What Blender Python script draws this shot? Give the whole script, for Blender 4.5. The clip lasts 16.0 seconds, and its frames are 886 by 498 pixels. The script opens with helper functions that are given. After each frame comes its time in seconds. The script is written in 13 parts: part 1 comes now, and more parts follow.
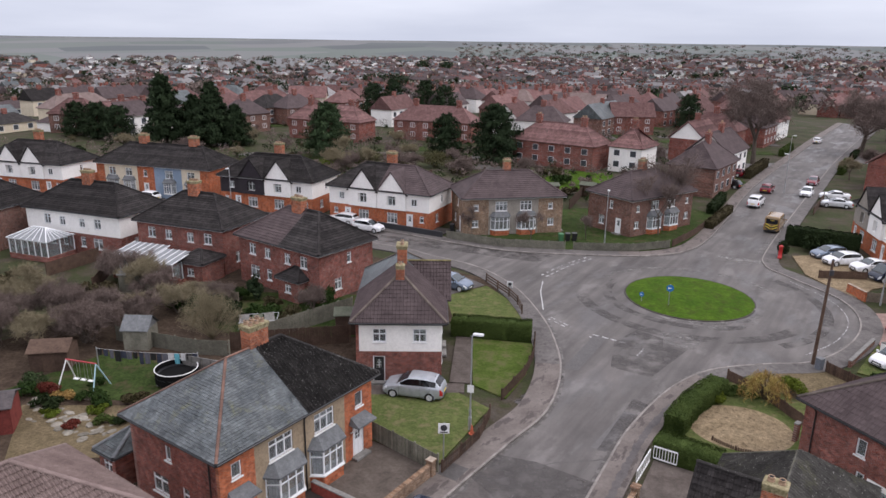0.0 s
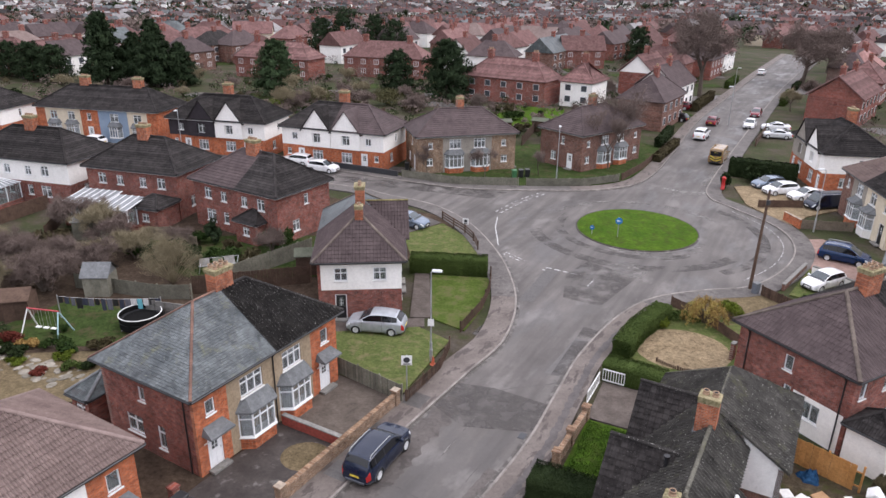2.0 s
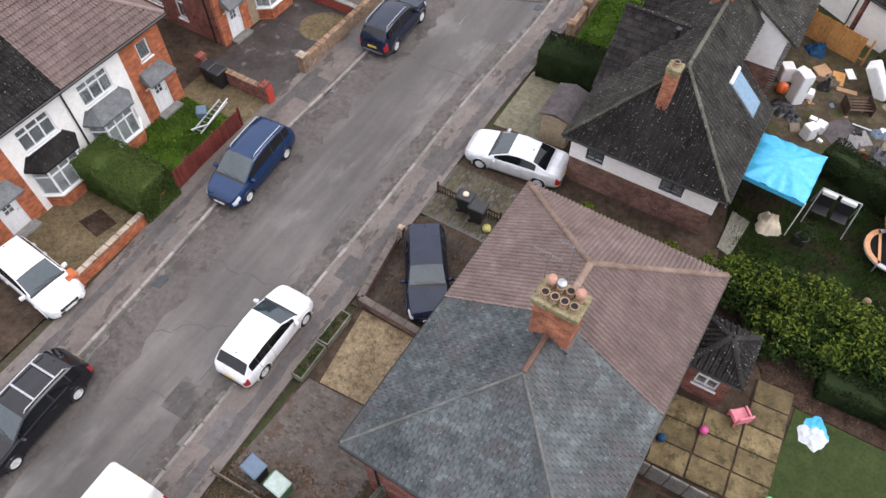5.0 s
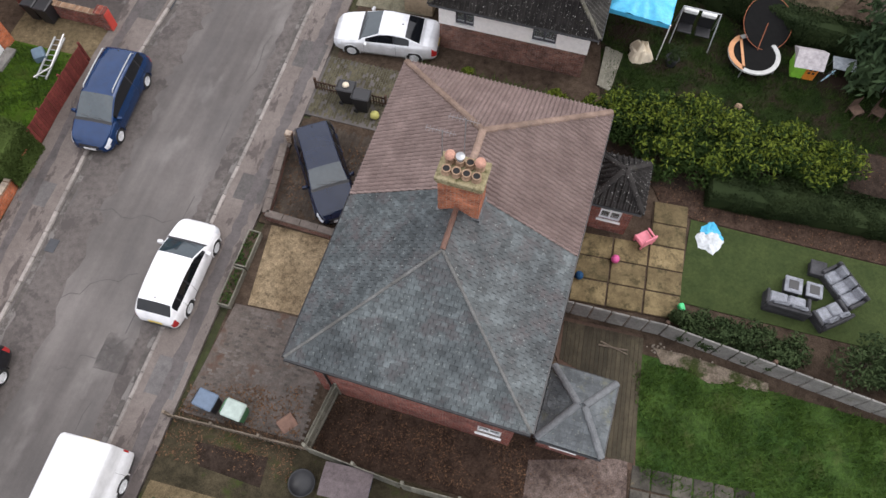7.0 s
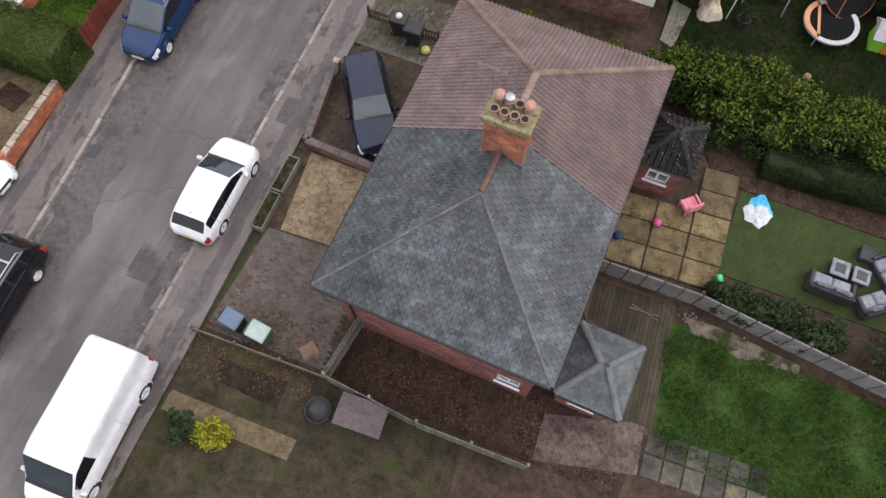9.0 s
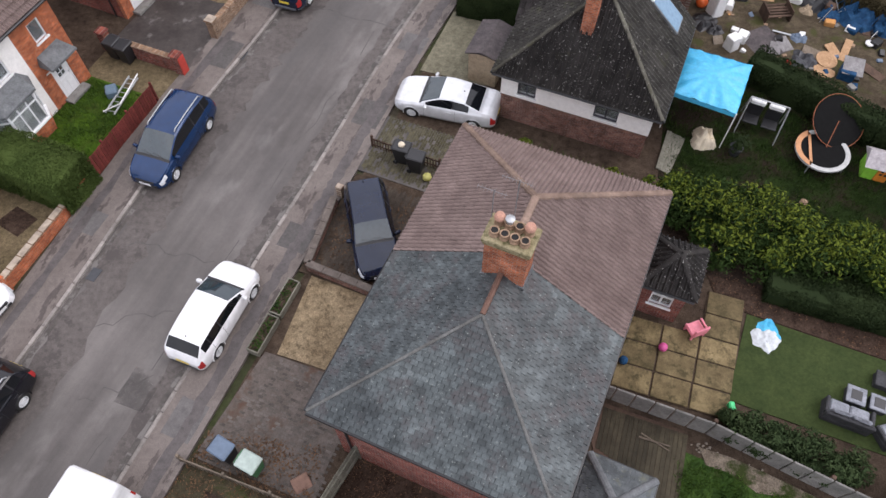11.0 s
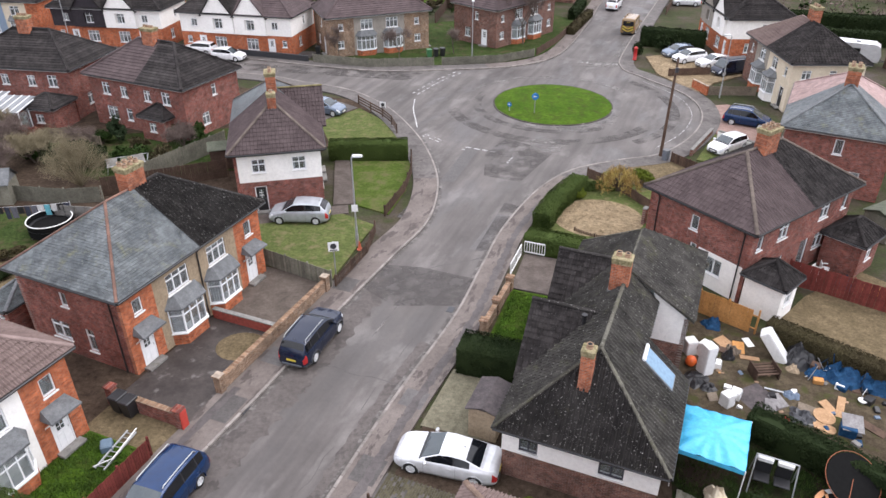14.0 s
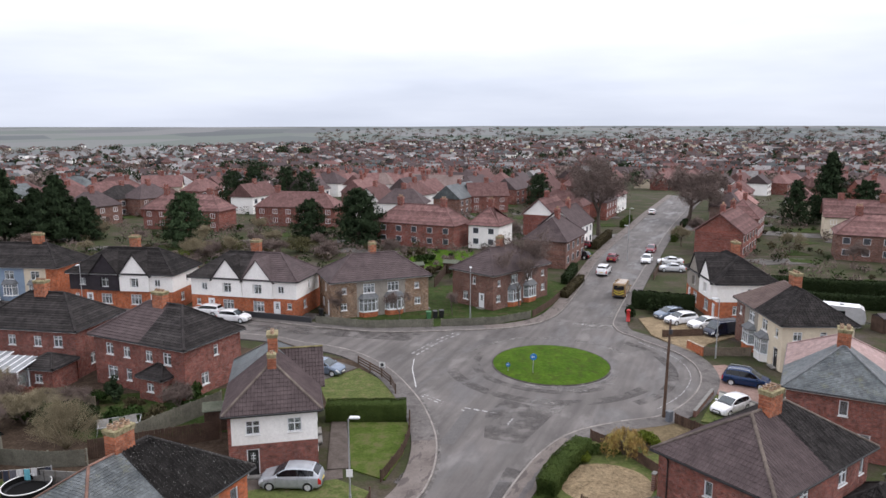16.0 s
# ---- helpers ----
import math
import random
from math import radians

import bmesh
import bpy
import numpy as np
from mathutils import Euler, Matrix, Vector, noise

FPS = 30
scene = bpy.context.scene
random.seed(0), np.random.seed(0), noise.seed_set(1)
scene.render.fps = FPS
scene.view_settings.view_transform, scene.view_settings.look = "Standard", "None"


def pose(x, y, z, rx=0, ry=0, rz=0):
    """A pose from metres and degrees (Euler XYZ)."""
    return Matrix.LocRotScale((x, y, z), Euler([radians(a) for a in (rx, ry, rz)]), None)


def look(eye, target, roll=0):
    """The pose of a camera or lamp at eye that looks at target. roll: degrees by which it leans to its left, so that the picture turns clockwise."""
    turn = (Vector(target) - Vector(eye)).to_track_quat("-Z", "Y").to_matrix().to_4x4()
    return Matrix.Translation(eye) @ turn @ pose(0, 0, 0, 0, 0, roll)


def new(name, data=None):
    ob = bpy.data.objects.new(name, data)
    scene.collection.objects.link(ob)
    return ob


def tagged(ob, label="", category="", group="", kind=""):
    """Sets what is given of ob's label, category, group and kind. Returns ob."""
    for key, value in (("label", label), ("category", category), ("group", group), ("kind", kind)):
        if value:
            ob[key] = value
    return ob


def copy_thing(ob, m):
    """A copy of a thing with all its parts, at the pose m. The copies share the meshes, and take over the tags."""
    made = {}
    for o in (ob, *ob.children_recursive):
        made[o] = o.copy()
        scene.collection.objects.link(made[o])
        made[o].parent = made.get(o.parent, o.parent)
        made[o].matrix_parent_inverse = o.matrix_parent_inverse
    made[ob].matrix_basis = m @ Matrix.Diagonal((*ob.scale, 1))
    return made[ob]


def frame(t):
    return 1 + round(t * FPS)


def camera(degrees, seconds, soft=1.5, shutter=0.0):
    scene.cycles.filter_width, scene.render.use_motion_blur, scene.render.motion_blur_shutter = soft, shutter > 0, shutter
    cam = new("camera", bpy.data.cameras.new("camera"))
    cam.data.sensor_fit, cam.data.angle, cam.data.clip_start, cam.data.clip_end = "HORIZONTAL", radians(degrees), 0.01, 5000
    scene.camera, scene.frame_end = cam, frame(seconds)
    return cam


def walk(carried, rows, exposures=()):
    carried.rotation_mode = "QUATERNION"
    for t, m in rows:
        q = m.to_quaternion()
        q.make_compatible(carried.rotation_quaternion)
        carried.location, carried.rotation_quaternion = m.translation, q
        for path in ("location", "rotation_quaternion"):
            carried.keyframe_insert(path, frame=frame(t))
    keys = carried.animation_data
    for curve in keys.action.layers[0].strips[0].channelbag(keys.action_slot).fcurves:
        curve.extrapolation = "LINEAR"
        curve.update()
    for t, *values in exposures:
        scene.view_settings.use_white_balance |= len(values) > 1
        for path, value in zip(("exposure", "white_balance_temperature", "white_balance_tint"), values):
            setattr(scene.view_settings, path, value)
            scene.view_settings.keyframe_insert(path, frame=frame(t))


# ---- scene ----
cam = camera(64.3, 16.0, soft=1.5)
EXPOSURES = [(0.0, -0.13, 6400, 17), (0.6, 0.08, 6400, 17), (1.5, 0.18, 6380, 17), (2.5, 0.36, 6380, 16), (3.0, 0.5, 6380, 16), (3.6, 0.46, 6400, 15), (4.5, 0.30, 6420, 14), (7.0, 0.13, 6560, 13), (8.2, 0.10, 6560, 13), (8.6, 0.0, 6500, 14),
             (11.0, 0.02, 6450, 16), (12.0, 0.12, 6450, 16), (13.5, 0.42, 6430, 15), (14.5, 0.52, 6400, 15), (15.0, 0.64, 6380, 15), (15.5, 0.60, 6350, 14), (16.0, 0.02, 6400, 14)]
PATH = [
    (0, pose(-0.09, 1.64, 23.45, 73.46, -0.78, 11.23)),
    (0.5, pose(-0.18, 1.64, 23.76, 73.42, -0.84, 8.81)),
    (1, pose(-0.22, 1.61, 23.96, 73.47, -0.72, 7.43)),
    (1.5, pose(-0.17, 1.05, 24.04, 73.4, -0.74, 7.43)),
    (2, pose(-0.08, 0.34, 23.99, 68.41, -0.55, 7.26)),
    (2.5, pose(-0.03, 0.01, 24.02, 65, -0.52, 7.73)),
    (3, pose(0.01, -0.2, 23.89, 58.23, -0.23, 8.04)),
    (3.5, pose(0.02, -0.26, 23.96, 50.93, -0.15, 8.25)),
    (4, pose(0.09, -0.25, 24.08, 43.62, -0.02, 8.46)),
    (4.5, pose(0.06, -0.26, 24.39, 37.03, 0.07, 8.38)),
    (4.7, pose(0.09, -0.26, 24.42, 36.12, 0.01, 8.48)),
    (5.2, pose(0.09, -0.25, 24.5, 33.2, 0.03, 8.5)),
    (5.7, pose(0.09, -0.23, 24.6, 29.2, 0.03, 8.5)),
    (6.2, pose(0.09, -0.21, 24.7, 25.9, 0.02, 8.3)),
    (6.5, pose(0.09, -0.2, 24.78, 25, 0.01, 6.6)),
    (6.8, pose(0.08, -0.19, 24.83, 24.8, 0.01, 0.78)),
    (7, pose(0.06, -0.17, 24.79, 24.81, -0.12, -6.69)),
    (7.5, pose(0.02, -0.14, 24.71, 24.78, -0.16, -8.15)),
    (8, pose(-0.02, -0.14, 24.57, 24.8, -0.13, -8.14)),
    (8.5, pose(0.01, -0.18, 24.41, 24.84, 0.13, -0.58)),
    (8.7, pose(0, -0.21, 24.38, 23.63, 0.1, -0.2)),
    (9.2, pose(0.02, -0.21, 24.27, 18.9, 0.12, -0.1)),
    (9.7, pose(0.04, -0.2, 24.15, 16.6, 0.18, -0.05)),
    (10.2, pose(0.06, -0.19, 24.05, 20.9, 0.23, -0.03)),
    (10.8, pose(0.08, -0.18, 23.93, 28.35, 0.29, -0.02)),
    (11, pose(0.07, -0.16, 23.92, 31.01, 0.26, -0.01)),
    (11.5, pose(0.06, -0.14, 23.9, 37.69, 0.23, 0.04)),
    (12, pose(0.05, -0.14, 23.9, 44.41, 0.19, 0.04)),
    (12.5, pose(0.05, -0.12, 23.89, 51.17, 0.16, 0.09)),
    (13, pose(0.05, -0.1, 23.89, 57.39, 0.07, 0.1)),
    (13.5, pose(0.04, -0.11, 23.89, 59.11, 0.07, 0.11)),
    (14, pose(0.03, -0.1, 23.91, 59.24, 0.08, 0.08)),
    (14.5, pose(0.02, -0.07, 23.95, 62.15, 0.08, 0.06)),
    (15, pose(0.01, -0.04, 23.97, 67.23, 0.07, 0.02)),
    (15.5, pose(0.01, -0.02, 23.99, 73.68, 0.11, -0.03)),
    (16, pose(-0, -0, 24, 80.05, -0, 0)),
]
walk(cam, PATH, EXPOSURES)

# ---- sky and sun: a bright overcast day ----
world = bpy.data.worlds.new("overcast_sky")
scene.world = world
world.use_nodes = True
nt = world.node_tree
nt.nodes.clear()
w_out = nt.nodes.new("ShaderNodeOutputWorld")
w_bg = nt.nodes.new("ShaderNodeBackground")
w_sky = nt.nodes.new("ShaderNodeTexSky")
w_sky.sky_type, w_sky.sun_disc = "NISHITA", False
w_sky.sun_elevation, w_sky.sun_rotation = radians(50), radians(86)
w_co = nt.nodes.new("ShaderNodeTexCoord")
w_sep = nt.nodes.new("ShaderNodeSeparateXYZ")
w_ramp = nt.nodes.new("ShaderNodeValToRGB")
w_noise = nt.nodes.new("ShaderNodeTexNoise")
w_map = nt.nodes.new("ShaderNodeMapping")
w_mul = nt.nodes.new("ShaderNodeMixRGB")
w_mix = nt.nodes.new("ShaderNodeMixRGB")
w_nr = nt.nodes.new("ShaderNodeValToRGB")
nt.links.new(w_co.outputs["Generated"], w_sep.inputs[0])
nt.links.new(w_sep.outputs["Z"], w_ramp.inputs[0])
# the overcast dome is about three times as bright overhead as at the horizon
els = w_ramp.color_ramp.elements
els[0].position, els[0].color = 0.0, (0.70, 0.765, 0.87, 1)
els[1].position, els[1].color = 1.0, (1.75, 1.78, 1.85, 1)
e = els.new(0.06); e.color = (0.80, 0.865, 0.965, 1)
e = els.new(0.16); e.color = (1.09, 1.13, 1.20, 1)
nt.links.new(w_co.outputs["Generated"], w_map.inputs[0])
w_map.inputs["Scale"].default_value = (1.5, 1.5, 9.0)
nt.links.new(w_map.outputs[0], w_noise.inputs["Vector"])
w_noise.inputs["Scale"].default_value = 1.6
w_noise.inputs["Detail"].default_value = 5
w_nr.color_ramp.elements[0].position, w_nr.color_ramp.elements[0].color = 0.32, (0.86, 0.87, 0.90, 1)
w_nr.color_ramp.elements[1].position, w_nr.color_ramp.elements[1].color = 0.66, (1.10, 1.09, 1.08, 1)
nt.links.new(w_noise.outputs["Fac"], w_nr.inputs[0])
w_mul.blend_type = "MULTIPLY"
w_mul.inputs[0].default_value = 1.0
nt.links.new(w_ramp.outputs[0], w_mul.inputs[1])
nt.links.new(w_nr.outputs[0], w_mul.inputs[2])
w_skyscale = nt.nodes.new("ShaderNodeMixRGB")
w_skyscale.blend_type = "MULTIPLY"
w_skyscale.inputs[0].default_value = 1.0
w_skyscale.inputs[2].default_value = (0.1, 0.1, 0.1, 1)
nt.links.new(w_sky.outputs[0], w_skyscale.inputs[1])
w_mix.inputs[0].default_value = 0.93
nt.links.new(w_skyscale.outputs[0], w_mix.inputs[1])
nt.links.new(w_mul.outputs[0], w_mix.inputs[2])
nt.links.new(w_mix.outputs[0], w_bg.inputs[0])
w_bg.inputs[1].default_value = 1.07
nt.links.new(w_bg.outputs[0], w_out.inputs[0])
sun_data = bpy.data.lights.new("sun", "SUN")
sun_data.energy, sun_data.angle, sun_data.color = 1.4, radians(40), (1.0, 0.97, 0.93)
sun = new("sun", sun_data)
sun.matrix_world = look((40, 3, 48), (0, 0, 0))


# ---- materials ----
def rgb(c, k=1.0):
    return (c[0] * k, c[1] * k, c[2] * k, 1)


class Mat:
    """A node material under construction."""

    def __init__(self, name, rough=0.8, metal=0.0, spec=0.3):
        self.m = bpy.data.materials.new(name)
        self.m.use_nodes = True
        self.t = self.m.node_tree
        self.b = self.t.nodes["Principled BSDF"]
        self.b.inputs["Roughness"].default_value = rough
        self.b.inputs["Metallic"].default_value = metal
        self.b.inputs["Specular IOR Level"].default_value = spec
        self.co = None

    def coord(self, kind="Object"):
        n = self.t.nodes.new("ShaderNodeTexCoord")
        return n.outputs[kind]

    def world_pos(self):
        return self.t.nodes.new("ShaderNodeNewGeometry").outputs["Position"]

    def noise(self, vec, scale, detail=4, rough=0.6, stretch=None, turn=0.0):
        if stretch:
            mp = self.t.nodes.new("ShaderNodeMapping")
            mp.vector_type = "TEXTURE"
            mp.inputs["Rotation"].default_value = (0, 0, radians(turn))
            mp.inputs["Scale"].default_value = stretch
            self.t.links.new(vec, mp.inputs[0])
            vec = mp.outputs[0]
        n = self.t.nodes.new("ShaderNodeTexNoise")
        n.inputs["Scale"].default_value = scale
        n.inputs["Detail"].default_value = detail
        n.inputs["Roughness"].default_value = rough
        self.t.links.new(vec, n.inputs["Vector"])
        return n.outputs["Fac"]

    def ramp(self, fac, stops):
        n = self.t.nodes.new("ShaderNodeValToRGB")
        els = n.color_ramp.elements
        els[0].position, els[0].color = stops[0][0], rgb(stops[0][1])
        els[1].position, els[1].color = stops[-1][0], rgb(stops[-1][1])
        for p, c in stops[1:-1]:
            els.new(p).color = rgb(c)
        self.t.links.new(fac, n.inputs[0])
        return n.outputs[0]

    def mix(self, fac, a, b, mode="MIX"):
        n = self.t.nodes.new("ShaderNodeMixRGB")
        n.blend_type = mode
        for i, s in ((0, fac), (1, a), (2, b)):
            if isinstance(s, (int, float)):
                n.inputs[i].default_value = s if i == 0 else (s, s, s, 1)
            elif isinstance(s, tuple):
                n.inputs[i].default_value = rgb(s)
            else:
                self.t.links.new(s, n.inputs[i])
        return n.outputs[0]

    def random(self, island=False):
        if island:
            return self.t.nodes.new("ShaderNodeNewGeometry").outputs["Random Per Island"]
        return self.t.nodes.new("ShaderNodeObjectInfo").outputs["Random"]

    def bump(self, fac, strength=0.4, dist=0.02):
        n = self.t.nodes.new("ShaderNodeBump")
        n.inputs["Strength"].default_value = strength
        n.inputs["Distance"].default_value = dist
        self.t.links.new(fac, n.inputs["Height"])
        self.t.links.new(n.outputs[0], self.b.inputs["Normal"])

    def base(self, sock):
        self.t.links.new(sock, self.b.inputs["Base Color"])

    def rough(self, sock):
        self.t.links.new(sock, self.b.inputs["Roughness"])


def mottled(name, c0, c1, scale=1.5, fine=25.0, rough=0.85, spec=0.25, bump=0.3, dist=0.01, vary=0.0, island=False, fine_amp=0.35, stain=None, metal=0.0):
    """A surface with broad patches, fine grain and, if wanted, a shift from piece to piece."""
    k = Mat(name, rough, metal, spec)
    p = k.world_pos()
    broad = k.noise(p, scale, 5)
    col = k.ramp(broad, [(0.3, c0), (0.7, c1)])
    g = k.noise(p, fine, 3)
    col = k.mix(fine_amp, col, k.ramp(g, [(0.25, (0.35, 0.35, 0.35)), (0.75, (1.5, 1.5, 1.5))]), "MULTIPLY")
    mid = k.noise(p, math.sqrt(scale * fine), 5, 0.7)
    col = k.mix(min(1.0, fine_amp * 1.3), col, k.ramp(mid, [(0.32, (0.5, 0.5, 0.5)), (0.5, (1.0, 1.0, 1.0)), (0.68, (1.4, 1.4, 1.4))]), "MULTIPLY")
    if vary:
        r = k.random(island)
        col = k.mix(1.0, col, k.ramp(r, [(0.0, (1 - vary,) * 3), (1.0, (1 + vary,) * 3)]), "MULTIPLY")
    if stain:
        s = k.noise(p, stain[1], 6, 0.7)
        col = k.mix(k.ramp(s, [(stain[2], (0, 0, 0)), (stain[3], (1, 1, 1))]), col, stain[0])
    k.base(col)
    if bump:
        k.bump(g, bump, dist)
    return k.m


def brickwork(name, c0, c1, mortar, vary=0.35):
    """Stretcher-bond brick on any upright face: the bricks run along the wall's own x."""
    k = Mat(name, 0.9, 0, 0.2)
    co = k.coord("Object")
    mp = k.t.nodes.new("ShaderNodeMapping")
    mp.inputs["Rotation"].default_value = (radians(90), 0, 0)
    k.t.links.new(co, mp.inputs[0])
    br = k.t.nodes.new("ShaderNodeTexBrick")
    br.inputs["Scale"].default_value = 1.0
    br.inputs["Brick Width"].default_value = 0.225
    br.inputs["Row Height"].default_value = 0.075
    br.inputs["Mortar Size"].default_value = 0.009
    br.inputs["Mortar Smooth"].default_value = 0.2
    br.inputs["Bias"].default_value = 0.0
    br.inputs["Color1"].default_value = rgb(c0)
    br.inputs["Color2"].default_value = rgb(c1, 0.72)
    br.inputs["Mortar"].default_value = rgb(mortar, 1.15)
    k.t.links.new(mp.outputs[0], br.inputs["Vector"])
    p = k.world_pos()
    broad = k.noise(p, 0.7, 5)
    patch = k.noise(p, 3.5, 5)
    col = k.mix(0.8, br.outputs["Color"], k.ramp(broad, [(0.3, (1 - vary,) * 3), (0.7, (1 + vary,) * 3)]), "MULTIPLY")
    col = k.mix(0.7, col, k.ramp(patch, [(0.3, (0.5, 0.46, 0.47)), (0.5, (1.0, 1.0, 1.0)), (0.7, (1.5, 1.5, 1.5))]), "MULTIPLY")
    k.base(col)
    k.bump(br.outputs["Fac"], 0.4, -0.006)
    return k.m


def plain(name, c, rough=0.5, metal=0.0, spec=0.5, grime=0.15):
    k = Mat(name, rough, metal, spec)
    n = k.noise(k.world_pos(), 6.0, 5)
    k.base(k.mix(1.0, c, k.ramp(n, [(0.3, (1 - grime,) * 3), (0.7, (1 + grime,) * 3)]), "MULTIPLY"))
    return k.m


def car_paint(name, c, metal=0.3, rough=0.14):
    k = Mat(name, rough, metal, 0.3)
    k.b.inputs["Coat Weight"].default_value = 0.45
    k.b.inputs["Coat Roughness"].default_value = 0.06
    n = k.noise(k.coord("Object"), 2.5, 5)
    k.base(k.mix(1.0, c, k.ramp(n, [(0.3, (0.85,) * 3), (0.7, (1.1,) * 3)]), "MULTIPLY"))
    return k.m


def glass_pane(name, tint=(0.85, 0.9, 0.92), rough=0.02):
    k = Mat(name, rough, 0.0, 0.5)
    k.b.inputs["Base Color"].default_value = rgb(tint)
    k.b.inputs["Transmission Weight"].default_value = 0.9
    k.b.inputs["IOR"].default_value = 1.5
    return k.m


M_ASPHALT = None


def asphalt():
    k = Mat("worn_wet_asphalt", 0.6, 0, 0.35)
    p = k.world_pos()
    broad = k.noise(p, 0.16, 6, 0.6)
    col = k.ramp(broad, [(0.30, (0.078, 0.070, 0.066)), (0.5, (0.102, 0.092, 0.087)), (0.70, (0.140, 0.126, 0.120))])
    lane = k.noise(p, 0.8, 4, 0.55, (9.0, 0.8, 1), 67.5)
    col = k.mix(0.75, col, k.ramp(lane, [(0.36, (0.70, 0.69, 0.69)), (0.64, (1.25, 1.25, 1.24))]), "MULTIPLY")
    damp = k.noise(p, 0.30, 4, 0.62, (2.4, 1.0, 1), 67.5)
    col = k.mix(k.ramp(damp, [(0.52, (0, 0, 0)), (0.60, (0.5, 0.5, 0.5))]), col, (0.068, 0.061, 0.058))
    pale = k.noise(p, 0.42, 4, 0.6, (2.0, 1.0, 1), 67.5)
    col = k.mix(k.ramp(pale, [(0.56, (0, 0, 0)), (0.68, (0.5, 0.5, 0.5))]), col, (0.20, 0.185, 0.176))
    mid = k.noise(p, 4.5, 6, 0.75)
    col = k.mix(0.25, col, k.ramp(mid, [(0.32, (0.66,) * 3), (0.5, (1.0,) * 3), (0.68, (1.26,) * 3)]), "MULTIPLY")
    g = k.noise(p, 34.0, 3)
    col = k.mix(0.4, col, k.ramp(g, [(0.3, (0.65,) * 3), (0.7, (1.3,) * 3)]), "MULTIPLY")
    k.base(col)
    k.rough(k.ramp(damp, [(0.5, (0.72,) * 3), (0.62, (0.42,) * 3)]))
    k.bump(g, 0.3, 0.01)
    return k.m


def footway_tarmac():
    """Beige worn tarmac with hard-edged dark repairs drawn out along the street."""
    k = Mat("worn_tarmac_footway", 0.75, 0, 0.2)
    p = k.world_pos()
    col = k.ramp(k.noise(p, 0.5, 5), [(0.3, (0.112, 0.093, 0.084)), (0.7, (0.175, 0.150, 0.137))])
    blot = k.noise(p, 1.5, 7, 0.68, (2.6, 1.0, 1), 67.5)
    col = k.mix(k.ramp(blot, [(0.555, (0, 0, 0)), (0.575, (0.8, 0.8, 0.8))]), col, (0.070, 0.058, 0.055))
    mid = k.noise(p, 5.0, 5, 0.7)
    col = k.mix(0.4, col, k.ramp(mid, [(0.32, (0.6,) * 3), (0.5, (1.0,) * 3), (0.68, (1.3,) * 3)]), "MULTIPLY")
    g = k.noise(p, 32.0, 3)
    col = k.mix(0.4, col, k.ramp(g, [(0.3, (0.6,) * 3), (0.7, (1.35,) * 3)]), "MULTIPLY")
    k.base(col)
    k.bump(g, 0.3, 0.01)
    return k.m


def ragged(name, c0, c1, scale, lo, hi, stretch=None, turn=0.0, rough=0.7):
    """Worn surfacing that has broken away in places, so that the road below shows through."""
    k = Mat(name, rough, 0, 0.25)
    p = k.world_pos()
    g = k.noise(p, 30.0, 3)
    col = k.ramp(k.noise(p, 1.3, 5), [(0.3, c0), (0.7, c1)])
    k.base(k.mix(0.4, col, k.ramp(g, [(0.3, (0.6,) * 3), (0.7, (1.35,) * 3)]), "MULTIPLY"))
    k.t.links.new(k.ramp(k.noise(p, scale, 5, 0.6, stretch, turn), [(lo, (0, 0, 0)), (hi, (1, 1, 1))]), k.b.inputs["Alpha"])
    k.bump(g, 0.3, 0.01)
    return k.m


M_ASPHALT = asphalt()
M_WORNDARK = ragged("ragged_dark_surfacing", (0.070, 0.063, 0.060), (0.096, 0.087, 0.083), 0.6, 0.38, 0.64)
M_WORNPALE = ragged("ragged_pale_surfacing", (0.17, 0.158, 0.150), (0.24, 0.225, 0.213), 0.55, 0.42, 0.68)
M_STREAK = ragged("dark_tyre_worn_streaks", (0.072, 0.065, 0.062), (0.094, 0.085, 0.081), 0.45, 0.42, 0.68)
M_FADEPAINT = ragged("flaking_white_road_paint", (0.34, 0.335, 0.33), (0.50, 0.495, 0.49), 3.2, 0.44, 0.52)
M_PATCH = mottled("dark_tarmac_patch", (0.056, 0.050, 0.047), (0.086, 0.078, 0.074), 2, 30, 0.6, 0.4)
M_PAVE = footway_tarmac()
M_PAVEGREY = mottled("plain_grey_footway_tarmac", (0.092, 0.083, 0.079), (0.142, 0.129, 0.122), 0.6, 28, 0.75, 0.2, stain=((0.07, 0.062, 0.059), 0.9, 0.54, 0.62))
M_KERB = mottled("concrete_kerb", (0.175, 0.156, 0.143), (0.29, 0.262, 0.242), 1.2, 40, 0.8, vary=0.2)
M_PAINT = mottled("worn_white_road_paint", (0.45, 0.45, 0.44), (0.70, 0.70, 0.69), 4, 30, 0.6, stain=((0.14, 0.135, 0.135), 6.0, 0.46, 0.6))
M_GRASS = mottled("rough_lawn", (0.026, 0.044, 0.012), (0.050, 0.072, 0.022), 0.8, 22, 0.95, 0.05, 0.9, 0.05, fine_amp=0.6, stain=((0.075, 0.058, 0.034), 0.7, 0.52, 0.68))
M_GRASS2 = mottled("bright_verge_grass", (0.036, 0.080, 0.008), (0.072, 0.125, 0.014), 0.5, 20, 0.95, 0.05, 0.9, 0.05, fine_amp=0.55, stain=((0.045, 0.058, 0.014), 1.1, 0.5, 0.66))
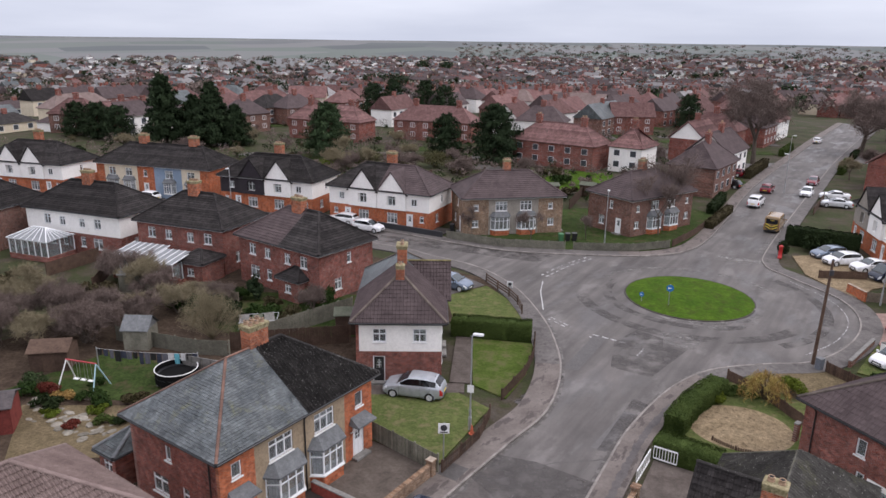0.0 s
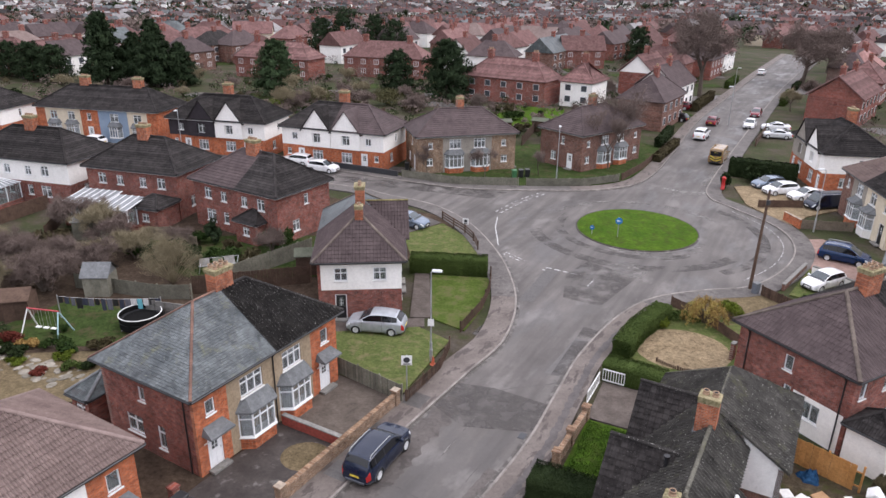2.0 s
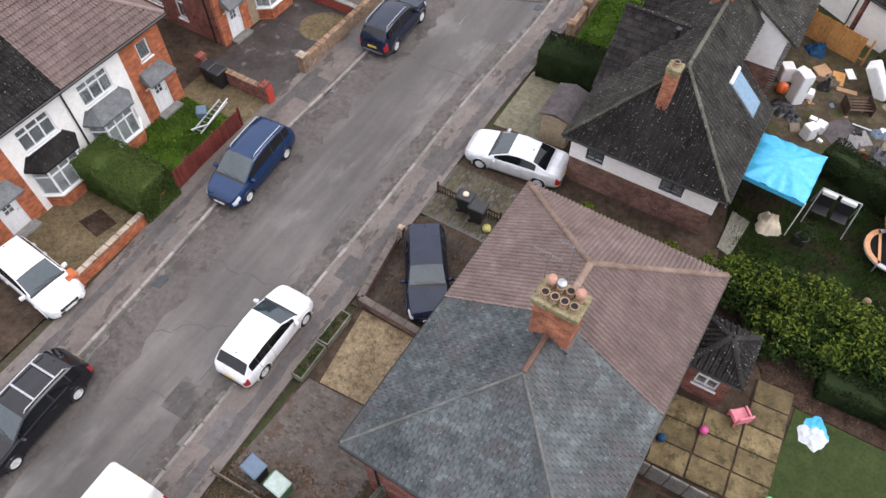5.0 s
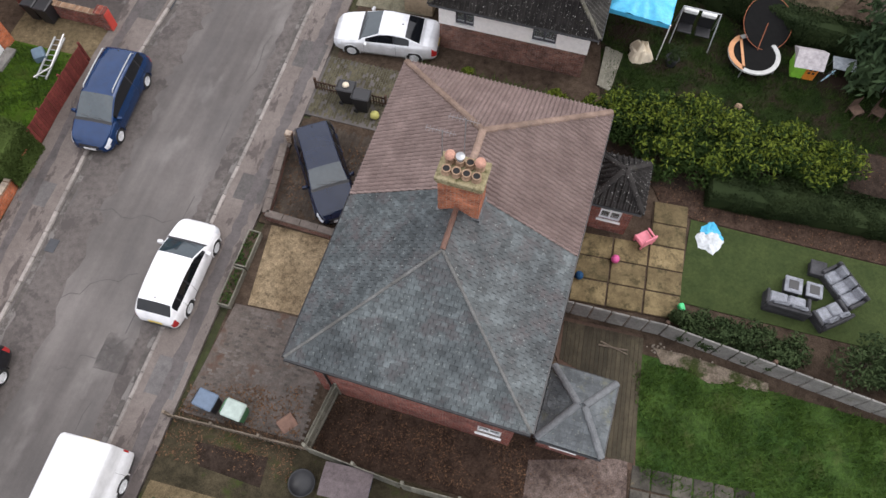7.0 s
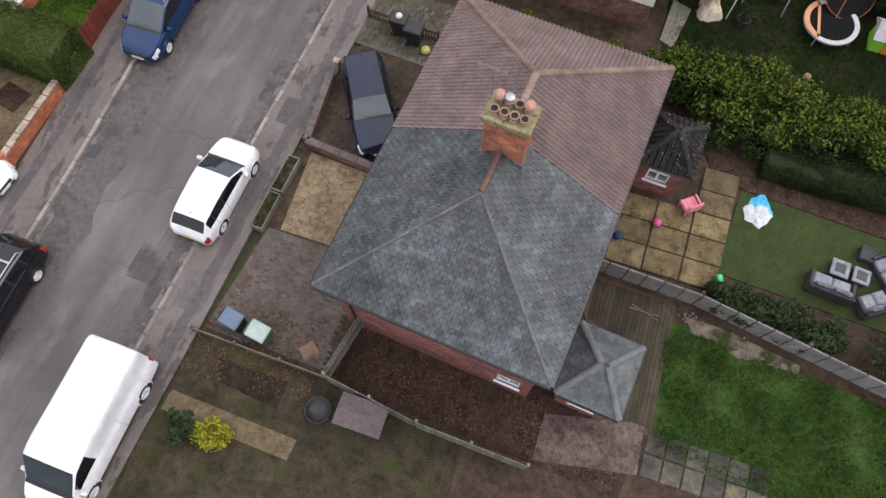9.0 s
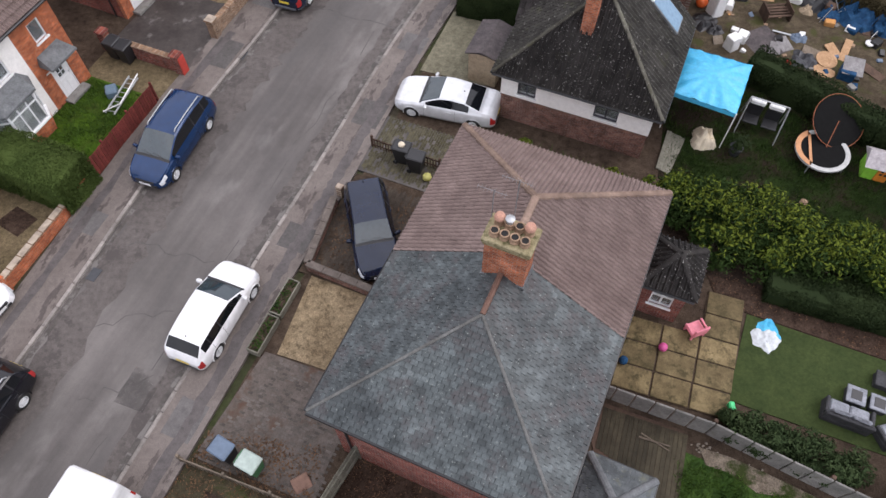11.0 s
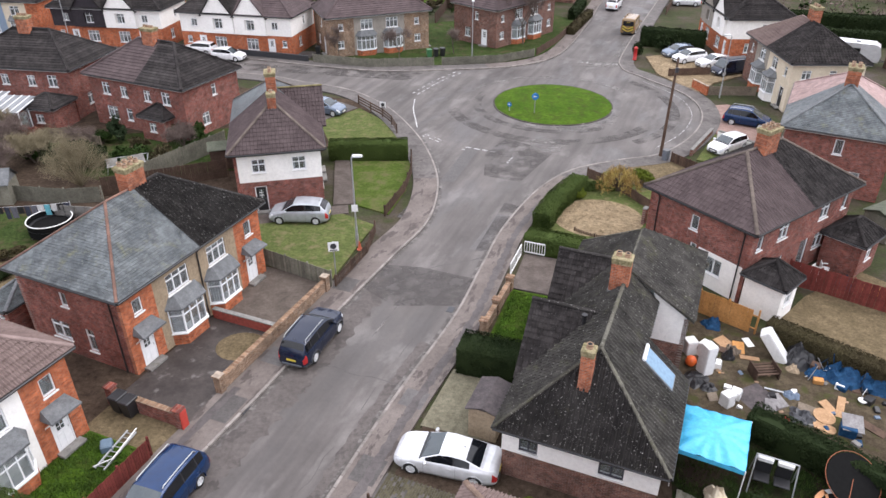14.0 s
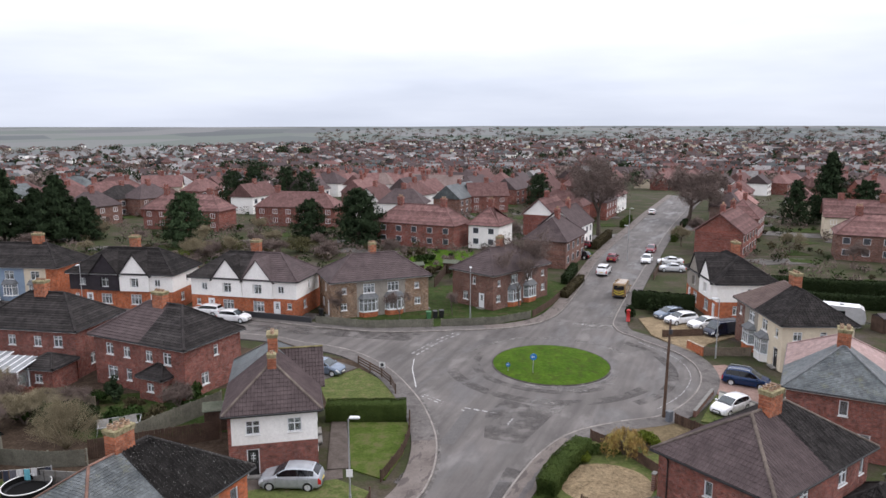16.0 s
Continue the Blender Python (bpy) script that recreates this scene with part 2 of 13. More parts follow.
M_LAWN = mottled("mossy_mown_lawn", (0.054, 0.082, 0.016), (0.088, 0.118, 0.028), 0.9, 22, 0.95, 0.05, 0.8, 0.04, fine_amp=0.5, stain=((0.10, 0.10, 0.042), 0.9, 0.48, 0.64))
M_GRASS3 = mottled("pale_mown_lawn", (0.068, 0.090, 0.028), (0.108, 0.124, 0.044), 0.9, 22, 0.95, 0.05, 0.7, 0.04, fine_amp=0.5, stain=((0.17, 0.14, 0.08), 1.2, 0.52, 0.7))
# muddy grass, with the garden's shade put into its dark colour
M_MUDGRASS_SHADE = mottled("muddy_grass_painted_shade", (0.009, 0.016, 0.005), (0.018, 0.031, 0.008), 0.7, 20, 0.95, 0.04, 0.9, 0.05, fine_amp=0.6, stain=((0.026, 0.018, 0.014), 0.6, 0.46, 0.6))
# wet mud of the sunken bed; also painted shade under the laurels
M_MUD_LAURELSHADE = mottled("wet_mud_and_laurel_shade", (0.020, 0.014, 0.011), (0.046, 0.033, 0.026), 0.9, 18, 0.9, 0.06, 0.8, 0.04, fine_amp=0.6)
M_TURF = mottled("artificial_turf", (0.030, 0.044, 0.015), (0.044, 0.060, 0.020), 1.5, 40, 0.9, 0.1, 0.4)
M_SOIL = mottled("bare_garden_soil", (0.042, 0.030, 0.023), (0.085, 0.062, 0.045), 0.9, 20, 0.95, 0.03, 0.8, 0.04, fine_amp=0.6)
M_LEAFSOIL = mottled("leaf_strewn_soil", (0.032, 0.021, 0.016), (0.072, 0.048, 0.036), 2.5, 35, 0.95, 0.03, 0.9, 0.03, fine_amp=0.7)
M_GRAVEL = mottled("sandy_gravel", (0.17, 0.125, 0.075), (0.30, 0.23, 0.145), 1.0, 24, 0.95, 0.15, 0.9, 0.04, fine_amp=0.85)
M_PEBBLE = mottled("pink_pebble_gravel", (0.072, 0.052, 0.044), (0.165, 0.128, 0.112), 1.4, 30, 0.95, 0.08, 0.9, 0.03, fine_amp=0.95)
M_STRAW = mottled("dry_straw_ground", (0.10, 0.078, 0.044), (0.17, 0.13, 0.078), 1.2, 30, 0.95, 0.1, 0.8, 0.03, fine_amp=0.6)
M_DRIVE = mottled("stained_concrete_drive", (0.055, 0.049, 0.046), (0.125, 0.113, 0.105), 0.8, 28, 0.8, 0.3, 0.3, stain=((0.07, 0.066, 0.06), 1.3, 0.55, 0.66))
M_DRIVEBROWN = mottled("brown_stained_concrete", (0.072, 0.058, 0.050), (0.13, 0.108, 0.095), 1.0, 28, 0.85, 0.2, 0.3)
M_SLAB = mottled("mossy_paving_slab", (0.092, 0.068, 0.034), (0.195, 0.15, 0.078), 1.6, 22, 0.85, 0.2, 0.3, vary=0.25, stain=((0.065, 0.052, 0.025), 2.2, 0.5, 0.62))
M_BRICK = brickwork("red_brown_brick", (0.255, 0.072, 0.050), (0.165, 0.050, 0.042), (0.22, 0.17, 0.15))
M_BRICK2 = brickwork("bright_red_brick", (0.50, 0.135, 0.052), (0.40, 0.108, 0.046), (0.28, 0.16, 0.11), 0.2)
M_BRICK3 = brickwork("dull_brown_brick", (0.19, 0.085, 0.06), (0.13, 0.06, 0.048), (0.20, 0.16, 0.14))
M_BRICK4 = brickwork("buff_brick", (0.26, 0.165, 0.105), (0.21, 0.125, 0.08), (0.30, 0.25, 0.20))
M_RENDER_W = mottled("white_render", (0.81, 0.79, 0.76), (0.89, 0.87, 0.84), 0.8, 30, 0.9, 0.2, 0.2, fine_amp=0.12, stain=((0.50, 0.47, 0.43), 1.5, 0.62, 0.8))
M_RENDER_B = mottled("buff_pebbledash", (0.28, 0.215, 0.145), (0.36, 0.285, 0.20), 0.9, 45, 0.95, 0.15, 0.5, fine_amp=0.35)
M_RENDER_G = mottled("grey_pebbledash", (0.25, 0.225, 0.195), (0.33, 0.30, 0.265), 0.9, 45, 0.95, 0.15, 0.5, fine_amp=0.35)
M_RENDER_C = mottled("cream_render", (0.58, 0.50, 0.38), (0.68, 0.60, 0.47), 0.8, 30, 0.9, 0.2, 0.2, fine_amp=0.15)
M_RENDER_P = mottled("pink_render", (0.55, 0.33, 0.28), (0.62, 0.39, 0.34), 0.8, 30, 0.9, 0.2, 0.2, fine_amp=0.15)
M_BLUE_W = mottled("pale_blue_render", (0.20, 0.27, 0.36), (0.26, 0.33, 0.42), 0.8, 30, 0.9, 0.2, 0.2, fine_amp=0.15)
M_BLACKBOARD = mottled("black_timber_cladding", (0.022, 0.018, 0.022), (0.04, 0.034, 0.04), 1.5, 20, 0.7)


def tile_mat(name, c0, c1, moss=None, vary=0.25, rough=0.5, amount=(0.56, 0.72), lichen=None, streak=0.55, weather=None):
    """Damp roof tiles: every tile differs a little, with broad weathering and patches of moss or lichen."""
    k = Mat(name, rough, 0, 0.25 if rough < 0.6 else 0.06)
    p = k.world_pos()
    broad = k.noise(p, 0.8, 5)
    col = k.ramp(broad, [(0.3, c0), (0.7, c1)])
    r1, r2 = k.random(True), k.random(False)
    col = k.mix(1.0, col, k.ramp(r1, [(0.0, (1 - vary,) * 3), (1.0, (1 + vary,) * 3)]), "MULTIPLY")
    col = k.mix(1.0, col, k.ramp(r2, [(0.0, (1 - vary,) * 3), (1.0, (1 + vary,) * 3)]), "MULTIPLY")
    run = k.noise(p, 2.2, 5, 0.7, (1, 1, 4.5))
    col = k.mix(streak, col, k.ramp(run, [(0.33, (0.5,) * 3), (0.5, (1.0,) * 3), (0.68, (1.6,) * 3)]), "MULTIPLY")
    g = k.noise(p, 28, 4)
    col = k.mix(0.4, col, k.ramp(g, [(0.25, (0.5,) * 3), (0.75, (1.4,) * 3)]), "MULTIPLY")
    if weather:
        broad2 = k.noise(p, 0.33, 5, 0.6)
        col = k.mix(1.0, col, k.ramp(broad2, [(0.36, weather[0]), (0.62, weather[1])]), "MULTIPLY")
    if moss:
        s = k.noise(p, 1.1, 7, 0.75)
        col = k.mix(k.ramp(s, [(amount[0], (0, 0, 0)), (amount[1], (0.85,) * 3)]), col, moss)
    if lichen:
        s = k.noise(p, 11.0, 4, 0.65)
        col = k.mix(k.ramp(s, [(0.625, (0, 0, 0)), (0.67, (0.85,) * 3)]), col, lichen)
    k.base(col)
    k.bump(g, 0.3, 0.01)
    return k.m


M_T_BROWN = tile_mat("brown_concrete_tile", (0.160, 0.118, 0.108), (0.235, 0.178, 0.163), (0.12, 0.094, 0.08), vary=0.06, rough=0.7, amount=(0.60, 0.85), streak=0.22)
M_T_PURPLE = tile_mat("dark_purple_brown_tile", (0.066, 0.050, 0.051), (0.100, 0.077, 0.077), vary=0.07, rough=0.7, streak=0.25)
M_T_LICHEN = tile_mat("lichened_grey_tile", (0.042, 0.040, 0.037), (0.086, 0.081, 0.074), (0.095, 0.093, 0.062), 0.12, 0.85, amount=(0.54, 0.70), lichen=(0.30, 0.29, 0.27))
M_T_DARK = tile_mat("dark_mossy_tile", (0.022, 0.020, 0.0195), (0.042, 0.039, 0.037), (0.055, 0.052, 0.036), 0.14, 0.85, amount=(0.60, 0.74), lichen=(0.40, 0.39, 0.37))
M_T_DARK2 = tile_mat("charcoal_tile", (0.020, 0.018, 0.018), (0.038, 0.034, 0.033), None, 0.3, 0.85, lichen=(0.10, 0.095, 0.09))
M_T_SLATE = tile_mat("blue_grey_slate", (0.046, 0.055, 0.058), (0.082, 0.094, 0.097), (0.064, 0.054, 0.055), 0.24, 0.42, (0.50, 0.66), (0.17, 0.188, 0.18), 0.75, ((0.72, 0.72, 0.73), (1.30, 1.30, 1.28)))
M_T_SLATE2 = tile_mat("mossy_grey_slate", (0.058, 0.067, 0.073), (0.112, 0.122, 0.128), (0.15, 0.15, 0.085), 0.18, 0.5, (0.56, 0.72), (0.22, 0.23, 0.19), 0.6, ((0.8, 0.8, 0.8), (1.25, 1.25, 1.22)))
M_T_RED = tile_mat("old_red_tile", (0.110, 0.060, 0.056), (0.170, 0.098, 0.092), (0.080, 0.058, 0.056), 0.3, 0.75)
M_T_GREY = tile_mat("pale_grey_concrete_tile", (0.12, 0.112, 0.112), (0.20, 0.188, 0.185), None, 0.25)
M_T_RIDGE = tile_mat("weathered_tan_ridge_tile", (0.16, 0.112, 0.088), (0.25, 0.180, 0.145), (0.11, 0.085, 0.07), 0.2, 0.75)
M_T_ORANGE = tile_mat("orange_clay_ridge_tile", (0.11, 0.060, 0.045), (0.165, 0.090, 0.066), (0.10, 0.075, 0.06), 0.25)
M_CHIM = brickwork("chimney_brick", (0.42, 0.13, 0.06), (0.32, 0.095, 0.05), (0.24, 0.18, 0.14), 0.3)
M_CAP = mottled("mossy_mortar_cap", (0.20, 0.17, 0.09), (0.36, 0.31, 0.20), 3.0, 30, 0.95, 0.1, 0.6, 0.02, stain=((0.09, 0.085, 0.04), 5, 0.5, 0.65))
M_POT = mottled("clay_chimney_pot", (0.27, 0.175, 0.115), (0.36, 0.25, 0.17), 3, 30, 0.9, vary=0.2)
M_POTPINK = mottled("pink_clay_cap", (0.42, 0.22, 0.16), (0.50, 0.29, 0.22), 4, 30, 0.85)
M_SOOT = plain("soot", (0.012, 0.011, 0.011), 0.95)
M_LEADMOSS = mottled("weathered_hip_lead", (0.088, 0.086, 0.080), (0.15, 0.152, 0.148), 1.2, 20, 0.7, 0.2)
M_LEAD = mottled("grey_lead", (0.10, 0.105, 0.11), (0.165, 0.172, 0.178), 2, 20, 0.6)
M_UPVC = plain("white_upvc", (0.78, 0.79, 0.80), 0.35, grime=0.06)
M_WHITEPAINT = plain("white_paint", (0.74, 0.74, 0.73), 0.5, grime=0.1)
M_BLACKPLASTIC = plain("black_plastic", (0.016, 0.016, 0.018), 0.45)
M_GREYFRAME = plain("dark_grey_frame", (0.06, 0.062, 0.075), 0.45)
M_GLASS = glass_pane("window_glass")
M_CARGLASS = plain("tinted_car_glass", (0.006, 0.007, 0.009), 0.05, 0.0, 0.5)
# bluish base holds part of the sky's reflection on windscreens
M_WINDSCREEN = plain("windscreen_glass_sky_tinted", (0.022, 0.036, 0.044), 0.05, 0.0, 0.6)
M_WINDSCREEN.node_tree.nodes["Principled BSDF"].inputs["IOR"].default_value = 1.7
M_CARGLASS.node_tree.nodes["Principled BSDF"].inputs["IOR"].default_value = 1.5
M_CURTAIN = mottled("net_curtain", (0.42, 0.42, 0.42), (0.60, 0.60, 0.60), 4, 30, 0.95, 0.1, 0.2, fine_amp=0.2)
# gloom of unlit rooms, put into the colour of floors and ceilings
M_ROOMSHADE = plain("painted_room_shade", (0.05, 0.046, 0.042), 0.95)
M_WOOD = mottled("weathered_fence_wood", (0.12, 0.095, 0.072), (0.20, 0.165, 0.13), 1.5, 30, 0.9, 0.15, 0.4, vary=0.25)
M_WOODGREY = mottled("grey_green_fence_wood", (0.13, 0.125, 0.10), (0.22, 0.21, 0.17), 1.2, 30, 0.9, 0.15, 0.4, vary=0.25)
M_WOODRED = mottled("red_stained_wood", (0.115, 0.026, 0.022), (0.175, 0.042, 0.034), 1.5, 30, 0.8, 0.2, 0.3, vary=0.2)
M_WOODBROWN = mottled("dark_brown_wood", (0.060, 0.038, 0.028), (0.105, 0.068, 0.050), 1.5, 30, 0.85, 0.2, 0.3, vary=0.25)
M_WOODORANGE = mottled("orange_timber_panel", (0.42, 0.20, 0.065), (0.55, 0.28, 0.10), 1.5, 30, 0.8, 0.2, 0.3, vary=0.15)
M_CONCRETE = mottled("grey_concrete_panel", (0.15, 0.145, 0.135), (0.25, 0.24, 0.225), 1.5, 30, 0.9, 0.2, 0.3, vary=0.12, stain=((0.14, 0.135, 0.11), 2.0, 0.55, 0.7))
M_STEEL = plain("galvanised_steel", (0.42, 0.43, 0.44), 0.45, 0.6)
M_ALU = plain("dulled_aerial_aluminium", (0.22, 0.21, 0.21), 0.6, 0.3)
M_DARKMETAL = plain("dark_grey_metal", (0.05, 0.052, 0.058), 0.45, 0.3)
M_TYRE = plain("rubber_tyre", (0.015, 0.015, 0.015), 0.85)
M_RIM = plain("alloy_rim", (0.62, 0.63, 0.64), 0.4, 0.1)
M_LAMPRED = plain("red_tail_lamp", (0.35, 0.02, 0.02), 0.2)
M_LAMPCLEAR = plain("clear_lamp_lens", (0.55, 0.57, 0.60), 0.12)
M_PLATE_Y = plain("yellow_plate", (0.60, 0.45, 0.05), 0.4)
M_PLATE_W = plain("white_plate", (0.65, 0.65, 0.65), 0.4)
M_TARP = mottled("turquoise_tarpaulin", (0.045, 0.36, 0.60), (0.075, 0.44, 0.68), 2.5, 8, 0.4, 0.5, 0.5, 0.04, fine_amp=0.2)
M_TARPBLUE = mottled("crumpled_blue_tarpaulin", (0.007, 0.034, 0.088), (0.019, 0.072, 0.155), 3, 9, 0.7, 0.15, 0.6, 0.05, fine_amp=0.3)
M_BARK = mottled("grey_brown_bark", (0.075, 0.060, 0.050), (0.14, 0.115, 0.095), 3, 30, 0.95, 0.1, 0.5)


def leaf_mat(name, c0, c1, vary=0.35):
    k = Mat(name, 0.8, 0, 0.08)
    r = k.random(True)
    n = k.noise(k.world_pos(), 0.6, 4)
    col = k.mix(0.5, k.ramp(r, [(0.0, c0), (1.0, c1)]), k.ramp(n, [(0.3, c0), (0.7, c1)]))
    k.base(col)
    return k.m


M_L_CONIFER = leaf_mat("dark_conifer_needles", (0.010, 0.018, 0.009), (0.034, 0.052, 0.024))
M_L_PINE = leaf_mat("green_conifer_needles", (0.020, 0.036, 0.018), (0.052, 0.080, 0.035))
M_L_HEDGE = leaf_mat("privet_hedge_leaves", (0.030, 0.050, 0.012), (0.075, 0.105, 0.028))
M_L_DARKHEDGE = leaf_mat("dark_hedge_leaves", (0.0090, 0.0165, 0.0060), (0.0255, 0.0375, 0.0135))
M_L_BROWNHEDGE = leaf_mat("dull_brown_hedge", (0.036, 0.028, 0.016), (0.070, 0.060, 0.030))
M_L_BUSH = leaf_mat("laurel_leaves", (0.011, 0.026, 0.007), (0.036, 0.060, 0.014))
M_L_OLIVE = leaf_mat("olive_winter_leaves", (0.050, 0.048, 0.022), (0.105, 0.098, 0.045))
M_L_SHRUB = leaf_mat("mid_green_shrub_leaves", (0.016, 0.030, 0.012), (0.052, 0.074, 0.030))
M_L_YELLOW = leaf_mat("yellow_green_shoots", (0.055, 0.085, 0.012), (0.125, 0.15, 0.020))
M_L_TWIG = leaf_mat("bare_twigs", (0.105, 0.078, 0.068), (0.20, 0.155, 0.138))
M_L_TWIGPALE = leaf_mat("pale_willow_twigs", (0.15, 0.126, 0.080), (0.28, 0.24, 0.16))
M_L_STRAWLEAF = leaf_mat("straw_yellow_strands", (0.27, 0.20, 0.06), (0.44, 0.35, 0.12))
M_L_RUST = leaf_mat("rusty_winter_leaves", (0.20, 0.115, 0.04), (0.34, 0.225, 0.08))
M_L_RED = leaf_mat("dark_red_leaves", (0.09, 0.022, 0.018), (0.17, 0.045, 0.03))


# ---- building kit ----
class MB:
    """Collects vertices and faces of one mesh."""

    def __init__(self):
        self.v, self.f = [], []

    def add(self, vs, fs, m=None):
        n = len(self.v)
        self.v += [tuple(m @ Vector(p)) for p in vs] if m else [tuple(p) for p in vs]
        self.f += [tuple(i + n for i in q) for q in fs]
        return self

    def box(self, x0, y0, z0, x1, y1, z1, m=None):
        return self.add([(x0, y0, z0), (x1, y0, z0), (x1, y1, z0), (x0, y1, z0), (x0, y0, z1), (x1, y0, z1), (x1, y1, z1), (x0, y1, z1)],
                        [(0, 3, 2, 1), (4, 5, 6, 7), (0, 1, 5, 4), (1, 2, 6, 5), (2, 3, 7, 6), (3, 0, 4, 7)], m)

    def cbox(self, x0, y0, z0, x1, y1, z1, c=0.02, m=None):
        """A box with its upper and upright edges chamfered."""
        def ring(z, k):
            return [(x0 + k + c, y0 + k, z), (x1 - k - c, y0 + k, z), (x1 - k, y0 + k + c, z), (x1 - k, y1 - k - c, z),
                    (x1 - k - c, y1 - k, z), (x0 + k + c, y1 - k, z), (x0 + k, y1 - k - c, z), (x0 + k, y0 + k + c, z)]
        vs = ring(z0, 0) + ring(z1 - c, 0) + ring(z1, c)
        fs = [tuple(range(7, -1, -1)), tuple(range(16, 24))]
        for r in (0, 8):
            fs += [(r + i, r + (i + 1) % 8, r + 8 + (i + 1) % 8, r + 8 + i) for i in range(8)]
        return self.add(vs, fs, m)

    def tube(self, p0, p1, r0, r1=None, n=8, caps=True):
        r1 = r0 if r1 is None else r1
        a, b = Vector(p0), Vector(p1)
        d = (b - a).normalized()
        e = d.orthogonal().normalized()
        g = d.cross(e)
        vs = [a + (e * math.cos(2 * math.pi * i / n) + g * math.sin(2 * math.pi * i / n)) * r0 for i in range(n)]
        vs += [b + (e * math.cos(2 * math.pi * i / n) + g * math.sin(2 * math.pi * i / n)) * r1 for i in range(n)]
        fs = [(i, (i + 1) % n, n + (i + 1) % n, n + i) for i in range(n)]
        if caps:
            fs += [tuple(range(n - 1, -1, -1)), tuple(range(n, 2 * n))]
        return self.add(vs, fs)

    def path(self, pts, r, n=6):
        """One connected tube along a line of points."""
        p = [Vector(q) for q in pts]
        d = [(p[min(i + 1, len(p) - 1)] - p[max(i - 1, 0)]).normalized() for i in range(len(p))]
        d = [q if q.length > 0.5 else d[0] for q in d]
        e = d[0].orthogonal().normalized()
        rings = []
        for q, t in zip(p, d):
            e = (e - t * e.dot(t)).normalized()
            g = t.cross(e)
            rings.append([tuple(q + (e * math.cos(2 * math.pi * i / n) + g * math.sin(2 * math.pi * i / n)) * r) for i in range(n)])
        return self.loft(rings)

    def weld(self):
        """The same shape with its coincident corners joined."""
        seen, idx, out = {}, [], MB()
        for q in self.v:
            key = tuple(round(c, 4) for c in q)
            idx.append(seen.setdefault(key, len(seen)))
        out.v = list(seen)
        out.f = [f for f in (tuple(idx[i] for i in q) for q in self.f) if len(set(f)) == len(f)]
        return out

    def lathe(self, prof, n=16, m=None):
        """prof: (radius, z) from the bottom up."""
        vs = [(r * math.cos(2 * math.pi * i / n), r * math.sin(2 * math.pi * i / n), z) for r, z in prof for i in range(n)]
        fs = [(k * n + i, k * n + (i + 1) % n, (k + 1) * n + (i + 1) % n, (k + 1) * n + i) for k in range(len(prof) - 1) for i in range(n)]
        fs += [tuple(range(n - 1, -1, -1)), tuple(range((len(prof) - 1) * n, len(prof) * n))]
        return self.add(vs, fs, m)

    def prism(self, poly, z0, z1, m=None):
        n = len(poly)
        vs = [(x, y, z0) for x, y in poly] + [(x, y, z1) for x, y in poly]
        fs = [tuple(range(n - 1, -1, -1)), tuple(range(n, 2 * n))] + [(i, (i + 1) % n, n + (i + 1) % n, n + i) for i in range(n)]
        return self.add(vs, fs, m)

    def loft(self, rings, caps=True):
        n = len(rings[0])
        vs = [p for r in rings for p in r]
        fs = [(k * n + i, k * n + (i + 1) % n, (k + 1) * n + (i + 1) % n, (k + 1) * n + i) for k in range(len(rings) - 1) for i in range(n)]
        if caps:
            fs += [tuple(range(n - 1, -1, -1)), tuple(range((len(rings) - 1) * n, len(rings) * n))]
        return self.add(vs, fs)

    def mesh(self, name, mat, smooth=False):
        me = bpy.data.meshes.new(name)
        me.from_pydata(self.v, [], self.f)
        me.update()
        if mat:
            me.materials.append(mat)
        if smooth:
            me.shade_smooth()
        return me


def ccw(poly):
    a = sum(p[0] * q[1] - q[0] * p[1] for p, q in zip(poly, poly[1:] + poly[:1]))
    return poly if a > 0 else poly[::-1]


def part(name, shape, mat, parent, label="", m=None, smooth=False):
    """One mesh object under a thing or a part. shape: an MB, or a mesh shared with others."""
    me = shape.mesh(name, mat, smooth) if isinstance(shape, MB) else shape
    ob = new(name, me)
    ob.parent = parent
    if m is not None:
        ob.matrix_basis = m
    return tagged(ob, label) if label else ob


def thing(name, label, category, m=None, group="", kind="", shape=None, mat=None, smooth=False):
    ob = new(name, shape.mesh(name, mat, smooth) if shape else None)
    if m is not None:
        ob.matrix_basis = m
    return tagged(ob, label, category, group, kind)


def slab(name, label, poly, z0, z1, mat, kind="structure", category="ground"):
    return thing(name, label, category, kind=kind, shape=MB().prism(ccw([tuple(p) for p in poly]), z0, z1), mat=mat)


def clip(poly, axis, at, keep_less):
    """The part of a flat polygon on one side of a plane across an axis."""
    out = []
    for p, q in zip(poly, poly[1:] + poly[:1]):
        a, b = p[axis] - at, q[axis] - at
        if keep_less:
            a, b = -a, -b
        if a >= 0:
            out.append(p)
        if a * b < 0:
            k = a / (a - b)
            out.append(tuple(p[i] + (q[i] - p[i]) * k for i in range(3)))
    return out


CACHE = {}


def cached(key, make):
    if key not in CACHE:
        CACHE[key] = make()
    return CACHE[key]


# ---- roofs ----
ROLLS = {"brown_concrete_tile": 0.042, "dark_purple_brown_tile": 0.038, "dark_mossy_tile": 0.075, "lichened_grey_tile": 0.065, "charcoal_tile": 0.035}


def span(poly2, b):
    xs = []
    for p, q in zip(poly2, poly2[1:] + poly2[:1]):
        if (p[1] - b) * (q[1] - b) <= 0 and abs(p[1] - q[1]) > 1e-9:
            xs.append(p[0] + (q[0] - p[0]) * (b - p[1]) / (q[1] - p[1]))
    return (min(xs), max(xs)) if len(xs) >= 2 else None


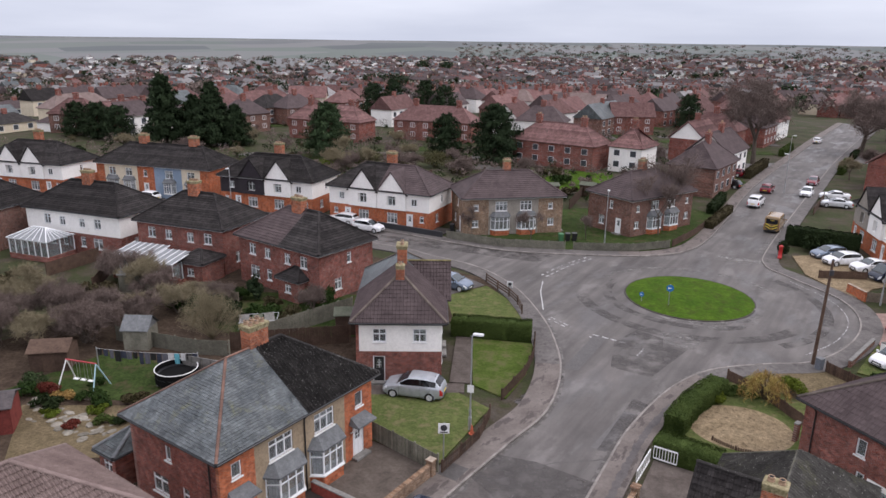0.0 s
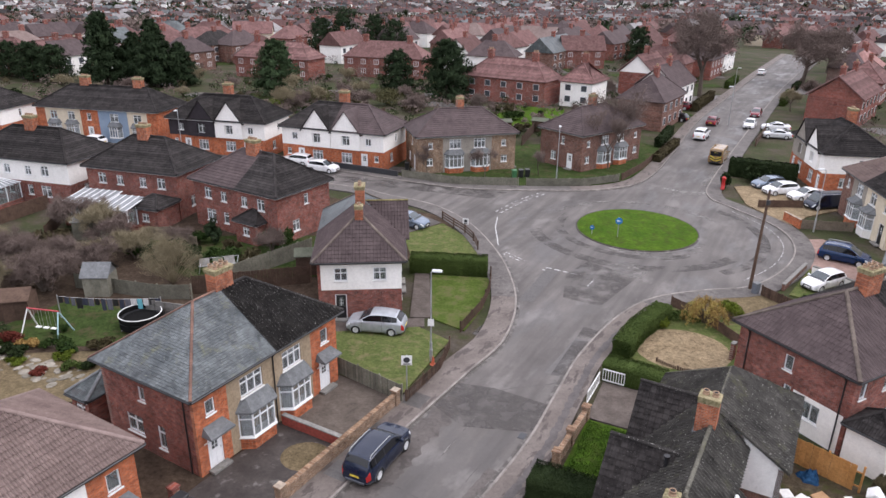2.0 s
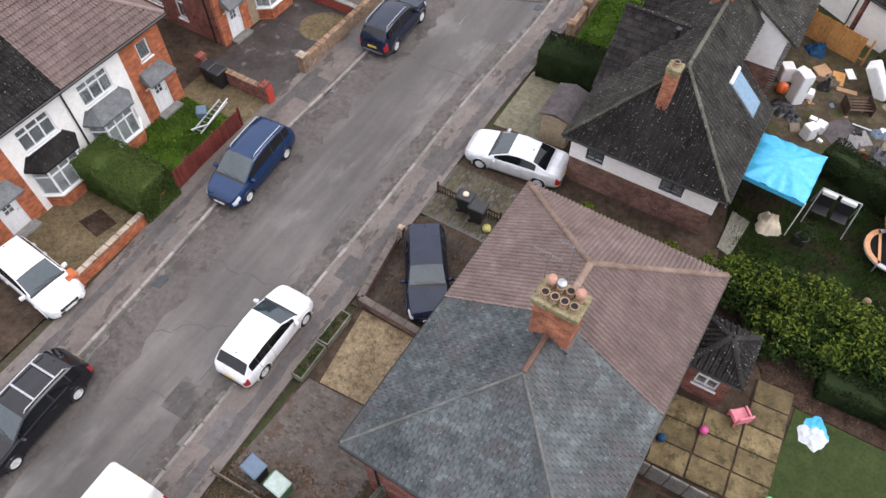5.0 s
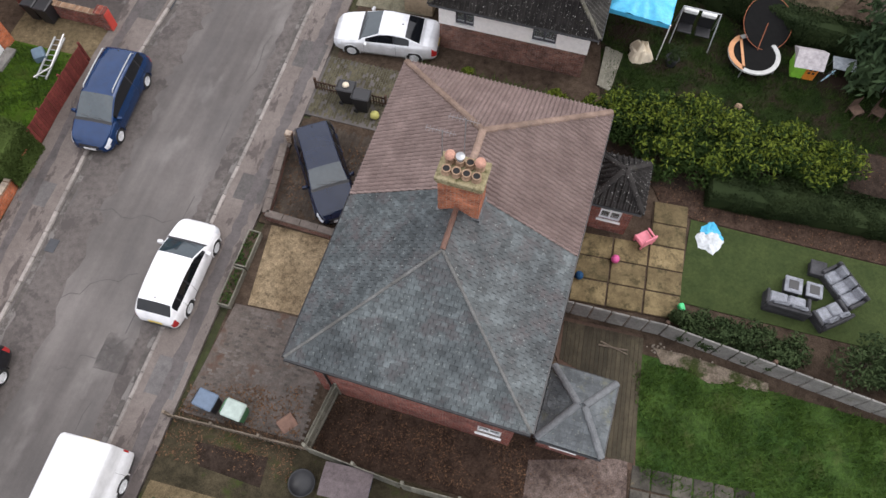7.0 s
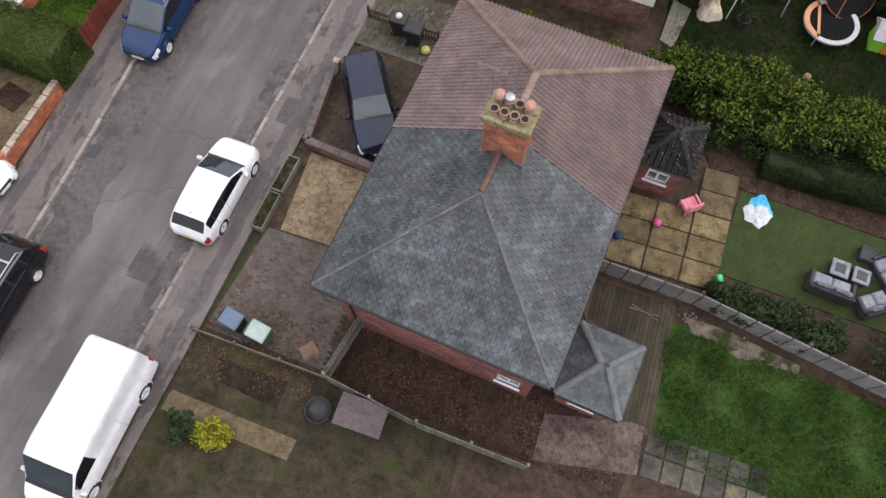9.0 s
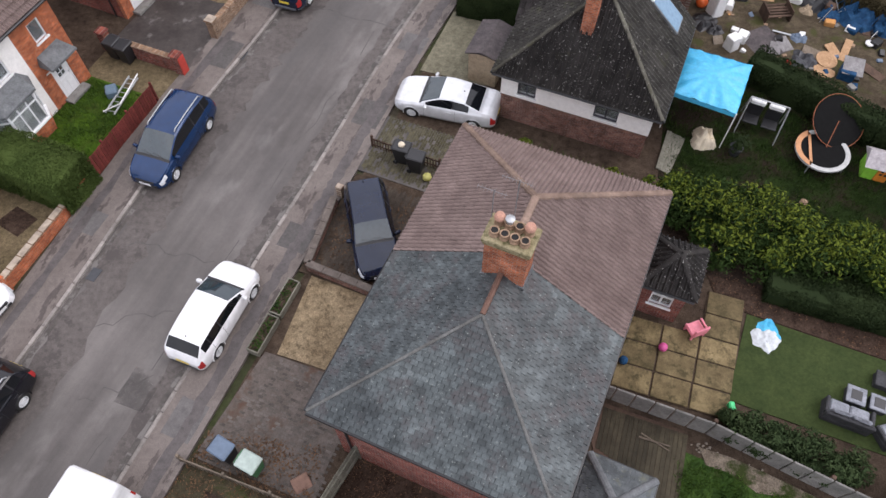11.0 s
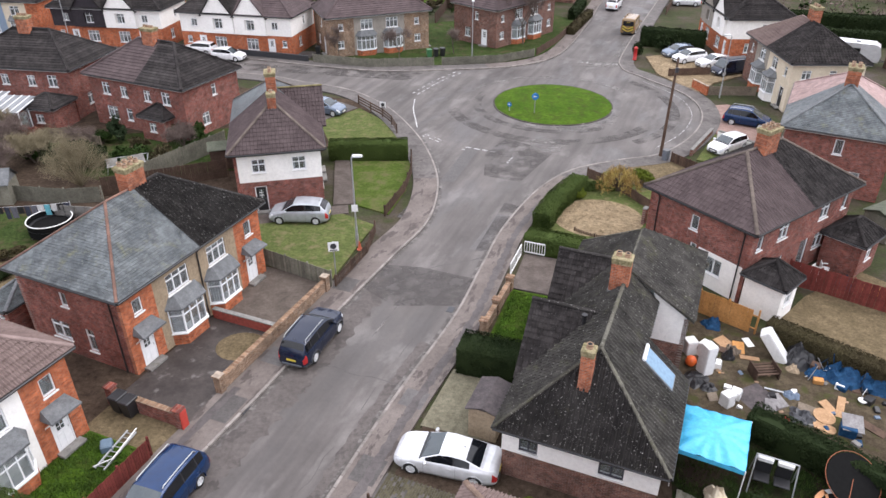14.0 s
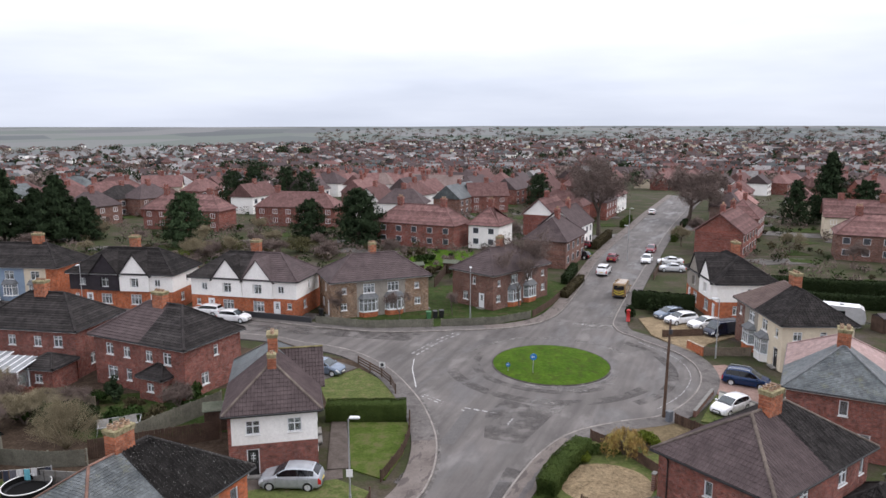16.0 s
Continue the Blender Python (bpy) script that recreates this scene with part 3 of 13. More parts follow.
def roof_plane(parent, poly, mat, tile=(0.3, 0.3), level=2, loose=0, roll=0.0, seed=1):
    """One slope: a deck and its courses of tiles. poly runs with its eave first, and is seen anticlockwise from outside."""
    p = [Vector(q) for q in poly]
    nrm = Vector((0, 0, 0))
    for i in range(1, len(p) - 1):
        nrm += (p[i] - p[0]).cross(p[i + 1] - p[0])
    nrm.normalize()
    if nrm.z < 0:
        p, nrm = p[::-1], -nrm
    e = Vector((0, 0, 1)).cross(nrm).normalized()
    s = nrm.cross(e)
    o = p[0]
    q2 = [((v - o).dot(e), (v - o).dot(s)) for v in p]
    b0, b1 = min(q[1] for q in q2), max(q[1] for q in q2)
    deck = MB()
    n = len(p)
    deck.add([v for v in p] + [v - Vector((0, 0, 0.12)) for v in p], [tuple(range(n)), tuple(range(2 * n - 1, n - 1, -1))] + [(i, n + i, n + (i + 1) % n, (i + 1) % n) for i in range(n)])
    roof = part("roof", deck, mat, parent)
    roll = ROLLS.get(mat.name, roll)
    tile = (0.22, 0.16) if "slate" in mat.name else (0.15, 0.3) if mat is M_T_BROWN else (0.25, 0.34) if mat is M_T_PURPLE else (0.22, 0.3) if mat in (M_T_DARK, M_T_LICHEN) and level > 1 else tile
    if level == 0:
        return roof
    course = 0.042 if mat is M_T_PURPLE else 0.045 if mat in (M_T_DARK2, M_T_LICHEN) else 0.074 if roll else 0.034 if level > 1 else 0.022
    rnd = random.Random(seed)
    tw, gauge = tile
    mb = MB()
    singles = []
    b, row = b0, 0
    mid_a = sum(q[0] for q in q2) / n
    while b < b1 - 0.02:
        t = min(b + gauge, b1)
        lo, hi = span(q2, b + 1e-4), span(q2, t - 1e-4)
        if lo and hi:
            if level == 1:
                cuts = [min(lo[0], hi[0]), max(lo[1], hi[1])]
            else:
                first = math.floor(min(lo[0], hi[0]) / tw) - 1
                cuts = [(first + i) * tw + (0.5 * tw if row % 2 and not roll else 0) for i in range(int((max(lo[1], hi[1]) - min(lo[0], hi[0])) / tw) + 4)]
            for a0, a1 in zip(cuts[:-1], cuts[1:]):
                la, lb = max(a0, lo[0]), min(a1, lo[1])
                ha, hb = max(a0, hi[0]), min(a1, hi[1])
                if lb - la < 0.01 and hb - ha < 0.01:
                    continue
                lb, hb = max(la, lb), max(ha, hb)
                full = abs(lb - la - tw) < 1e-6 and abs(hb - ha - tw) < 1e-6 and t - b > gauge * 0.95
                jz = rnd.uniform(-0.004, 0.006)
                if full and loose:
                    singles.append((abs((a0 + a1) / 2 - mid_a) + abs(b - (b0 + b1) / 2), a0, b, jz))
                    continue
                g = (0.018 if mat in (M_T_DARK, M_T_LICHEN) else 0.008 if roll else 0.003) if level == 2 else 0.0
                lift, top = course + jz, 0.004
                vs = []
                for (x, y, h) in ((la + g, b - 0.03, lift), (lb - g, b - 0.03, lift), (hb - g, t, top), (ha + g, t, top)):
                    vs.append(o + e * x + s * y + nrm * h)
                for (x, y, h) in ((la + g, b - 0.03, 0.004), (lb - g, b - 0.03, 0.004)):
                    vs.append(o + e * x + s * y + nrm * h)
                if roll and level == 2 and lb - la > tw * 0.7:
                    xm = la + (lb - la) * 0.7
                    xh = ha + (hb - ha) * 0.7
                    vs = [o + e * (la + g) + s * (b - 0.03) + nrm * lift, o + e * (la + (lb - la) * 0.45) + s * (b - 0.03) + nrm * (lift - 0.012),
                          o + e * xm + s * (b - 0.03) + nrm * (lift + roll), o + e * (lb - g) + s * (b - 0.03) + nrm * lift,
                          o + e * (hb - g) + s * t + nrm * top, o + e * xh + s * t + nrm * (top + roll), o + e * (ha + (hb - ha) * 0.45) + s * t + nrm * (top - 0.01), o + e * (ha + g) + s * t + nrm * top,
                          o + e * (la + g) + s * (b - 0.03), o + e * (lb - g) + s * (b - 0.03)]
                    mb.add(vs, [(0, 1, 6, 7), (1, 2, 5, 6), (2, 3, 4, 5), (8, 9, 3, 2, 1, 0)])
                else:
                    mb.add(vs, [(0, 1, 2, 3), (4, 5, 1, 0), (4, 0, 3), (5, 2, 1)])
        b = t
        row += 1
    if loose and singles:
        singles.sort()
        def one():
            w, r = tw - (0.036 if mat in (M_T_DARK, M_T_LICHEN) else 0.016), roll
            k = MB()
            lf = course
            k.add([(0, -0.03, lf), (w * 0.45, -0.03, lf - r * 0.4), (w * 0.7, -0.03, lf + r), (w, -0.03, lf), (w, gauge, 0.012), (w * 0.7, gauge, 0.012 + r), (w * 0.45, gauge, 0.012 - r * 0.3), (0, gauge, 0.012), (0, -0.03, 0.004), (w, -0.03, 0.004)],
                  [(0, 1, 6, 7), (1, 2, 5, 6), (2, 3, 4, 5), (8, 9, 3, 2, 1, 0)])
            return k.mesh("roof_tile", mat)
        me = cached(("tile", tw, gauge, roll, mat.name), one)
        rot = Matrix((e, s, nrm)).transposed().to_4x4()
        for i, (_, a, bb, jz) in enumerate(singles):
            place = o + e * (a + 0.008) + s * bb + nrm * jz
            m = Matrix.Translation(place) @ rot
            if i < loose:
                part("roof_tile", me, mat, roof, m=m)
            else:
                mb.add([v.co[:] for v in me.vertices], [tuple(f.vertices) for f in me.polygons], m)
    if mb.v:
        tagged(part("tiling", mb, mat, roof), kind="stuff")
    return roof


def ridge_line(parent, a, b, mat, r=0.12, step=0.42):
    """A run of half-round ridge tiles from a to b."""
    a, b = Vector(a), Vector(b)
    n = max(1, int((b - a).length / step))
    d = (b - a).normalized()
    side = d.cross(Vector((0, 0, 1))).normalized()
    up = side.cross(d)
    mb, rings = MB(), []
    for i in range(n):
        p, q = a + (b - a) * (i / n), a + (b - a) * ((i + 1) / n - 0.02 / max(n, 1))
        ring = lambda c, k: [c + side * math.cos(math.pi * j / 5) * r * k + up * (math.sin(math.pi * j / 5) * r * k * 0.75 - 0.02) for j in range(6)]
        rings += [ring(p, 1.0), ring(q, 0.92)]
    return part("ridge", mb.loft(rings), mat, parent)


def hip_roof(parent, W, D, z, rise, inset, mats, split=None, level=2, tile=(0.3, 0.3), loose=0, roll=0.0, ridge=None, insets=None, seed=1):
    """Four slopes over a rectangle of half sizes W, D (eave edge). mats: one, or two that meet at x = split."""
    i0, i1 = insets if insets else (inset, inset)
    A, B, C, E = (-W, -D, z), (W, -D, z), (W, D, z), (-W, D, z)
    R0, R1 = (-W + i0, 0, z + rise), (W - i1, 0, z + rise)
    planes = [[A, B, R1, R0], [B, C, R1], [C, E, R0, R1], [E, A, R0]]
    for k, pl in enumerate(planes):
        if k == 1 and i1 < 0.01 or k == 3 and i0 < 0.01:
            continue
        if split is None:
            roof_plane(parent, pl, mats[0], tile, level, loose, roll, seed + k)
        else:
            for less in (True, False):
                q = clip(pl, 0, split, less)
                if len(q) > 2:
                    roof_plane(parent, q, mats[0 if less else 1], tile, level, loose, roll, seed + k)
    rm = ridge if ridge else mats
    hips = [m_[1] if isinstance(m_, tuple) else m_ for m_ in rm]
    rm = [m_[0] if isinstance(m_, tuple) else m_ for m_ in rm]
    lift = Vector((0, 0, 0.04))
    v = lambda p: Vector(p) + lift
    if split is None or len(rm) == 1:
        segs = [(R0, R1, rm[0]), (A, R0, hips[0]), (E, R0, hips[0]), (B, R1, hips[0]), (C, R1, hips[0])]
    else:
        S = (split, 0, z + rise)
        segs = [(R0, S, rm[0]), (S, R1, rm[1]), (A, R0, hips[0]), (E, R0, hips[0]), (B, R1, hips[1]), (C, R1, hips[1])]
    for p, q, mt in segs:
        if level and (Vector(p) - Vector(q)).length > 0.3:
            ridge_line(parent, v(p), v(q), mt, 0.05 if mt is M_LEADMOSS else 0.085 if mt is M_T_ORANGE else 0.12 if level > 1 else 0.15, 0.42 if level > 1 else 1.0)
    return R0, R1


# ---- walls, windows, doors ----
def wall_panel(x0, x1, z0, z1, holes, t=0.22):
    """An upright wall in its own x-z plane, outer face at y = 0, with openings (x0, x1, z0, z1) cut through it."""
    holes = [(max(x0, a), min(x1, b), max(z0, c), min(z1, d)) for a, b, c, d in holes if b > x0 and a < x1 and d > z0 and c < z1]
    xs = sorted({x0, x1, *[h[0] for h in holes], *[h[1] for h in holes]})
    zs = sorted({z0, z1, *[h[2] for h in holes], *[h[3] for h in holes]})
    mb = MB()

    def open_at(i, j):
        if i < 0 or j < 0 or i >= len(xs) - 1 or j >= len(zs) - 1:
            return None
        cx, cz = (xs[i] + xs[i + 1]) / 2, (zs[j] + zs[j + 1]) / 2
        return any(a < cx < b and c < cz < d for a, b, c, d in holes)
    for i in range(len(xs) - 1):
        for j in range(len(zs) - 1):
            if open_at(i, j):
                continue
            a, b, c, d = xs[i], xs[i + 1], zs[j], zs[j + 1]
            mb.add([(a, 0, c), (b, 0, c), (b, 0, d), (a, 0, d)], [(0, 1, 2, 3)])
            mb.add([(a, t, c), (b, t, c), (b, t, d), (a, t, d)], [(3, 2, 1, 0)])
            for (di, dj, p, q) in ((-1, 0, (a, c), (a, d)), (1, 0, (b, d), (b, c)), (0, -1, (b, c), (a, c)), (0, 1, (a, d), (b, d))):
                if open_at(i + di, j + dj) is not False:
                    mb.add([(p[0], 0, p[1]), (q[0], 0, q[1]), (q[0], t, q[1]), (p[0], t, p[1])], [(0, 1, 2, 3)])
    return mb


def window_frame(w, h, cols, transom, f=0.06):
    holes = []
    for i in range(cols):
        a, b = w * i / cols + (f if i == 0 else f * 0.55), w * (i + 1) / cols - (f if i == cols - 1 else f * 0.55)
        zs = [(f, h * transom - f / 2), (h * transom + f / 2, h - f)] if transom else [(f, h - f)]
        holes += [(a, b, c, d) for c, d in zs]
    mb = wall_panel(0, w, 0, h, holes, 0.07).weld()
    mb.v = [(x, y + 0.05, z) for x, y, z in mb.v]
    return mb.mesh("window", M_UPVC)


def add_window(parent, m, w, h, cols=2, transom=0.0, sill=True, frame_mat=None, curtain=0.6, seed=0):
    """A window whose lower left corner is the origin of m; x along the wall, y inwards."""
    key = ("win", round(w, 2), round(h, 2), cols, transom, frame_mat.name if frame_mat else "")
    def make():
        me = window_frame(w, h, cols, transom)
        if frame_mat:
            me.materials.clear()
            me.materials.append(frame_mat)
        return me
    win = part("window", cached(key, make), None, parent, m=m)
    pw = w / cols
    def pane():
        return MB().box(0.03, 0.085, 0.03, pw - 0.03, 0.093, h - 0.03).mesh("pane", M_GLASS)
    me = cached(("pane", round(pw, 2), round(h, 2)), pane)
    for i in range(cols):
        part("pane", me, M_GLASS, win, m=Matrix.Translation((pw * i, 0, 0)))
    if sill:
        part("sill", cached(("sill", round(w, 2)), lambda: MB().cbox(-0.06, -0.07, -0.07, w + 0.06, 0.05, 0.0, 0.012).mesh("sill", M_WHITEPAINT)), None, win)
    rnd = random.Random(hash((round(w * 100), round(h * 100), seed)) & 0xffff)
    if curtain > 0:
        def drape():
            k = MB()
            n = 10
            for a, b in ((0.04, w * 0.2), (w * 0.8, w - 0.04)):
                for i in range(n):
                    u, v = a + (b - a) * i / n, a + (b - a) * (i + 1) / n
                    ya, yb = 0.24 + 0.03 * (i % 2), 0.24 + 0.03 * ((i + 1) % 2)
                    k.add([(u, ya, 0.02), (v, yb, 0.02), (v, yb, h), (u, ya, h)], [(0, 1, 2, 3)])
            k.add([(0.04, 0.30, h * (1 - curtain)), (w - 0.04, 0.30, h * (1 - curtain)), (w - 0.04, 0.30, h), (0.04, 0.30, h)], [(0, 1, 2, 3)])
            return k.mesh("curtain", M_CURTAIN)
        part("curtain", cached(("curtain", round(w, 2), round(h, 2), curtain), drape), None, win)
    return win


def add_door(parent, m, w, h, mat, panes=True, canopy=None):
    mb = MB()
    mb.cbox(0, 0.04, 0, 0.07, 0.13, h, 0.008)
    mb.cbox(w - 0.07, 0.04, 0, w, 0.13, h, 0.008)
    mb.cbox(0.07, 0.04, h - 0.07, w - 0.07, 0.13, h, 0.008)
    door = part("door", mb, M_UPVC, parent, m=m)
    leaf = wall_panel(0.07, w - 0.07, 0.02, h - 0.07, [(w * 0.3, w * 0.7, h * 0.52, h * 0.86)] if panes else [], 0.045)
    part("leaf", leaf, mat, door, m=Matrix.Translation((0, 0.07, 0)))
    pan = MB()
    for z0, z1 in ((0.15, h * 0.46),):
        for a, b in ((w * 0.2, w * 0.47), (w * 0.53, w * 0.8)):
            pan.cbox(a, 0.055, z0, b, 0.072, z1, 0.012)
    part("door_panel", pan, mat, door)
    if panes:
        part("pane", MB().box(w * 0.3, 0.085, h * 0.52, w * 0.7, 0.093, h * 0.86), M_GLASS, door)
        bars = MB()
        for i in (1, 2):
            bars.box(w * 0.3, 0.066, h * (0.52 + 0.113 * i) - 0.012, w * 0.7, 0.084, h * (0.52 + 0.113 * i) + 0.012)
        bars.box(w * 0.5 - 0.012, 0.0655, h * 0.52, w * 0.5 + 0.012, 0.0835, h * 0.86)
        part("glazing_grid", bars, M_UPVC, door)
    part("handle", MB().tube((w - 0.16, 0.02, h * 0.48), (w - 0.16, 0.02, h * 0.53), 0.015).tube((w - 0.16, 0.02, h * 0.5), (w - 0.16, 0.075, h * 0.5), 0.012), M_STEEL, door)
    part("step", MB().cbox(-0.15, -0.45, -0.02, w + 0.15, 0.0, 0.12, 0.02), M_CONCRETE, door)
    if canopy:
        k = MB()
        k.add([(-0.3, -0.75, h + 0.28), (w + 0.3, -0.75, h + 0.28), (w + 0.15, 0.0, h + 0.62), (-0.15, 0.0, h + 0.62), (-0.3, -0.75, h + 0.18), (w + 0.3, -0.75, h + 0.18), (w + 0.3, 0.0, h + 0.18), (-0.3, 0.0, h + 0.18)],
              [(0, 1, 2, 3), (4, 5, 1, 0), (5, 6, 2, 1), (7, 4, 0, 3), (7, 6, 5, 4)])
        part("canopy", k, canopy, door)
        br = MB()
        for x in (-0.2, w + 0.2):
            br.tube((x, 0, h - 0.35), (x, -0.6, h + 0.18), 0.035)
        part("bracket", br, M_WHITEPAINT, door)
    return door


def add_bay(parent, m, w, sill_z, head_z, depth=0.6, wall=None, roof=None):
    """A canted bay window: brick apron, three glazed faces and a small sloping roof; centred on the origin of m."""
    a, b = w / 2, w / 2 - 0.45
    pl = [(-a, 0), (-b, -depth), (b, -depth), (a, 0)]
    ap = MB().prism(ccw(pl), 0.0, sill_z)
    bay = part("bay_window", ap, wall, parent, m=m)
    k = 1.06
    part("sill", MB().prism(ccw([(x * k, y * 1.12 if y else 0.0) for x, y in pl]), sill_z, sill_z + 0.07), M_WHITEPAINT, bay)
    h = head_z - sill_z - 0.07
    for (p, q, cols) in ((pl[0], pl[1], 1), (pl[1], pl[2], 3), (pl[2], pl[3], 1)):
        d = Vector((q[0] - p[0], q[1] - p[1], 0))
        L = d.length
        ang = math.atan2(d.y, d.x)
        fm = Matrix.Translation((p[0], p[1], sill_z + 0.07)) @ Matrix.Rotation(ang, 4, "Z")
        fr = part("window_frame", cached(("win", round(L, 2), round(h, 2), cols, 0.72, ""), lambda: window_frame(L, h, cols, 0.72)), None, bay, m=fm @ Matrix.Translation((0, -0.05, 0)))
        gl = MB()
        for i in range(cols):
            gl.box(L * i / cols + 0.03, 0.035, 0.03, L * (i + 1) / cols - 0.03, 0.043, h - 0.03)
        part("pane", gl, M_GLASS, bay, m=fm)
        dr = MB()
        n = max(8, int(L / 0.08))
        for i in range(n):
            u, v = 0.06 + (L - 0.12) * i / n, 0.06 + (L - 0.12) * (i + 1) / n
            dr.add([(u, 0.13 + 0.025 * (i % 2), 0.0), (v, 0.13 + 0.025 * ((i + 1) % 2), 0.0), (v, 0.13 + 0.025 * ((i + 1) % 2), h), (u, 0.13 + 0.025 * (i % 2), h)], [(0, 1, 2, 3)])
        if cols == 1:
            part("curtain", dr, M_CURTAIN, bay, m=fm)
    o = 0.14
    lo = [(-a - o, 0.0), (-b - o, -depth - o), (b + o, -depth - o), (a + o, 0.0)]
    hi = [(-a + 0.25, 0.0), (-b + 0.15, -0.02), (b - 0.15, -0.02), (a - 0.25, 0.0)]
    rf = MB()
    rf.add([(x, y, head_z) for x, y in lo] + [(x, y, head_z + 0.1) for x, y in lo] + [(x, y, head_z + 0.62) for x, y in hi],
           [(3, 2, 1, 0), (0, 1, 5, 4), (1, 2, 6, 5), (2, 3, 7, 6), (4, 5, 9, 8), (5, 6, 10, 9), (6, 7, 11, 10), (8, 9, 10, 11)])
    part("bay_roof", rf, roof, bay)
    return bay


def add_chimney(parent, x, y, z0, z1, sx, sy, pots=4, rows=1, aerial=False, mat=None, turn=0):
    st = part("chimney", MB().box(-sx / 2, -sy / 2, 0, sx / 2, sy / 2, z1 - z0 - 0.3), mat or M_CHIM, parent, m=pose(x, y, z0, 0, 0, turn))
    h = z1 - z0
    lip = 0.085 if sx > 1.0 else 0.035
    part("corbel", MB().cbox(-sx / 2 - lip / 2, -sy / 2 - lip / 2, h - 0.3, sx / 2 + lip / 2, sy / 2 + lip / 2, h - 0.15, 0.015).cbox(-sx / 2 - lip, -sy / 2 - lip, h - 0.15, sx / 2 + lip, sy / 2 + lip, h, 0.03), M_CAP, st)
    part("flashing", MB().box(-sx / 2 - 0.05, -sy / 2 - 0.05, -0.1, sx / 2 + 0.05, sy / 2 + 0.05, 0.08 + min(0.35, h * 0.12)), M_LEAD, st)
    per = max(1, pots // rows)
    pot = cached("pot", lambda: MB().lathe([(0.14, 0), (0.145, 0.03), (0.125, 0.05), (0.115, 0.15), (0.13, 0.16), (0.13, 0.2), (0.10, 0.2), (0.09, 0.1)], 12).mesh("pot", M_POT, True))
    mouth = cached("mouth", lambda: MB().lathe([(0.095, 0.0), (0.095, 0.02)], 12).mesh("mouth", M_SOOT))
    for r in range(rows):
        for i in range(per):
            px = (i - (per - 1) / 2) * (sx / per) * 0.92
            py = (r - (rows - 1) / 2) * sy * 0.5
            p = part("pot", pot, M_POT, st, m=Matrix.Translation((px, py, h)))
            if aerial and r == rows - 1 and i in (0, per - 1):
                part("ball_cap", MB().lathe([(0.06, 0.18), (0.125, 0.2), (0.155, 0.27), (0.13, 0.36), (0.07, 0.41), (0.005, 0.42)], 14), M_POTPINK, p, "round pink clay cap", smooth=True)
                continue
            part("mouth", mouth, M_SOOT, p, m=Matrix.Translation((0, 0, 0.165)))
            if aerial and r == rows - 1 and i == 1:
                part("cowl", MB().lathe([(0.09, 0.2), (0.085, 0.34), (0.13, 0.36), (0.02, 0.42), (0.002, 0.42)], 12), M_STEEL, p, "small metal cowl")
    if aerial:
        add_aerial(st, (-sx / 2 - 0.06, sy / 2 - 0.1, 0), h)
        add_aerial(st, (-sx / 2 + 0.5, sy / 2 + 0.06, 0), h + 0.5)
    return st


def add_aerial(st, at, h):
    x, y, _ = at
    k = MB().tube((x, y, h * 0.4), (x, y, h + 1.2), 0.016)
    k.tube((x - 0.45, y, h + 1.15), (x + 0.35, y, h + 1.15), 0.008)
    for i in range(9):
        u = x - 0.42 + i * 0.09
        k.tube((u, y - 0.09, h + 1.15), (u, y + 0.09, h + 1.15), 0.004, n=5)
    part("aerial", k, M_ALU, st)


SIDES = {"front": lambda w, d: (w, pose(0, -d / 2, 0)), "back": lambda w, d: (w, pose(0, d / 2, 0, 0, 0, 180)),
         "right": lambda w, d: (d, pose(w / 2, 0, 0, 0, 0, 90)), "left": lambda w, d: (d, pose(-w / 2, 0, 0, 0, 0, -90))}


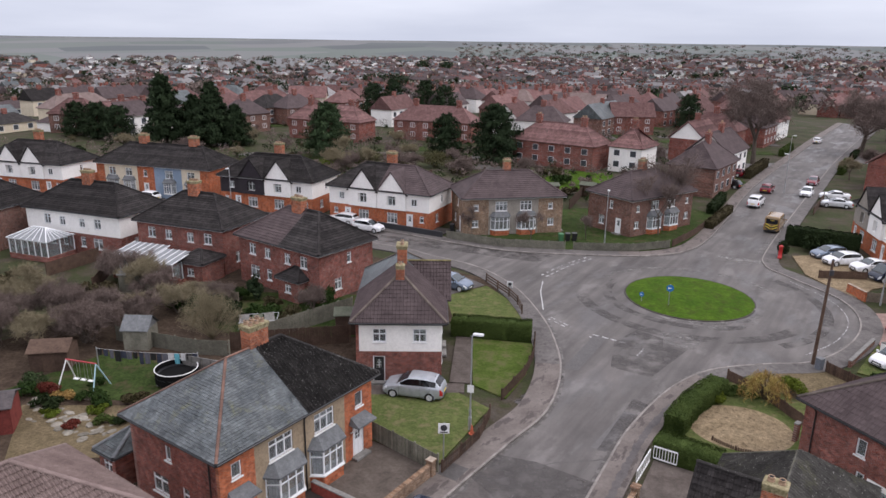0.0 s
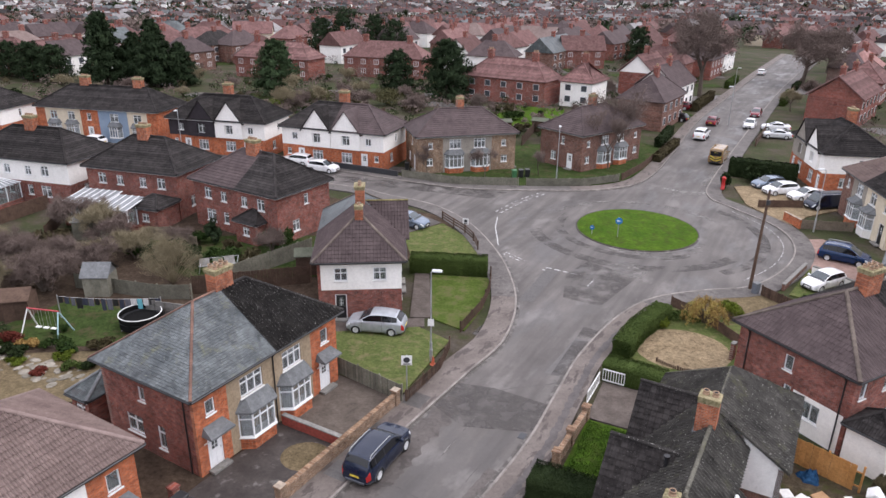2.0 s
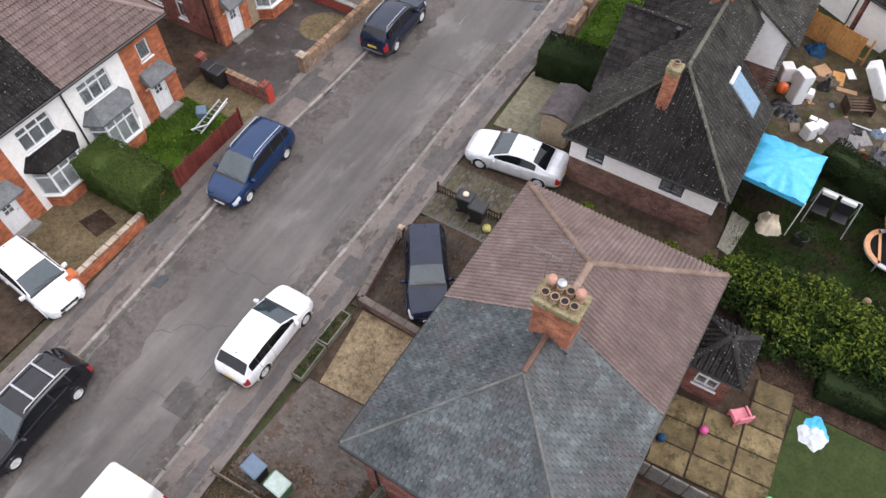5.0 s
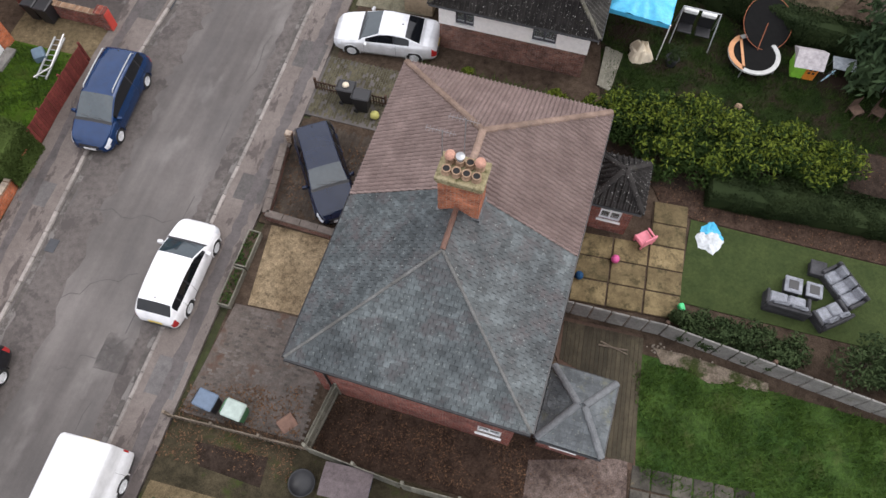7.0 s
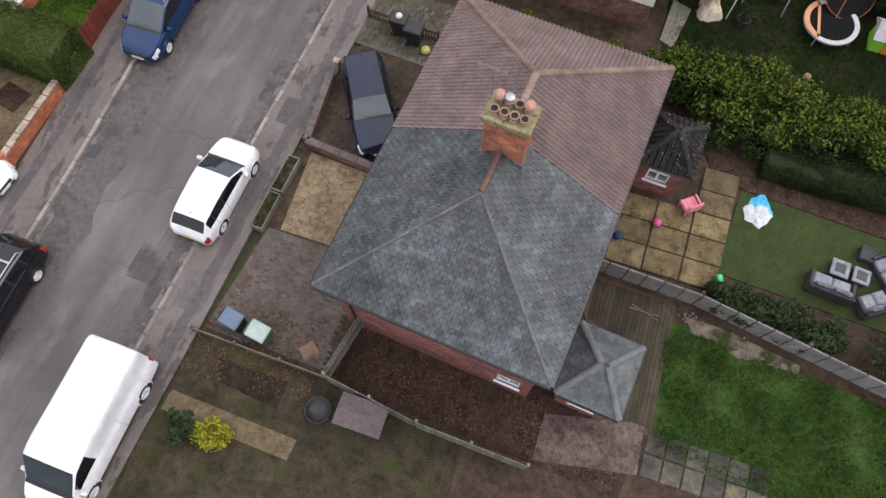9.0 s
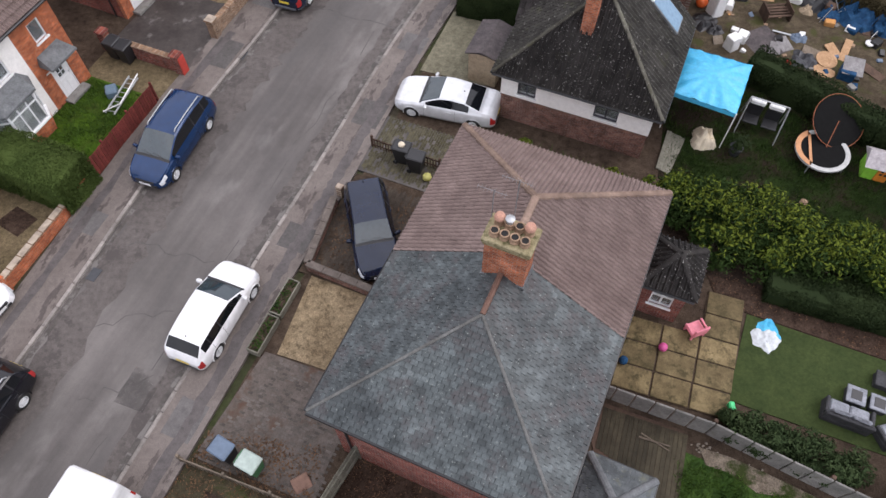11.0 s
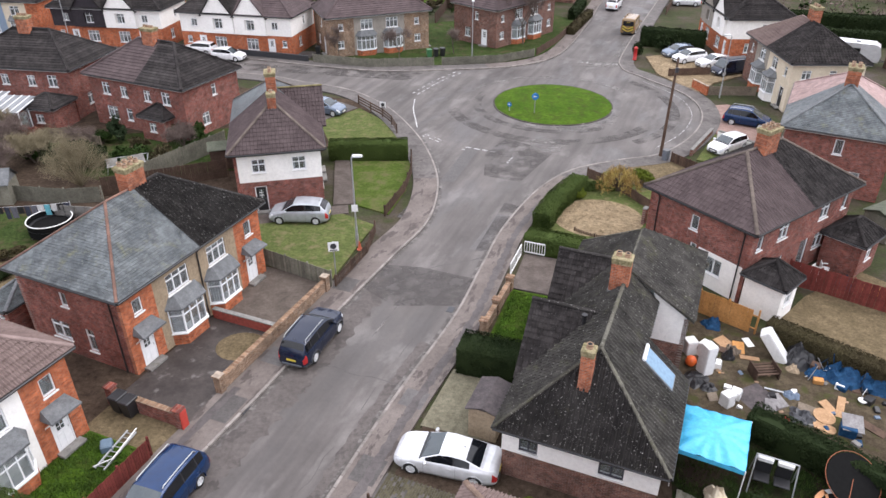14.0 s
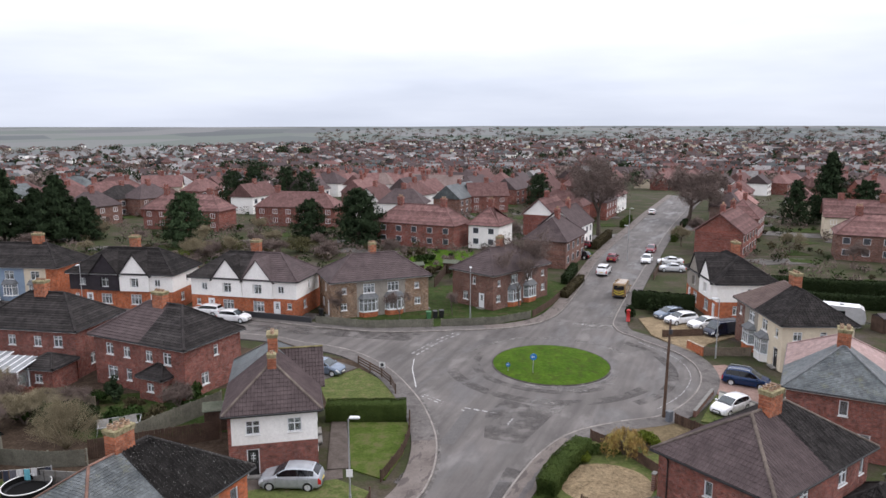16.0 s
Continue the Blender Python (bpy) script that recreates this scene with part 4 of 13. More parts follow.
def house(name, label, x, y, rz, w, d, eave, rise, inset, wall, roofs, sides, chims=(), split=None, level=2, tile=(0.3, 0.3), loose=0, roll=0.0, ridge=None,
          over=0.35, insets=None, z=0.0, group="", pipes=(), fascia=None, seed=1, category="house", hip=True):
    """A house on a rectangle w by d about its middle. sides: {side: (panels, openings)}; a panel is (x0, x1, z0, z1, material) with x0, x1 from the side's middle,
    an opening (kind, x, z, w, h, ...). The front looks along -y."""
    h = thing(name, label, category, pose(x, y, z, 0, 0, rz), group)
    ez = eave - over * rise / (d / 2 + over) * 0.0
    for sname in SIDES:
        length, sm = SIDES[sname](w, d)
        panels, opens = sides.get(sname, (None, ()))
        half = length / 2 if sname in ("front", "back") else length / 2 - 0.22
        if panels is None:
            panels = [(-half, half, 0, eave, wall)]
        holes = [(o[1] - o[3] / 2, o[1] + o[3] / 2, o[2], o[2] + o[4]) for o in opens if o[0] in ("window", "door")]
        for a, b, c, e2, mt in panels:
            a, b = max(a, -half), min(b, half)
            proud = 0.0
            part("wall", wall_panel(a, b, c, min(e2, eave), holes), mt, h, m=sm)
        for i, o in enumerate(opens):
            om = sm @ Matrix.Translation((o[1] - o[3] / 2, 0, o[2]))
            if o[0] == "window":
                add_window(h, om, o[3], o[4], o[5] if len(o) > 5 else 2, o[6] if len(o) > 6 else 0.0, frame_mat=o[7] if len(o) > 7 else None, curtain=(0.0, 0.35, 0.6)[i % 3], seed=i)
            elif o[0] == "door":
                add_door(h, om, o[3], o[4], o[5], o[6] if len(o) > 6 else True, o[7] if len(o) > 7 else None)
            elif o[0] == "bay":
                add_bay(h, sm @ Matrix.Translation((o[1], 0, 0)), o[3], o[2], o[4], 0.62, o[5], o[6])
    part("floor", MB().box(-w / 2 + 0.23, -d / 2 + 0.23, 0.02, w / 2 - 0.23, d / 2 - 0.23, 0.12), M_ROOMSHADE, h)
    part("ceiling", MB().box(-w / 2 + 0.23, -d / 2 + 0.23, eave * 0.5, w / 2 - 0.23, d / 2 - 0.23, eave * 0.5 + 0.2), M_ROOMSHADE, h)
    W, D = w / 2 + over, d / 2 + over
    if hip:
        hip_roof(h, W, D, eave, rise, inset, roofs, split, level, tile, loose, roll, ridge, insets, seed)
    fm = fascia or M_WHITEPAINT
    fb = MB()
    fb.box(-W + 0.02, -D + 0.02, eave - 0.2, W - 0.02, -d / 2 - 0.003, eave - 0.13)
    fb.box(-W + 0.02, d / 2 + 0.003, eave - 0.2, W - 0.02, D - 0.02, eave - 0.13)
    fb.box(-W + 0.02, -d / 2 + 0.003, eave - 0.2, -w / 2 - 0.003, d / 2 - 0.003, eave - 0.13)
    fb.box(w / 2 + 0.003, -d / 2 + 0.003, eave - 0.2, W - 0.02, d / 2 - 0.003, eave - 0.13)
    part("soffit", fb, fm, h)
    gt = MB()
    for p, q in (((-W, -D - 0.05), (W, -D - 0.05)), ((W + 0.05, -D), (W + 0.05, D)), ((W, D + 0.05), (-W, D + 0.05)), ((-W - 0.05, D), (-W - 0.05, -D))):
        gt.tube((p[0], p[1], eave - 0.08), (q[0], q[1], eave - 0.08), 0.06, n=6)
    part("gutter", gt, M_BLACKPLASTIC, h)
    for sname, px in pipes:
        _, sm = SIDES[sname](w, d)
        part("downpipe", MB().tube((px, -0.06, 0.05), (px, -0.06, eave - 0.45), 0.04, n=7).tube((px, -0.06, eave - 0.45), (px, -over, eave - 0.1), 0.04, n=7), M_BLACKPLASTIC, h, m=sm)
    for c in chims:
        add_chimney(h, *c)
    return h


# ---- fences, walls, hedges ----
def fence(name, label, pts, h, mat, gap=0.0, board=0.12, post=1.8, rails=2, loose=True, z=0.0, group="fences", postmat=None, cap=False):
    """A boarded fence along a line of points; each post and board is a piece."""
    f = thing(name, label, "fence", group=group)
    bme = cached(("board", round(h, 2), board, mat.name), lambda: MB().cbox(0, -0.012, 0.04, board - 0.008, 0.012, h, 0.006).mesh("board", mat))
    pme = cached(("post", round(h, 2), (postmat or mat).name), lambda: MB().cbox(-0.05, -0.05, 0, 0.05, 0.05, h + 0.06, 0.015).mesh("post", postmat or mat))
    rest, rl = MB(), MB()
    rnd = random.Random(int(abs(pts[0][0] * 31 + pts[0][1] * 17)))
    for a, b in zip(pts[:-1], pts[1:]):
        a, b = Vector((*a, z)), Vector((*b, z))
        L = (b - a).length
        m = Matrix.Translation(a) @ Matrix.Rotation(math.atan2(b.y - a.y, b.x - a.x), 4, "Z")
        for i in range(max(1, round(L / post)) + 1):
            part("post", pme, None, f, m=m @ Matrix.Translation((L * i / max(1, round(L / post)), 0.06, 0)))
        for r in range(rails):
            zz = h * (0.25 + 0.5 * r / max(1, rails - 1))
            rl.box(0, 0.014, zz, L, 0.05, zz + 0.07, m)
        n = int(L / (board + gap))
        for i in range(n):
            bm_ = m @ Matrix.Translation((i * (board + gap), -0.002 * (i % 2), rnd.uniform(-0.02, 0.02))) @ Matrix.Rotation(rnd.uniform(-0.008, 0.008), 4, "Y")
            if loose:
                part("board", bme, None, f, m=bm_)
            else:
                rest.add([v.co[:] for v in bme.vertices], [tuple(q.vertices) for q in bme.polygons], bm_)
    part("rail", rl, mat, f)
    if rest.v:
        tagged(part("boarding", rest, mat, f), kind="stuff")
    return f


def garden_wall(label, pts, h, mat, cap=None, t=0.22, piers=True, z=0.0, pier_h=0.25):
    """A low masonry wall with a coping and piers at its ends."""
    g = thing("garden_wall", label, "wall", group="garden walls")
    for a, b in zip(pts[:-1], pts[1:]):
        a, b = Vector((*a, z)), Vector((*b, z))
        L = (b - a).length
        m = Matrix.Translation(a) @ Matrix.Rotation(math.atan2(b.y - a.y, b.x - a.x), 4, "Z")
        part("wall", MB().box(0, -t / 2, -0.05, L, t / 2, h), mat, g, m=m)
        cp = MB()
        n = max(1, int(L / 0.6))
        for i in range(n):
            cp.cbox(L * i / n + 0.004, -t / 2 - 0.04, h, L * (i + 1) / n - 0.004, t / 2 + 0.04, h + 0.07, 0.02)
        part("coping", cp, cap or mat, g, m=m)
    if piers:
        for p in pts:
            part("pier", MB().cbox(-0.2, -0.2, -0.05, 0.2, 0.2, h + pier_h, 0.02).cbox(-0.25, -0.25, h + pier_h, 0.25, 0.25, h + pier_h + 0.08, 0.03), mat, g, m=Matrix.Translation((*p, z)) @ Matrix.Rotation(math.atan2(pts[1][1] - pts[0][1], pts[1][0] - pts[0][0]), 4, "Z"))
    return g


def willow_dome(label, x, y, r, h, mat, seed):
    """A bare bushy willow: many stems fanning out from one stool into a dome of fine shoots."""
    g = thing("bare_tree", label, "tree", pose(x, y, 0), "bare trees")
    rs = np.random.RandomState(seed)
    stems, pts, dirs = MB(), [], []
    for i in range(70):
        a, q = rs.uniform(0, 6.283), math.sqrt(rs.uniform(0.0, 1.0))
        end = np.array([math.cos(a) * q * r, math.sin(a) * q * r, h * math.sqrt(max(0.08, 1 - 0.85 * q * q)) * rs.uniform(0.85, 1.05)])
        knee = end * np.array([0.45, 0.45, 0.55]) + rs.normal(0, 0.08, 3)
        stems.path([(0, 0, 0.02), tuple(knee), tuple(end)], 0.016, 4)
        for _ in range(110):
            f = rs.uniform(0.3, 1.05)
            pts.append(knee + (end - knee) * f + rs.normal(0, 0.2, 3))
            dirs.append(np.cross(end / np.linalg.norm(end) + rs.normal(0, 0.3, 3), rs.normal(0, 1, 3)))
    pts = np.array(pts)
    pts[:, 2] = np.maximum(pts[:, 2], 0.1)
    part("stem", stems, mat, g)
    tagged(part("spray", leaf_cloud(pts, np.array(dirs), 0.011, seed, 24.0, spread=0.2), mat, g), kind="stuff")
    return g


def leaf_cloud(pts, nrm, size, rnd_seed, stretch=1.6, droop=0.0, spread=0.7):
    """Small leaf-shaped faces at the points given, roughly facing along nrm."""
    r = np.random.RandomState(rnd_seed)
    n = len(pts)
    d = nrm + r.normal(0, spread, (n, 3))
    d /= np.linalg.norm(d, axis=1)[:, None] + 1e-9
    u = np.cross(d, r.normal(0, 1, (n, 3)))
    u /= np.linalg.norm(u, axis=1)[:, None] + 1e-9
    u[:, 2] -= droop
    v = np.cross(d, u)
    s = size * r.uniform(0.6, 1.4, (n, 1))
    a, b = u * s * stretch, v * s
    q = np.stack([pts - a, pts - b * 0.6 + d * s * 0.15, pts + a, pts + b * 0.6 + d * s * 0.15], 1).reshape(-1, 3)
    mb = MB()
    mb.v = [tuple(p) for p in q.tolist()]
    mb.f = [(4 * i, 4 * i + 1, 4 * i + 2, 4 * i + 3) for i in range(n)]
    return mb


def hedge(label, pts, w, h, mat, core=None, z=0.0, dens=420, size=0.042, seed=3, name="hedge", rough=0.08):
    """A clipped hedge along a line: a dark twiggy core and a coat of leaves."""
    g = thing(name, label, "hedge", group="hedges")
    r = np.random.RandomState(seed)
    P, N = [], []
    cb = MB()
    for a, b in zip(pts[:-1], pts[1:]):
        a, b = np.array([*a, z], float), np.array([*b, z], float)
        L = np.linalg.norm(b - a)
        d = (b - a) / L
        e = np.array([-d[1], d[0], 0])
        m = Matrix.Translation(a.tolist()) @ Matrix.Rotation(math.atan2(d[1], d[0]), 4, "Z")
        nseg = max(2, int(L / 0.7))
        rings = []
        for i in range(nseg + 1):
            jw, jh = r.uniform(0.93, 1.0), r.uniform(0.96, 1.0)
            x = L * i / nseg
            x = min(max(x, 0.06), L - 0.06)
            hw, hh = w / 2 * jw - 0.03, h * jh - 0.04
            rings.append([m @ Vector(p) for p in ((x, -hw, 0), (x, -hw, hh * 0.85), (x, -hw * 0.75, hh), (x, hw * 0.75, hh), (x, hw, hh * 0.85), (x, hw, 0))])
        cb.loft(rings)
        for (n_, fn) in ((int(dens * L * h), lambda u, v: (u * L, -w / 2, v * h)), (int(dens * L * h), lambda u, v: (u * L, w / 2, v * h)),
                         (int(dens * L * w * 1.2), lambda u, v: (u * L, (v - 0.5) * w, h)), (int(dens * w * h), lambda u, v: (0, (u - 0.5) * w, v * h)), (int(dens * w * h), lambda u, v: (L, (u - 0.5) * w, v * h))):
            uv = r.uniform(0, 1, (n_, 2))
            loc = np.array([fn(u, v) for u, v in uv]) if n_ else np.zeros((0, 3))
            if not n_:
                continue
            bumpy = np.array([noise.noise(Vector((p[0] * 1.3, p[1] * 1.3 + seed, p[2] * 1.3))) for p in loc])
            cen = np.stack([loc[:, 0], np.zeros(n_), np.full(n_, h * 0.5)], 1)
            nn = loc - cen
            nn /= np.linalg.norm(nn, axis=1)[:, None] + 1e-6
            loc = loc + nn * (bumpy[:, None] * rough * 1.2 - 0.03) + r.normal(0, 0.02, (n_, 3))
            loc[:, 2] = np.maximum(loc[:, 2], 0.02)
            wp = a + loc[:, :1] * d + loc[:, 1:2] * e + np.array([0, 0, 1]) * loc[:, 2:3]
            wn = nn[:, :1] * d + nn[:, 1:2] * e + np.array([0, 0, 1]) * nn[:, 2:3]
            P.append(wp)
            N.append(wn)
    part("branchwork", cb, core or mat, g)
    P, N = np.concatenate(P), np.concatenate(N)
    part("foliage", leaf_cloud(P, N, size, seed, spread=0.45), mat, g)
    return g


def conifer(label, x, y, h, r, mat, seed=1, z=0.0, n=5200, lean=0.7):
    """An evergreen: trunk, limbs and a ragged crown of drooping sprays."""
    g = thing("conifer_tree", label, "tree", pose(x, y, z), "evergreen trees")
    rs = np.random.RandomState(seed)
    tr = MB().tube((0, 0, 0), (0, 0, h * 0.92), h * 0.02 + 0.08, 0.04, 8)
    P, N = [], []
    tips = int(34 + h * 4)
    for i in range(tips):
        f = 0.06 + 0.92 * (i / tips)
        a = i * 2.399 + rs.uniform(-0.4, 0.4)
        prof = (1 - f) ** lean * (0.75 + 0.25 * min(1, f * 6))
        L = 1.2 * r * prof * rs.uniform(0.72, 1.15) + 0.3
        base = Vector((0, 0, h * f * 0.96))
        tip = Vector((math.cos(a) * L, math.sin(a) * L, h * f + L * rs.uniform(-0.12, 0.25)))
        tr.tube(base, tip, 0.05, 0.012, 5)
        k = max(20, int(n / tips))
        t = rs.uniform(0.25, 1.05, k) ** 0.8
        c = np.array(base)[None] + (np.array(tip) - np.array(base))[None] * t[:, None]
        sp = (0.22 + 0.42 * L * 0.5 * (1.15 - t * 0.6))[:, None] * rs.normal(0, 0.55, (k, 3)) * np.array([1, 1, 0.7])
        P.append(c + sp)
        N.append(np.tile([math.cos(a), math.sin(a), 0.5], (k, 1)))
    part("trunk", tr, M_BARK, g)
    part("crown", leaf_cloud(np.concatenate(P), np.concatenate(N), 0.07 + 0.0095 * h, seed, 1.9, 0.35), mat, g)
    return g


def bare_tree(label, x, y, h, spread, mat, seed=1, z=0.0, levels=5, trunk=0.16, name="bare_tree", twig=1.0, clear=0.25, haze=1.0):
    """A leafless tree: trunk, limbs that fork and fork again, and a haze of fine twigs."""
    fine = 0.00024 * math.hypot(x, y, 24.0) * twig
    flare = 0.18 if twig < 2 else 0.06
    g = thing(name, label, "tree", pose(x, y, z), "bare trees")
    rs = random.Random(seed)
    limbs, twigs, tips = MB(), MB(), []

    def grow(p, d, L, r, k):
        q = p + d * L
        (limbs if k < 3 else twigs).tube(p, q, r, r * 0.68, 6 if k < 2 else (4 if k < 3 else 3), False)
        if k >= levels - 1:
            tips.append((q, r))
        if k >= levels:
            return
        for i in range(rs.choice((2, 3, 3)) if k < levels - 1 else 5):
            t = rs.uniform(0.45, 1.0) if k else rs.uniform(0.7, 1.0)
            out = Vector((rs.gauss(0, 1), rs.gauss(0, 1), rs.gauss(0.1, 0.5))).normalized()
            nd = (d * 0.75 + out * spread + Vector((0, 0, flare))).normalized()
            grow(p + d * L * t, nd, L * rs.uniform(0.6, 0.85), max(r * 0.58, fine), k + 1)
    stems = 1 if clear > 0.12 else 4
    for s in range(stems):
        d = Vector((rs.uniform(-0.12, 0.12), rs.uniform(-0.12, 0.12), 1)) if stems == 1 else Vector((rs.uniform(-0.6, 0.6), rs.uniform(-0.6, 0.6), 1))
        grow(Vector((0, 0, -0.05)), d.normalized(), h * max(clear, 0.2), trunk, 0)
    part("trunk", limbs, M_BARK, g)
    part("twig_crown", twigs, mat, g)
    nr = np.random.RandomState(seed)
    ends = np.array([q[:] for q, _ in tips])
    n = int((2500 + 160 * h) * haze)
    pts = ends[nr.randint(0, len(ends), n)] + nr.normal(0, 0.024 * h, (n, 3))
    far = math.hypot(x, y, 24.0)
    tagged(part("spray", leaf_cloud(pts, nr.normal(0, 1, (n, 3)), 0.00020 * far, seed, 16.0 if far > 90 else 26.0), mat, g), kind="stuff")
    return g


def weeping_shrub(label, x, y, r, h, mat, mat2, seed):
    """Stems that arch over and hang in long strands."""
    g = thing("weeping_shrub", label, "shrub", pose(x, y, 0), "shrubs")
    rs = np.random.RandomState(seed)
    stems, sets = MB(), ([], [])
    for i in range(90):
        a, q = rs.uniform(0, 6.283), math.sqrt(rs.uniform(0.02, 1))
        top = h * rs.uniform(0.75, 1.05) * (1.1 - 0.3 * q)
        u = np.array([math.cos(a), math.sin(a), 0])
        line = [u * r * q * f + np.array([0, 0, top * z]) for f, z in ((0.05, 0.0), (0.35, 0.7), (0.7, 1.0), (0.95, 0.75), (1.0, 0.25))]
        if i % 3 == 0:
            stems.path([tuple(p) for p in line[:3]], 0.012, 4)
        for _ in range(45):
            k = rs.uniform(1.2, 3.999)
            b = int(k)
            sets[i % 2].append(line[b] + (line[b + 1] - line[b]) * (k - b) + rs.normal(0, 0.06, 3))
    part("stem", stems, M_BARK, g)
    for nm, pts, mt in (("spray", sets[0], mat), ("pale_spray", sets[1], mat2)):
        pts = np.array(pts)
        pts[:, 2] = np.maximum(pts[:, 2], 0.05)
        tagged(part(nm, leaf_cloud(pts, np.tile([0, 0, 0.1], (len(pts), 1)), 0.022, seed, 5.0, 0.6), mt, g), kind="stuff")
    return g


def bush(label, x, y, rx, ry, h, mat, seed=1, n=1500, size=0.07, z=0.0, name="shrub", lumps=9, group="shrubs", mat2=None, frac=0.15):
    """A loose shrub: stems and clumps of leaves with gaps between them."""
    g = thing(name, label, "shrub", pose(x, y, z), group)
    rs = np.random.RandomState(seed)
    st = MB()
    P, N = [], []
    for i in range(lumps):
        a, q = rs.uniform(0, 6.283), math.sqrt(rs.uniform(0, 1))
        c = np.array([math.cos(a) * q * rx * 0.75, math.sin(a) * q * ry * 0.75, h * rs.uniform(0.4, 0.85) * (1.05 - 0.35 * q)])
        st.tube((0, 0, 0), c.tolist(), 0.03, 0.01, 5)
        rad = np.array([rx, ry, h * 0.6]) * rs.uniform(0.28, 0.45)
        k = n // lumps
        d = rs.normal(0, 1, (k, 3))
        d /= np.linalg.norm(d, axis=1)[:, None]
        p = c + d * rad * rs.uniform(0.55, 1.08, (k, 1))
        p[:, 2] = np.maximum(p[:, 2], 0.03)
        P.append(p)
        N.append(d)
    part("stem", st, M_BARK, g)
    P, N = np.concatenate(P), np.concatenate(N)
    if mat2:
        hi = (P[:, 2] > np.quantile(P[:, 2], 1 - frac * 2)) & (rs.uniform(0, 1, len(P)) < 0.5)
        tagged(part("new_growth", leaf_cloud(P[hi] + [0, 0, size], N[hi], size * 1.1, seed), mat2, g), kind="stuff")
        P, N = P[~hi], N[~hi]
    part("foliage", leaf_cloud(P, N, size, seed), mat, g)
    return g


# ---- ground, roads, pavements ----
A_DIR, R_DIR = Vector((0.382, 0.924)), Vector((0.924, -0.382))


def st(o, u, v):
    """The place u metres along the street and v metres to its east from o."""
    return (o[0] + A_DIR[0] * u + R_DIR[0] * v, o[1] + A_DIR[1] * u + R_DIR[1] * v)


FALL_AT = (245, 340, 500, 800, 1100, 1500, 1900, 3400)
FALL_WEST = (0, -5, -14, -21, -24, -20, -16, 13)
FALL_EAST = (0, -4, -11, -17, -17, -10, -4, 20)


def terrain_height(x, y):
    """Level near the streets, falling into a shallow valley and rising again to the far hills."""
    r = math.hypot(x, y)
    if y < 0:
        return -0.04
    east = min(1.0, max(0.0, (x / max(r, 1.0) + 0.30) / 0.6))
    h = float(np.interp(r, FALL_AT, FALL_WEST)) * (1 - east) + float(np.interp(r, FALL_AT, FALL_EAST)) * east - 0.04
    return h + noise.noise(Vector((x * 0.0016, y * 0.0016, 3.1))) * 5.0 * min(1.0, max(0.0, r - 420.0) / 1500.0)


def ground_sheet():
    k = MB()
    radii = [0.0] + [12 * 1.118 ** i for i in range(55)]
    radii = [r for r in radii if r < 4600] + [4700]
    na = 120
    k.v.append((0, 30, -0.04))
    for r in radii[1:]:
        for i in range(na):
            a = 2 * math.pi * i / na
            x, y = r * math.cos(a), 30 + r * math.sin(a)
            k.v.append((x, y, terrain_height(x, y)))
    for i in range(na):
        k.f.append((0, 1 + i, 1 + (i + 1) % na))
    for j in range(len(radii) - 2):
        for i in range(na):
            p = 1 + j * na
            k.f.append((p + i, p + na + i, p + na + (i + 1) % na, p + (i + 1) % na))
    m = Mat("gardens_and_hazed_fields", 0.95, 0, 0.1)
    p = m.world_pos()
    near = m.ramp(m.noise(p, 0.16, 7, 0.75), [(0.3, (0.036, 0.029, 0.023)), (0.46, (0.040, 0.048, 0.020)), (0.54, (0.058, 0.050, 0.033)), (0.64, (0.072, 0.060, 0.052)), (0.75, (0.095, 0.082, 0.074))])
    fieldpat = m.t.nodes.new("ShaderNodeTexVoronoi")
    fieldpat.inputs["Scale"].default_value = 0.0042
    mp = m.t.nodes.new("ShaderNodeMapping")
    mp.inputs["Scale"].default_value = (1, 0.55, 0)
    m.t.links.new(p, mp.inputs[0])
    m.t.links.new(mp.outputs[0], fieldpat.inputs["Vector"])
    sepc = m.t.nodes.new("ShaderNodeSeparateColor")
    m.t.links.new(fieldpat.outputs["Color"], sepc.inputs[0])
    # distance haze is put into the pale grey-blue field colours
    hazed_field = m.ramp(sepc.outputs[0], [(0.0, (0.10, 0.108, 0.112)), (0.4, (0.125, 0.142, 0.128)), (0.7, (0.165, 0.166, 0.166)), (1.0, (0.092, 0.10, 0.104))])
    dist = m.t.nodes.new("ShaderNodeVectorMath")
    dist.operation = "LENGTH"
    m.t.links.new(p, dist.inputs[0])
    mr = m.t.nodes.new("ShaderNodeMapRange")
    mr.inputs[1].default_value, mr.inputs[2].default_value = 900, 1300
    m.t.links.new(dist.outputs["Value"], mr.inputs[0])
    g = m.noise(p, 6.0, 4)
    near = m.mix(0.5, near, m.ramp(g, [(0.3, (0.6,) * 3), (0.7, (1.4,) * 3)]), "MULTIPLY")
    m.base(m.mix(mr.outputs[0], near, hazed_field))
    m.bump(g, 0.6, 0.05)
    return thing("ground", "bare winter gardens, grass and distant fields, haze in field colour", "ground", kind="structure", shape=k, mat=m.m)


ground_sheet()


def smooth_line(pts, n=6):
    """A Catmull-Rom curve through the points."""
    out = []
    P = [Vector(p) for p in pts]
    P = [P[0] * 2 - P[1]] + P + [P[-1] * 2 - P[-2]]
    for i in range(1, len(P) - 2):
        a, b, c, d = P[i - 1:i + 3]
        for j in range(n):
            t = j / n
            out.append(0.5 * (2 * b + (c - a) * t + (2 * a - 5 * b + 4 * c - d) * t * t + (3 * b - a - 3 * c + d) * t ** 3))
    out.append(P[-2])
    return [(p[0], p[1]) for p in out]


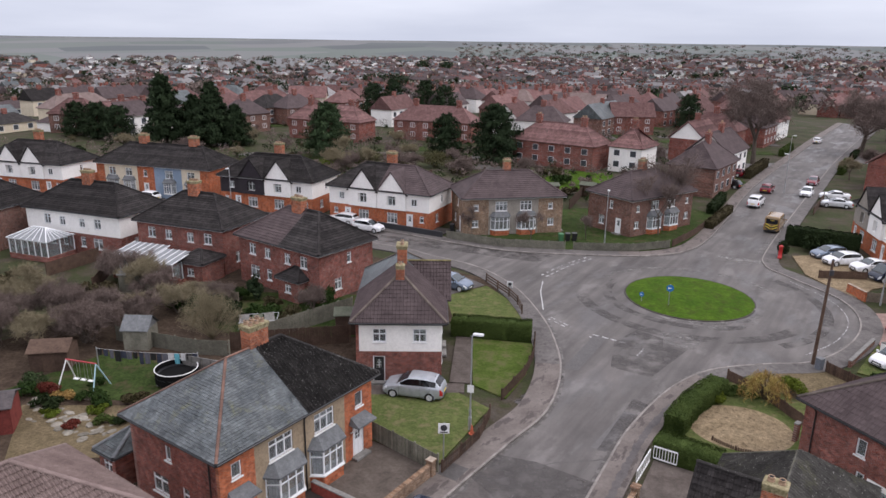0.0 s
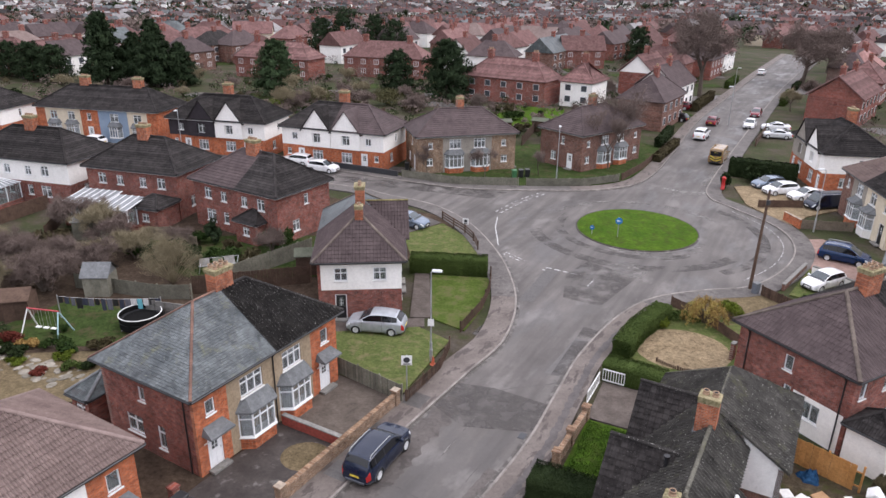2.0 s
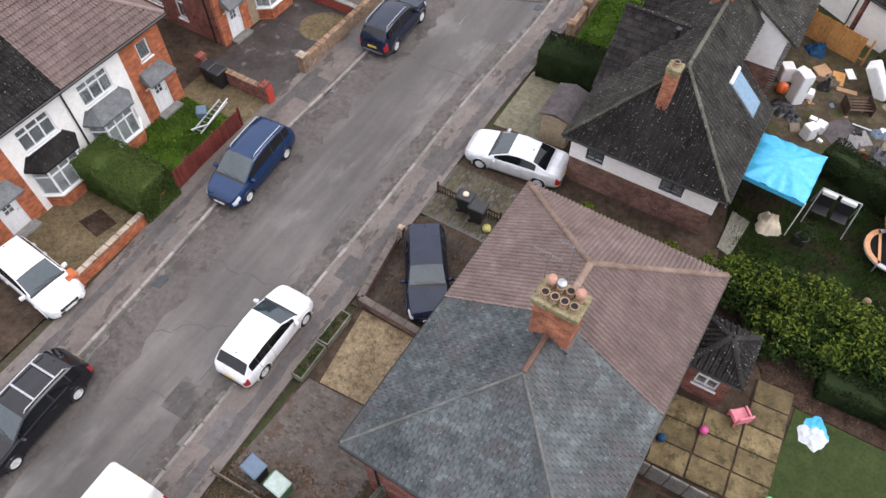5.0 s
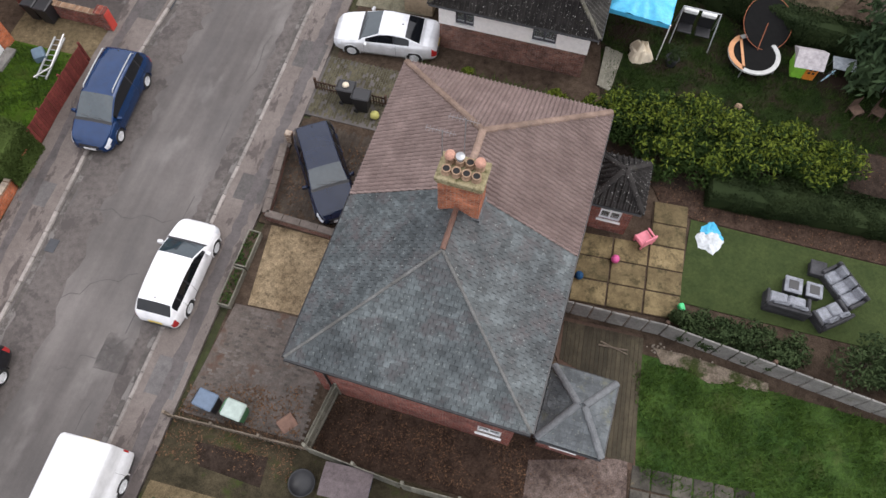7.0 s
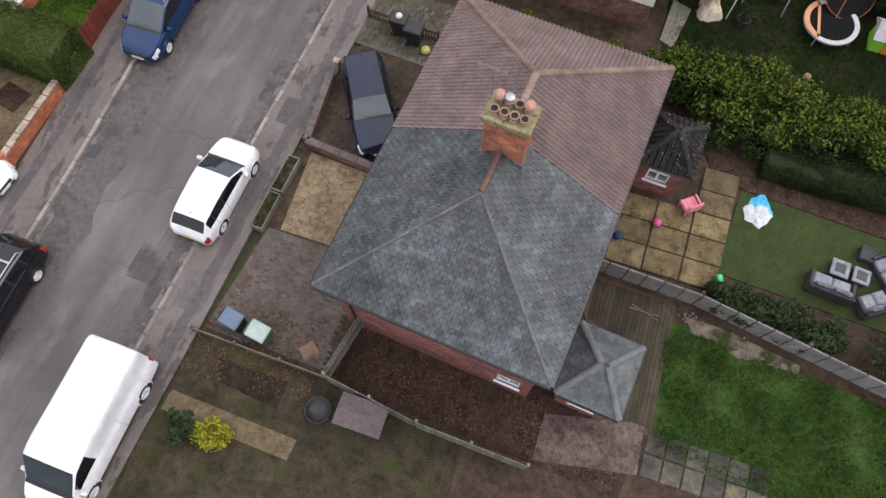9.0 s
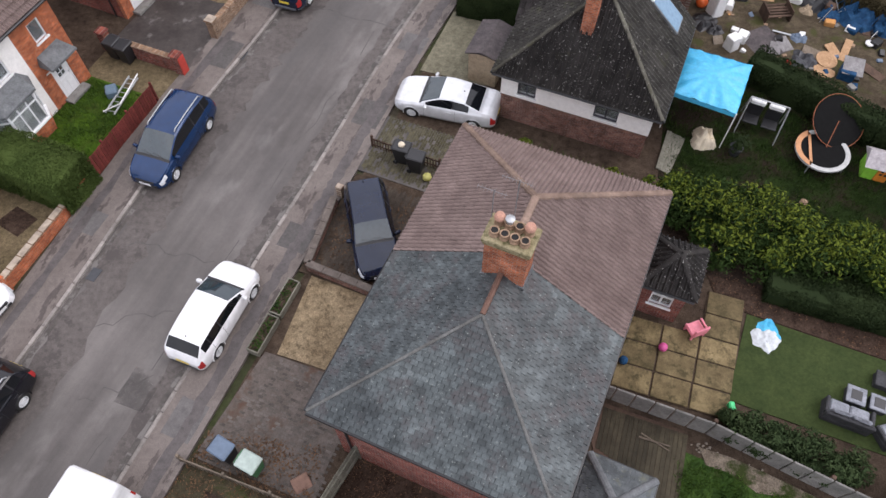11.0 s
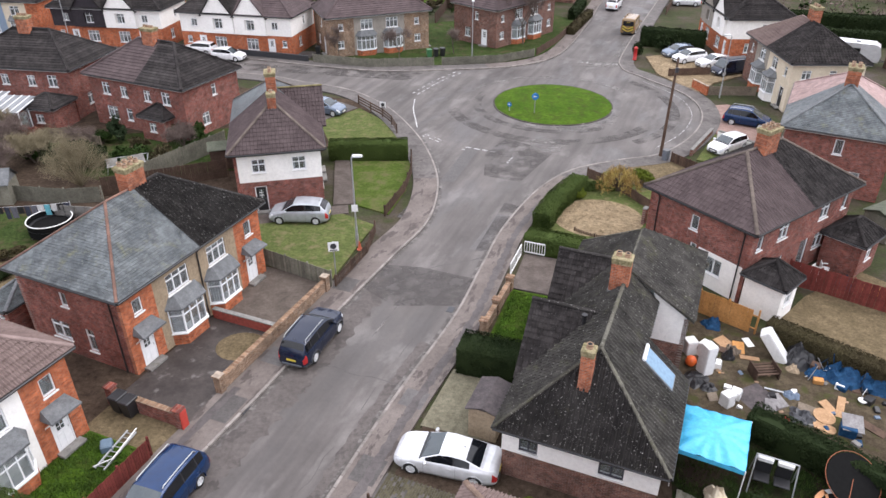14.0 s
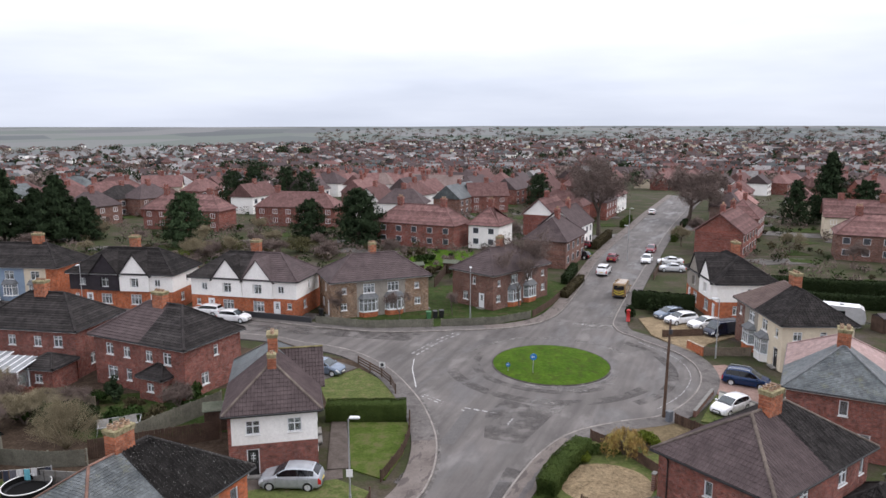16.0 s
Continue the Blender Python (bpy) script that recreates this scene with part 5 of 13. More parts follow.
# kerb lines: west side of the street round into the west road, east side round into the north road, and the far side
STREET_SW, STREET_SE = (-23.0, -10.0), (-16.9, -10.0)
KERB_W = smooth_line([(-23.5, -10.0), (-15.4, 9.3), (-11.6, 20.0), (-8.7, 26.7), (-6.3, 32.4), (-3.2, 39.2), (-1.1, 43.8), (-0.4, 49.3), (-0.9, 54.5), (-2.5, 60.7), (-5.6, 67.8), (-10.0, 73.2), (-15.5, 76.0), (-22.0, 79.0), (-40.0, 82.0), (-75.0, 84.5), (-130.0, 88.0)])
KERB_E = smooth_line([(-17.2, -10.0), (-10.6, 5.8), (-7.4, 13.7), (-5.6, 18.0), (-2.6, 25.5), (0.5, 32.4), (2.3, 37.8), (4.1, 43.0), (7.2, 49.0), (10.4, 52.6), (14.6, 54.6), (18.6, 56.0), (22.6, 60.4), (25.1, 65.8), (25.2, 71.4), (22.2, 77.4), (20.6, 81.5), (22.9, 89.5), (35.6, 121.3), (50.6, 158.0), (62.9, 186.0), (85.0, 235.0)])
KERB_N = smooth_line([(-130.0, 94.5), (-75.0, 91.0), (-45.0, 88.0), (-28.0, 86.0), (-22.4, 84.6), (-14.5, 81.8), (-7.5, 80.0), (0.0, 80.4), (7.5, 81.6), (12.5, 84.6), (16.0, 90.5), (21.0, 104.2), (29.6, 129.0), (47.9, 172.0), (59.5, 199.0), (80.0, 245.0)])


def road_mesh():
    """The carriageway, filled between the three kerb lines."""
    bm = bmesh.new()
    loop = KERB_W + KERB_N + KERB_E[::-1]
    vs = [bm.verts.new((x, y, 0.0)) for x, y in loop]
    edges = [bm.edges.new((vs[i], vs[(i + 1) % len(vs)])) for i in range(len(vs))]
    bmesh.ops.triangle_fill(bm, use_beauty=True, use_dissolve=False, edges=edges)
    for f in bm.faces:
        if f.normal.z < 0:
            f.normal_flip()
    me = bpy.data.meshes.new("road")
    bm.to_mesh(me)
    me.materials.append(M_ASPHALT)
    return tagged(new("road", me), "worn grey asphalt road meeting at a roundabout", "road", kind="structure")


road_mesh()
slab("road", "grey asphalt side turning with a wide mouth", [(33.0, 138.4), (41.5, 158.0), (31.0, 153.0), (8.0, 156.0), (8.0, 150.0), (29.0, 146.0)], -0.05, 0.012, M_ASPHALT, category="road")
slab("road", "grey asphalt side turning opposite", [(53.0, 163.0), (57.5, 174.0), (68.0, 163.5), (98.0, 150.0), (96.0, 144.0), (64.0, 158.0)], -0.05, 0.012, M_ASPHALT, category="road")


def offset(line, d):
    """The line moved d metres to its left."""
    out = []
    for i, p in enumerate(line):
        a, b = line[max(0, i - 1)], line[min(len(line) - 1, i + 1)]
        t = Vector((b[0] - a[0], b[1] - a[1])).normalized()
        out.append((p[0] - t.y * d, p[1] + t.x * d))
    return out


def footway(name, label, kerb, width, side, z=0.10):
    inner, outer = offset(kerb, side * 0.14), offset(kerb, side * width)
    mb = MB()
    n = len(kerb)
    for i in range(n - 1):
        q = [(*inner[i], z), (*inner[i + 1], z), (*outer[i + 1], z), (*outer[i], z)]
        lo = [(*outer[i], -0.05), (*outer[i + 1], -0.05)]
        mb.add(q + lo, [(0, 1, 2, 3) if side < 0 else (3, 2, 1, 0), (3, 2, 5, 4)])
    pv = thing(name, label, "pavement", kind="structure", shape=mb, mat=M_PAVE)
    pv.data.materials.append(M_PAVEGREY)
    for f in pv.data.polygons:
        if f.center.y > 51 and side * f.center.x < 5:
            f.material_index = 1
    # kerb stones, each a piece of its own near the roundabout
    ks = []
    for a, b, c, d in zip(kerb[:-1], kerb[1:], inner[:-1], inner[1:]):
        L = math.hypot(b[0] - a[0], b[1] - a[1])
        k = max(1, round(L / 0.9))
        for j in range(k):
            ks.append((a[0] + (b[0] - a[0]) * j / k, a[1] + (b[1] - a[1]) * j / k, math.atan2(b[1] - a[1], b[0] - a[0]), L / k))
    me = cached("kerb_stone", lambda: MB().cbox(0.006, 0, -0.05, 0.894, 0.15, 0.125, 0.025).mesh("kerb_stone", M_KERB))
    far = MB()
    made = 0
    for x, y, a, L in ks:
        m = Matrix.Translation((x, y, 0)) @ Matrix.Rotation(a, 4, "Z") @ Matrix.Diagonal((L / 0.9, side, 1, 1))
        if 2 < y < 84 and abs(x) < 34 and made < 90:
            part("kerb_stone", me, M_KERB, pv, m=m)
            made += 1
        else:
            far.add([v.co[:] for v in me.vertices], [tuple(f.vertices) for f in me.polygons], m)
    if far.v:
        tagged(part("kerb_run", far, M_KERB, pv), kind="stuff")
    return pv


footway("pavement_west", "patched grey tarmac pavement along the street", KERB_W, 2.0, 1)
footway("pavement_east", "patched grey tarmac pavement with a kerb", KERB_E, 1.75, -1)
footway("pavement_north", "grey tarmac pavement along the far kerb", KERB_N, 1.8, 1)


# ---- the roundabout ----
def ring(cx, cy, rx, ry, n=48, rot=0.0):
    c, s = math.cos(rot), math.sin(rot)
    return [(cx + rx * math.cos(2 * math.pi * i / n) * c - ry * math.sin(2 * math.pi * i / n) * s, cy + rx * math.cos(2 * math.pi * i / n) * s + ry * math.sin(2 * math.pi * i / n) * c) for i in range(n)]


ISLE = (11.0, 68.8, 6.0, 6.2)
isle = thing("roundabout_island", "round green grass island with a low kerb", "roundabout", kind="structure", shape=MB().prism(ring(*ISLE), -0.03, 0.07), mat=mottled("dark_mossy_island_kerb", (0.045, 0.040, 0.034), (0.10, 0.09, 0.078), 1.5, 26, 0.85, 0.15, stain=((0.24, 0.22, 0.2), 1.1, 0.58, 0.64)))
dome = MB()
rr = [(1.0 - 0.02, 0.075), (0.96, 0.13), (0.7, 0.30), (0.4, 0.40), (0.1, 0.44)]
dome.loft([[(x, y, h) for x, y in ring(ISLE[0], ISLE[1], ISLE[2] * k, ISLE[3] * k)] for k, h in rr])
part("turf", dome, M_GRASS2, isle)


def rect_patch(cx, cy, w, l, rot, mat, z=0.004, name="tarmac_patch", label="squared tarmac repair patch in the road", category="road patch"):
    c, s = math.cos(rot), math.sin(rot)
    poly = [(cx + x * c - y * s, cy + x * s + y * c) for x, y in ((-w / 2, -l / 2), (w / 2, -l / 2), (w / 2, l / 2), (-w / 2, l / 2))]
    return slab(name, label, poly, -0.02, z, mat, category=category)


# ---- houses along the street ----
WIN = "window"
M_RIDGE_TAN = tile_mat("dull_tan_ridge_tile", (0.082, 0.066, 0.057), (0.130, 0.107, 0.092), None, 0.2, 0.75)


def win(x, z, w, h, cols=2, tr=0.7):
    return (WIN, x, z, w, h, cols, tr)


# near pair on the east side: brown tile on one half, slate on the other
house("semi_detached_house", "red brick pair of houses, one roof half slate, half brown tile", 1.85, 9.75, 246.2, 10.6, 6.7, 4.85, 2.35, 3.6, M_BRICK, (M_T_BROWN, M_T_SLATE),
           {"left": (None, [win(0.5, 3.3, 0.9, 0.9)]), "right": (None, [win(-2.3, 3.7, 0.55, 0.6, 1), win(-0.6, 3.55, 0.75, 0.8, 2), win(0.9, 3.45, 1.15, 0.9, 3), win(2.6, 0.9, 0.8, 1.0)]),
            "front": (None, [win(-3.6, 3.1, 1.2, 1.1), win(3.6, 3.1, 1.2, 1.1), win(-1.2, 3.1, 0.7, 0.9, 1), win(1.2, 3.1, 0.7, 0.9, 1), win(-3.8, 0.8, 1.6, 1.3, 3), win(3.8, 0.8, 1.6, 1.3, 3), ("door", -0.9, 0.1, 0.95, 2.05, M_UPVC), ("door", 0.9, 0.1, 0.95, 2.05, M_UPVC)]),
            "back": (None, [win(-3.2, 3.1, 1.2, 1.1), win(3.2, 3.1, 1.2, 1.1), win(-3.2, 0.9, 1.5, 1.1), win(3.2, 0.9, 1.5, 1.1)])},
           ((0.35, 0.05, 6.6, 8.75, 1.2, 0.72, 8, 2, True, None, 90),), split=0.0, tile=(0.30, 0.27), loose=30, ridge=(M_T_RIDGE, (M_T_ORANGE, M_LEADMOSS)), pipes=(("right", -2.9), ("front", 0.0)), fascia=M_BLACKPLASTIC)
# slate pair on the west side
house("semi_detached_house", "red brick and buff pebbledash pair with slate and mossy tile roof", -16.6, 33.8, 66.2, 10.8, 7.1, 4.85, 2.7, 3.9, M_BRICK, (M_T_SLATE2, M_T_DARK),
           {"front": ([(-5.4, -3.3, 0, 4.85, M_BRICK2), (-3.3, 3.1, 0, 4.85, M_RENDER_B), (3.1, 5.4, 0, 4.85, M_BRICK2)],
                      [("door", -4.35, 0.1, 0.95, 2.05, M_UPVC, True, M_LEAD), win(-4.4, 3.3, 0.6, 0.85, 1, 0), ("bay", -1.5, 0.75, 2.5, 2.35, M_BRICK2, M_LEAD), win(-1.6, 3.05, 1.6, 1.15, 3, 0.7),
                       ("bay", 1.5, 0.75, 2.4, 2.35, M_BRICK2, M_LEAD), win(1.5, 3.05, 1.5, 1.15, 3, 0.7), win(4.3, 3.2, 0.65, 0.95, 1, 0), ("door", 4.2, 0.1, 0.95, 2.05, M_UPVC, True, M_LEAD)]),
            "left": (None, [win(-1.3, 0.95, 1.3, 1.1, 2, 0.7), win(0.8, 0.7, 0.6, 1.4, 1), win(-0.4, 3.2, 0.5, 0.85, 1, 0)]),
            "back": (None, [win(-3.2, 3.1, 1.2, 1.1), win(3.2, 3.1, 1.2, 1.1)]), "right": (None, [win(0.5, 3.2, 0.6, 0.9, 1)])},
           ((0.3, 0.25, 6.6, 8.75, 1.25, 0.75, 6, 2),), split=0.0, tile=(0.30, 0.27), loose=20, ridge=(M_T_ORANGE, M_T_DARK), pipes=(("front", 0.0), ("left", 2.9)), fascia=M_BLACKPLASTIC, seed=5)
# white pair further down the west side
house("semi_detached_house", "white rendered and red brick pair with brown tiled roof", -21.8, 20.1, 66.2, 10.8, 7.1, 4.85, 2.7, 3.9, M_BRICK2, (M_T_DARK, M_T_BROWN),
           {"front": ([(-5.4, -3.1, 0, 4.85, M_BRICK2), (-3.1, 3.1, 0, 4.85, M_RENDER_W), (3.1, 5.4, 0, 4.85, M_BRICK2)],
                      [("door", -4.3, 0.1, 0.95, 2.05, M_UPVC, True, M_LEAD), win(-4.3, 3.2, 0.65, 0.95, 1, 0), ("bay", -1.6, 0.75, 2.4, 2.35, M_BRICK2, M_T_DARK2), win(-1.6, 3.05, 1.6, 1.15, 3, 0.7),
                       ("bay", 1.5, 0.75, 2.4, 2.35, M_BRICK2, M_LEAD), win(1.5, 3.05, 1.6, 1.15, 3, 0.7), win(4.3, 3.2, 0.65, 0.95, 1, 0), ("door", 4.25, 0.1, 0.95, 2.05, M_UPVC, True, M_LEAD)])},
           ((-0.3, 0.25, 6.6, 8.75, 1.25, 0.75, 6, 2),), split=0.0, tile=(0.30, 0.27), loose=10, pipes=(("front", 0.0),), fascia=M_WHITEPAINT, seed=9)
# white and brick house at the corner of the west road
n4 = house("semi_detached_house", "white rendered upper storey over red brick, brown tiled hip roof", -12.85, 51.1, 102.0, 11.3, 6.0, 4.75, 2.55, 3.3, M_BRICK, (M_T_PURPLE, M_T_SLATE),
           {"left": ([(-3, 3, 0, 2.45, M_BRICK), (-3, 3, 2.45, 4.75, M_RENDER_W)], [win(-1.35, 3.15, 0.95, 1.0, 2, 0.6), win(1.45, 3.15, 0.95, 1.0, 2, 0.6), ("door", -1.4, 0.1, 0.85, 2.0, M_BLACKPLASTIC)]),
            "front": ([(-5.65, 5.65, 0, 2.45, M_BRICK), (-5.65, 5.65, 2.45, 4.75, M_RENDER_W)], [win(-3.2, 3.1, 1.3, 1.1), win(3.2, 3.1, 1.3, 1.1), win(-3.2, 0.8, 1.6, 1.2, 3), win(3.2, 0.8, 1.6, 1.2, 3), ("door", -0.8, 0.1, 0.9, 2.0, M_UPVC), ("door", 0.8, 0.1, 0.9, 2.0, M_UPVC)])},
           ((-2.95, 0.0, 6.1, 8.0, 0.6, 0.6, 1, 1), (0.3, 0.0, 6.4, 8.6, 1.15, 0.7, 3, 1)), split=0.6, tile=(0.30, 0.30), ridge=(M_RIDGE_TAN, M_RIDGE_TAN), seed=13, fascia=M_BLACKPLASTIC)
# its front wing: a short ridge, thick with moss, running out over the door side
wx, wz, wo = 1.15, 7.0, 3.75
for sgn in (-1, 1):
    pl = [(wx + sgn * 2.5, -wo, 4.7), (wx + sgn * 2.5, -2.4, 4.7), (wx, -0.2, wz), (wx, -wo, wz)]
    roof_plane(n4, pl if sgn > 0 else pl[::-1], M_T_PURPLE, (0.25, 0.34), seed=41 + sgn)
part("gable", MB().add([(wx - 2.3, -wo + 0.12, 4.6), (wx + 2.3, -wo + 0.12, 4.6), (wx, -wo + 0.12, wz - 0.12), (wx - 2.3, -wo + 0.4, 4.6), (wx + 2.3, -wo + 0.4, 4.6), (wx, -wo + 0.4, wz - 0.12)], [(0, 1, 2), (5, 4, 3), (0, 3, 4, 1), (1, 4, 5, 2), (2, 5, 3, 0)]), M_RENDER_W, n4)
ridge_line(n4, (wx, -wo, wz + 0.03), (wx, -0.3, wz + 0.03), tile_mat("moss_grown_ridge_tile", (0.10, 0.085, 0.045), (0.19, 0.165, 0.085), (0.075, 0.085, 0.02), 0.3, 0.9), 0.12)
# purple-tiled brick pair facing the roundabout
house("semi_detached_house", "red brick pair with whitewashed ground floor and purple-brown tiles", 19.45, 39.85, 215.6, 10.7, 7.2, 4.85, 2.6, 3.9, M_BRICK, (M_T_DARK2, M_T_PURPLE),
           {"right": ([(-3.6, 3.6, 2.35, 4.85, M_BRICK), (-3.6, 0.4, 0, 2.35, M_BRICK), (0.4, 3.6, 0, 2.35, M_RENDER_W)], [win(-0.2, 3.25, 0.55, 0.95, 1, 0), win(1.55, 0.95, 1.1, 1.1, 2, 0), win(0.0, 1.9, 0.45, 0.5, 1, 0)]),
            "back": ([(-5.35, 5.35, 2.35, 4.85, M_BRICK), (-5.35, 3.4, 0, 2.35, M_BRICK), (3.4, 5.35, 0, 2.35, M_RENDER_W)], [win(4.5, 3.3, 0.55, 0.95, 1, 0), win(2.2, 3.3, 1.0, 1.0), win(2.4, 1.2, 1.1, 1.1), win(0.7, 0.2, 0.9, 2.1, 1, 0), win(-2.2, 3.3, 1.0, 1.0), win(-4.5, 3.3, 0.55, 0.95, 1, 0), win(-2.2, 0.9, 1.3, 1.1)]),
            "front": (None, [win(-3.4, 3.1, 1.3, 1.1), win(3.4, 3.1, 1.3, 1.1), win(-3.4, 0.8, 1.6, 1.3, 3), win(3.4, 0.8, 1.6, 1.3, 3), ("door", -0.9, 0.1, 0.95, 2.05, M_UPVC), ("door", 0.9, 0.1, 0.95, 2.05, M_UPVC)])},
           ((0.2, 0.2, 6.6, 8.7, 1.3, 0.75, 6, 2),), split=0.0, tile=(0.30, 0.28), loose=10, ridge=(M_RIDGE_TAN, M_RIDGE_TAN), pipes=(("right", 3.1), ("right", -2.9)), fascia=M_BLACKPLASTIC, seed=17)


# ---- low house with two front gables ----
def bungalow():
    L, Wd, ez, rz_ = 16.4, 7.05, 2.95, 6.15
    h = thing("semi_detached_bungalow", "white and brick bungalow pair with lichen-spotted dark tile roof", "house", pose(2.0, 20.9, 0, 0, 0, -22.5))
    o = 0.35
    holes = [(1.05, 1.85, 1.75, 2.62), (4.35, 5.35, 1.75, 2.62)]
    # near end wall: brick below, white band above with two dark-framed windows
    part("wall", wall_panel(o, Wd - o, 0, 1.55, []), M_BRICK3, h, m=pose(0, o, 0))
    part("wall", wall_panel(o - 0.03, Wd - o + 0.03, 1.55, ez, holes, 0.25), M_RENDER_W, h, m=pose(0, o - 0.03, 0))
    for a, b, c, d in holes:
        add_window(h, pose(a, o - 0.03, c), b - a, d - c, 2, 0, frame_mat=M_GREYFRAME, curtain=0)
    part("wall", wall_panel(o + 0.22, L - o - 0.22, 0, ez, [(3.0, 4.2, 0.9, 2.1), (11.5, 12.7, 0.9, 2.1)]), M_RENDER_W, h, m=pose(o, L, 0, 0, 0, -90))
    part("wall", wall_panel(o + 0.22, 5.9, 0, ez, [(1.5, 2.6, 0.9, 2.1)]), M_BRICK3, h, m=pose(Wd - o, 0, 0, 0, 0, 90))
    part("wall", wall_panel(-Wd + o + 0.3, -o, 0, ez, []), M_RENDER_W, h, m=pose(0, L - o, 0, 0, 0, 180))
    kw = dict(level=2, tile=(0.28, 0.27), roll=0.012)
    cx = Wd / 2
    r0, r1 = (cx, 2.7, rz_), (cx, L - 3.3, rz_)
    A, B, C, E = (0, 0, ez), (Wd, 0, ez), (Wd, L, ez), (0, L, ez)
    # near hip and far hip
    roof_plane(h, [A, B, r0], M_T_DARK, loose=80, seed=2, **kw)
    roof_plane(h, [C, E, r1], M_T_LICHEN, seed=3, **kw)
    # rear slope, notched beyond the roof window; the far half ends on a higher eave
    y1, y2, xn = 6.0, 9.0, 5.1
    slope = lambda x: rz_ + (ez - rz_) * (x - cx) / (Wd - cx)
    roof_plane(h, [B, (Wd, y1, ez), (cx, y1, rz_), r0], M_T_LICHEN, loose=40, seed=4, **kw)
    roof_plane(h, [(xn, y1, slope(xn)), (xn, y2, slope(xn)), (cx, y2, rz_), (cx, y1, rz_)], M_T_LICHEN, seed=4, **kw)
    xe, ze = 6.85, 4.15
    zt = lambda x: rz_ + 0.12 + (ze - rz_ - 0.12) * (x - cx) / (xe - cx)
    roof_plane(h, [(xe, y2 - 0.2, ze), (xe, L - 0.8, ze), (cx, L - 3.3, rz_ + 0.12), (cx, y2 - 0.2, rz_ + 0.12)], M_T_LICHEN, seed=5, **kw)
    xa, xb = xn - 0.25, xe - 0.25
    ck = MB()
    ck.add([(xa, 0, 2.55), (xb, 0, 2.55), (xb, 0, zt(xb) - 0.1), (xa, 0, zt(xa) - 0.1), (xa, 0.22, 2.55), (xb, 0.22, 2.55), (xb, 0.22, zt(xb) - 0.1), (xa, 0.22, zt(xa) - 0.1)],
           [(0, 1, 2, 3), (7, 6, 5, 4), (0, 4, 5, 1), (1, 5, 6, 2), (2, 6, 7, 3), (3, 7, 4, 0)])
    part("wall", ck, M_RENDER_W, h, m=pose(0, y2, 0))
    part("wall", wall_panel(xa, xb, 0, 2.55, [], 0.2), M_BRICK3, h, m=pose(0, y2 + 0.02, 0))
    part("wall", wall_panel(y1, y2, 0, slope(xn) - 0.1, [(7.0, 8.0, 0.9, 2.0)], 0.2), M_BRICK3, h, m=pose(xn - 0.25, 0, 0, 0, 0, 90))
    part("wall", wall_panel(xn - 0.3, Wd - o, 0, ez - 0.1, [], 0.2), M_BRICK3, h, m=pose(0, y1 - 0.1, 0))
    part("wall", wall_panel(y2, L - 1.2, 0, ze - 0.05, [(10.5, 11.6, 0.9, 2.0), (13.0, 14.0, 0.9, 2.0)]), M_BRICK3, h, m=pose(xb, 0, 0, 0, 0, 90))
    # front slope
    roof_plane(h, [E, A, r0, r1], M_T_LICHEN, seed=6, **kw)
    # front gables
    for gy, proj in ((5.84, 0.2), (10.7, 0.2)):
        gw, gz = 2.45, 5.55
        back = (gz - ez) / (rz_ - ez) * cx
        roof_plane(h, [(-proj, gy - gw, ez - 0.1), (0.0, gy - gw, ez - 0.1), (back, gy, gz), (-proj, gy, gz)], M_T_DARK2, seed=7, **kw)
        roof_plane(h, [(0.0, gy + gw, ez - 0.1), (-proj, gy + gw, ez - 0.1), (-proj, gy, gz), (back, gy, gz)], M_T_DARK2, seed=8, **kw)
        ridge_line(h, (-proj, gy, gz + 0.04), (back, gy, gz + 0.04), M_T_DARK)
        gm = MB()
        gm.add([(-gw + 0.3, 0, 0), (gw - 0.3, 0, 0), (gw - 0.3, 0, ez + 0.1), (0, 0, gz - 0.25), (-gw + 0.3, 0, ez + 0.1), (-gw + 0.3, 0.2, 0), (gw - 0.3, 0.2, 0), (gw - 0.3, 0.2, ez + 0.1), (0, 0.2, gz - 0.25), (-gw + 0.3, 0.2, ez + 0.1)],
               [(0, 1, 2, 3, 4), (9, 8, 7, 6, 5), (0, 5, 6, 1), (1, 6, 7, 2), (2, 7, 8, 3), (3, 8, 9, 4), (4, 9, 5, 0)])
        part("wall", gm, M_RENDER_W, h, m=pose(-proj + 0.25, gy, 0, 0, 0, -90))
    up = 0.05
    for p, q in ((A, r0), (B, r0), (r0, r1), (E, r1), (C, r1)):
        ridge_line(h, Vector(p) + Vector((0, 0, up)), Vector(q) + Vector((0, 0, up)), M_RIDGE_LICHEN, 0.09)
    # roof window with blue-grey glass
    s_ = math.atan2(rz_ - ez, Wd - cx)
    rw = part("roof_window", MB().cbox(-0.95, -0.55, 0.0, 0.95, 0.55, 0.09, 0.02), M_LEAD, h, m=pose(5.75, 4.75, 4.18, 0, math.degrees(s_), 0))
    part("pane", MB().box(-0.85, -0.49, 0.092, 0.88, 0.49, 0.1), M_SKYPANE, rw)
    part("blind_box", MB().cbox(-1.0, -0.56, 0.07, -0.85, 0.56, 0.17, 0.02), M_UPVC, rw)
    add_chimney(h, 3.2, 1.75, 4.3, 6.75, 0.5, 0.5, 1, 1)
    add_chimney(h, 3.3, 7.9, 5.4, 7.45, 0.85, 0.65, 2, 1)
    part("flue", MB().lathe([(0.09, 0), (0.09, 0.55), (0.13, 0.56), (0.13, 0.62)], 10, pose(2.3, 5.4, 5.0)), M_BLACKPLASTIC, h)
    gt = MB()
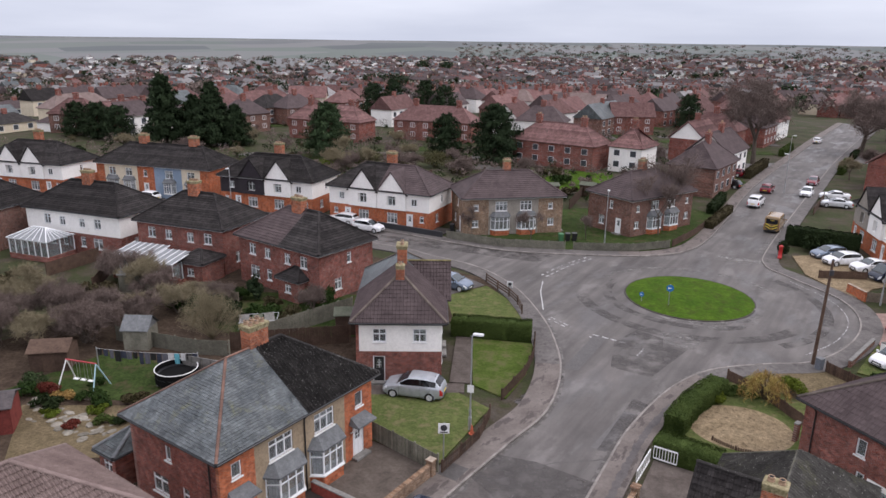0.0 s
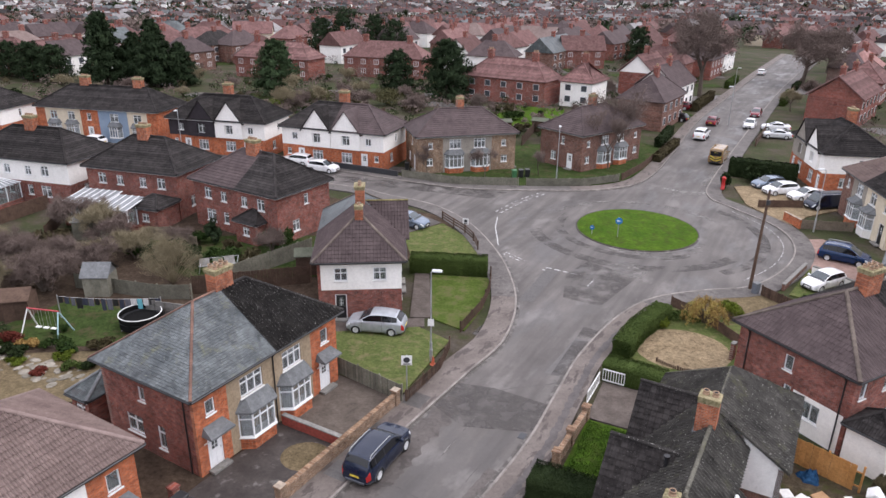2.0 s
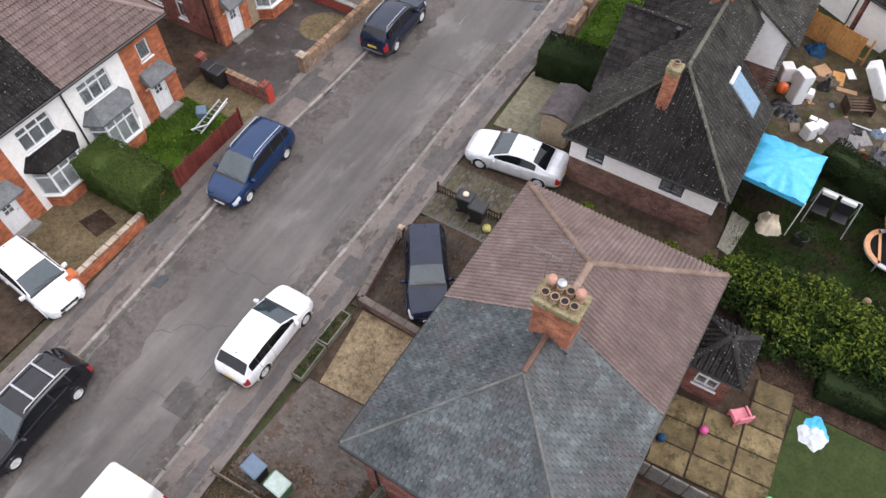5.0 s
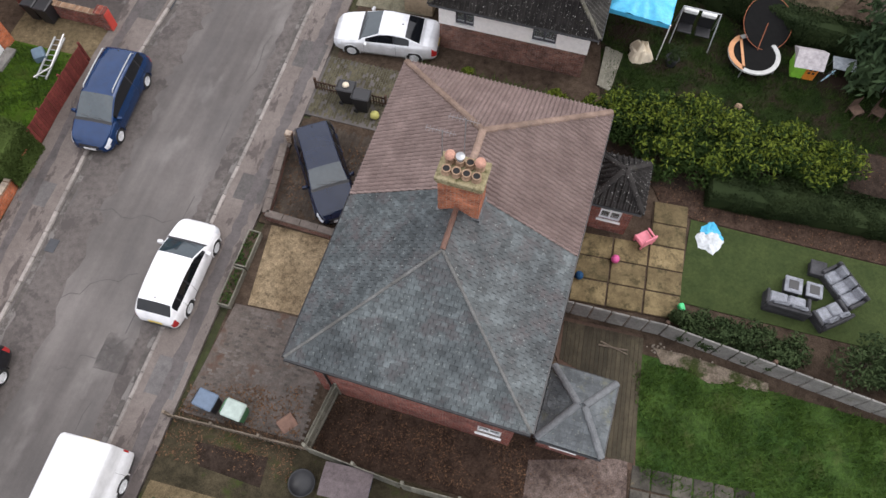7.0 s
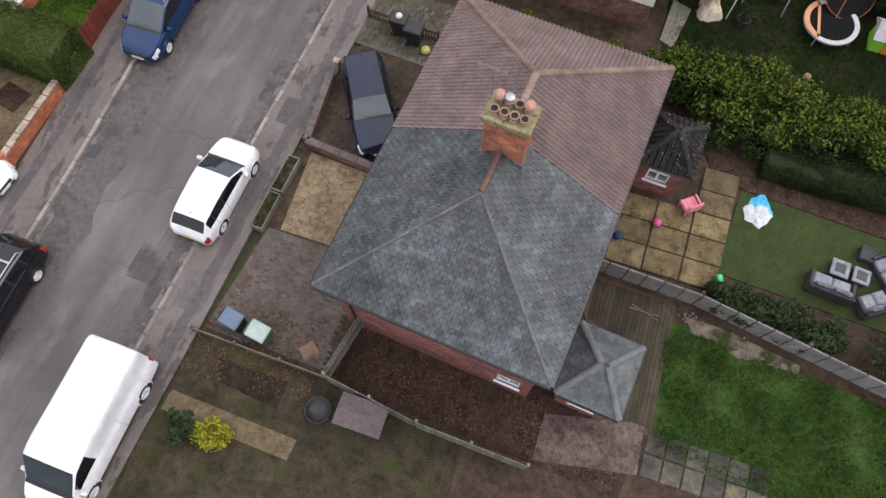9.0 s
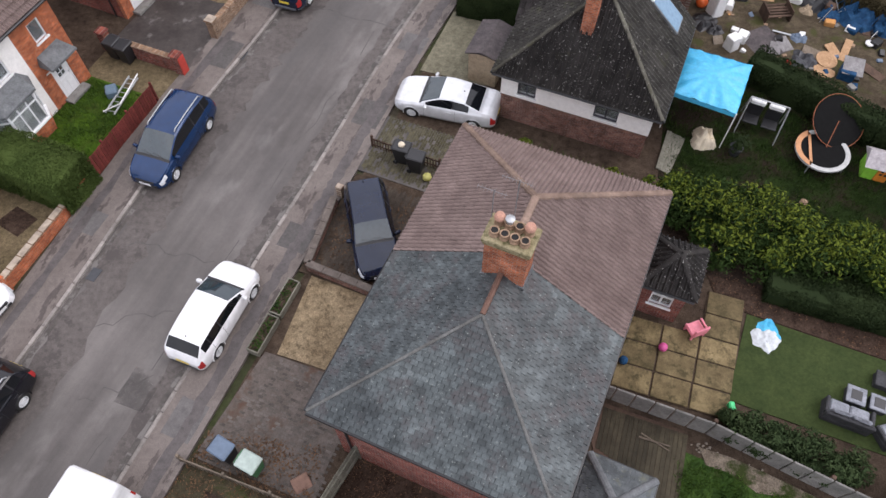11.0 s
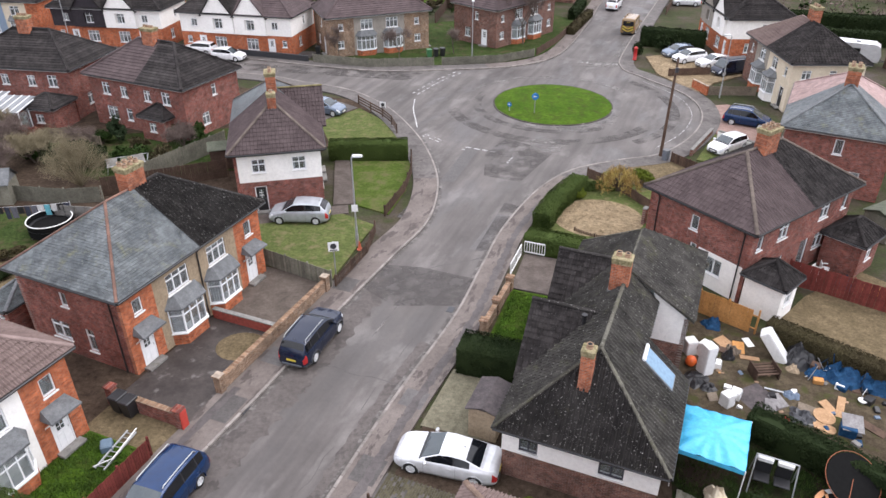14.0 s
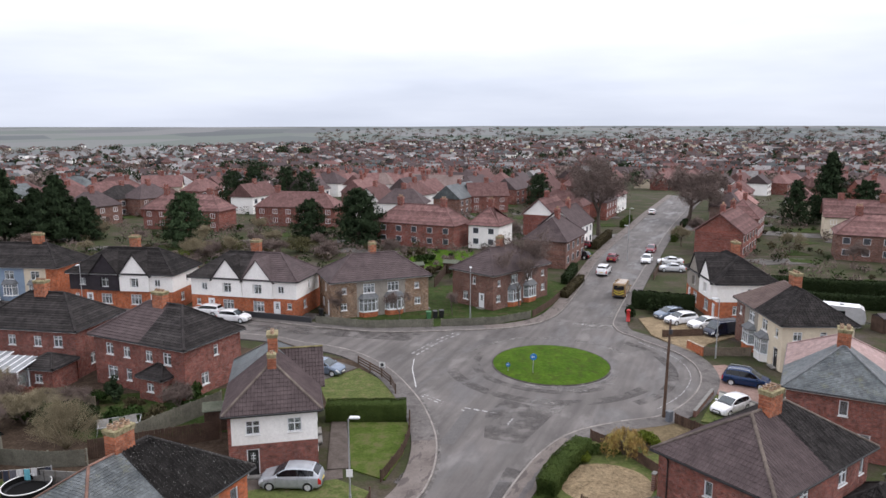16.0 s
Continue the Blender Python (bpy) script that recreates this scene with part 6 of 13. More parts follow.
    for p, q in (((0, -0.05), (Wd, -0.05)), ((Wd + 0.05, 0), (Wd + 0.05, 6.0)), ((-0.05, 0), (-0.05, 3.2))):
        gt.tube((*p, ez - 0.06), (*q, ez - 0.06), 0.055, n=6)
    part("gutter", gt, M_BLACKPLASTIC, h)
    part("floor", MB().box(o + 0.3, o + 0.3, 0.02, Wd - o - 0.3, L - o - 0.3, 0.1), M_ROOMSHADE, h)
    return h


M_RIDGE_LICHEN = tile_mat("lichen_grey_ridge_tile", (0.055, 0.052, 0.042), (0.115, 0.110, 0.092), (0.085, 0.088, 0.036), 0.3, 0.85, lichen=(0.27, 0.26, 0.23))
M_SKYPANE = plain("roof_window_glass", (0.16, 0.26, 0.36), 0.08, 0.0, 0.6)
bungalow()

# ---- houses round the roundabout and along the west road ----
STD_BACK = [win(-3.6, 3.1, 0.95, 1.1), win(-1.4, 3.1, 0.8, 1.0), win(1.4, 3.1, 0.8, 1.0), win(3.6, 3.1, 0.95, 1.1), win(-3.4, 0.8, 1.3, 1.2), win(3.4, 0.8, 1.3, 1.2), win(-1.3, 0.9, 0.7, 1.1, 1), win(1.3, 0.9, 0.7, 1.1, 1)]
STD_FRONT = [win(-3.4, 3.1, 1.3, 1.1), win(3.4, 3.1, 1.3, 1.1), win(-3.4, 0.8, 1.7, 1.3, 3), win(3.4, 0.8, 1.7, 1.3, 3), ("door", -0.9, 0.1, 0.95, 2.05, M_UPVC), ("door", 0.9, 0.1, 0.95, 2.05, M_UPVC)]
STD_SIDE = [win(0.3, 3.2, 0.55, 1.0, 1), win(-1.2, 0.9, 0.9, 1.1)]
house("semi_detached_house", "red brick pair, roof half brown and half charcoal tile", -26.1, 64.4, 154.5, 11.3, 7.1, 4.85, 2.7, 3.9, M_BRICK, (M_T_DARK2, M_T_PURPLE), {"back": (None, STD_BACK), "front": (None, STD_FRONT), "left": (None, STD_SIDE), "right": (None, STD_SIDE)},
      ((0.4, 0.2, 6.7, 8.7, 1.3, 0.8, 4, 1),), split=-0.6, level=1, seed=21)
house("semi_detached_house", "red brick pair under a mossy charcoal hip roof", -39.7, 68.9, 170.0, 11.0, 7.1, 4.85, 2.7, 3.9, M_BRICK, (M_T_DARK2,), {"back": (None, STD_BACK), "front": (None, STD_FRONT), "left": (None, STD_SIDE)},
      ((0.4, 0.2, 6.7, 8.8, 1.2, 0.8, 4, 1),), level=1, seed=22)
house("semi_detached_house", "white rendered and brick pair with charcoal tiled roof", -54.2, 71.3, 171.0, 13.4, 7.1, 4.85, 2.7, 3.9, M_BRICK, (M_T_DARK2,),
      {"back": ([(-6.7, 6.7, 0, 2.4, M_BRICK), (-6.7, 6.7, 2.4, 4.85, M_RENDER_W)], STD_BACK), "left": ([(-3.6, 3.6, 0, 2.4, M_BRICK), (-3.6, 3.6, 2.4, 4.85, M_RENDER_W)], STD_SIDE)}, ((0.4, 0.2, 6.7, 8.8, 1.2, 0.8, 4, 1),), level=1, seed=23)
house("semi_detached_house", "dark brick house with charcoal roof", -69.0, 70.5, 175.0, 12.0, 7.1, 4.85, 2.7, 3.9, M_BRICK3, (M_T_DARK2,), {"back": (None, STD_BACK)}, ((0.4, 0.2, 6.7, 8.8, 1.2, 0.8, 4, 1),), level=1, seed=24)


def gabled_pair(label, x, y, rz, upper, lower, roofs, seed, w=14.6, d=7.4, dark_half=None):
    """A pair of houses with two steep gables in the middle of the front and hipped ends."""
    up = upper if not dark_half else None
    half = w / 2
    panels = [(-half, half, 0, 2.5, lower)] + ([(-half, half, 2.5, 4.85, upper)] if not dark_half else [(-half, 0, 2.5, 4.85, dark_half), (0, half, 2.5, 4.85, upper)])
    opens = [win(-2.1, 3.0, 1.15, 1.25, 2, 0.7), win(2.1, 3.0, 1.15, 1.25, 2, 0.7), win(-5.4, 3.2, 0.8, 0.9, 2, 0), win(5.2, 3.2, 0.8, 0.9, 2, 0), win(-2.1, 0.7, 1.5, 1.35, 3), win(2.1, 0.7, 1.5, 1.35, 3),
             ("door", -4.5, 0.1, 0.95, 2.05, M_UPVC), ("door", 4.6, 0.1, 0.95, 2.05, M_UPVC), win(-6.3, 1.2, 0.6, 0.8, 1), win(6.3, 1.2, 0.6, 0.8, 1)]
    sp = [(-4, 4, 0, 2.5, lower), (-4, 4, 2.5, 4.85, upper)]
    opens = [o_ for o_ in opens if abs(o_[1]) + o_[3] / 2 < half - 0.1]
    h = house("semi_detached_house", label, x, y, rz, w, d, 4.85, 2.8, 4.0, lower, roofs, {"front": (panels, opens), "left": (sp, STD_SIDE), "right": (sp, STD_SIDE)}, ((0.0, 0.4, 6.6, 9.2, 1.2, 0.8, 4, 1),), level=1, split=0.0 if len(roofs) > 1 else None, seed=seed)
    for s in (-1, 1):
        gx, gw, gz = 2.1 * s, 2.05, 7.35
        mt = dark_half if dark_half and s < 0 else upper
        rm = roofs[0 if s < 0 else -1]
        k = MB()
        y0 = -d / 2 - 0.3
        back = -d / 2 + (gz - 4.85) / 2.8 * (d / 2 + 0.35)
        k.add([(gx - gw, y0, 4.7), (gx + gw, y0, 4.7), (gx, y0, gz), (gx - gw, y0 + 0.25, 4.7), (gx + gw, y0 + 0.25, 4.7), (gx, y0 + 0.25, gz)], [(0, 1, 2), (5, 4, 3), (0, 3, 4, 1), (1, 4, 5, 2), (2, 5, 3, 0)])
        part("gable", k, mt, h)
        part("wall", MB().box(gx - gw, y0, 2.52, gx + gw, -d / 2 - 0.004, 2.99).box(gx - gw, y0, 4.26, gx + gw, -d / 2 - 0.004, 4.7).box(gx - gw, y0, 2.99, gx - 0.6, -d / 2 - 0.004, 4.26).box(gx + 0.6, y0, 2.99, gx + gw, -d / 2 - 0.004, 4.26), mt, h)
        roof_plane(h, [(gx - gw - 0.2, y0 - 0.15, 4.55), (gx - gw - 0.2, -d / 2 + 0.4, 4.55), (gx, back, gz + 0.1), (gx, y0 - 0.15, gz + 0.1)][::-1], rm, level=1)
        roof_plane(h, [(gx + gw + 0.2, y0 - 0.15, 4.55), (gx + gw + 0.2, -d / 2 + 0.4, 4.55), (gx, back, gz + 0.1), (gx, y0 - 0.15, gz + 0.1)], rm, level=1)
    return h


gabled_pair("white rendered pair with twin gables over red brick", -24.6, 90.9, -12.7, M_RENDER_W, M_BRICK2, (M_T_DARK2, M_T_PURPLE), 31)
gabled_pair("twin-gabled pair, one half black boarded, one white rendered", -42.0, 94.4, -8.0, M_RENDER_W, M_BRICK2, (M_T_DARK2,), 32, dark_half=M_BLACKBOARD)
gabled_pair("white twin-gabled pair with red brick ground floor", -83.0, 97.0, -4.0, M_RENDER_W, M_BRICK2, (M_T_DARK2,), 33)


def bay_pair(label, x, y, rz, seed, face=None, brick=None, roof=None, w=12.8, level=1):
    face, brick = face or M_RENDER_G, brick or M_BRICK4
    half = w / 2
    return house("semi_detached_house", label, x, y, rz, w, 7.2, 4.85, 2.7, 3.9, brick, (roof or M_T_PURPLE,),
                 {"front": ([(-half, -3.2, 0, 4.85, brick), (-3.2, 3.2, 0, 4.85, face), (3.2, half, 0, 4.85, brick)],
                            [("bay", -1.7, 0.75, 2.5, 2.4, M_BRICK2, M_LEAD), ("bay", 1.7, 0.75, 2.5, 2.4, M_BRICK2, M_LEAD), win(-1.6, 3.1, 1.5, 1.2, 3), win(1.6, 3.1, 1.5, 1.2, 3), win(-4.8, 3.2, 0.6, 0.8, 1), win(4.8, 3.2, 0.6, 0.8, 1), win(-4.9, 1.1, 0.8, 0.9), win(4.9, 1.1, 0.8, 0.9)]),
                  "left": (None, STD_SIDE + [("door", 1.6, 0.1, 0.95, 2.05, M_UPVC)]), "right": (None, STD_SIDE + [("door", -2.6, 0.1, 0.95, 2.05, M_UPVC)])},
                 ((0.0, 0.3, 6.6, 8.9, 0.9, 0.8, 4, 1),), level=level, seed=seed)


bay_pair("grey pebbledash and brick pair with white bay windows", -9.2, 90.9, 21.7, 41)
bay_pair("brown brick pair with white bays behind bare trees", 8.1, 96.2, 46.0, 42, face=M_BRICK3, brick=M_BRICK3, w=12.0)
house("terraced_house", "terrace of cream, blue and white rendered houses, dark roof", -62.6, 99.4, -6.0, 20.0, 7.4, 4.85, 2.7, 3.9, M_BRICK2, (M_T_DARK2,),
      {"front": ([(-10, -8.6, 0, 4.85, M_BRICK2), (-8.6, -2.6, 0, 4.85, M_RENDER_C), (-2.6, 0.4, 0, 4.85, M_BRICK2), (0.4, 5.2, 0, 4.85, M_BLUE_W), (5.2, 8.4, 0, 4.85, M_RENDER_C), (8.4, 10, 0, 4.85, M_BRICK2)],
                 [win(-7.2, 3.0, 1.2, 1.2), win(-4.2, 3.0, 1.2, 1.2), win(3.0, 3.0, 1.4, 1.2), win(6.8, 3.0, 1.3, 1.2), ("bay", -7.2, 0.75, 2.2, 2.4, M_RENDER_C, M_LEAD), ("bay", -4.2, 0.75, 2.2, 2.4, M_RENDER_C, M_LEAD), ("bay", 3.0, 0.75, 2.2, 2.4, M_BLUE_W, M_LEAD), ("bay", 6.8, 0.75, 2.2, 2.4, M_RENDER_C, M_LEAD), ("door", -1.2, 0.1, 0.95, 2.05, M_UPVC), win(-1.2, 3.1, 0.7, 1.0, 1)])},
      ((-4.0, 0.2, 6.6, 8.9, 1.4, 0.8, 4, 1), (5.0, 0.2, 6.6, 8.9, 1.4, 0.8, 4, 1)), level=1, seed=43)
# east of the roundabout
house("semi_detached_house", "cream rendered pair with white bay windows and dark tiles", 36.75, 72.0, -91.0, 11.4, 6.9, 4.85, 2.6, 3.7, M_RENDER_C, (M_T_BROWN, M_T_DARK2),
      {"front": ([(-5.7, -3.4, 0, 4.85, M_BRICK3), (-3.4, 0.0, 0, 4.85, M_RENDER_G), (0.0, 5.7, 0, 4.85, M_RENDER_C)], [("bay", -1.6, 0.75, 2.3, 2.4, M_BRICK2, M_LEAD), ("bay", 1.6, 0.75, 2.3, 2.4, M_RENDER_W, M_LEAD), win(-1.6, 3.1, 1.4, 1.2), win(1.6, 3.1, 1.3, 1.2), win(-4.5, 3.2, 0.6, 0.9, 1), ("door", 4.4, 0.1, 0.95, 2.05, M_BLACKPLASTIC), win(4.4, 3.2, 0.6, 0.9, 1)]),
       "right": (None, [win(0.5, 3.2, 0.7, 0.9, 1), win(-2.0, 3.2, 0.9, 0.9)])}, ((-0.4, 0.3, 6.6, 8.8, 1.3, 0.8, 5, 1),), split=-0.3, level=2, seed=44)
gabled_pair("white and grey rendered pair with twin gables, red brick below", 37.5, 90.0, -91.0, M_RENDER_W, M_BRICK2, (M_T_DARK2,), 45, w=11.2, dark_half=M_RENDER_G)
M_T_PINK = tile_mat("faded_pink_tile", (0.24, 0.155, 0.14), (0.32, 0.215, 0.20), None, 0.12)
house("semi_detached_house", "red brick pair, roof half weathered slate, half faded pink tile", 31.45, 53.3, 62.0, 11.0, 7.2, 4.85, 2.6, 4.2, M_BRICK, (M_T_SLATE2, M_T_PINK),
      {"left": (None, [win(0.2, 3.2, 0.6, 1.15, 1, 0), win(-0.3, 1.9, 0.5, 0.5, 1, 0), win(1.4, 0.9, 1.3, 1.15, 2, 0)]), "back": (None, STD_BACK), "front": (None, STD_FRONT)},
      ((-1.2, 0.0, 6.7, 8.7, 1.2, 0.9, 6, 2),), split=-0.6, level=2, seed=46, ridge=((M_T_SLATE2, M_LEAD), M_T_PINK), fascia=M_WHITEPAINT)


# ---- parked vehicles ----


def wheel_meshes(r):
    def tyre():
        prof = [(r * 0.66, -0.1), (r * 0.94, -0.1), (r, -0.06), (r, 0.06), (r * 0.94, 0.1), (r * 0.66, 0.1)]
        return MB().loft([[(math.cos(2 * math.pi * i / 20) * q, math.sin(2 * math.pi * i / 20) * q, z) for i in range(20)] for q, z in prof], False).mesh("tyre", M_TYRE, True)

    def rim():
        k = MB().lathe([(r * 0.70, -0.08), (r * 0.70, 0.09), (r * 0.62, 0.1), (r * 0.58, 0.05), (0.05, 0.06), (0.04, 0.09)], 20)
        for i in range(5):
            k.box(0.03, -0.035, 0.05, r * 0.57, 0.035, 0.095, Matrix.Rotation(2 * math.pi * i / 5, 4, "Z"))
        return k.mesh("rim", M_RIM)
    return cached(("tyre", r), tyre), cached(("rim", r), rim)


# per style: cowl, windscreen top, roof end, tail base as fractions of the length from the nose; roof line and shoulder line as (fraction, share of the height); roof width
STYLES = {
    "hatch": (0.25, 0.43, 0.87, 0.955, [(0, .38), (.012, .46), (.05, .535), (.14, .60), (.25, .67), (.43, .965), (.56, 1.0), (.72, .985), (.87, .93), (.955, .70), (.985, .60), (1, .48)], [(0, .34), (.06, .49), (.25, .625), (.6, .645), (.9, .665), (.97, .60), (1, .44)], 0.75),
    "mpv": (0.20, 0.40, 0.90, 0.968, [(0, .36), (.012, .44), (.05, .51), (.12, .56), (.20, .625), (.40, .965), (.55, 1.0), (.75, .985), (.90, .93), (.968, .66), (.99, .55), (1, .44)], [(0, .33), (.06, .46), (.20, .585), (.6, .60), (.9, .62), (.97, .57), (1, .41)], 0.77),
    "estate": (0.28, 0.44, 0.90, 0.965, [(0, .40), (.012, .48), (.05, .56), (.14, .615), (.28, .68), (.44, .965), (.56, 1.0), (.75, .98), (.90, .93), (.965, .68), (.988, .58), (1, .46)], [(0, .36), (.06, .51), (.28, .635), (.6, .645), (.9, .65), (.97, .59), (1, .42)], 0.74),
    "saloon": (0.27, 0.45, 0.69, 0.865, [(0, .42), (.012, .48), (.05, .56), (.14, .625), (.27, .695), (.45, .965), (.55, 1.0), (.69, .935), (.865, .745), (.955, .725), (.985, .67), (1, .50)], [(0, .38), (.06, .53), (.27, .655), (.6, .665), (.86, .68), (.96, .66), (1, .46)], 0.72),
    "suv": (0.26, 0.41, 0.91, 0.97, [(0, .42), (.010, .51), (.04, .595), (.14, .645), (.26, .69), (.41, .965), (.55, 1.0), (.75, .985), (.91, .94), (.97, .69), (.99, .58), (1, .46)], [(0, .39), (.06, .55), (.26, .645), (.6, .65), (.9, .665), (.97, .61), (1, .43)], 0.76),
    "van": (0.12, 0.26, 0.985, 0.997, [(0, .28), (.01, .36), (.05, .44), (.12, .53), (.26, .95), (.34, 1.0), (.7, 1.0), (.965, .99), (.988, .97), (.997, .95), (1, .90)], [(0, .26), (.05, .40), (.12, .50), (.3, .52), (.97, .53), (1, .50)], 0.90)}


def curve_at(points, f, soft=0.012):
    """A line through points (fraction, value), its corners rounded over a short length."""
    xs, ys_ = [p[0] for p in points], [p[1] for p in points]
    return float(sum(np.interp(min(1.0, max(0.0, f + soft * k)), xs, ys_) for k in (-1, -0.5, 0, 0.5, 1)) / 5)


def car(style, label, paint, x, y, heading, L=4.2, W=1.75, H=1.48, rails=False, category="car", lower=None, stripes=False):
    """A parked vehicle, one rounded shell cut into body, glass and lamps; heading is the angle of its nose, in degrees anticlockwise from +x."""
    c = thing("van" if style == "van" else "car", label, category, pose(x, y, 0.0, 0, 0, heading - 90), "parked vehicles")
    cowl, wst, re_, tb, top, shoulder, roofw = STYLES[style]
    hw = W / 2
    Y = lambda f: L / 2 - L * f
    r = 0.32 if style not in ("suv", "van") else 0.36
    axles = (0.185, 0.79) if style != "van" else (0.17, 0.80)
    plan = [(0, .66), (.008, .75), (.025, .85), (.06, .93), (.12, .98), (.22, 1.0), (.78, 1.0), (.90, .975), (.955, .93), (.985, .87), (1, .74)] if style != "van" else [(0, .74), (.01, .84), (.04, .93), (.1, .985), (.2, 1.0), (.96, 1.0), (.99, .985), (1, .95)]
    under = [(0, .30), (.05, .23), (.2, .2), (.8, .2), (.95, .25), (1, .33)]
    widen = [(0, .86), (cowl, .87), (wst, roofw + 0.03), ((wst + re_) / 2, roofw), (re_, roofw - 0.01), (tb, 0.84 if style != "van" else roofw), (1, .84 if style != "van" else roofw)]
    split = wst + (re_ - wst) * (0.46 if style != "saloon" else 0.60)
    quarter = re_ - (re_ - wst) * 0.17
    a0 = cowl + 0.30 * (wst - cowl)
    marks = [0, .004, .012, .03, .05, .075, .1, .14, cowl - .012, cowl + .012, wst, re_, tb, a0, split - .008, split + .008, .93, .955, .975, .988, .996, 1.0]
    marks += [i / 22 for i in range(23)] + [a + d * 0.045 / L for a in axles for d in range(-10, 11)]
    if style not in ("saloon", "van"):
        marks += [quarter - .007, quarter + .007]
    fs = [f for f in sorted(marks) if 0 <= f <= 1]
    fs = [f for i, f in enumerate(fs) if i == 0 or f - fs[i - 1] > 0.0025]
    grid = []
    for f in fs:
        w, zb, T, zs = hw * curve_at(plan, f, 0.004), curve_at(under, f), H * curve_at(top, f, 0.010), H * curve_at(shoulder, f)
        zs = min(zs, T - 0.02)
        we = w * curve_at(widen, f)
        half = [(w * 0.80, zb), (w * 0.955, zb + 0.04)] + [(w * kx, zb + (zs - zb) * kz) for kx, kz in ((0.985, .22), (1.0, .40), (1.0, .58), (0.99, .76), (0.968, .90), (0.93, 1.0))]
        half += [(w * 0.915 + (we - w * 0.915) * t, zs + (T - zs) * t * 0.87 + 0.006) for t in (0.07, 0.36, 0.68, 0.95)]
        half += [(we * 0.945, zs + (T - zs) * 0.945), (we * 0.83, T - 0.012), (we * 0.5, T + 0.010), (0.0, T + 0.018)]
        grid.append([(-px, Y(f), pz) for px, pz in half] + [(px, Y(f), pz) for px, pz in half[-2::-1]])
    nj = len(grid[0])
    rows_ = (nj - 1) // 2
    bags = {}
    for i in range(len(fs) - 1):
        fm = (fs[i] + fs[i + 1]) / 2
        for j in range(nj - 1):
            k = j if j < rows_ else nj - 2 - j
            s = "l" if j < rows_ else "r"
            q = [grid[i][j], grid[i + 1][j], grid[i + 1][j + 1], grid[i][j + 1]]
            cy, cz = sum(p[1] for p in q) / 4, sum(p[2] for p in q) / 4
            if k < 6 and any(math.hypot(cy - Y(a), cz - r) < r + 0.045 for a in axles):
                continue
            key = "body"
            if k < 2:
                key = "sill_trim"
            elif 8 <= k <= 10:
                if style == "van":
                    key = "side_window_" + s if cowl + .06 < fm < wst + .12 else "body"
                elif a0 < fm < split - .008:
                    key = "side_window_" + s
                elif split + .008 < fm < (quarter - .007 if style != "saloon" else re_ + 0.05):
                    key = "rear_side_window_" + s
                elif style != "saloon" and quarter + .007 < fm < re_ + 0.012:
                    key = "quarter_window_" + s
                elif a0 < fm < re_:
                    key = "window_pillar_" + s
            elif k >= 11 and abs(fm - cowl) < .012:
                key = "scuttle"
            elif k >= 12 and cowl < fm < wst:
                key = "windscreen"
            elif k >= 12 and style != "van" and re_ + .006 < fm < tb - (.008 if style != "saloon" else .03):
                key = "rear_window"
            elif 4 <= k <= 7 and .008 < fm < (.085 if k > 4 else .06):
                key = "headlight_" + s
            elif (3 <= k <= 6 and fm > .962) if style != "van" else (5 <= k <= 8 and fm > .991):
                key = "tail_light_" + s
            bags.setdefault(key, MB()).add(q, [(0, 1, 2, 3)])
    bags["body"].add([grid[0][j] for j in range(nj)], [tuple(range(nj))])
    bags["body"].add([grid[-1][j] for j in range(nj)], [tuple(range(nj - 1, -1, -1))])
    mats = {"body": paint, "sill_trim": lower or (M_BLACKPLASTIC if style in ("suv", "van") else paint), "windscreen": M_WINDSCREEN, "scuttle": M_BLACKPLASTIC, "window_pillar": M_BLACKPLASTIC, "headlight": M_LAMPCLEAR, "tail_light": M_LAMPRED}
    for key, k in bags.items():
        nm = key[:-2] if key[-2:] in ("_l", "_r") else key
        me = k.mesh(nm, mats.get(nm, M_CARGLASS))
        bm = bmesh.new()
        bm.from_mesh(me)
        bmesh.ops.remove_doubles(bm, verts=bm.verts[:], dist=0.0004)
        bm.to_mesh(me)
        bm.free()
        me.shade_smooth()
        part(nm, me, None, c)
    part("underbody", MB().box(-hw * 0.78, -L * 0.46, 0.17, hw * 0.78, L * 0.46, 0.34), M_BLACKPLASTIC, c)
    ty, rm = wheel_meshes(r)
    arc = [radians(-14 + 208 * i / 18) for i in range(19)]
    for f in axles:
        for s in (-1, 1):
            wm = Matrix.Translation((s * (hw - 0.115), Y(f), r)) @ Matrix.Rotation(radians(90) * s, 4, "Y")
            wl = part("wheel", ty, None, c, m=wm)
            part("rim", rm, None, wl)
            ring_ = lambda xx, q: [(s * xx, Y(f) + math.cos(a) * q, r + math.sin(a) * q) for a in arc]
            well = MB().add(ring_(hw - 0.03, r + 0.06) + ring_(hw - 0.32, r + 0.06), [(i, i + 1, 20 + i, 19 + i) for i in range(18)] + [tuple(range(19, 38))])
            part("wheel_well", well, M_TYRE, c)
            part("wheel_arch", MB().path(ring_(hw * 0.975, r + 0.055), 0.028, 6), lower or (M_BLACKPLASTIC if style == "suv" else paint), c)
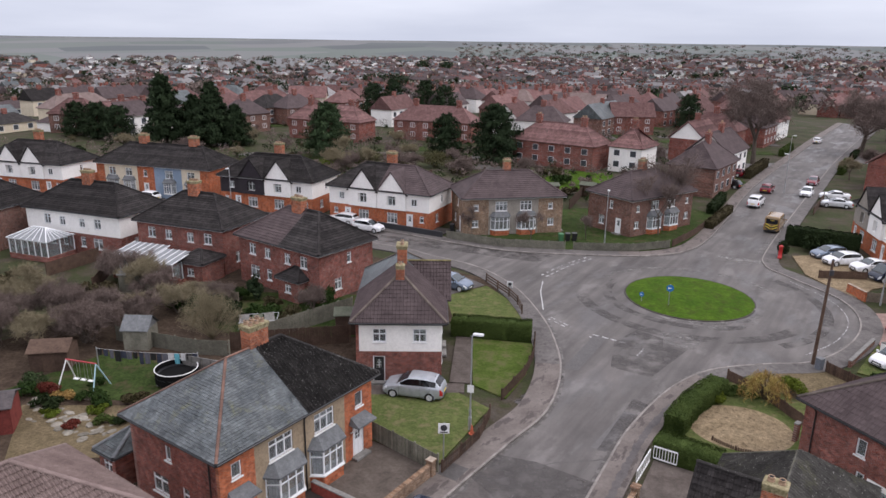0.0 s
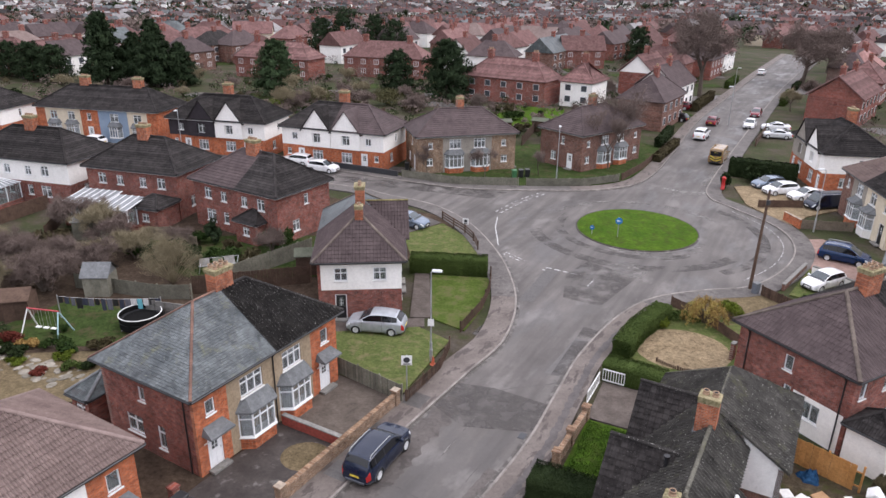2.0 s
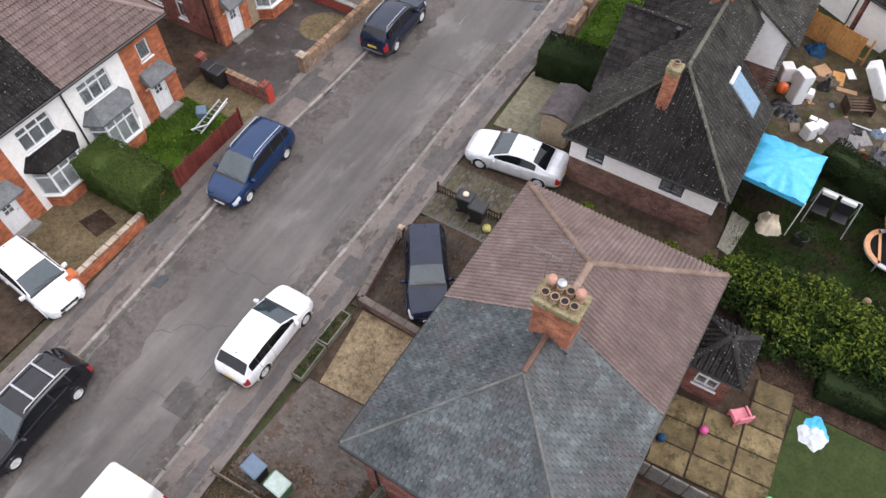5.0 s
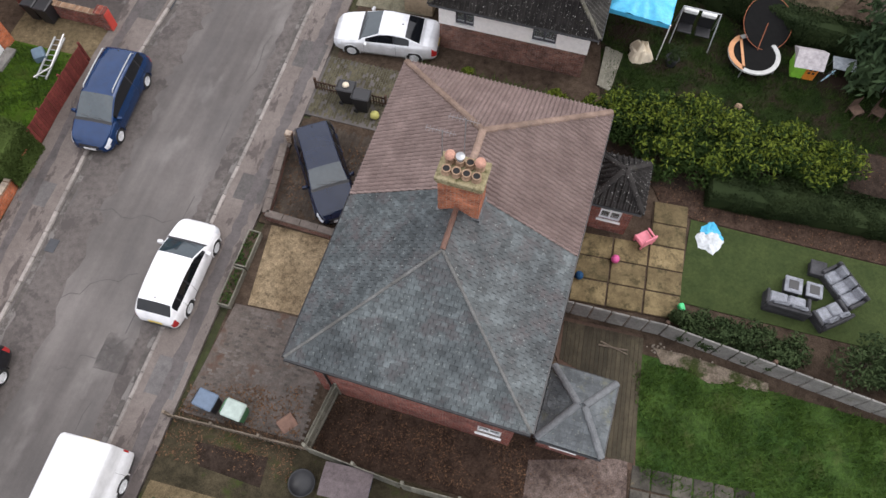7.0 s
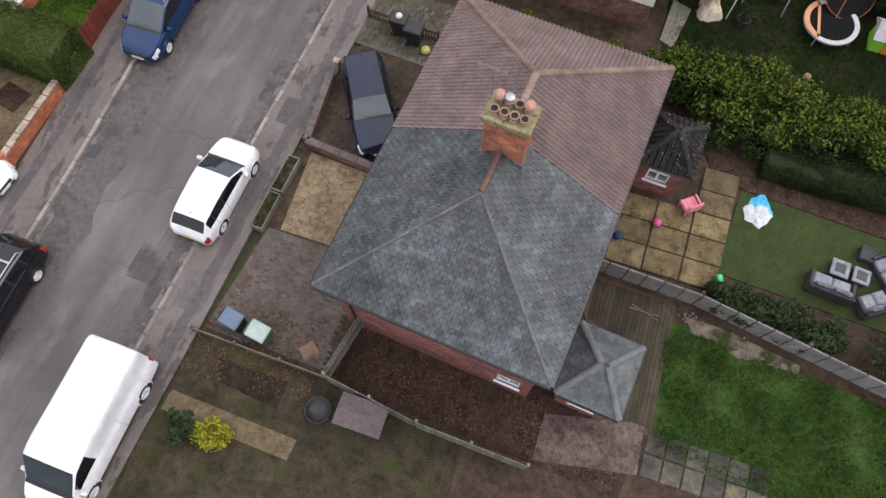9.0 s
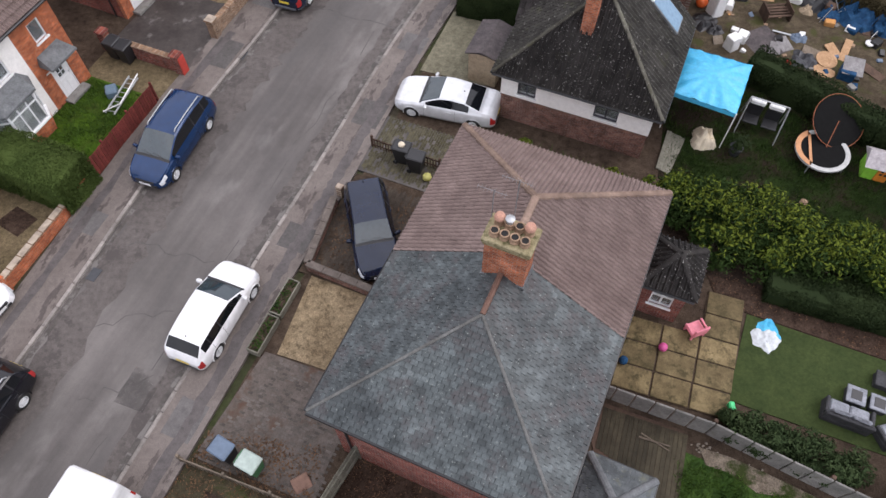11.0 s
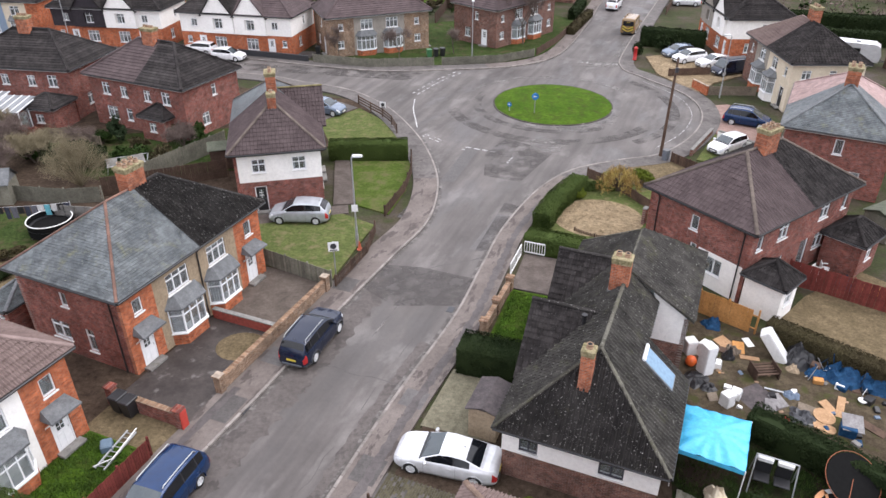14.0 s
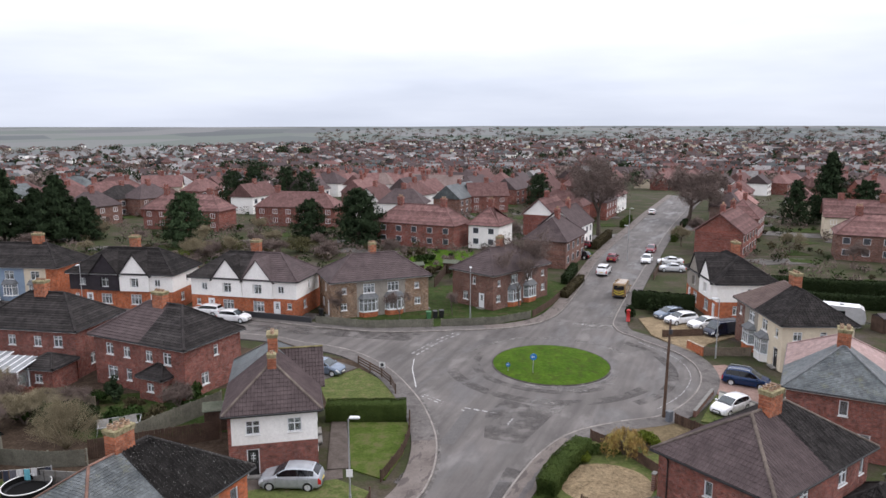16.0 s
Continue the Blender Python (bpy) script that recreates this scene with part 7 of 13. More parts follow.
    for s in (-1, 1):
        part("mirror", MB().cbox(-0.11, -0.06, 0, 0.11, 0.07, 0.15, 0.035), paint, c, m=pose(s * (hw + 0.07), Y(a0 + 0.01), H * curve_at(shoulder, a0) - 0.01, 0, 0, -s * 8))
        for f in () if y > 78 else (split - 0.035, quarter - 0.03) if style not in ("saloon", "van") else (split - 0.035,):
            part("door_handle", MB().cbox(-0.014, -0.1, 0, 0.014, 0.1, 0.03, 0.006), paint, c, m=pose(s * (hw - 0.002), Y(f), H * curve_at(shoulder, f) * 0.86))
        for f in () if y > 78 else (a0 - 0.015, split, quarter) if style != "saloon" else (a0 - 0.015, split + 0.02):
            zs = H * curve_at(shoulder, f)
            part("door_seam", MB().path([(s * (hw * 0.972 + 0.002), Y(f), 0.26), (s * (hw + 0.003), Y(f), 0.52), (s * (hw * 0.992 + 0.003), Y(f), zs * 0.82), (s * (hw * 0.932 + 0.003), Y(f), zs)], 0.006, 4), M_BLACKPLASTIC, c)
        if rails:
            xr, zr = hw * roofw * 0.88, H + 0.035
            f0, f1 = wst + 0.03, re_ - 0.03
            part("roof_rail", MB().path([(s * xr, Y(f0), H * 0.97), (s * xr, Y(f0 + .02), zr), (s * xr, Y((f0 + f1) / 2), zr + 0.015), (s * xr, Y(f1 - .02), zr - 0.01), (s * xr, Y(f1), H * 0.93)], 0.024), M_STEEL, c)
    nose, tail = H * top[1][1], H * top[-1][1]
    part("grille", MB().cbox(-hw * 0.46, -0.03, -0.07, hw * 0.46, 0.025, 0.07, 0.02), M_BLACKPLASTIC, c, m=pose(0, Y(0.002), nose * 0.80))
    part("air_intake", MB().cbox(-hw * 0.55, -0.03, -0.06, hw * 0.55, 0.025, 0.05, 0.02), M_BLACKPLASTIC, c, m=pose(0, Y(0.002), 0.38))
    part("bumper_trim", MB().cbox(-hw * 0.62, -0.02, -0.07, hw * 0.62, 0.03, 0.06, 0.02), lower or M_BLACKPLASTIC, c, m=pose(0, Y(1.0), 0.36))
    part("number_plate", MB().box(-0.26, -0.01, -0.055, 0.26, 0.012, 0.055), M_PLATE_Y, c, m=pose(0, Y(1.0) - 0.012, tail * 0.86))
    part("number_plate", MB().box(-0.26, -0.012, -0.055, 0.26, 0.012, 0.055), M_PLATE_W, c, m=pose(0, Y(0.0) + 0.034, 0.45))
    part("wiper", MB().path([(-hw * 0.5, Y(cowl + .012), H * curve_at(top, cowl + .012) + 0.03), (hw * 0.05, Y(cowl + .03), H * curve_at(top, cowl + .03) + 0.03)], 0.008, 4).path([(0.02, Y(cowl + .012), H * curve_at(top, cowl + .012) + 0.03), (hw * 0.55, Y(cowl + .03), H * curve_at(top, cowl + .03) + 0.03)], 0.008, 4), M_BLACKPLASTIC, c)
    if style != "van":
        part("roof_aerial", MB().lathe([(0.035, 0), (0.02, 0.03), (0.006, 0.06)], 8), M_BLACKPLASTIC, c, m=pose(0, Y(re_ - 0.03), H * curve_at(top, re_ - 0.03) + 0.01))
    if rails == 2:
        for f in (0.3, 0.72):
            part("roof_bar", MB().cbox(-hw * roofw * 0.9, -0.04, 0, hw * roofw * 0.9, 0.04, 0.03, 0.01), M_STEEL, c, m=pose(0, Y(wst + (re_ - wst) * f), H + 0.035))
    if stripes:
        part("rear_window", MB().cbox(-0.7, -0.01, 1.25, 0.7, 0.02, 1.85, 0.02), M_CARGLASS, c, m=pose(0, Y(1.0) - 0.012, 0))
        for i in range(4):
            for s in (-1, 1):
                part("chevron", MB().box(-0.36, -0.006, -0.07, 0.36, 0.006, 0.07), M_PLATE_Y if i % 2 else M_BLACKPLASTIC, c, m=Matrix.Translation((s * 0.4, Y(1.0) - 0.012, 0.55 + i * 0.17)) @ Matrix.Rotation(radians(-28 * s), 4, "Y"))
    return c


P_WHITE = car_paint("white_car_paint", (0.74, 0.74, 0.75), 0.0)
P_SILVER = car_paint("silver_car_paint", (0.62, 0.63, 0.65), 0.2)
P_DULLSILVER = car_paint("dull_silver_car_paint", (0.40, 0.42, 0.45), 0.3)
P_NAVY = car_paint("navy_car_paint", (0.008, 0.014, 0.034), 0.15)
P_BLUE = car_paint("blue_car_paint", (0.006, 0.028, 0.090), 0.25)
P_BLACK = car_paint("black_car_paint", (0.006, 0.006, 0.009), 0.0)
P_RED = car_paint("dark_red_car_paint", (0.15, 0.008, 0.018), 0.0)
P_GREY = car_paint("grey_car_paint", (0.12, 0.13, 0.15), 0.4)
P_LIGHTBLUE = car_paint("pale_blue_car_paint", (0.16, 0.20, 0.26), 0.4)
ST = 67.5
car("hatch", "white hatchback parked half on the pavement", P_WHITE, -8.45, 11.2, ST + 1, 4.2, 1.78, 1.48)
car("saloon", "silver-white coupe saloon parked on a drive", P_SILVER, 0.2, 21.55, 180 - 15.5, 4.6, 1.85, 1.4)
car("mpv", "dark blue people carrier with silver roof rails", P_BLUE, -11.55, 19.4, ST + 180 + 4, 4.75, 1.85, 1.68, rails=True)
car("suv", "dark navy four-wheel-drive with grey lower trim", P_NAVY, -7.05, 30.0, ST + 3, 4.45, 1.84, 1.64, lower=P_GREY, rails=True)
car("hatch", "white hatchback parked on a front garden", P_WHITE, -18.3, 12.3, -28, 4.3, 1.78, 1.47)
car("estate", "black estate car with silver roof bars", P_BLACK, -15.9, 6.9, ST + 180 + 2, 4.8, 1.85, 1.55, rails=2)
car("estate", "dark navy estate parked on a brown drive", P_NAVY, -2.85, 14.9, -78, 4.45, 1.75, 1.45)
car("van", "white panel van parked at the kerb", P_WHITE, -11.55, 2.5, ST + 180 + 2, 5.4, 2.0, 2.25, category="van")
car("hatch", "silver compact people carrier parked beside the white house", P_DULLSILVER, -10.2, 44.2, 178, 4.25, 1.76, 1.6)
car("hatch", "grey-blue hatchback parked behind the corner house", P_LIGHTBLUE, -11.7, 66.3, -20, 4.2, 1.75, 1.48)
car("hatch", "old white hatchback parked in a front garden", P_WHITE, 24.5, 56.8, 214, 4.0, 1.66, 1.4)
car("mpv", "dark blue people carrier parked on a brick drive", P_BLUE, 28.4, 62.9, -30, 4.2, 1.75, 1.62, rails=True)
car("hatch", "pale blue hatchback on a shared drive", P_LIGHTBLUE, 28.6, 86.3, 200, 4.0, 1.7, 1.46)
car("hatch", "white hatchback on a shared drive", P_WHITE, 29.3, 83.9, 200, 4.2, 1.76, 1.46)
car("saloon", "white saloon on a shared drive", P_WHITE, 31.6, 82.0, 200, 4.5, 1.78, 1.4)
car("van", "small dark blue van on a front drive", P_NAVY, 32.4, 79.0, 200, 4.4, 1.8, 1.8, category="van")
car("van", "ochre camper van with yellow and black rear chevrons", car_paint("ochre_van_paint", (0.24, 0.155, 0.075), 0.0), 25.6, 98.6, 67, 4.9, 1.95, 2.2, category="van", stripes=True)
car("suv", "white off-roader parked at the kerb", P_WHITE, 26.3, 113.0, 67, 4.6, 1.85, 1.75)
car("hatch", "dark red hatchback at the kerb", P_RED, 30.5, 124.5, 67, 4.0, 1.7, 1.46)
car("hatch", "white hatchback on the far side of the road", P_WHITE, 36.2, 123.0, 247, 4.1, 1.72, 1.46)
car("hatch", "dark red car on the far side of the road", P_RED, 40.0, 133.4, 247, 4.1, 1.72, 1.46)
car("estate", "dark red estate on a front drive", P_RED, 27.6, 138.8, 150, 4.4, 1.75, 1.48)
car("hatch", "white hatchback on a front drive", P_WHITE, 24.2, 130.8, 150, 4.1, 1.7, 1.46)
car("hatch", "black hatchback beside the road", P_BLACK, 25.0, 127.0, 150, 4.1, 1.7, 1.46)
car("saloon", "white car on a drive beside the north road", P_WHITE, 39.8, 121.2, 170, 4.4, 1.75, 1.44)
car("saloon", "silver car on a drive beside the north road", P_SILVER, 38.2, 115.2, 170, 4.4, 1.75, 1.44)
car("hatch", "white car far up the north road", P_WHITE, 57.4, 192.4, 67, 4.1, 1.72, 1.46)
car("estate", "white estate parked before the gabled houses", P_WHITE, -30.4, 87.9, 168, 4.5, 1.76, 1.48)
car("hatch", "white hatchback on the west road", P_WHITE, -26.0, 84.9, -14, 4.2, 1.75, 1.48)
car("hatch", "white hatchback before the terrace", P_WHITE, -62.8, 93.6, 172, 4.2, 1.75, 1.48)


# ---- front gardens, drives and back gardens ----
O_ST = (-8.7, 26.7)
LAYER = [0.02]


def P(u, v):
    return st(O_ST, u, v)


def plot(label, poly, mat, name="garden", category="garden"):
    LAYER[0] += 0.0011
    return slab(name, label, poly, -0.08, LAYER[0] + 0.03, mat, category=category)


# base soil and grass of the blocks
plot("rough winter grass and soil behind the west houses", [P(-40, -2.0), P(10, -2.0), P(10, -12), P(40, -14), P(38, -40), P(-40, -40)], M_SOIL, "garden_ground")
plot("worn ground round the east houses", [P(-40, 8.4), P(6, 8.2), P(12, 9), P(12, 30), P(-40, 40)], M_SOIL, "garden_ground")
# west side, south to north
plot("dry straw-coloured front garden with a burnt patch", [P(-16.4, -2.0), P(-10.9, -2.0), P(-10.9, -6.3), P(-16.4, -6.3)], M_STRAW)
plot("burnt patch of soil", [P(-14.2, -3.2), P(-13.2, -3.0), P(-13.0, -4.2), P(-14.0, -4.5)], M_LEAFSOIL, "burnt_patch")
plot("brown front drive with dark mud", [P(-21.5, -2.0), P(-16.4, -2.0), P(-16.4, -6.3), P(-21.5, -6.3)], M_SOIL, "drive", "drive")
plot("small green front lawn", [P(-10.9, -2.1), P(-5.8, -2.1), P(-5.8, -6.3), P(-10.9, -6.3)], M_GRASS2, "lawn", "lawn")
plot("trodden soil path beside the wall", [P(-5.8, -2.1), P(-4.0, -2.1), P(-4.0, -6.3), P(-5.8, -6.3)], M_STRAW, "path", "path")
plot("dark stained tarmac front drive", [P(-3.9, -2.0), P(3.6, -2.0), P(3.6, -6.4), P(-3.9, -6.4)], mottled("wet_brown_tarmac", (0.034, 0.028, 0.026), (0.072, 0.061, 0.056), 0.7, 28, 0.6, 0.3, 0.3, stain=((0.135, 0.125, 0.118), 1.0, 0.58, 0.66)), "drive", "drive")
plot("round gravel bed with straw grass", ring(*P(2.0, -3.2), 1.35, 1.2, 20), M_STRAW, "gravel_bed", "garden bed")
plot("brown paved front drive", [P(3.7, -2.0), P(9.2, -1.6), P(9.3, -6.6), P(3.7, -6.4)], mottled("brown_brick_paving", (0.075, 0.060, 0.050), (0.13, 0.107, 0.090), 0.9, 26, 0.85, 0.2, 0.3), "drive", "drive")
# corner house
plot("worn grass plot under the silver car", [(-14.5, 39.4), (-7.0, 36.0), (-4.9, 43.3), (-8.6, 45.9), (-15.2, 44.0)], M_GRASS3)
plot("concrete strip beside the corner house", [(-13.5, 43.3), (-6.9, 45.1), (-7.1, 46.4), (-13.8, 45.2)], M_DRIVEBROWN, "path", "path")
plot("worn concrete garden path", [(-8.2, 46.4), (-6.6, 46.6), (-8.0, 55.0), (-9.2, 55.0)], M_DRIVEBROWN, "path", "path")
plot("clipped green front lawn", [(-6.5, 46.4), (-4.0, 44.9), (-2.9, 49.0), (-2.8, 54.4), (-7.8, 54.4)], M_LAWN, "lawn", "lawn")
plot("pale mossy front lawn", [(-9.4, 56.0), (-3.1, 56.4), (-4.9, 62.8), (-8.4, 67.4), (-11.8, 63.6)], M_GRASS3, "lawn", "lawn")
plot("tarmac drive behind the corner house", [(-11.8, 63.7), (-8.6, 67.6), (-12.5, 71.0), (-16.0, 66.5)], M_DRIVE, "drive", "drive")
# gardens behind the slate pair
def rockery():
    r = random.Random(61)
    g = thing("rockery", "pale stones set in a sunken rock garden", "rockery")
    me = [MB().lathe([(0.9, -0.1), (1.0, 0.12), (0.85, 0.3), (0.4, 0.36)], 7).mesh("stone", M_ROCK) for _ in range(1)]
    for i in range(70):
        u, v = r.random(), r.random()
        x, y = -35.5 + 9.5 * u + 1.2 * v, 38.2 - 2.6 * u - 2.4 * v
        k = r.uniform(0.16, 0.42)
        part("stone", me[0], None, g, m=pose(x, y, 0.05, r.uniform(-8, 8), r.uniform(-8, 8), r.uniform(0, 180)) @ Matrix.Diagonal((k, k * r.uniform(0.5, 0.9), k * r.uniform(0.4, 0.8), 1)))


M_ROCK = mottled("pale_garden_stone", (0.15, 0.135, 0.11), (0.28, 0.255, 0.215), 2, 25, 0.9, 0.08, 0.5, vary=0.25)
rockery()
plot("green back lawn with play things", [(-38.0, 37.8), (-26.5, 39.3), (-25.0, 44.2), (-34.6, 45.6)], M_GRASS, "lawn", "lawn")
plot("stony sunken back garden", [(-31.0, 31.0), (-24.0, 33.5), (-25.6, 39.0), (-35.0, 37.0)], M_STRAW)
plot("overgrown back garden grass", [(-27.0, 50.5), (-16.8, 52.6), (-19.5, 62.0), (-33.0, 60.0), (-40, 58)], M_GRASS)
# east side, south to north
plot("moss-edged block-paved front drive", [(-6.5, 9.85), (-8.3, 6.3), (-4.3, 4.55), (-3.5, 6.9), (-3.3, 8.7)], mottled("brown_block_paving", (0.075, 0.062, 0.053), (0.13, 0.108, 0.095), 1.2, 22, 0.85, 0.2, 0.5, stain=((0.085, 0.05, 0.035), 0.9, 0.55, 0.68)), "drive", "drive")
plot("sandy gravel front garden", [(-6.05, 9.75), (-3.1, 8.75), (-2.3, 12.0), (-5.05, 13.2)], M_GRAVEL, "gravel_bed")
plot("brown muddy front drive", [P(-11.3, 8.0), P(-6.2, 8.0), P(-6.2, 12.0), P(-11.3, 12.0)], M_SOIL, "drive", "drive")
plot("dark wet concrete drive under the coupe", [P(-6.0, 7.9), P(-2.8, 7.9), P(-2.8, 12.2), P(-6.0, 12.2)], M_DRIVE, "drive", "drive")
plot("mossy paved drive beside the bungalow", [(-1.1, 23.9), (0.5, 27.9), (3.6, 26.8), (2.0, 22.9)], mottled("mossy_brown_paving", (0.12, 0.11, 0.075), (0.19, 0.175, 0.125), 1.5, 24, 0.9, 0.2, 0.4), "drive", "drive")
plot("small green lawn behind a brick wall", [(2.4, 30.4), (4.1, 35.2), (7.0, 34.2), (5.2, 29.4)], M_GRASS2, "lawn", "lawn")
plot("stained brown paved forecourt behind the white gate", [(4.05, 35.4), (5.3, 39.4), (8.4, 38.3), (7.1, 34.3)], M_DRIVEBROWN, "forecourt", "drive")
plot("pale grassy corner garden", [(6.7, 43.2), (12.2, 38.9), (17.2, 46.5), (13.6, 52.6), (9.9, 49.4)], M_GRASS3)
plot("gravel circle of the corner garden", ring(11.0, 44.3, 3.2, 2.9, 28), M_GRAVEL, "gravel_bed")
plot("sandy front garden by the pole", [(13.6, 51.0), (17.6, 46.9), (21.6, 51.6), (18.4, 54.9), (16.0, 54.0)], M_STRAW)
plot("weedy front garden with parked car", [(21.2, 54.6), (24.6, 52.8), (28.0, 57.6), (24.6, 60.3)], M_GRASS3)
plot("brick paved front drive", [(24.8, 60.4), (28.2, 57.8), (31.6, 62.6), (28.6, 68.4), (26.6, 68.0)], mottled("pink_brick_paving", (0.20, 0.13, 0.11), (0.29, 0.20, 0.17), 1.2, 24, 0.85, 0.2, 0.3), "drive", "drive")
plot("sandy shared gravel drive", [(26.8, 72.0), (29.5, 75.4), (35.5, 79.4), (31.0, 88.2), (24.6, 85.8), (24.2, 78.8)], M_GRAVEL, "drive", "drive")
# behind the near pair
plot("leafy gravel yard beside the near house", [(-4.2, 4.2), (5.6, 0.3), (6.8, 2.4), (-2.9, 6.4)], M_LEAFSOIL, "yard")
plot("dark mossy front garden strewn with leaves", [(-8.5, 6.0), (-4.35, 4.3), (0.6, 2.2), (-0.6, -2.0), (-11.2, -2.0), (-10.4, 1.6)], mottled("dark_mossy_soil", (0.026, 0.022, 0.013), (0.066, 0.054, 0.032), 1.2, 22, 0.9, 0.15, 0.8, 0.04, fine_amp=0.6, stain=((0.035, 0.045, 0.012), 1.3, 0.54, 0.66)))
plot("sunken bed of wet dark soil", [(-7.85, 4.95), (-5.35, 4.1), (-5.65, 3.15), (-7.7, 4.1)], M_MUD_LAURELSHADE, "flower_bed")
plot("mossy concrete slab path across a front garden", [(-9.3, 3.85), (-4.9, 2.15), (-5.2, 1.5), (-9.6, 3.2)], M_STRAW, "path", "path")
plot("long grass back lawn", [(7.6, 6.4), (18.5, 1.6), (17.0, -3.0), (6.8, 1.8)], mottled("long_damp_grass", (0.020, 0.048, 0.009), (0.044, 0.080, 0.016), 0.6, 18, 0.9, 0.15, 0.9, 0.06, fine_amp=0.7, stain=((0.060, 0.075, 0.022), 0.8, 0.55, 0.7)), "lawn", "lawn")
plot("dark weathered timber decking", [(4.8, 8.2), (8.2, 6.9), (6.9, 2.2), (5.4, 2.9)], M_WOODBROWN, "decking")
plot("artificial turf behind the patio", [(11.3, 11.3), (20.3, 7.6), (18.9, 4.4), (9.9, 8.0)], M_TURF, "artificial_lawn", "lawn")
plot("bare leaf-strewn garden border", [(10.1, 13.2), (20.7, 8.9), (20.3, 7.65), (11.3, 11.35), (10.3, 12.0)], M_LEAFSOIL, "border")
# the mud's dark colour stands for shade below the bushes
plot("soil under the laurels, their shade in its colour", [(8.0, 13.8), (19.4, 9.6), (20.8, 13.0), (9.4, 17.2)], M_MUD_LAURELSHADE, "border")
plot("long grass of the trampoline garden, shade in its colour", [(9.0, 17.6), (21.5, 12.6), (23.8, 17.4), (17.8, 19.6), (13.6, 23.2), (10.0, 22.0)], M_MUDGRASS_SHADE, "lawn", "lawn")
plot("muddy yard strewn with rubbish", [(10.6, 24.2), (13.8, 23.8), (19.0, 19.8), (25.6, 24.6), (21.8, 27.0), (17.2, 31.2), (14.6, 33.2), (12.4, 31.6)], mottled("trodden_brown_mud", (0.048, 0.036, 0.024), (0.098, 0.078, 0.052), 0.9, 20, 0.9, 0.08, 0.8, 0.04, fine_amp=0.6, stain=((0.055, 0.056, 0.022), 0.8, 0.52, 0.62)), "yard")
plot("worn straw back garden", [(18.0, 31.2), (23.5, 26.5), (30.5, 31.5), (26.0, 37.2), (21.4, 34.4)], M_STRAW, "garden")
plot("rough lawn before the pebbledash pairs", [(-14.6, 84.6), (-7.5, 81.8), (0.0, 82.2), (7.0, 83.4), (11.6, 86.4), (15.0, 92.0), (20.0, 105.0), (14, 110), (-16, 97)], M_GRASS, "lawn", "lawn")
plot("bright lawn behind the pebbledash pair", [(-8.0, 118.0), (4.0, 116.0), (6.0, 134.0), (-4.0, 136.0)], M_GRASS2, "lawn", "lawn")
plot("west road front gardens", [(-100, 92.5), (-46, 90.0), (-16.5, 85.2), (-15.5, 88), (-46, 94), (-100, 97)], M_DRIVE, "forecourt", "drive")


# ---- patio of large square slabs ----
def patio():
    a, e, d = Vector((5.85, 8.55)), Vector((0.948, -0.317)), Vector((0.333, 0.943))
    cells = [(i, j) for i in range(3) for j in range(3 if i < 2 else 5)]
    L_ = [(0, 0), (4.12, 0), (4.12, 4.9), (2.72, 4.9), (2.72, 2.95), (0, 2.95)]
    p = thing("patio", "mossy yellow-brown square paving slabs with dark joints", "patio", kind="structure", shape=MB().prism(ccw([tuple(a + e * u + d * v) for u, v in L_]), -0.05, 0.09), mat=M_SOIL)
    me = MB().cbox(0.035, 0.03, 0, 1.335, 0.95, 0.05, 0.015).mesh("slab", M_SLAB)
    for i, j in cells:
        q = a + e * (i * 1.37) + d * (j * 0.975)
        part("slab", me, None, p, m=Matrix.Translation((q.x, q.y, 0.085)) @ Matrix.Rotation(math.atan2(e.y, e.x), 4, "Z") @ Matrix.Translation((0, 0, 0.004 * ((i + j) % 2))))


patio()

# ---- walls and fences along the street ----
garden_wall("red-brown brick garden wall with a painted pier", [P(-3.95, -6.2), P(-3.95, -2.15)], 0.85, M_BRICK, M_BRICK4)
tagged(part("painted_face", MB().cbox(-0.21, -0.03, 0, 0.21, 0.0, 1.05, 0.01), plain("red_masonry_paint", (0.45, 0.05, 0.035), 0.6), new("red_pier", None), m=Matrix.Translation((*P(-3.95, -1.9), 0.05)) @ Matrix.Rotation(radians(67.5), 4, "Z")).parent, "bright red painted end of a brick pier", "pier")
garden_wall("long buff brick front garden wall with stone coping", [P(-1.3, -1.95), P(8.4, -1.75)], 0.8, M_BRICK4, M_BRICK4)
garden_wall("low red painted wall between two drives", [P(3.65, -6.2), P(3.65, -2.1)], 0.65, plain("worn_red_wall_paint", (0.26, 0.055, 0.04), 0.75, grime=0.3), M_CONCRETE, piers=False)
garden_wall("orange brick front garden wall", [P(-16.3, -2.0), P(-11.4, -2.0)], 0.6, M_BRICK2, M_BRICK4)
fence("fence", "rust-brown boarded fence leaning along the pavement", [P(-11.2, -2.05), P(-5.9, -2.1)], 1.15, M_WOODRED, board=0.14)
fence("fence", "grey weathered close-boarded fence between drives", [P(9.5, -6.9), P(8.8, -1.6)], 1.25, M_WOODGREY, board=0.14)
fence("fence", "dark low picket fence round a lawn", [(-6.5, 35.5), (-5.0, 39.4), (-4.7, 42.4)], 0.85, M_WOODBROWN, gap=0.05, board=0.1)
fence("fence", "dark low picket fence round a lawn", [(-4.2, 44.7), (-3.0, 48.6), (-2.6, 52.0), (-2.7, 55.0)], 0.85, M_WOODBROWN, gap=0.05, board=0.1)


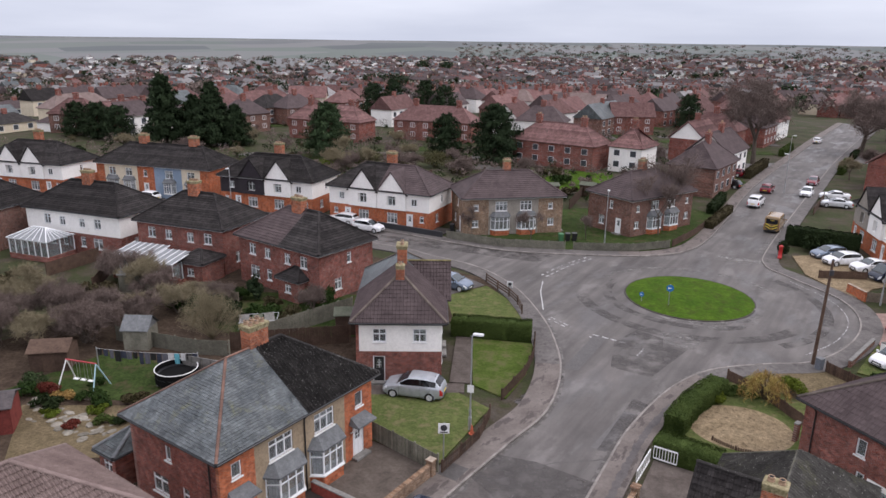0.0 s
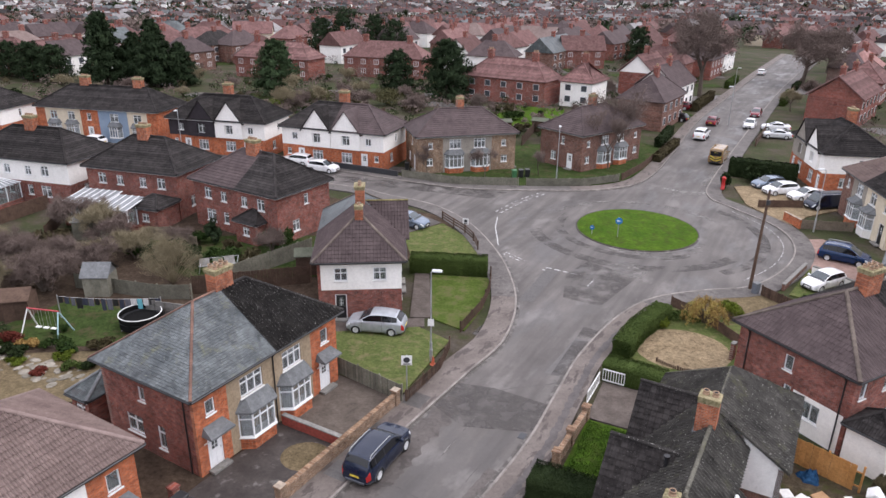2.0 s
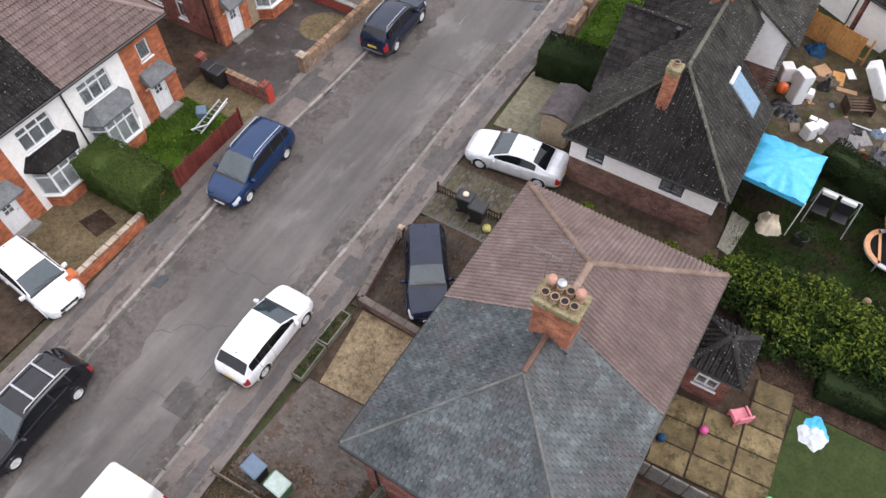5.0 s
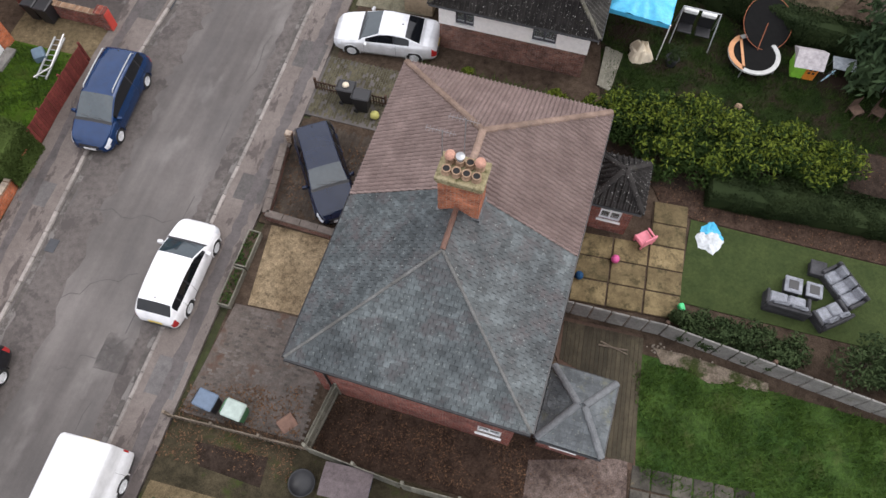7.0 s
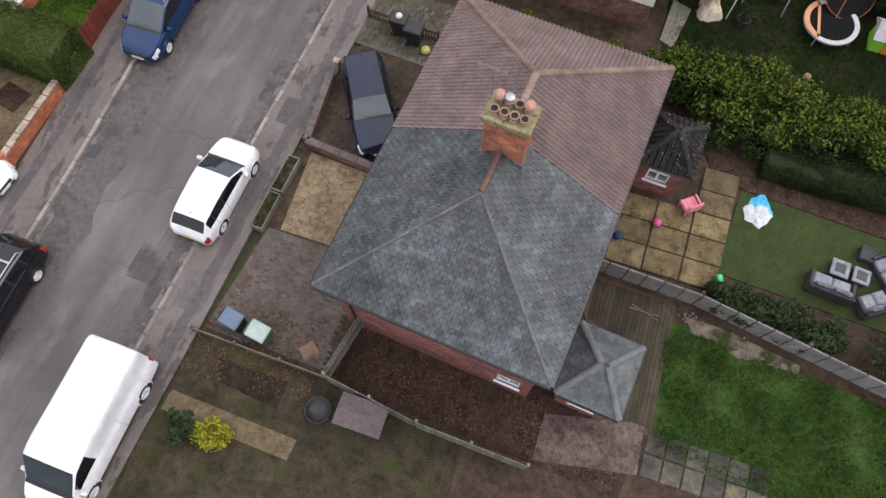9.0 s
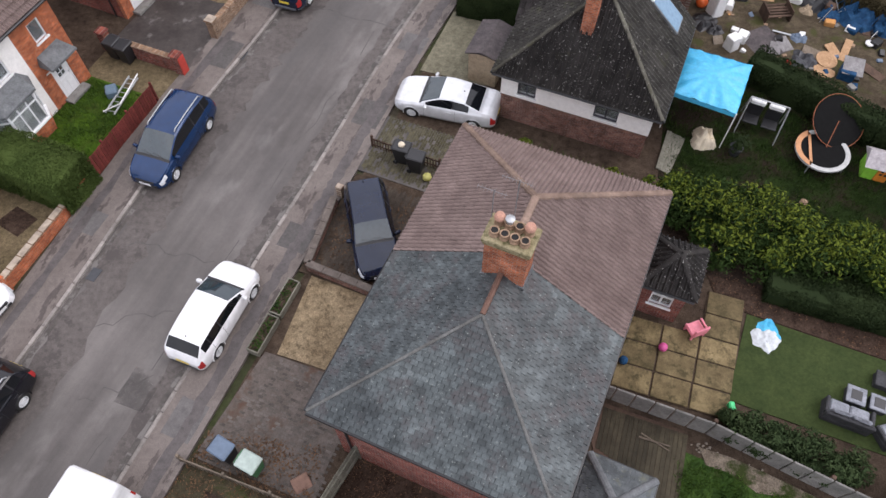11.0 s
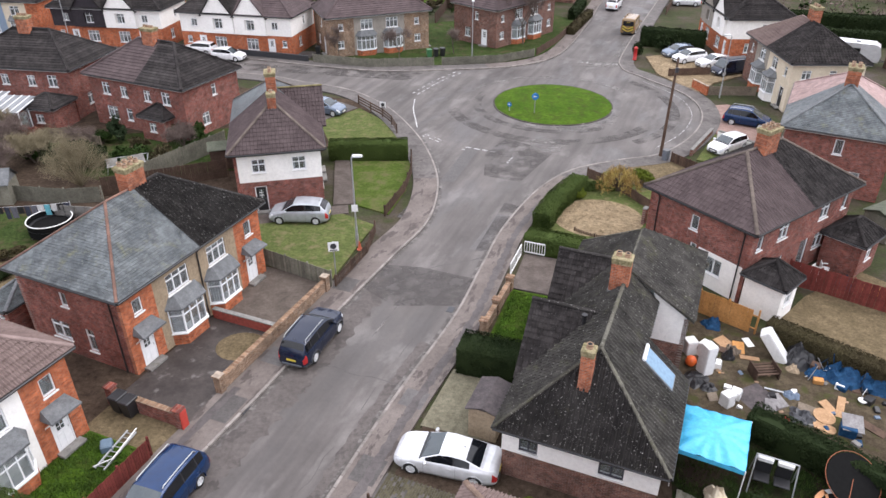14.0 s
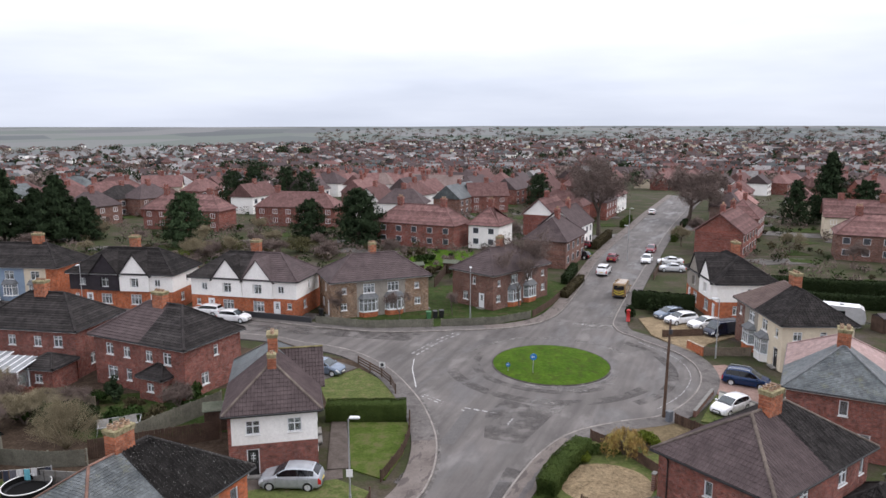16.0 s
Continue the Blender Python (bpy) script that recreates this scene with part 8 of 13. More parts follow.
def rail_fence(pts, h, mat, label):
    f = thing("rail_fence", label, "fence", group="fences")
    for a, b in zip(pts[:-1], pts[1:]):
        for z in (0.35, 0.62, 0.88):
            a3, b3 = Vector((*a, z)), Vector((*b, z))
            m = Matrix.Translation(a3) @ Matrix.Rotation(math.atan2(b[1] - a[1], b[0] - a[0]), 4, "Z")
            part("rail", MB().cbox(0, -0.02, -0.07, (b3 - a3).length, 0.02, 0.07, 0.01), mat, f, m=m)
    for p in pts:
        part("post", MB().cbox(-0.06, -0.06, 0, 0.06, 0.06, h, 0.015), mat, f, m=Matrix.Translation((*p, 0)))
    return f


rail_fence([(-8.6, 68.6), (-7.2, 66.6), (-5.9, 64.8), (-4.9, 62.8), (-4.3, 60.6)], 1.0, M_WOODBROWN, "dark brown three-rail corner fence")
hedge("thick clipped green hedge between two lawns", [(-9.6, 55.2), (-3.1, 55.4)], 1.5, 1.5, M_L_HEDGE, seed=11)
hedge("large rounded green hedge between front gardens", [(-18.2, 18.1), (-14.7, 16.7)], 2.0, 1.95, M_L_HEDGE, seed=12, dens=700, size=0.034)
# east side of the street
garden_wall("low brown brick wall round a muddy drive", [(-4.45, 16.4), (-5.25, 13.3), (-2.6, 12.1)], 0.5, M_BRICK3, mottled("dull_brown_coping", (0.085, 0.07, 0.06), (0.15, 0.125, 0.11), 2, 30), piers=False)
garden_wall("short orange brick gate pier", [(-4.3, 16.7), (-4.2, 16.95)], 0.6, M_BRICK4, M_BRICK4, piers=False)
garden_wall("low brick wall with buff piers before the bungalow", [(2.2, 30.9), (3.0, 32.9), (3.95, 35.2)], 0.7, M_BRICK4, M_BRICK4)
hedge("square clipped dark green hedge beside the drive", [(0.9, 28.4), (4.1, 27.4)], 1.8, 1.65, M_L_DARKHEDGE, seed=13, dens=700, size=0.034)
hedge("clipped green hedge round the corner garden", [(5.5, 40.3), (8.9, 38.8)], 1.4, 1.3, M_L_HEDGE, seed=14)
hedge("clipped green hedge along the pavement bend", [(6.7, 42.6), (8.2, 45.8), (10.4, 48.9)], 1.3, 1.35, M_L_HEDGE, seed=15)


def white_gate(a, b, h=1.0):
    g = thing("garden_gate", "white painted open bar gate", "gate", Matrix.Translation((*a, 0.08)) @ Matrix.Rotation(math.atan2(b[1] - a[1], b[0] - a[0]), 4, "Z"), "gates")
    L = math.hypot(b[0] - a[0], b[1] - a[1])
    fr = MB()
    for z in (0.15, h):
        fr.cbox(0, -0.025, z - 0.04, L, 0.025, z + 0.04, 0.01)
    part("gate_frame", fr, M_WHITEPAINT, g)
    for i in range(9):
        part("bar", cached(("gatebar", h), lambda: MB().cbox(-0.02, -0.02, 0.15, 0.02, 0.02, h, 0.006).mesh("bar", M_WHITEPAINT)), None, g, m=Matrix.Translation((L * i / 8, 0, 0)))
    return g


white_gate((4.1, 36.6), (5.0, 39.0), 0.9)
white_gate((5.25, 39.4), (6.5, 38.9), 0.9)
# wooden planters by the gravel
for i in range(2):
    u = -15.0 + i * 1.62
    pl = thing("planter", "mossy wooden trough planter with low plants", "planter", Matrix.Translation((*P(u, 8.15), 0.03)) @ Matrix.Rotation(radians(67.5), 4, "Z"), "trough planters")
    k = MB()
    k.cbox(0, -0.25, 0, 1.55, -0.2, 0.36, 0.01).cbox(0, 0.2, 0, 1.55, 0.25, 0.36, 0.01).cbox(0, -0.2, 0, 0.05, 0.2, 0.36, 0.01).cbox(1.5, -0.2, 0, 1.55, 0.2, 0.36, 0.01)
    part("trough", k, M_WOODGREY, pl)
    part("soil", MB().box(0.05, -0.2, 0.02, 1.5, 0.2, 0.28), M_SOIL, pl)
    rs = np.random.RandomState(i)
    pts = rs.uniform((0.08, -0.18, 0.28), (1.47, 0.18, 0.40), (90, 3))
    part("planting", leaf_cloud(pts, np.tile([0, 0, 1.0], (90, 1)), 0.05, i), M_L_BUSH, pl)
# boundary south of the near pair
fence("fence", "grey concrete-post fence with vertical boards", [(-2.85, 6.05), (-3.95, 4.15)], 1.5, M_WOODGREY, board=0.15)
fence("fence", "grey weathered fence along the side yard", [(-3.95, 4.1), (-0.9, 2.55), (2.6, 1.2)], 1.5, M_WOODGREY, board=0.15)
fence("fence", "low mossy wire-bound fence beside the drive", [(-8.8, 5.9), (-4.0, 4.15)], 0.6, M_WOOD, gap=0.08, board=0.08)


# ---- street furniture ----
def street_lamp(x, y, h, label, arm=0.6, turn=0.0):
    g = thing("street_lamp", label, "street lamp", pose(x, y, 0.09, 0, 0, turn), "street lamps")
    part("column", MB().tube((0, 0, 0), (0, 0, 1.4), 0.085, 0.085, 12).tube((0, 0, 1.4), (0, 0, h - 0.1), 0.055, 0.04, 10), M_STEEL, g)
    part("arm", MB().tube((0, 0, h - 0.15), (arm * 0.5, 0, h), 0.03).tube((arm * 0.5, 0, h), (arm, 0, h), 0.03), M_STEEL, g)
    part("lantern", MB().cbox(arm - 0.15, -0.14, h - 0.04, arm + 0.5, 0.14, h + 0.07, 0.04), plain("pale_grey_lantern", (0.55, 0.56, 0.56), 0.4), g)
    part("lens", MB().cbox(arm - 0.08, -0.1, h - 0.07, arm + 0.42, 0.1, h - 0.043, 0.008), M_LAMPCLEAR, g)
    return g


l1 = street_lamp(-5.75, 40.35, 6.45, "grey steel street lamp with a small notice plate", 0.2, 0)
part("notice", MB().box(-0.2, -0.075, 2.6, 0.2, -0.06, 3.1), M_WHITEPAINT, l1)
part("door_box", MB().cbox(-0.1, -0.1, 0.3, 0.1, 0.1, 0.9, 0.02), M_STEEL, l1)
street_lamp(3.4, 85.4, 6.7, "grey steel street lamp behind the far pavement", 0.3, -90)
street_lamp(28.4, 70.4, 6.4, "grey steel street lamp beside the east pavement", 0.3, 180)
street_lamp(-46.5, 88.4, 6.4, "grey steel street lamp on the west road", 0.3, -90)
street_lamp(33.0, 124.0, 6.4, "grey steel street lamp on the north road", 0.3, 180)
street_lamp(40.0, 150.0, 6.4, "grey steel street lamp on the north road", 0.3, 0)


def pole():
    g = thing("telegraph_pole", "tall dark wooden telegraph pole", "pole", pose(18.35, 55.35, 0.0, 0, 1.0, 0))
    part("shaft", MB().tube((0, 0, 0), (0, 0, 8.4), 0.14, 0.09, 12), M_WOODBROWN, g)
    part("cap", MB().lathe([(0.1, 8.4), (0.12, 8.42), (0.03, 8.52)], 10), M_DARKMETAL, g)
    st_ = MB()
    for i in range(8):
        st_.tube((0.1 * (-1) ** i, 0, 5.0 + i * 0.4), (0.3 * (-1) ** i, 0, 5.0 + i * 0.4), 0.012, n=5)
    part("step_irons", st_, M_DARKMETAL, g)
    part("terminal_box", MB().cbox(-0.14, -0.26, 7.3, 0.14, -0.1, 7.7, 0.03), M_DARKMETAL, g)
    return g


pole()
cab = thing("cable_cabinet", "blue-grey roadside cable cabinet by the pole", "cabinet", pose(18.55, 54.55, 0.09, 0, 0, 35))
part("body", MB().cbox(-0.24, -0.22, 0, 0.24, 0.22, 0.85, 0.03), plain("blue_grey_cabinet_paint", (0.13, 0.145, 0.17), 0.5), cab)
part("lid", MB().cbox(-0.27, -0.25, 0.85, 0.27, 0.25, 0.91, 0.03), M_LEAD, cab)


def round_sign(x, y, h, r, face, label, turn, z=0.0, rim=None, square=False):
    g = thing("road_sign", label, "sign", pose(x, y, z, 0, 0, turn), "signs")
    part("post", MB().tube((0, 0, 0), (0, 0, h), 0.035, n=8), M_STEEL, g)
    if square:
        part("plate", MB().cbox(-r, -0.06, h - 2 * r, r, -0.04, h, 0.005), face, g)
        part("symbol", MB().lathe([(r * 0.6, 0), (r * 0.6, 0.012)], 20, pose(0, -0.062, h - r * 0.9, 90)), M_DARKMETAL, g)
        part("lettering_bar", MB().box(-r * 0.7, -0.072, h - 1.85 * r, r * 0.7, -0.062, h - 1.65 * r), M_DARKMETAL, g)
    else:
        part("plate", MB().lathe([(r, 0), (r, 0.02)], 28, pose(0, -0.06, h - r, 90)), face, g)
        part("symbol", MB().box(-r * 0.5, -0.092, h - r * 1.12, r * 0.35, -0.082, h - r * 0.88).box(-r * 0.5, -0.0915, h - r * 1.3, -r * 0.3, -0.0815, h - r * 0.7), M_UPVC, g)
    return g


M_SIGNBLUE = plain("blue_sign_face", (0.02, 0.16, 0.42), 0.4)
round_sign(8.75, 65.4, 2.0, 0.33, M_SIGNBLUE, "round blue roundabout sign on a thin post", 0, 0.28)
round_sign(6.4, 66.2, 0.9, 0.22, M_SIGNBLUE, "small blue sign low on the island edge", -20, 0.2)
round_sign(-6.65, 36.4, 2.65, 0.32, M_WHITEPAINT, "white agent's board on a white post", 10, 0.05, square=True)
round_sign(-6.0, 66.6, 0.95, 0.3, M_WHITEPAINT, "small white junction board on a short post", -10, 0.05, square=True)


def wheelie_bin(x, y, turn, mat, label, lid=None):
    g = thing("wheelie_bin", label, "bin", pose(x, y, 0.06, 0, 0, turn), "wheelie bins")
    part("body", MB().loft([[(-0.22, -0.25, 0.06), (0.22, -0.25, 0.06), (0.22, 0.22, 0.06), (-0.22, 0.22, 0.06)], [(-0.29, -0.34, 0.95), (0.29, -0.34, 0.95), (0.29, 0.34, 0.95), (-0.29, 0.34, 0.95)]]), mat, g)
    part("lid", MB().cbox(-0.31, -0.38, 0.95, 0.31, 0.36, 1.03, 0.04), lid or mat, g)
    part("handle", MB().tube((-0.24, 0.4, 0.95), (0.24, 0.4, 0.95), 0.02), mat, g)
    for s in (-1, 1):
        part("wheel", MB().lathe([(0.1, -0.025), (0.1, 0.025)], 12, pose(s * 0.25, 0.25, 0.1, 0, 90, 0)), M_TYRE, g)
    return g


M_BINBLUE = plain("blue_grey_bin_plastic", (0.10, 0.14, 0.20), 0.5)
M_BINGREEN = plain("green_bin_plastic", (0.05, 0.16, 0.07), 0.5)
wheelie_bin(-7.25, 6.1, 60, M_BLACKPLASTIC, "black wheelie bin with blue-grey lid", M_BINBLUE)
wheelie_bin(-6.3, 5.65, 62, M_BINGREEN, "green recycling bin with pale lid", plain("pale_bin_lid", (0.35, 0.42, 0.38), 0.5))
wheelie_bin(-15.4, 24.9, -22, M_BLACKPLASTIC, "black wheelie bin by the brick wall")
wheelie_bin(-14.8, 24.6, -22, M_BLACKPLASTIC, "black wheelie bin by the brick wall")
wheelie_bin(-1.15, 18.1, 70, M_BLACKPLASTIC, "black bin beside the drive fence")
wheelie_bin(-1.75, 18.6, 70, M_BLACKPLASTIC, "black bin overfilled beside the drive")
wheelie_bin(-13.2, 47.3, 12, M_BLACKPLASTIC, "black bin against the white house")
for i in range(3):
    wheelie_bin(-1.8 + i * 0.8, 85.6 + i * 0.3, 15, M_BLACKPLASTIC if i else M_BINGREEN, "wheelie bin beside the brick house")
wheelie_bin(-15.5, 87.0, 0, M_BLACKPLASTIC, "black wheelie bin by the gabled house")
part("bag", MB().lathe([(0.10, 0), (0.2, 0.12), (0.18, 0.26), (0.05, 0.34)], 9), plain("yellow_sack", (0.42, 0.40, 0.12), 0.6), thing("refuse_sack", "tied yellow-green refuse sack beside the bins", "sack", pose(-0.7, 17.6, 0.05)), smooth=True)
part("bag", MB().lathe([(0.08, 0), (0.15, 0.05), (0.13, 0.12), (0.04, 0.16)], 9), M_RENDER_C, thing("refuse_sack", "white refuse sack on a bin", "sack", pose(-1.75, 18.6, 1.05)), smooth=True)
fence("fence", "thin dark slatted fence beside the coupe", [(-3.1, 19.35), (-0.2, 18.1)], 0.7, M_WOODBROWN, gap=0.07, board=0.06)
box = thing("stone_block", "terracotta coloured slab leaning on a fence", "slab", pose(-4.7, 5.2, 0.05, 25, 0, 30))
part("block", MB().cbox(-0.3, -0.26, 0, 0.3, 0.26, 0.14, 0.02), plain("faded_terracotta", (0.20, 0.115, 0.085), 0.8, grime=0.3), box)
cone = thing("traffic_cone", "orange and white traffic cone by the lamp", "cone", pose(-5.55, 39.9, 0.09))
part("body", MB().lathe([(0.2, 0), (0.2, 0.03), (0.13, 0.04), (0.03, 0.6)], 12), plain("faded_orange", (0.5, 0.12, 0.06), 0.6), cone)
pillar = thing("post_box", "red pillar post box under a dark shrub", "post box", pose(22.9, 84.4, 0.09))
part("body", MB().lathe([(0.24, 0), (0.24, 0.1), (0.21, 0.12), (0.21, 1.3), (0.25, 1.34), (0.25, 1.42), (0.12, 1.55)], 16), plain("post_box_red", (0.42, 0.02, 0.02), 0.4), pillar, smooth=True)


# ---- small buildings ----
def outhouse(label, pts, h, rise, wall, roof, name="extension", level=2, inset=None, door=True, category="extension"):
    """A small hipped building on the rectangle from corner a along to b, and c deep."""
    a, b, dpt = Vector(pts[0]), Vector(pts[1]), pts[2]
    d = (b - a)
    L = d.length
    ang = math.atan2(d.y, d.x)
    mid = a + d / 2 + Vector((-d.y, d.x)).normalized() * dpt / 2
    return house(name, label, mid.x, mid.y, math.degrees(ang), L - 0.4, dpt - 0.4, h, rise, dpt / 2 if inset is None else inset, wall, (roof,), {"front": (None, [win(0, h * 0.4, 0.8, 0.8)] if door else [])}, level=level, over=0.2, tile=(0.28, 0.26), category=category, ridge=((M_T_ORANGE, M_LEAD),) if "slate" in roof.name else None)


outhouse("small brick outhouse with a slate pyramid roof", ((3.45, 3.35), (5.35, 2.5), 2.45), 2.3, 0.75, M_BRICK, M_T_SLATE2, inset=0.95)
outhouse("brick rear extension with dark tiled hip roof", ((6.8, 11.45), (8.6, 10.72), 2.15), 2.3, 0.9, M_BRICK, M_T_DARK, inset=0.95)
outhouse("whitewashed outhouse with a dark tiled roof", ((18.5, 31.45), (20.2, 32.95), 2.6), 2.4, 1.0, M_RENDER_W, M_T_DARK2, inset=1.05)
outhouse("red brick extension with a charcoal hip roof", ((25.2, 36.1), (27.5, 38.0), 2.7), 2.4, 1.0, M_BRICK, M_T_DARK2, inset=1.2)
outhouse("brick lean-to with a slate roof", ((-24.7, 30.6), (-23.0, 29.9), 3.4), 2.2, 0.7, M_BRICK, M_T_SLATE, inset=0.8)
outhouse("brick porch extension with a dark hip roof", ((-27.2, 59.4), (-24.4, 58.1), 3.0), 2.2, 0.9, M_BRICK, M_T_DARK2, level=1, inset=1.3)
outhouse("brick kitchen extension with a dark hip roof", ((-38.4, 61.2), (-35.2, 60.6), 3.6), 2.3, 0.9, M_BRICK, M_T_DARK2, level=1, inset=1.4)


def shed(label, x, y, rz, w, d, h, wall, roof, gable=0.5):
    g = thing("garden_shed", label, "shed", pose(x, y, 0.02, 0, 0, rz), "sheds")
    for a, b, m in ((-w / 2, w / 2, pose(0, -d / 2, 0)), (-w / 2, w / 2, pose(0, d / 2, 0, 0, 0, 180)), (-d / 2, d / 2, pose(w / 2, 0, 0, 0, 0, 90)), (-d / 2, d / 2, pose(-w / 2, 0, 0, 0, 0, -90))):
        n = max(2, int(h / 0.15))
        lap = [(0.04, 0.0)] + [q for i in range(n) for q in ((-0.016, h * i / n), (0.004, h * (i + 1) / n))] + [(0.04, h)]
        vs = [(u, yy, zz) for yy, zz in lap for u in (a, b)]
        k = MB().add(vs, [(2 * i, 2 * i + 1, 2 * i + 3, 2 * i + 2) for i in range(len(lap) - 1)] + [(2 * len(lap) - 2, 2 * len(lap) - 1, 1, 0)])
        part("wall", k, wall, g, m=m)
    k = MB()
    o = 0.15
    k.add([(-w / 2 - o, -d / 2 - o, h), (w / 2 + o, -d / 2 - o, h), (w / 2 + o, 0, h + gable), (-w / 2 - o, 0, h + gable), (w / 2 + o, d / 2 + o, h), (-w / 2 - o, d / 2 + o, h)], [(0, 1, 2, 3), (3, 2, 4, 5)])
    k.add([(-w / 2 - o, -d / 2 - o, h - 0.06), (w / 2 + o, -d / 2 - o, h - 0.06), (w / 2 + o, 0, h + gable - 0.06), (-w / 2 - o, 0, h + gable - 0.06), (w / 2 + o, d / 2 + o, h - 0.06), (-w / 2 - o, d / 2 + o, h - 0.06)], [(3, 2, 1, 0), (5, 4, 2, 3)])
    k.add([(-w / 2, -d / 2, h - 0.05), (-w / 2, d / 2, h - 0.05), (-w / 2, 0, h + gable - 0.05)], [(0, 1, 2)])
    k.add([(w / 2, -d / 2, h - 0.05), (w / 2, d / 2, h - 0.05), (w / 2, 0, h + gable - 0.05)], [(2, 1, 0)])
    part("roof", k, roof, g)
    part("door", MB().cbox(-0.4, -d / 2 - 0.03, 0.05, 0.4, -d / 2 - 0.015, h - 0.1, 0.006), wall, g)
    return g


M_FELT = mottled("roofing_felt", (0.055, 0.048, 0.05), (0.10, 0.085, 0.085), 2, 25, 0.9)
M_FELTGREEN = mottled("mossy_roofing_felt", (0.075, 0.085, 0.06), (0.12, 0.125, 0.095), 2, 25, 0.9)
shed("small cream shed with a brown felt roof by the bungalow", 2.1, 24.0, 67.5, 2.0, 1.3, 1.75, M_RENDER_B, M_FELT, 0.25)
shed("blue garden store with a purple-brown lid", -2.65, 2.8, -19, 1.3, 0.75, 1.35, plain("dark_blue_paint", (0.015, 0.05, 0.12), 0.5), mottled("purple_brown_felt", (0.085, 0.068, 0.072), (0.12, 0.098, 0.10), 2, 25), 0.1)
shed("small pale green summer house with pointed roof", -33.0, 47.2, 10, 1.9, 1.9, 1.7, M_WOODGREY, M_LEAD, 0.9)
shed("low brown shed at the end of the lawn", -37.0, 42.6, 20, 2.6, 2.2, 1.6, M_WOODBROWN, M_WOODBROWN, 0.6)
shed("red shed with a dark roof in the stony garden", -34.8, 34.2, 30, 3.0, 2.4, 1.8, M_WOODRED, M_FELT, 0.5)
shed("weathered shed behind the corner house", -18.0, 53.6, 15, 2.2, 1.8, 1.8, M_WOODBROWN, M_FELTGREEN, 0.4)
shed("grey shed in the far gardens", -41.0, 58.6, 10, 2.6, 1.8, 1.8, M_WOODGREY, M_LEAD, 0.3)
for sx, sy, sr in ((-21, 104, 10), (-14, 106, 30), (-33, 106, -5), (-4.5, 112, 20), (1.5, 114, -20), (12, 112, 40), (-48, 108, 5), (46, 92, 20), (52.4, 80.6, 10), (-29, 113, 0), (-10, 120, 15), (30, 42, 30)):
    shed("weathered garden shed with felt roof", sx, sy, sr, 2.4, 1.9, 1.8, M_WOODBROWN if sx % 2 else M_WOODGREY, M_FELT if sy % 2 else M_FELTGREEN, 0.4)


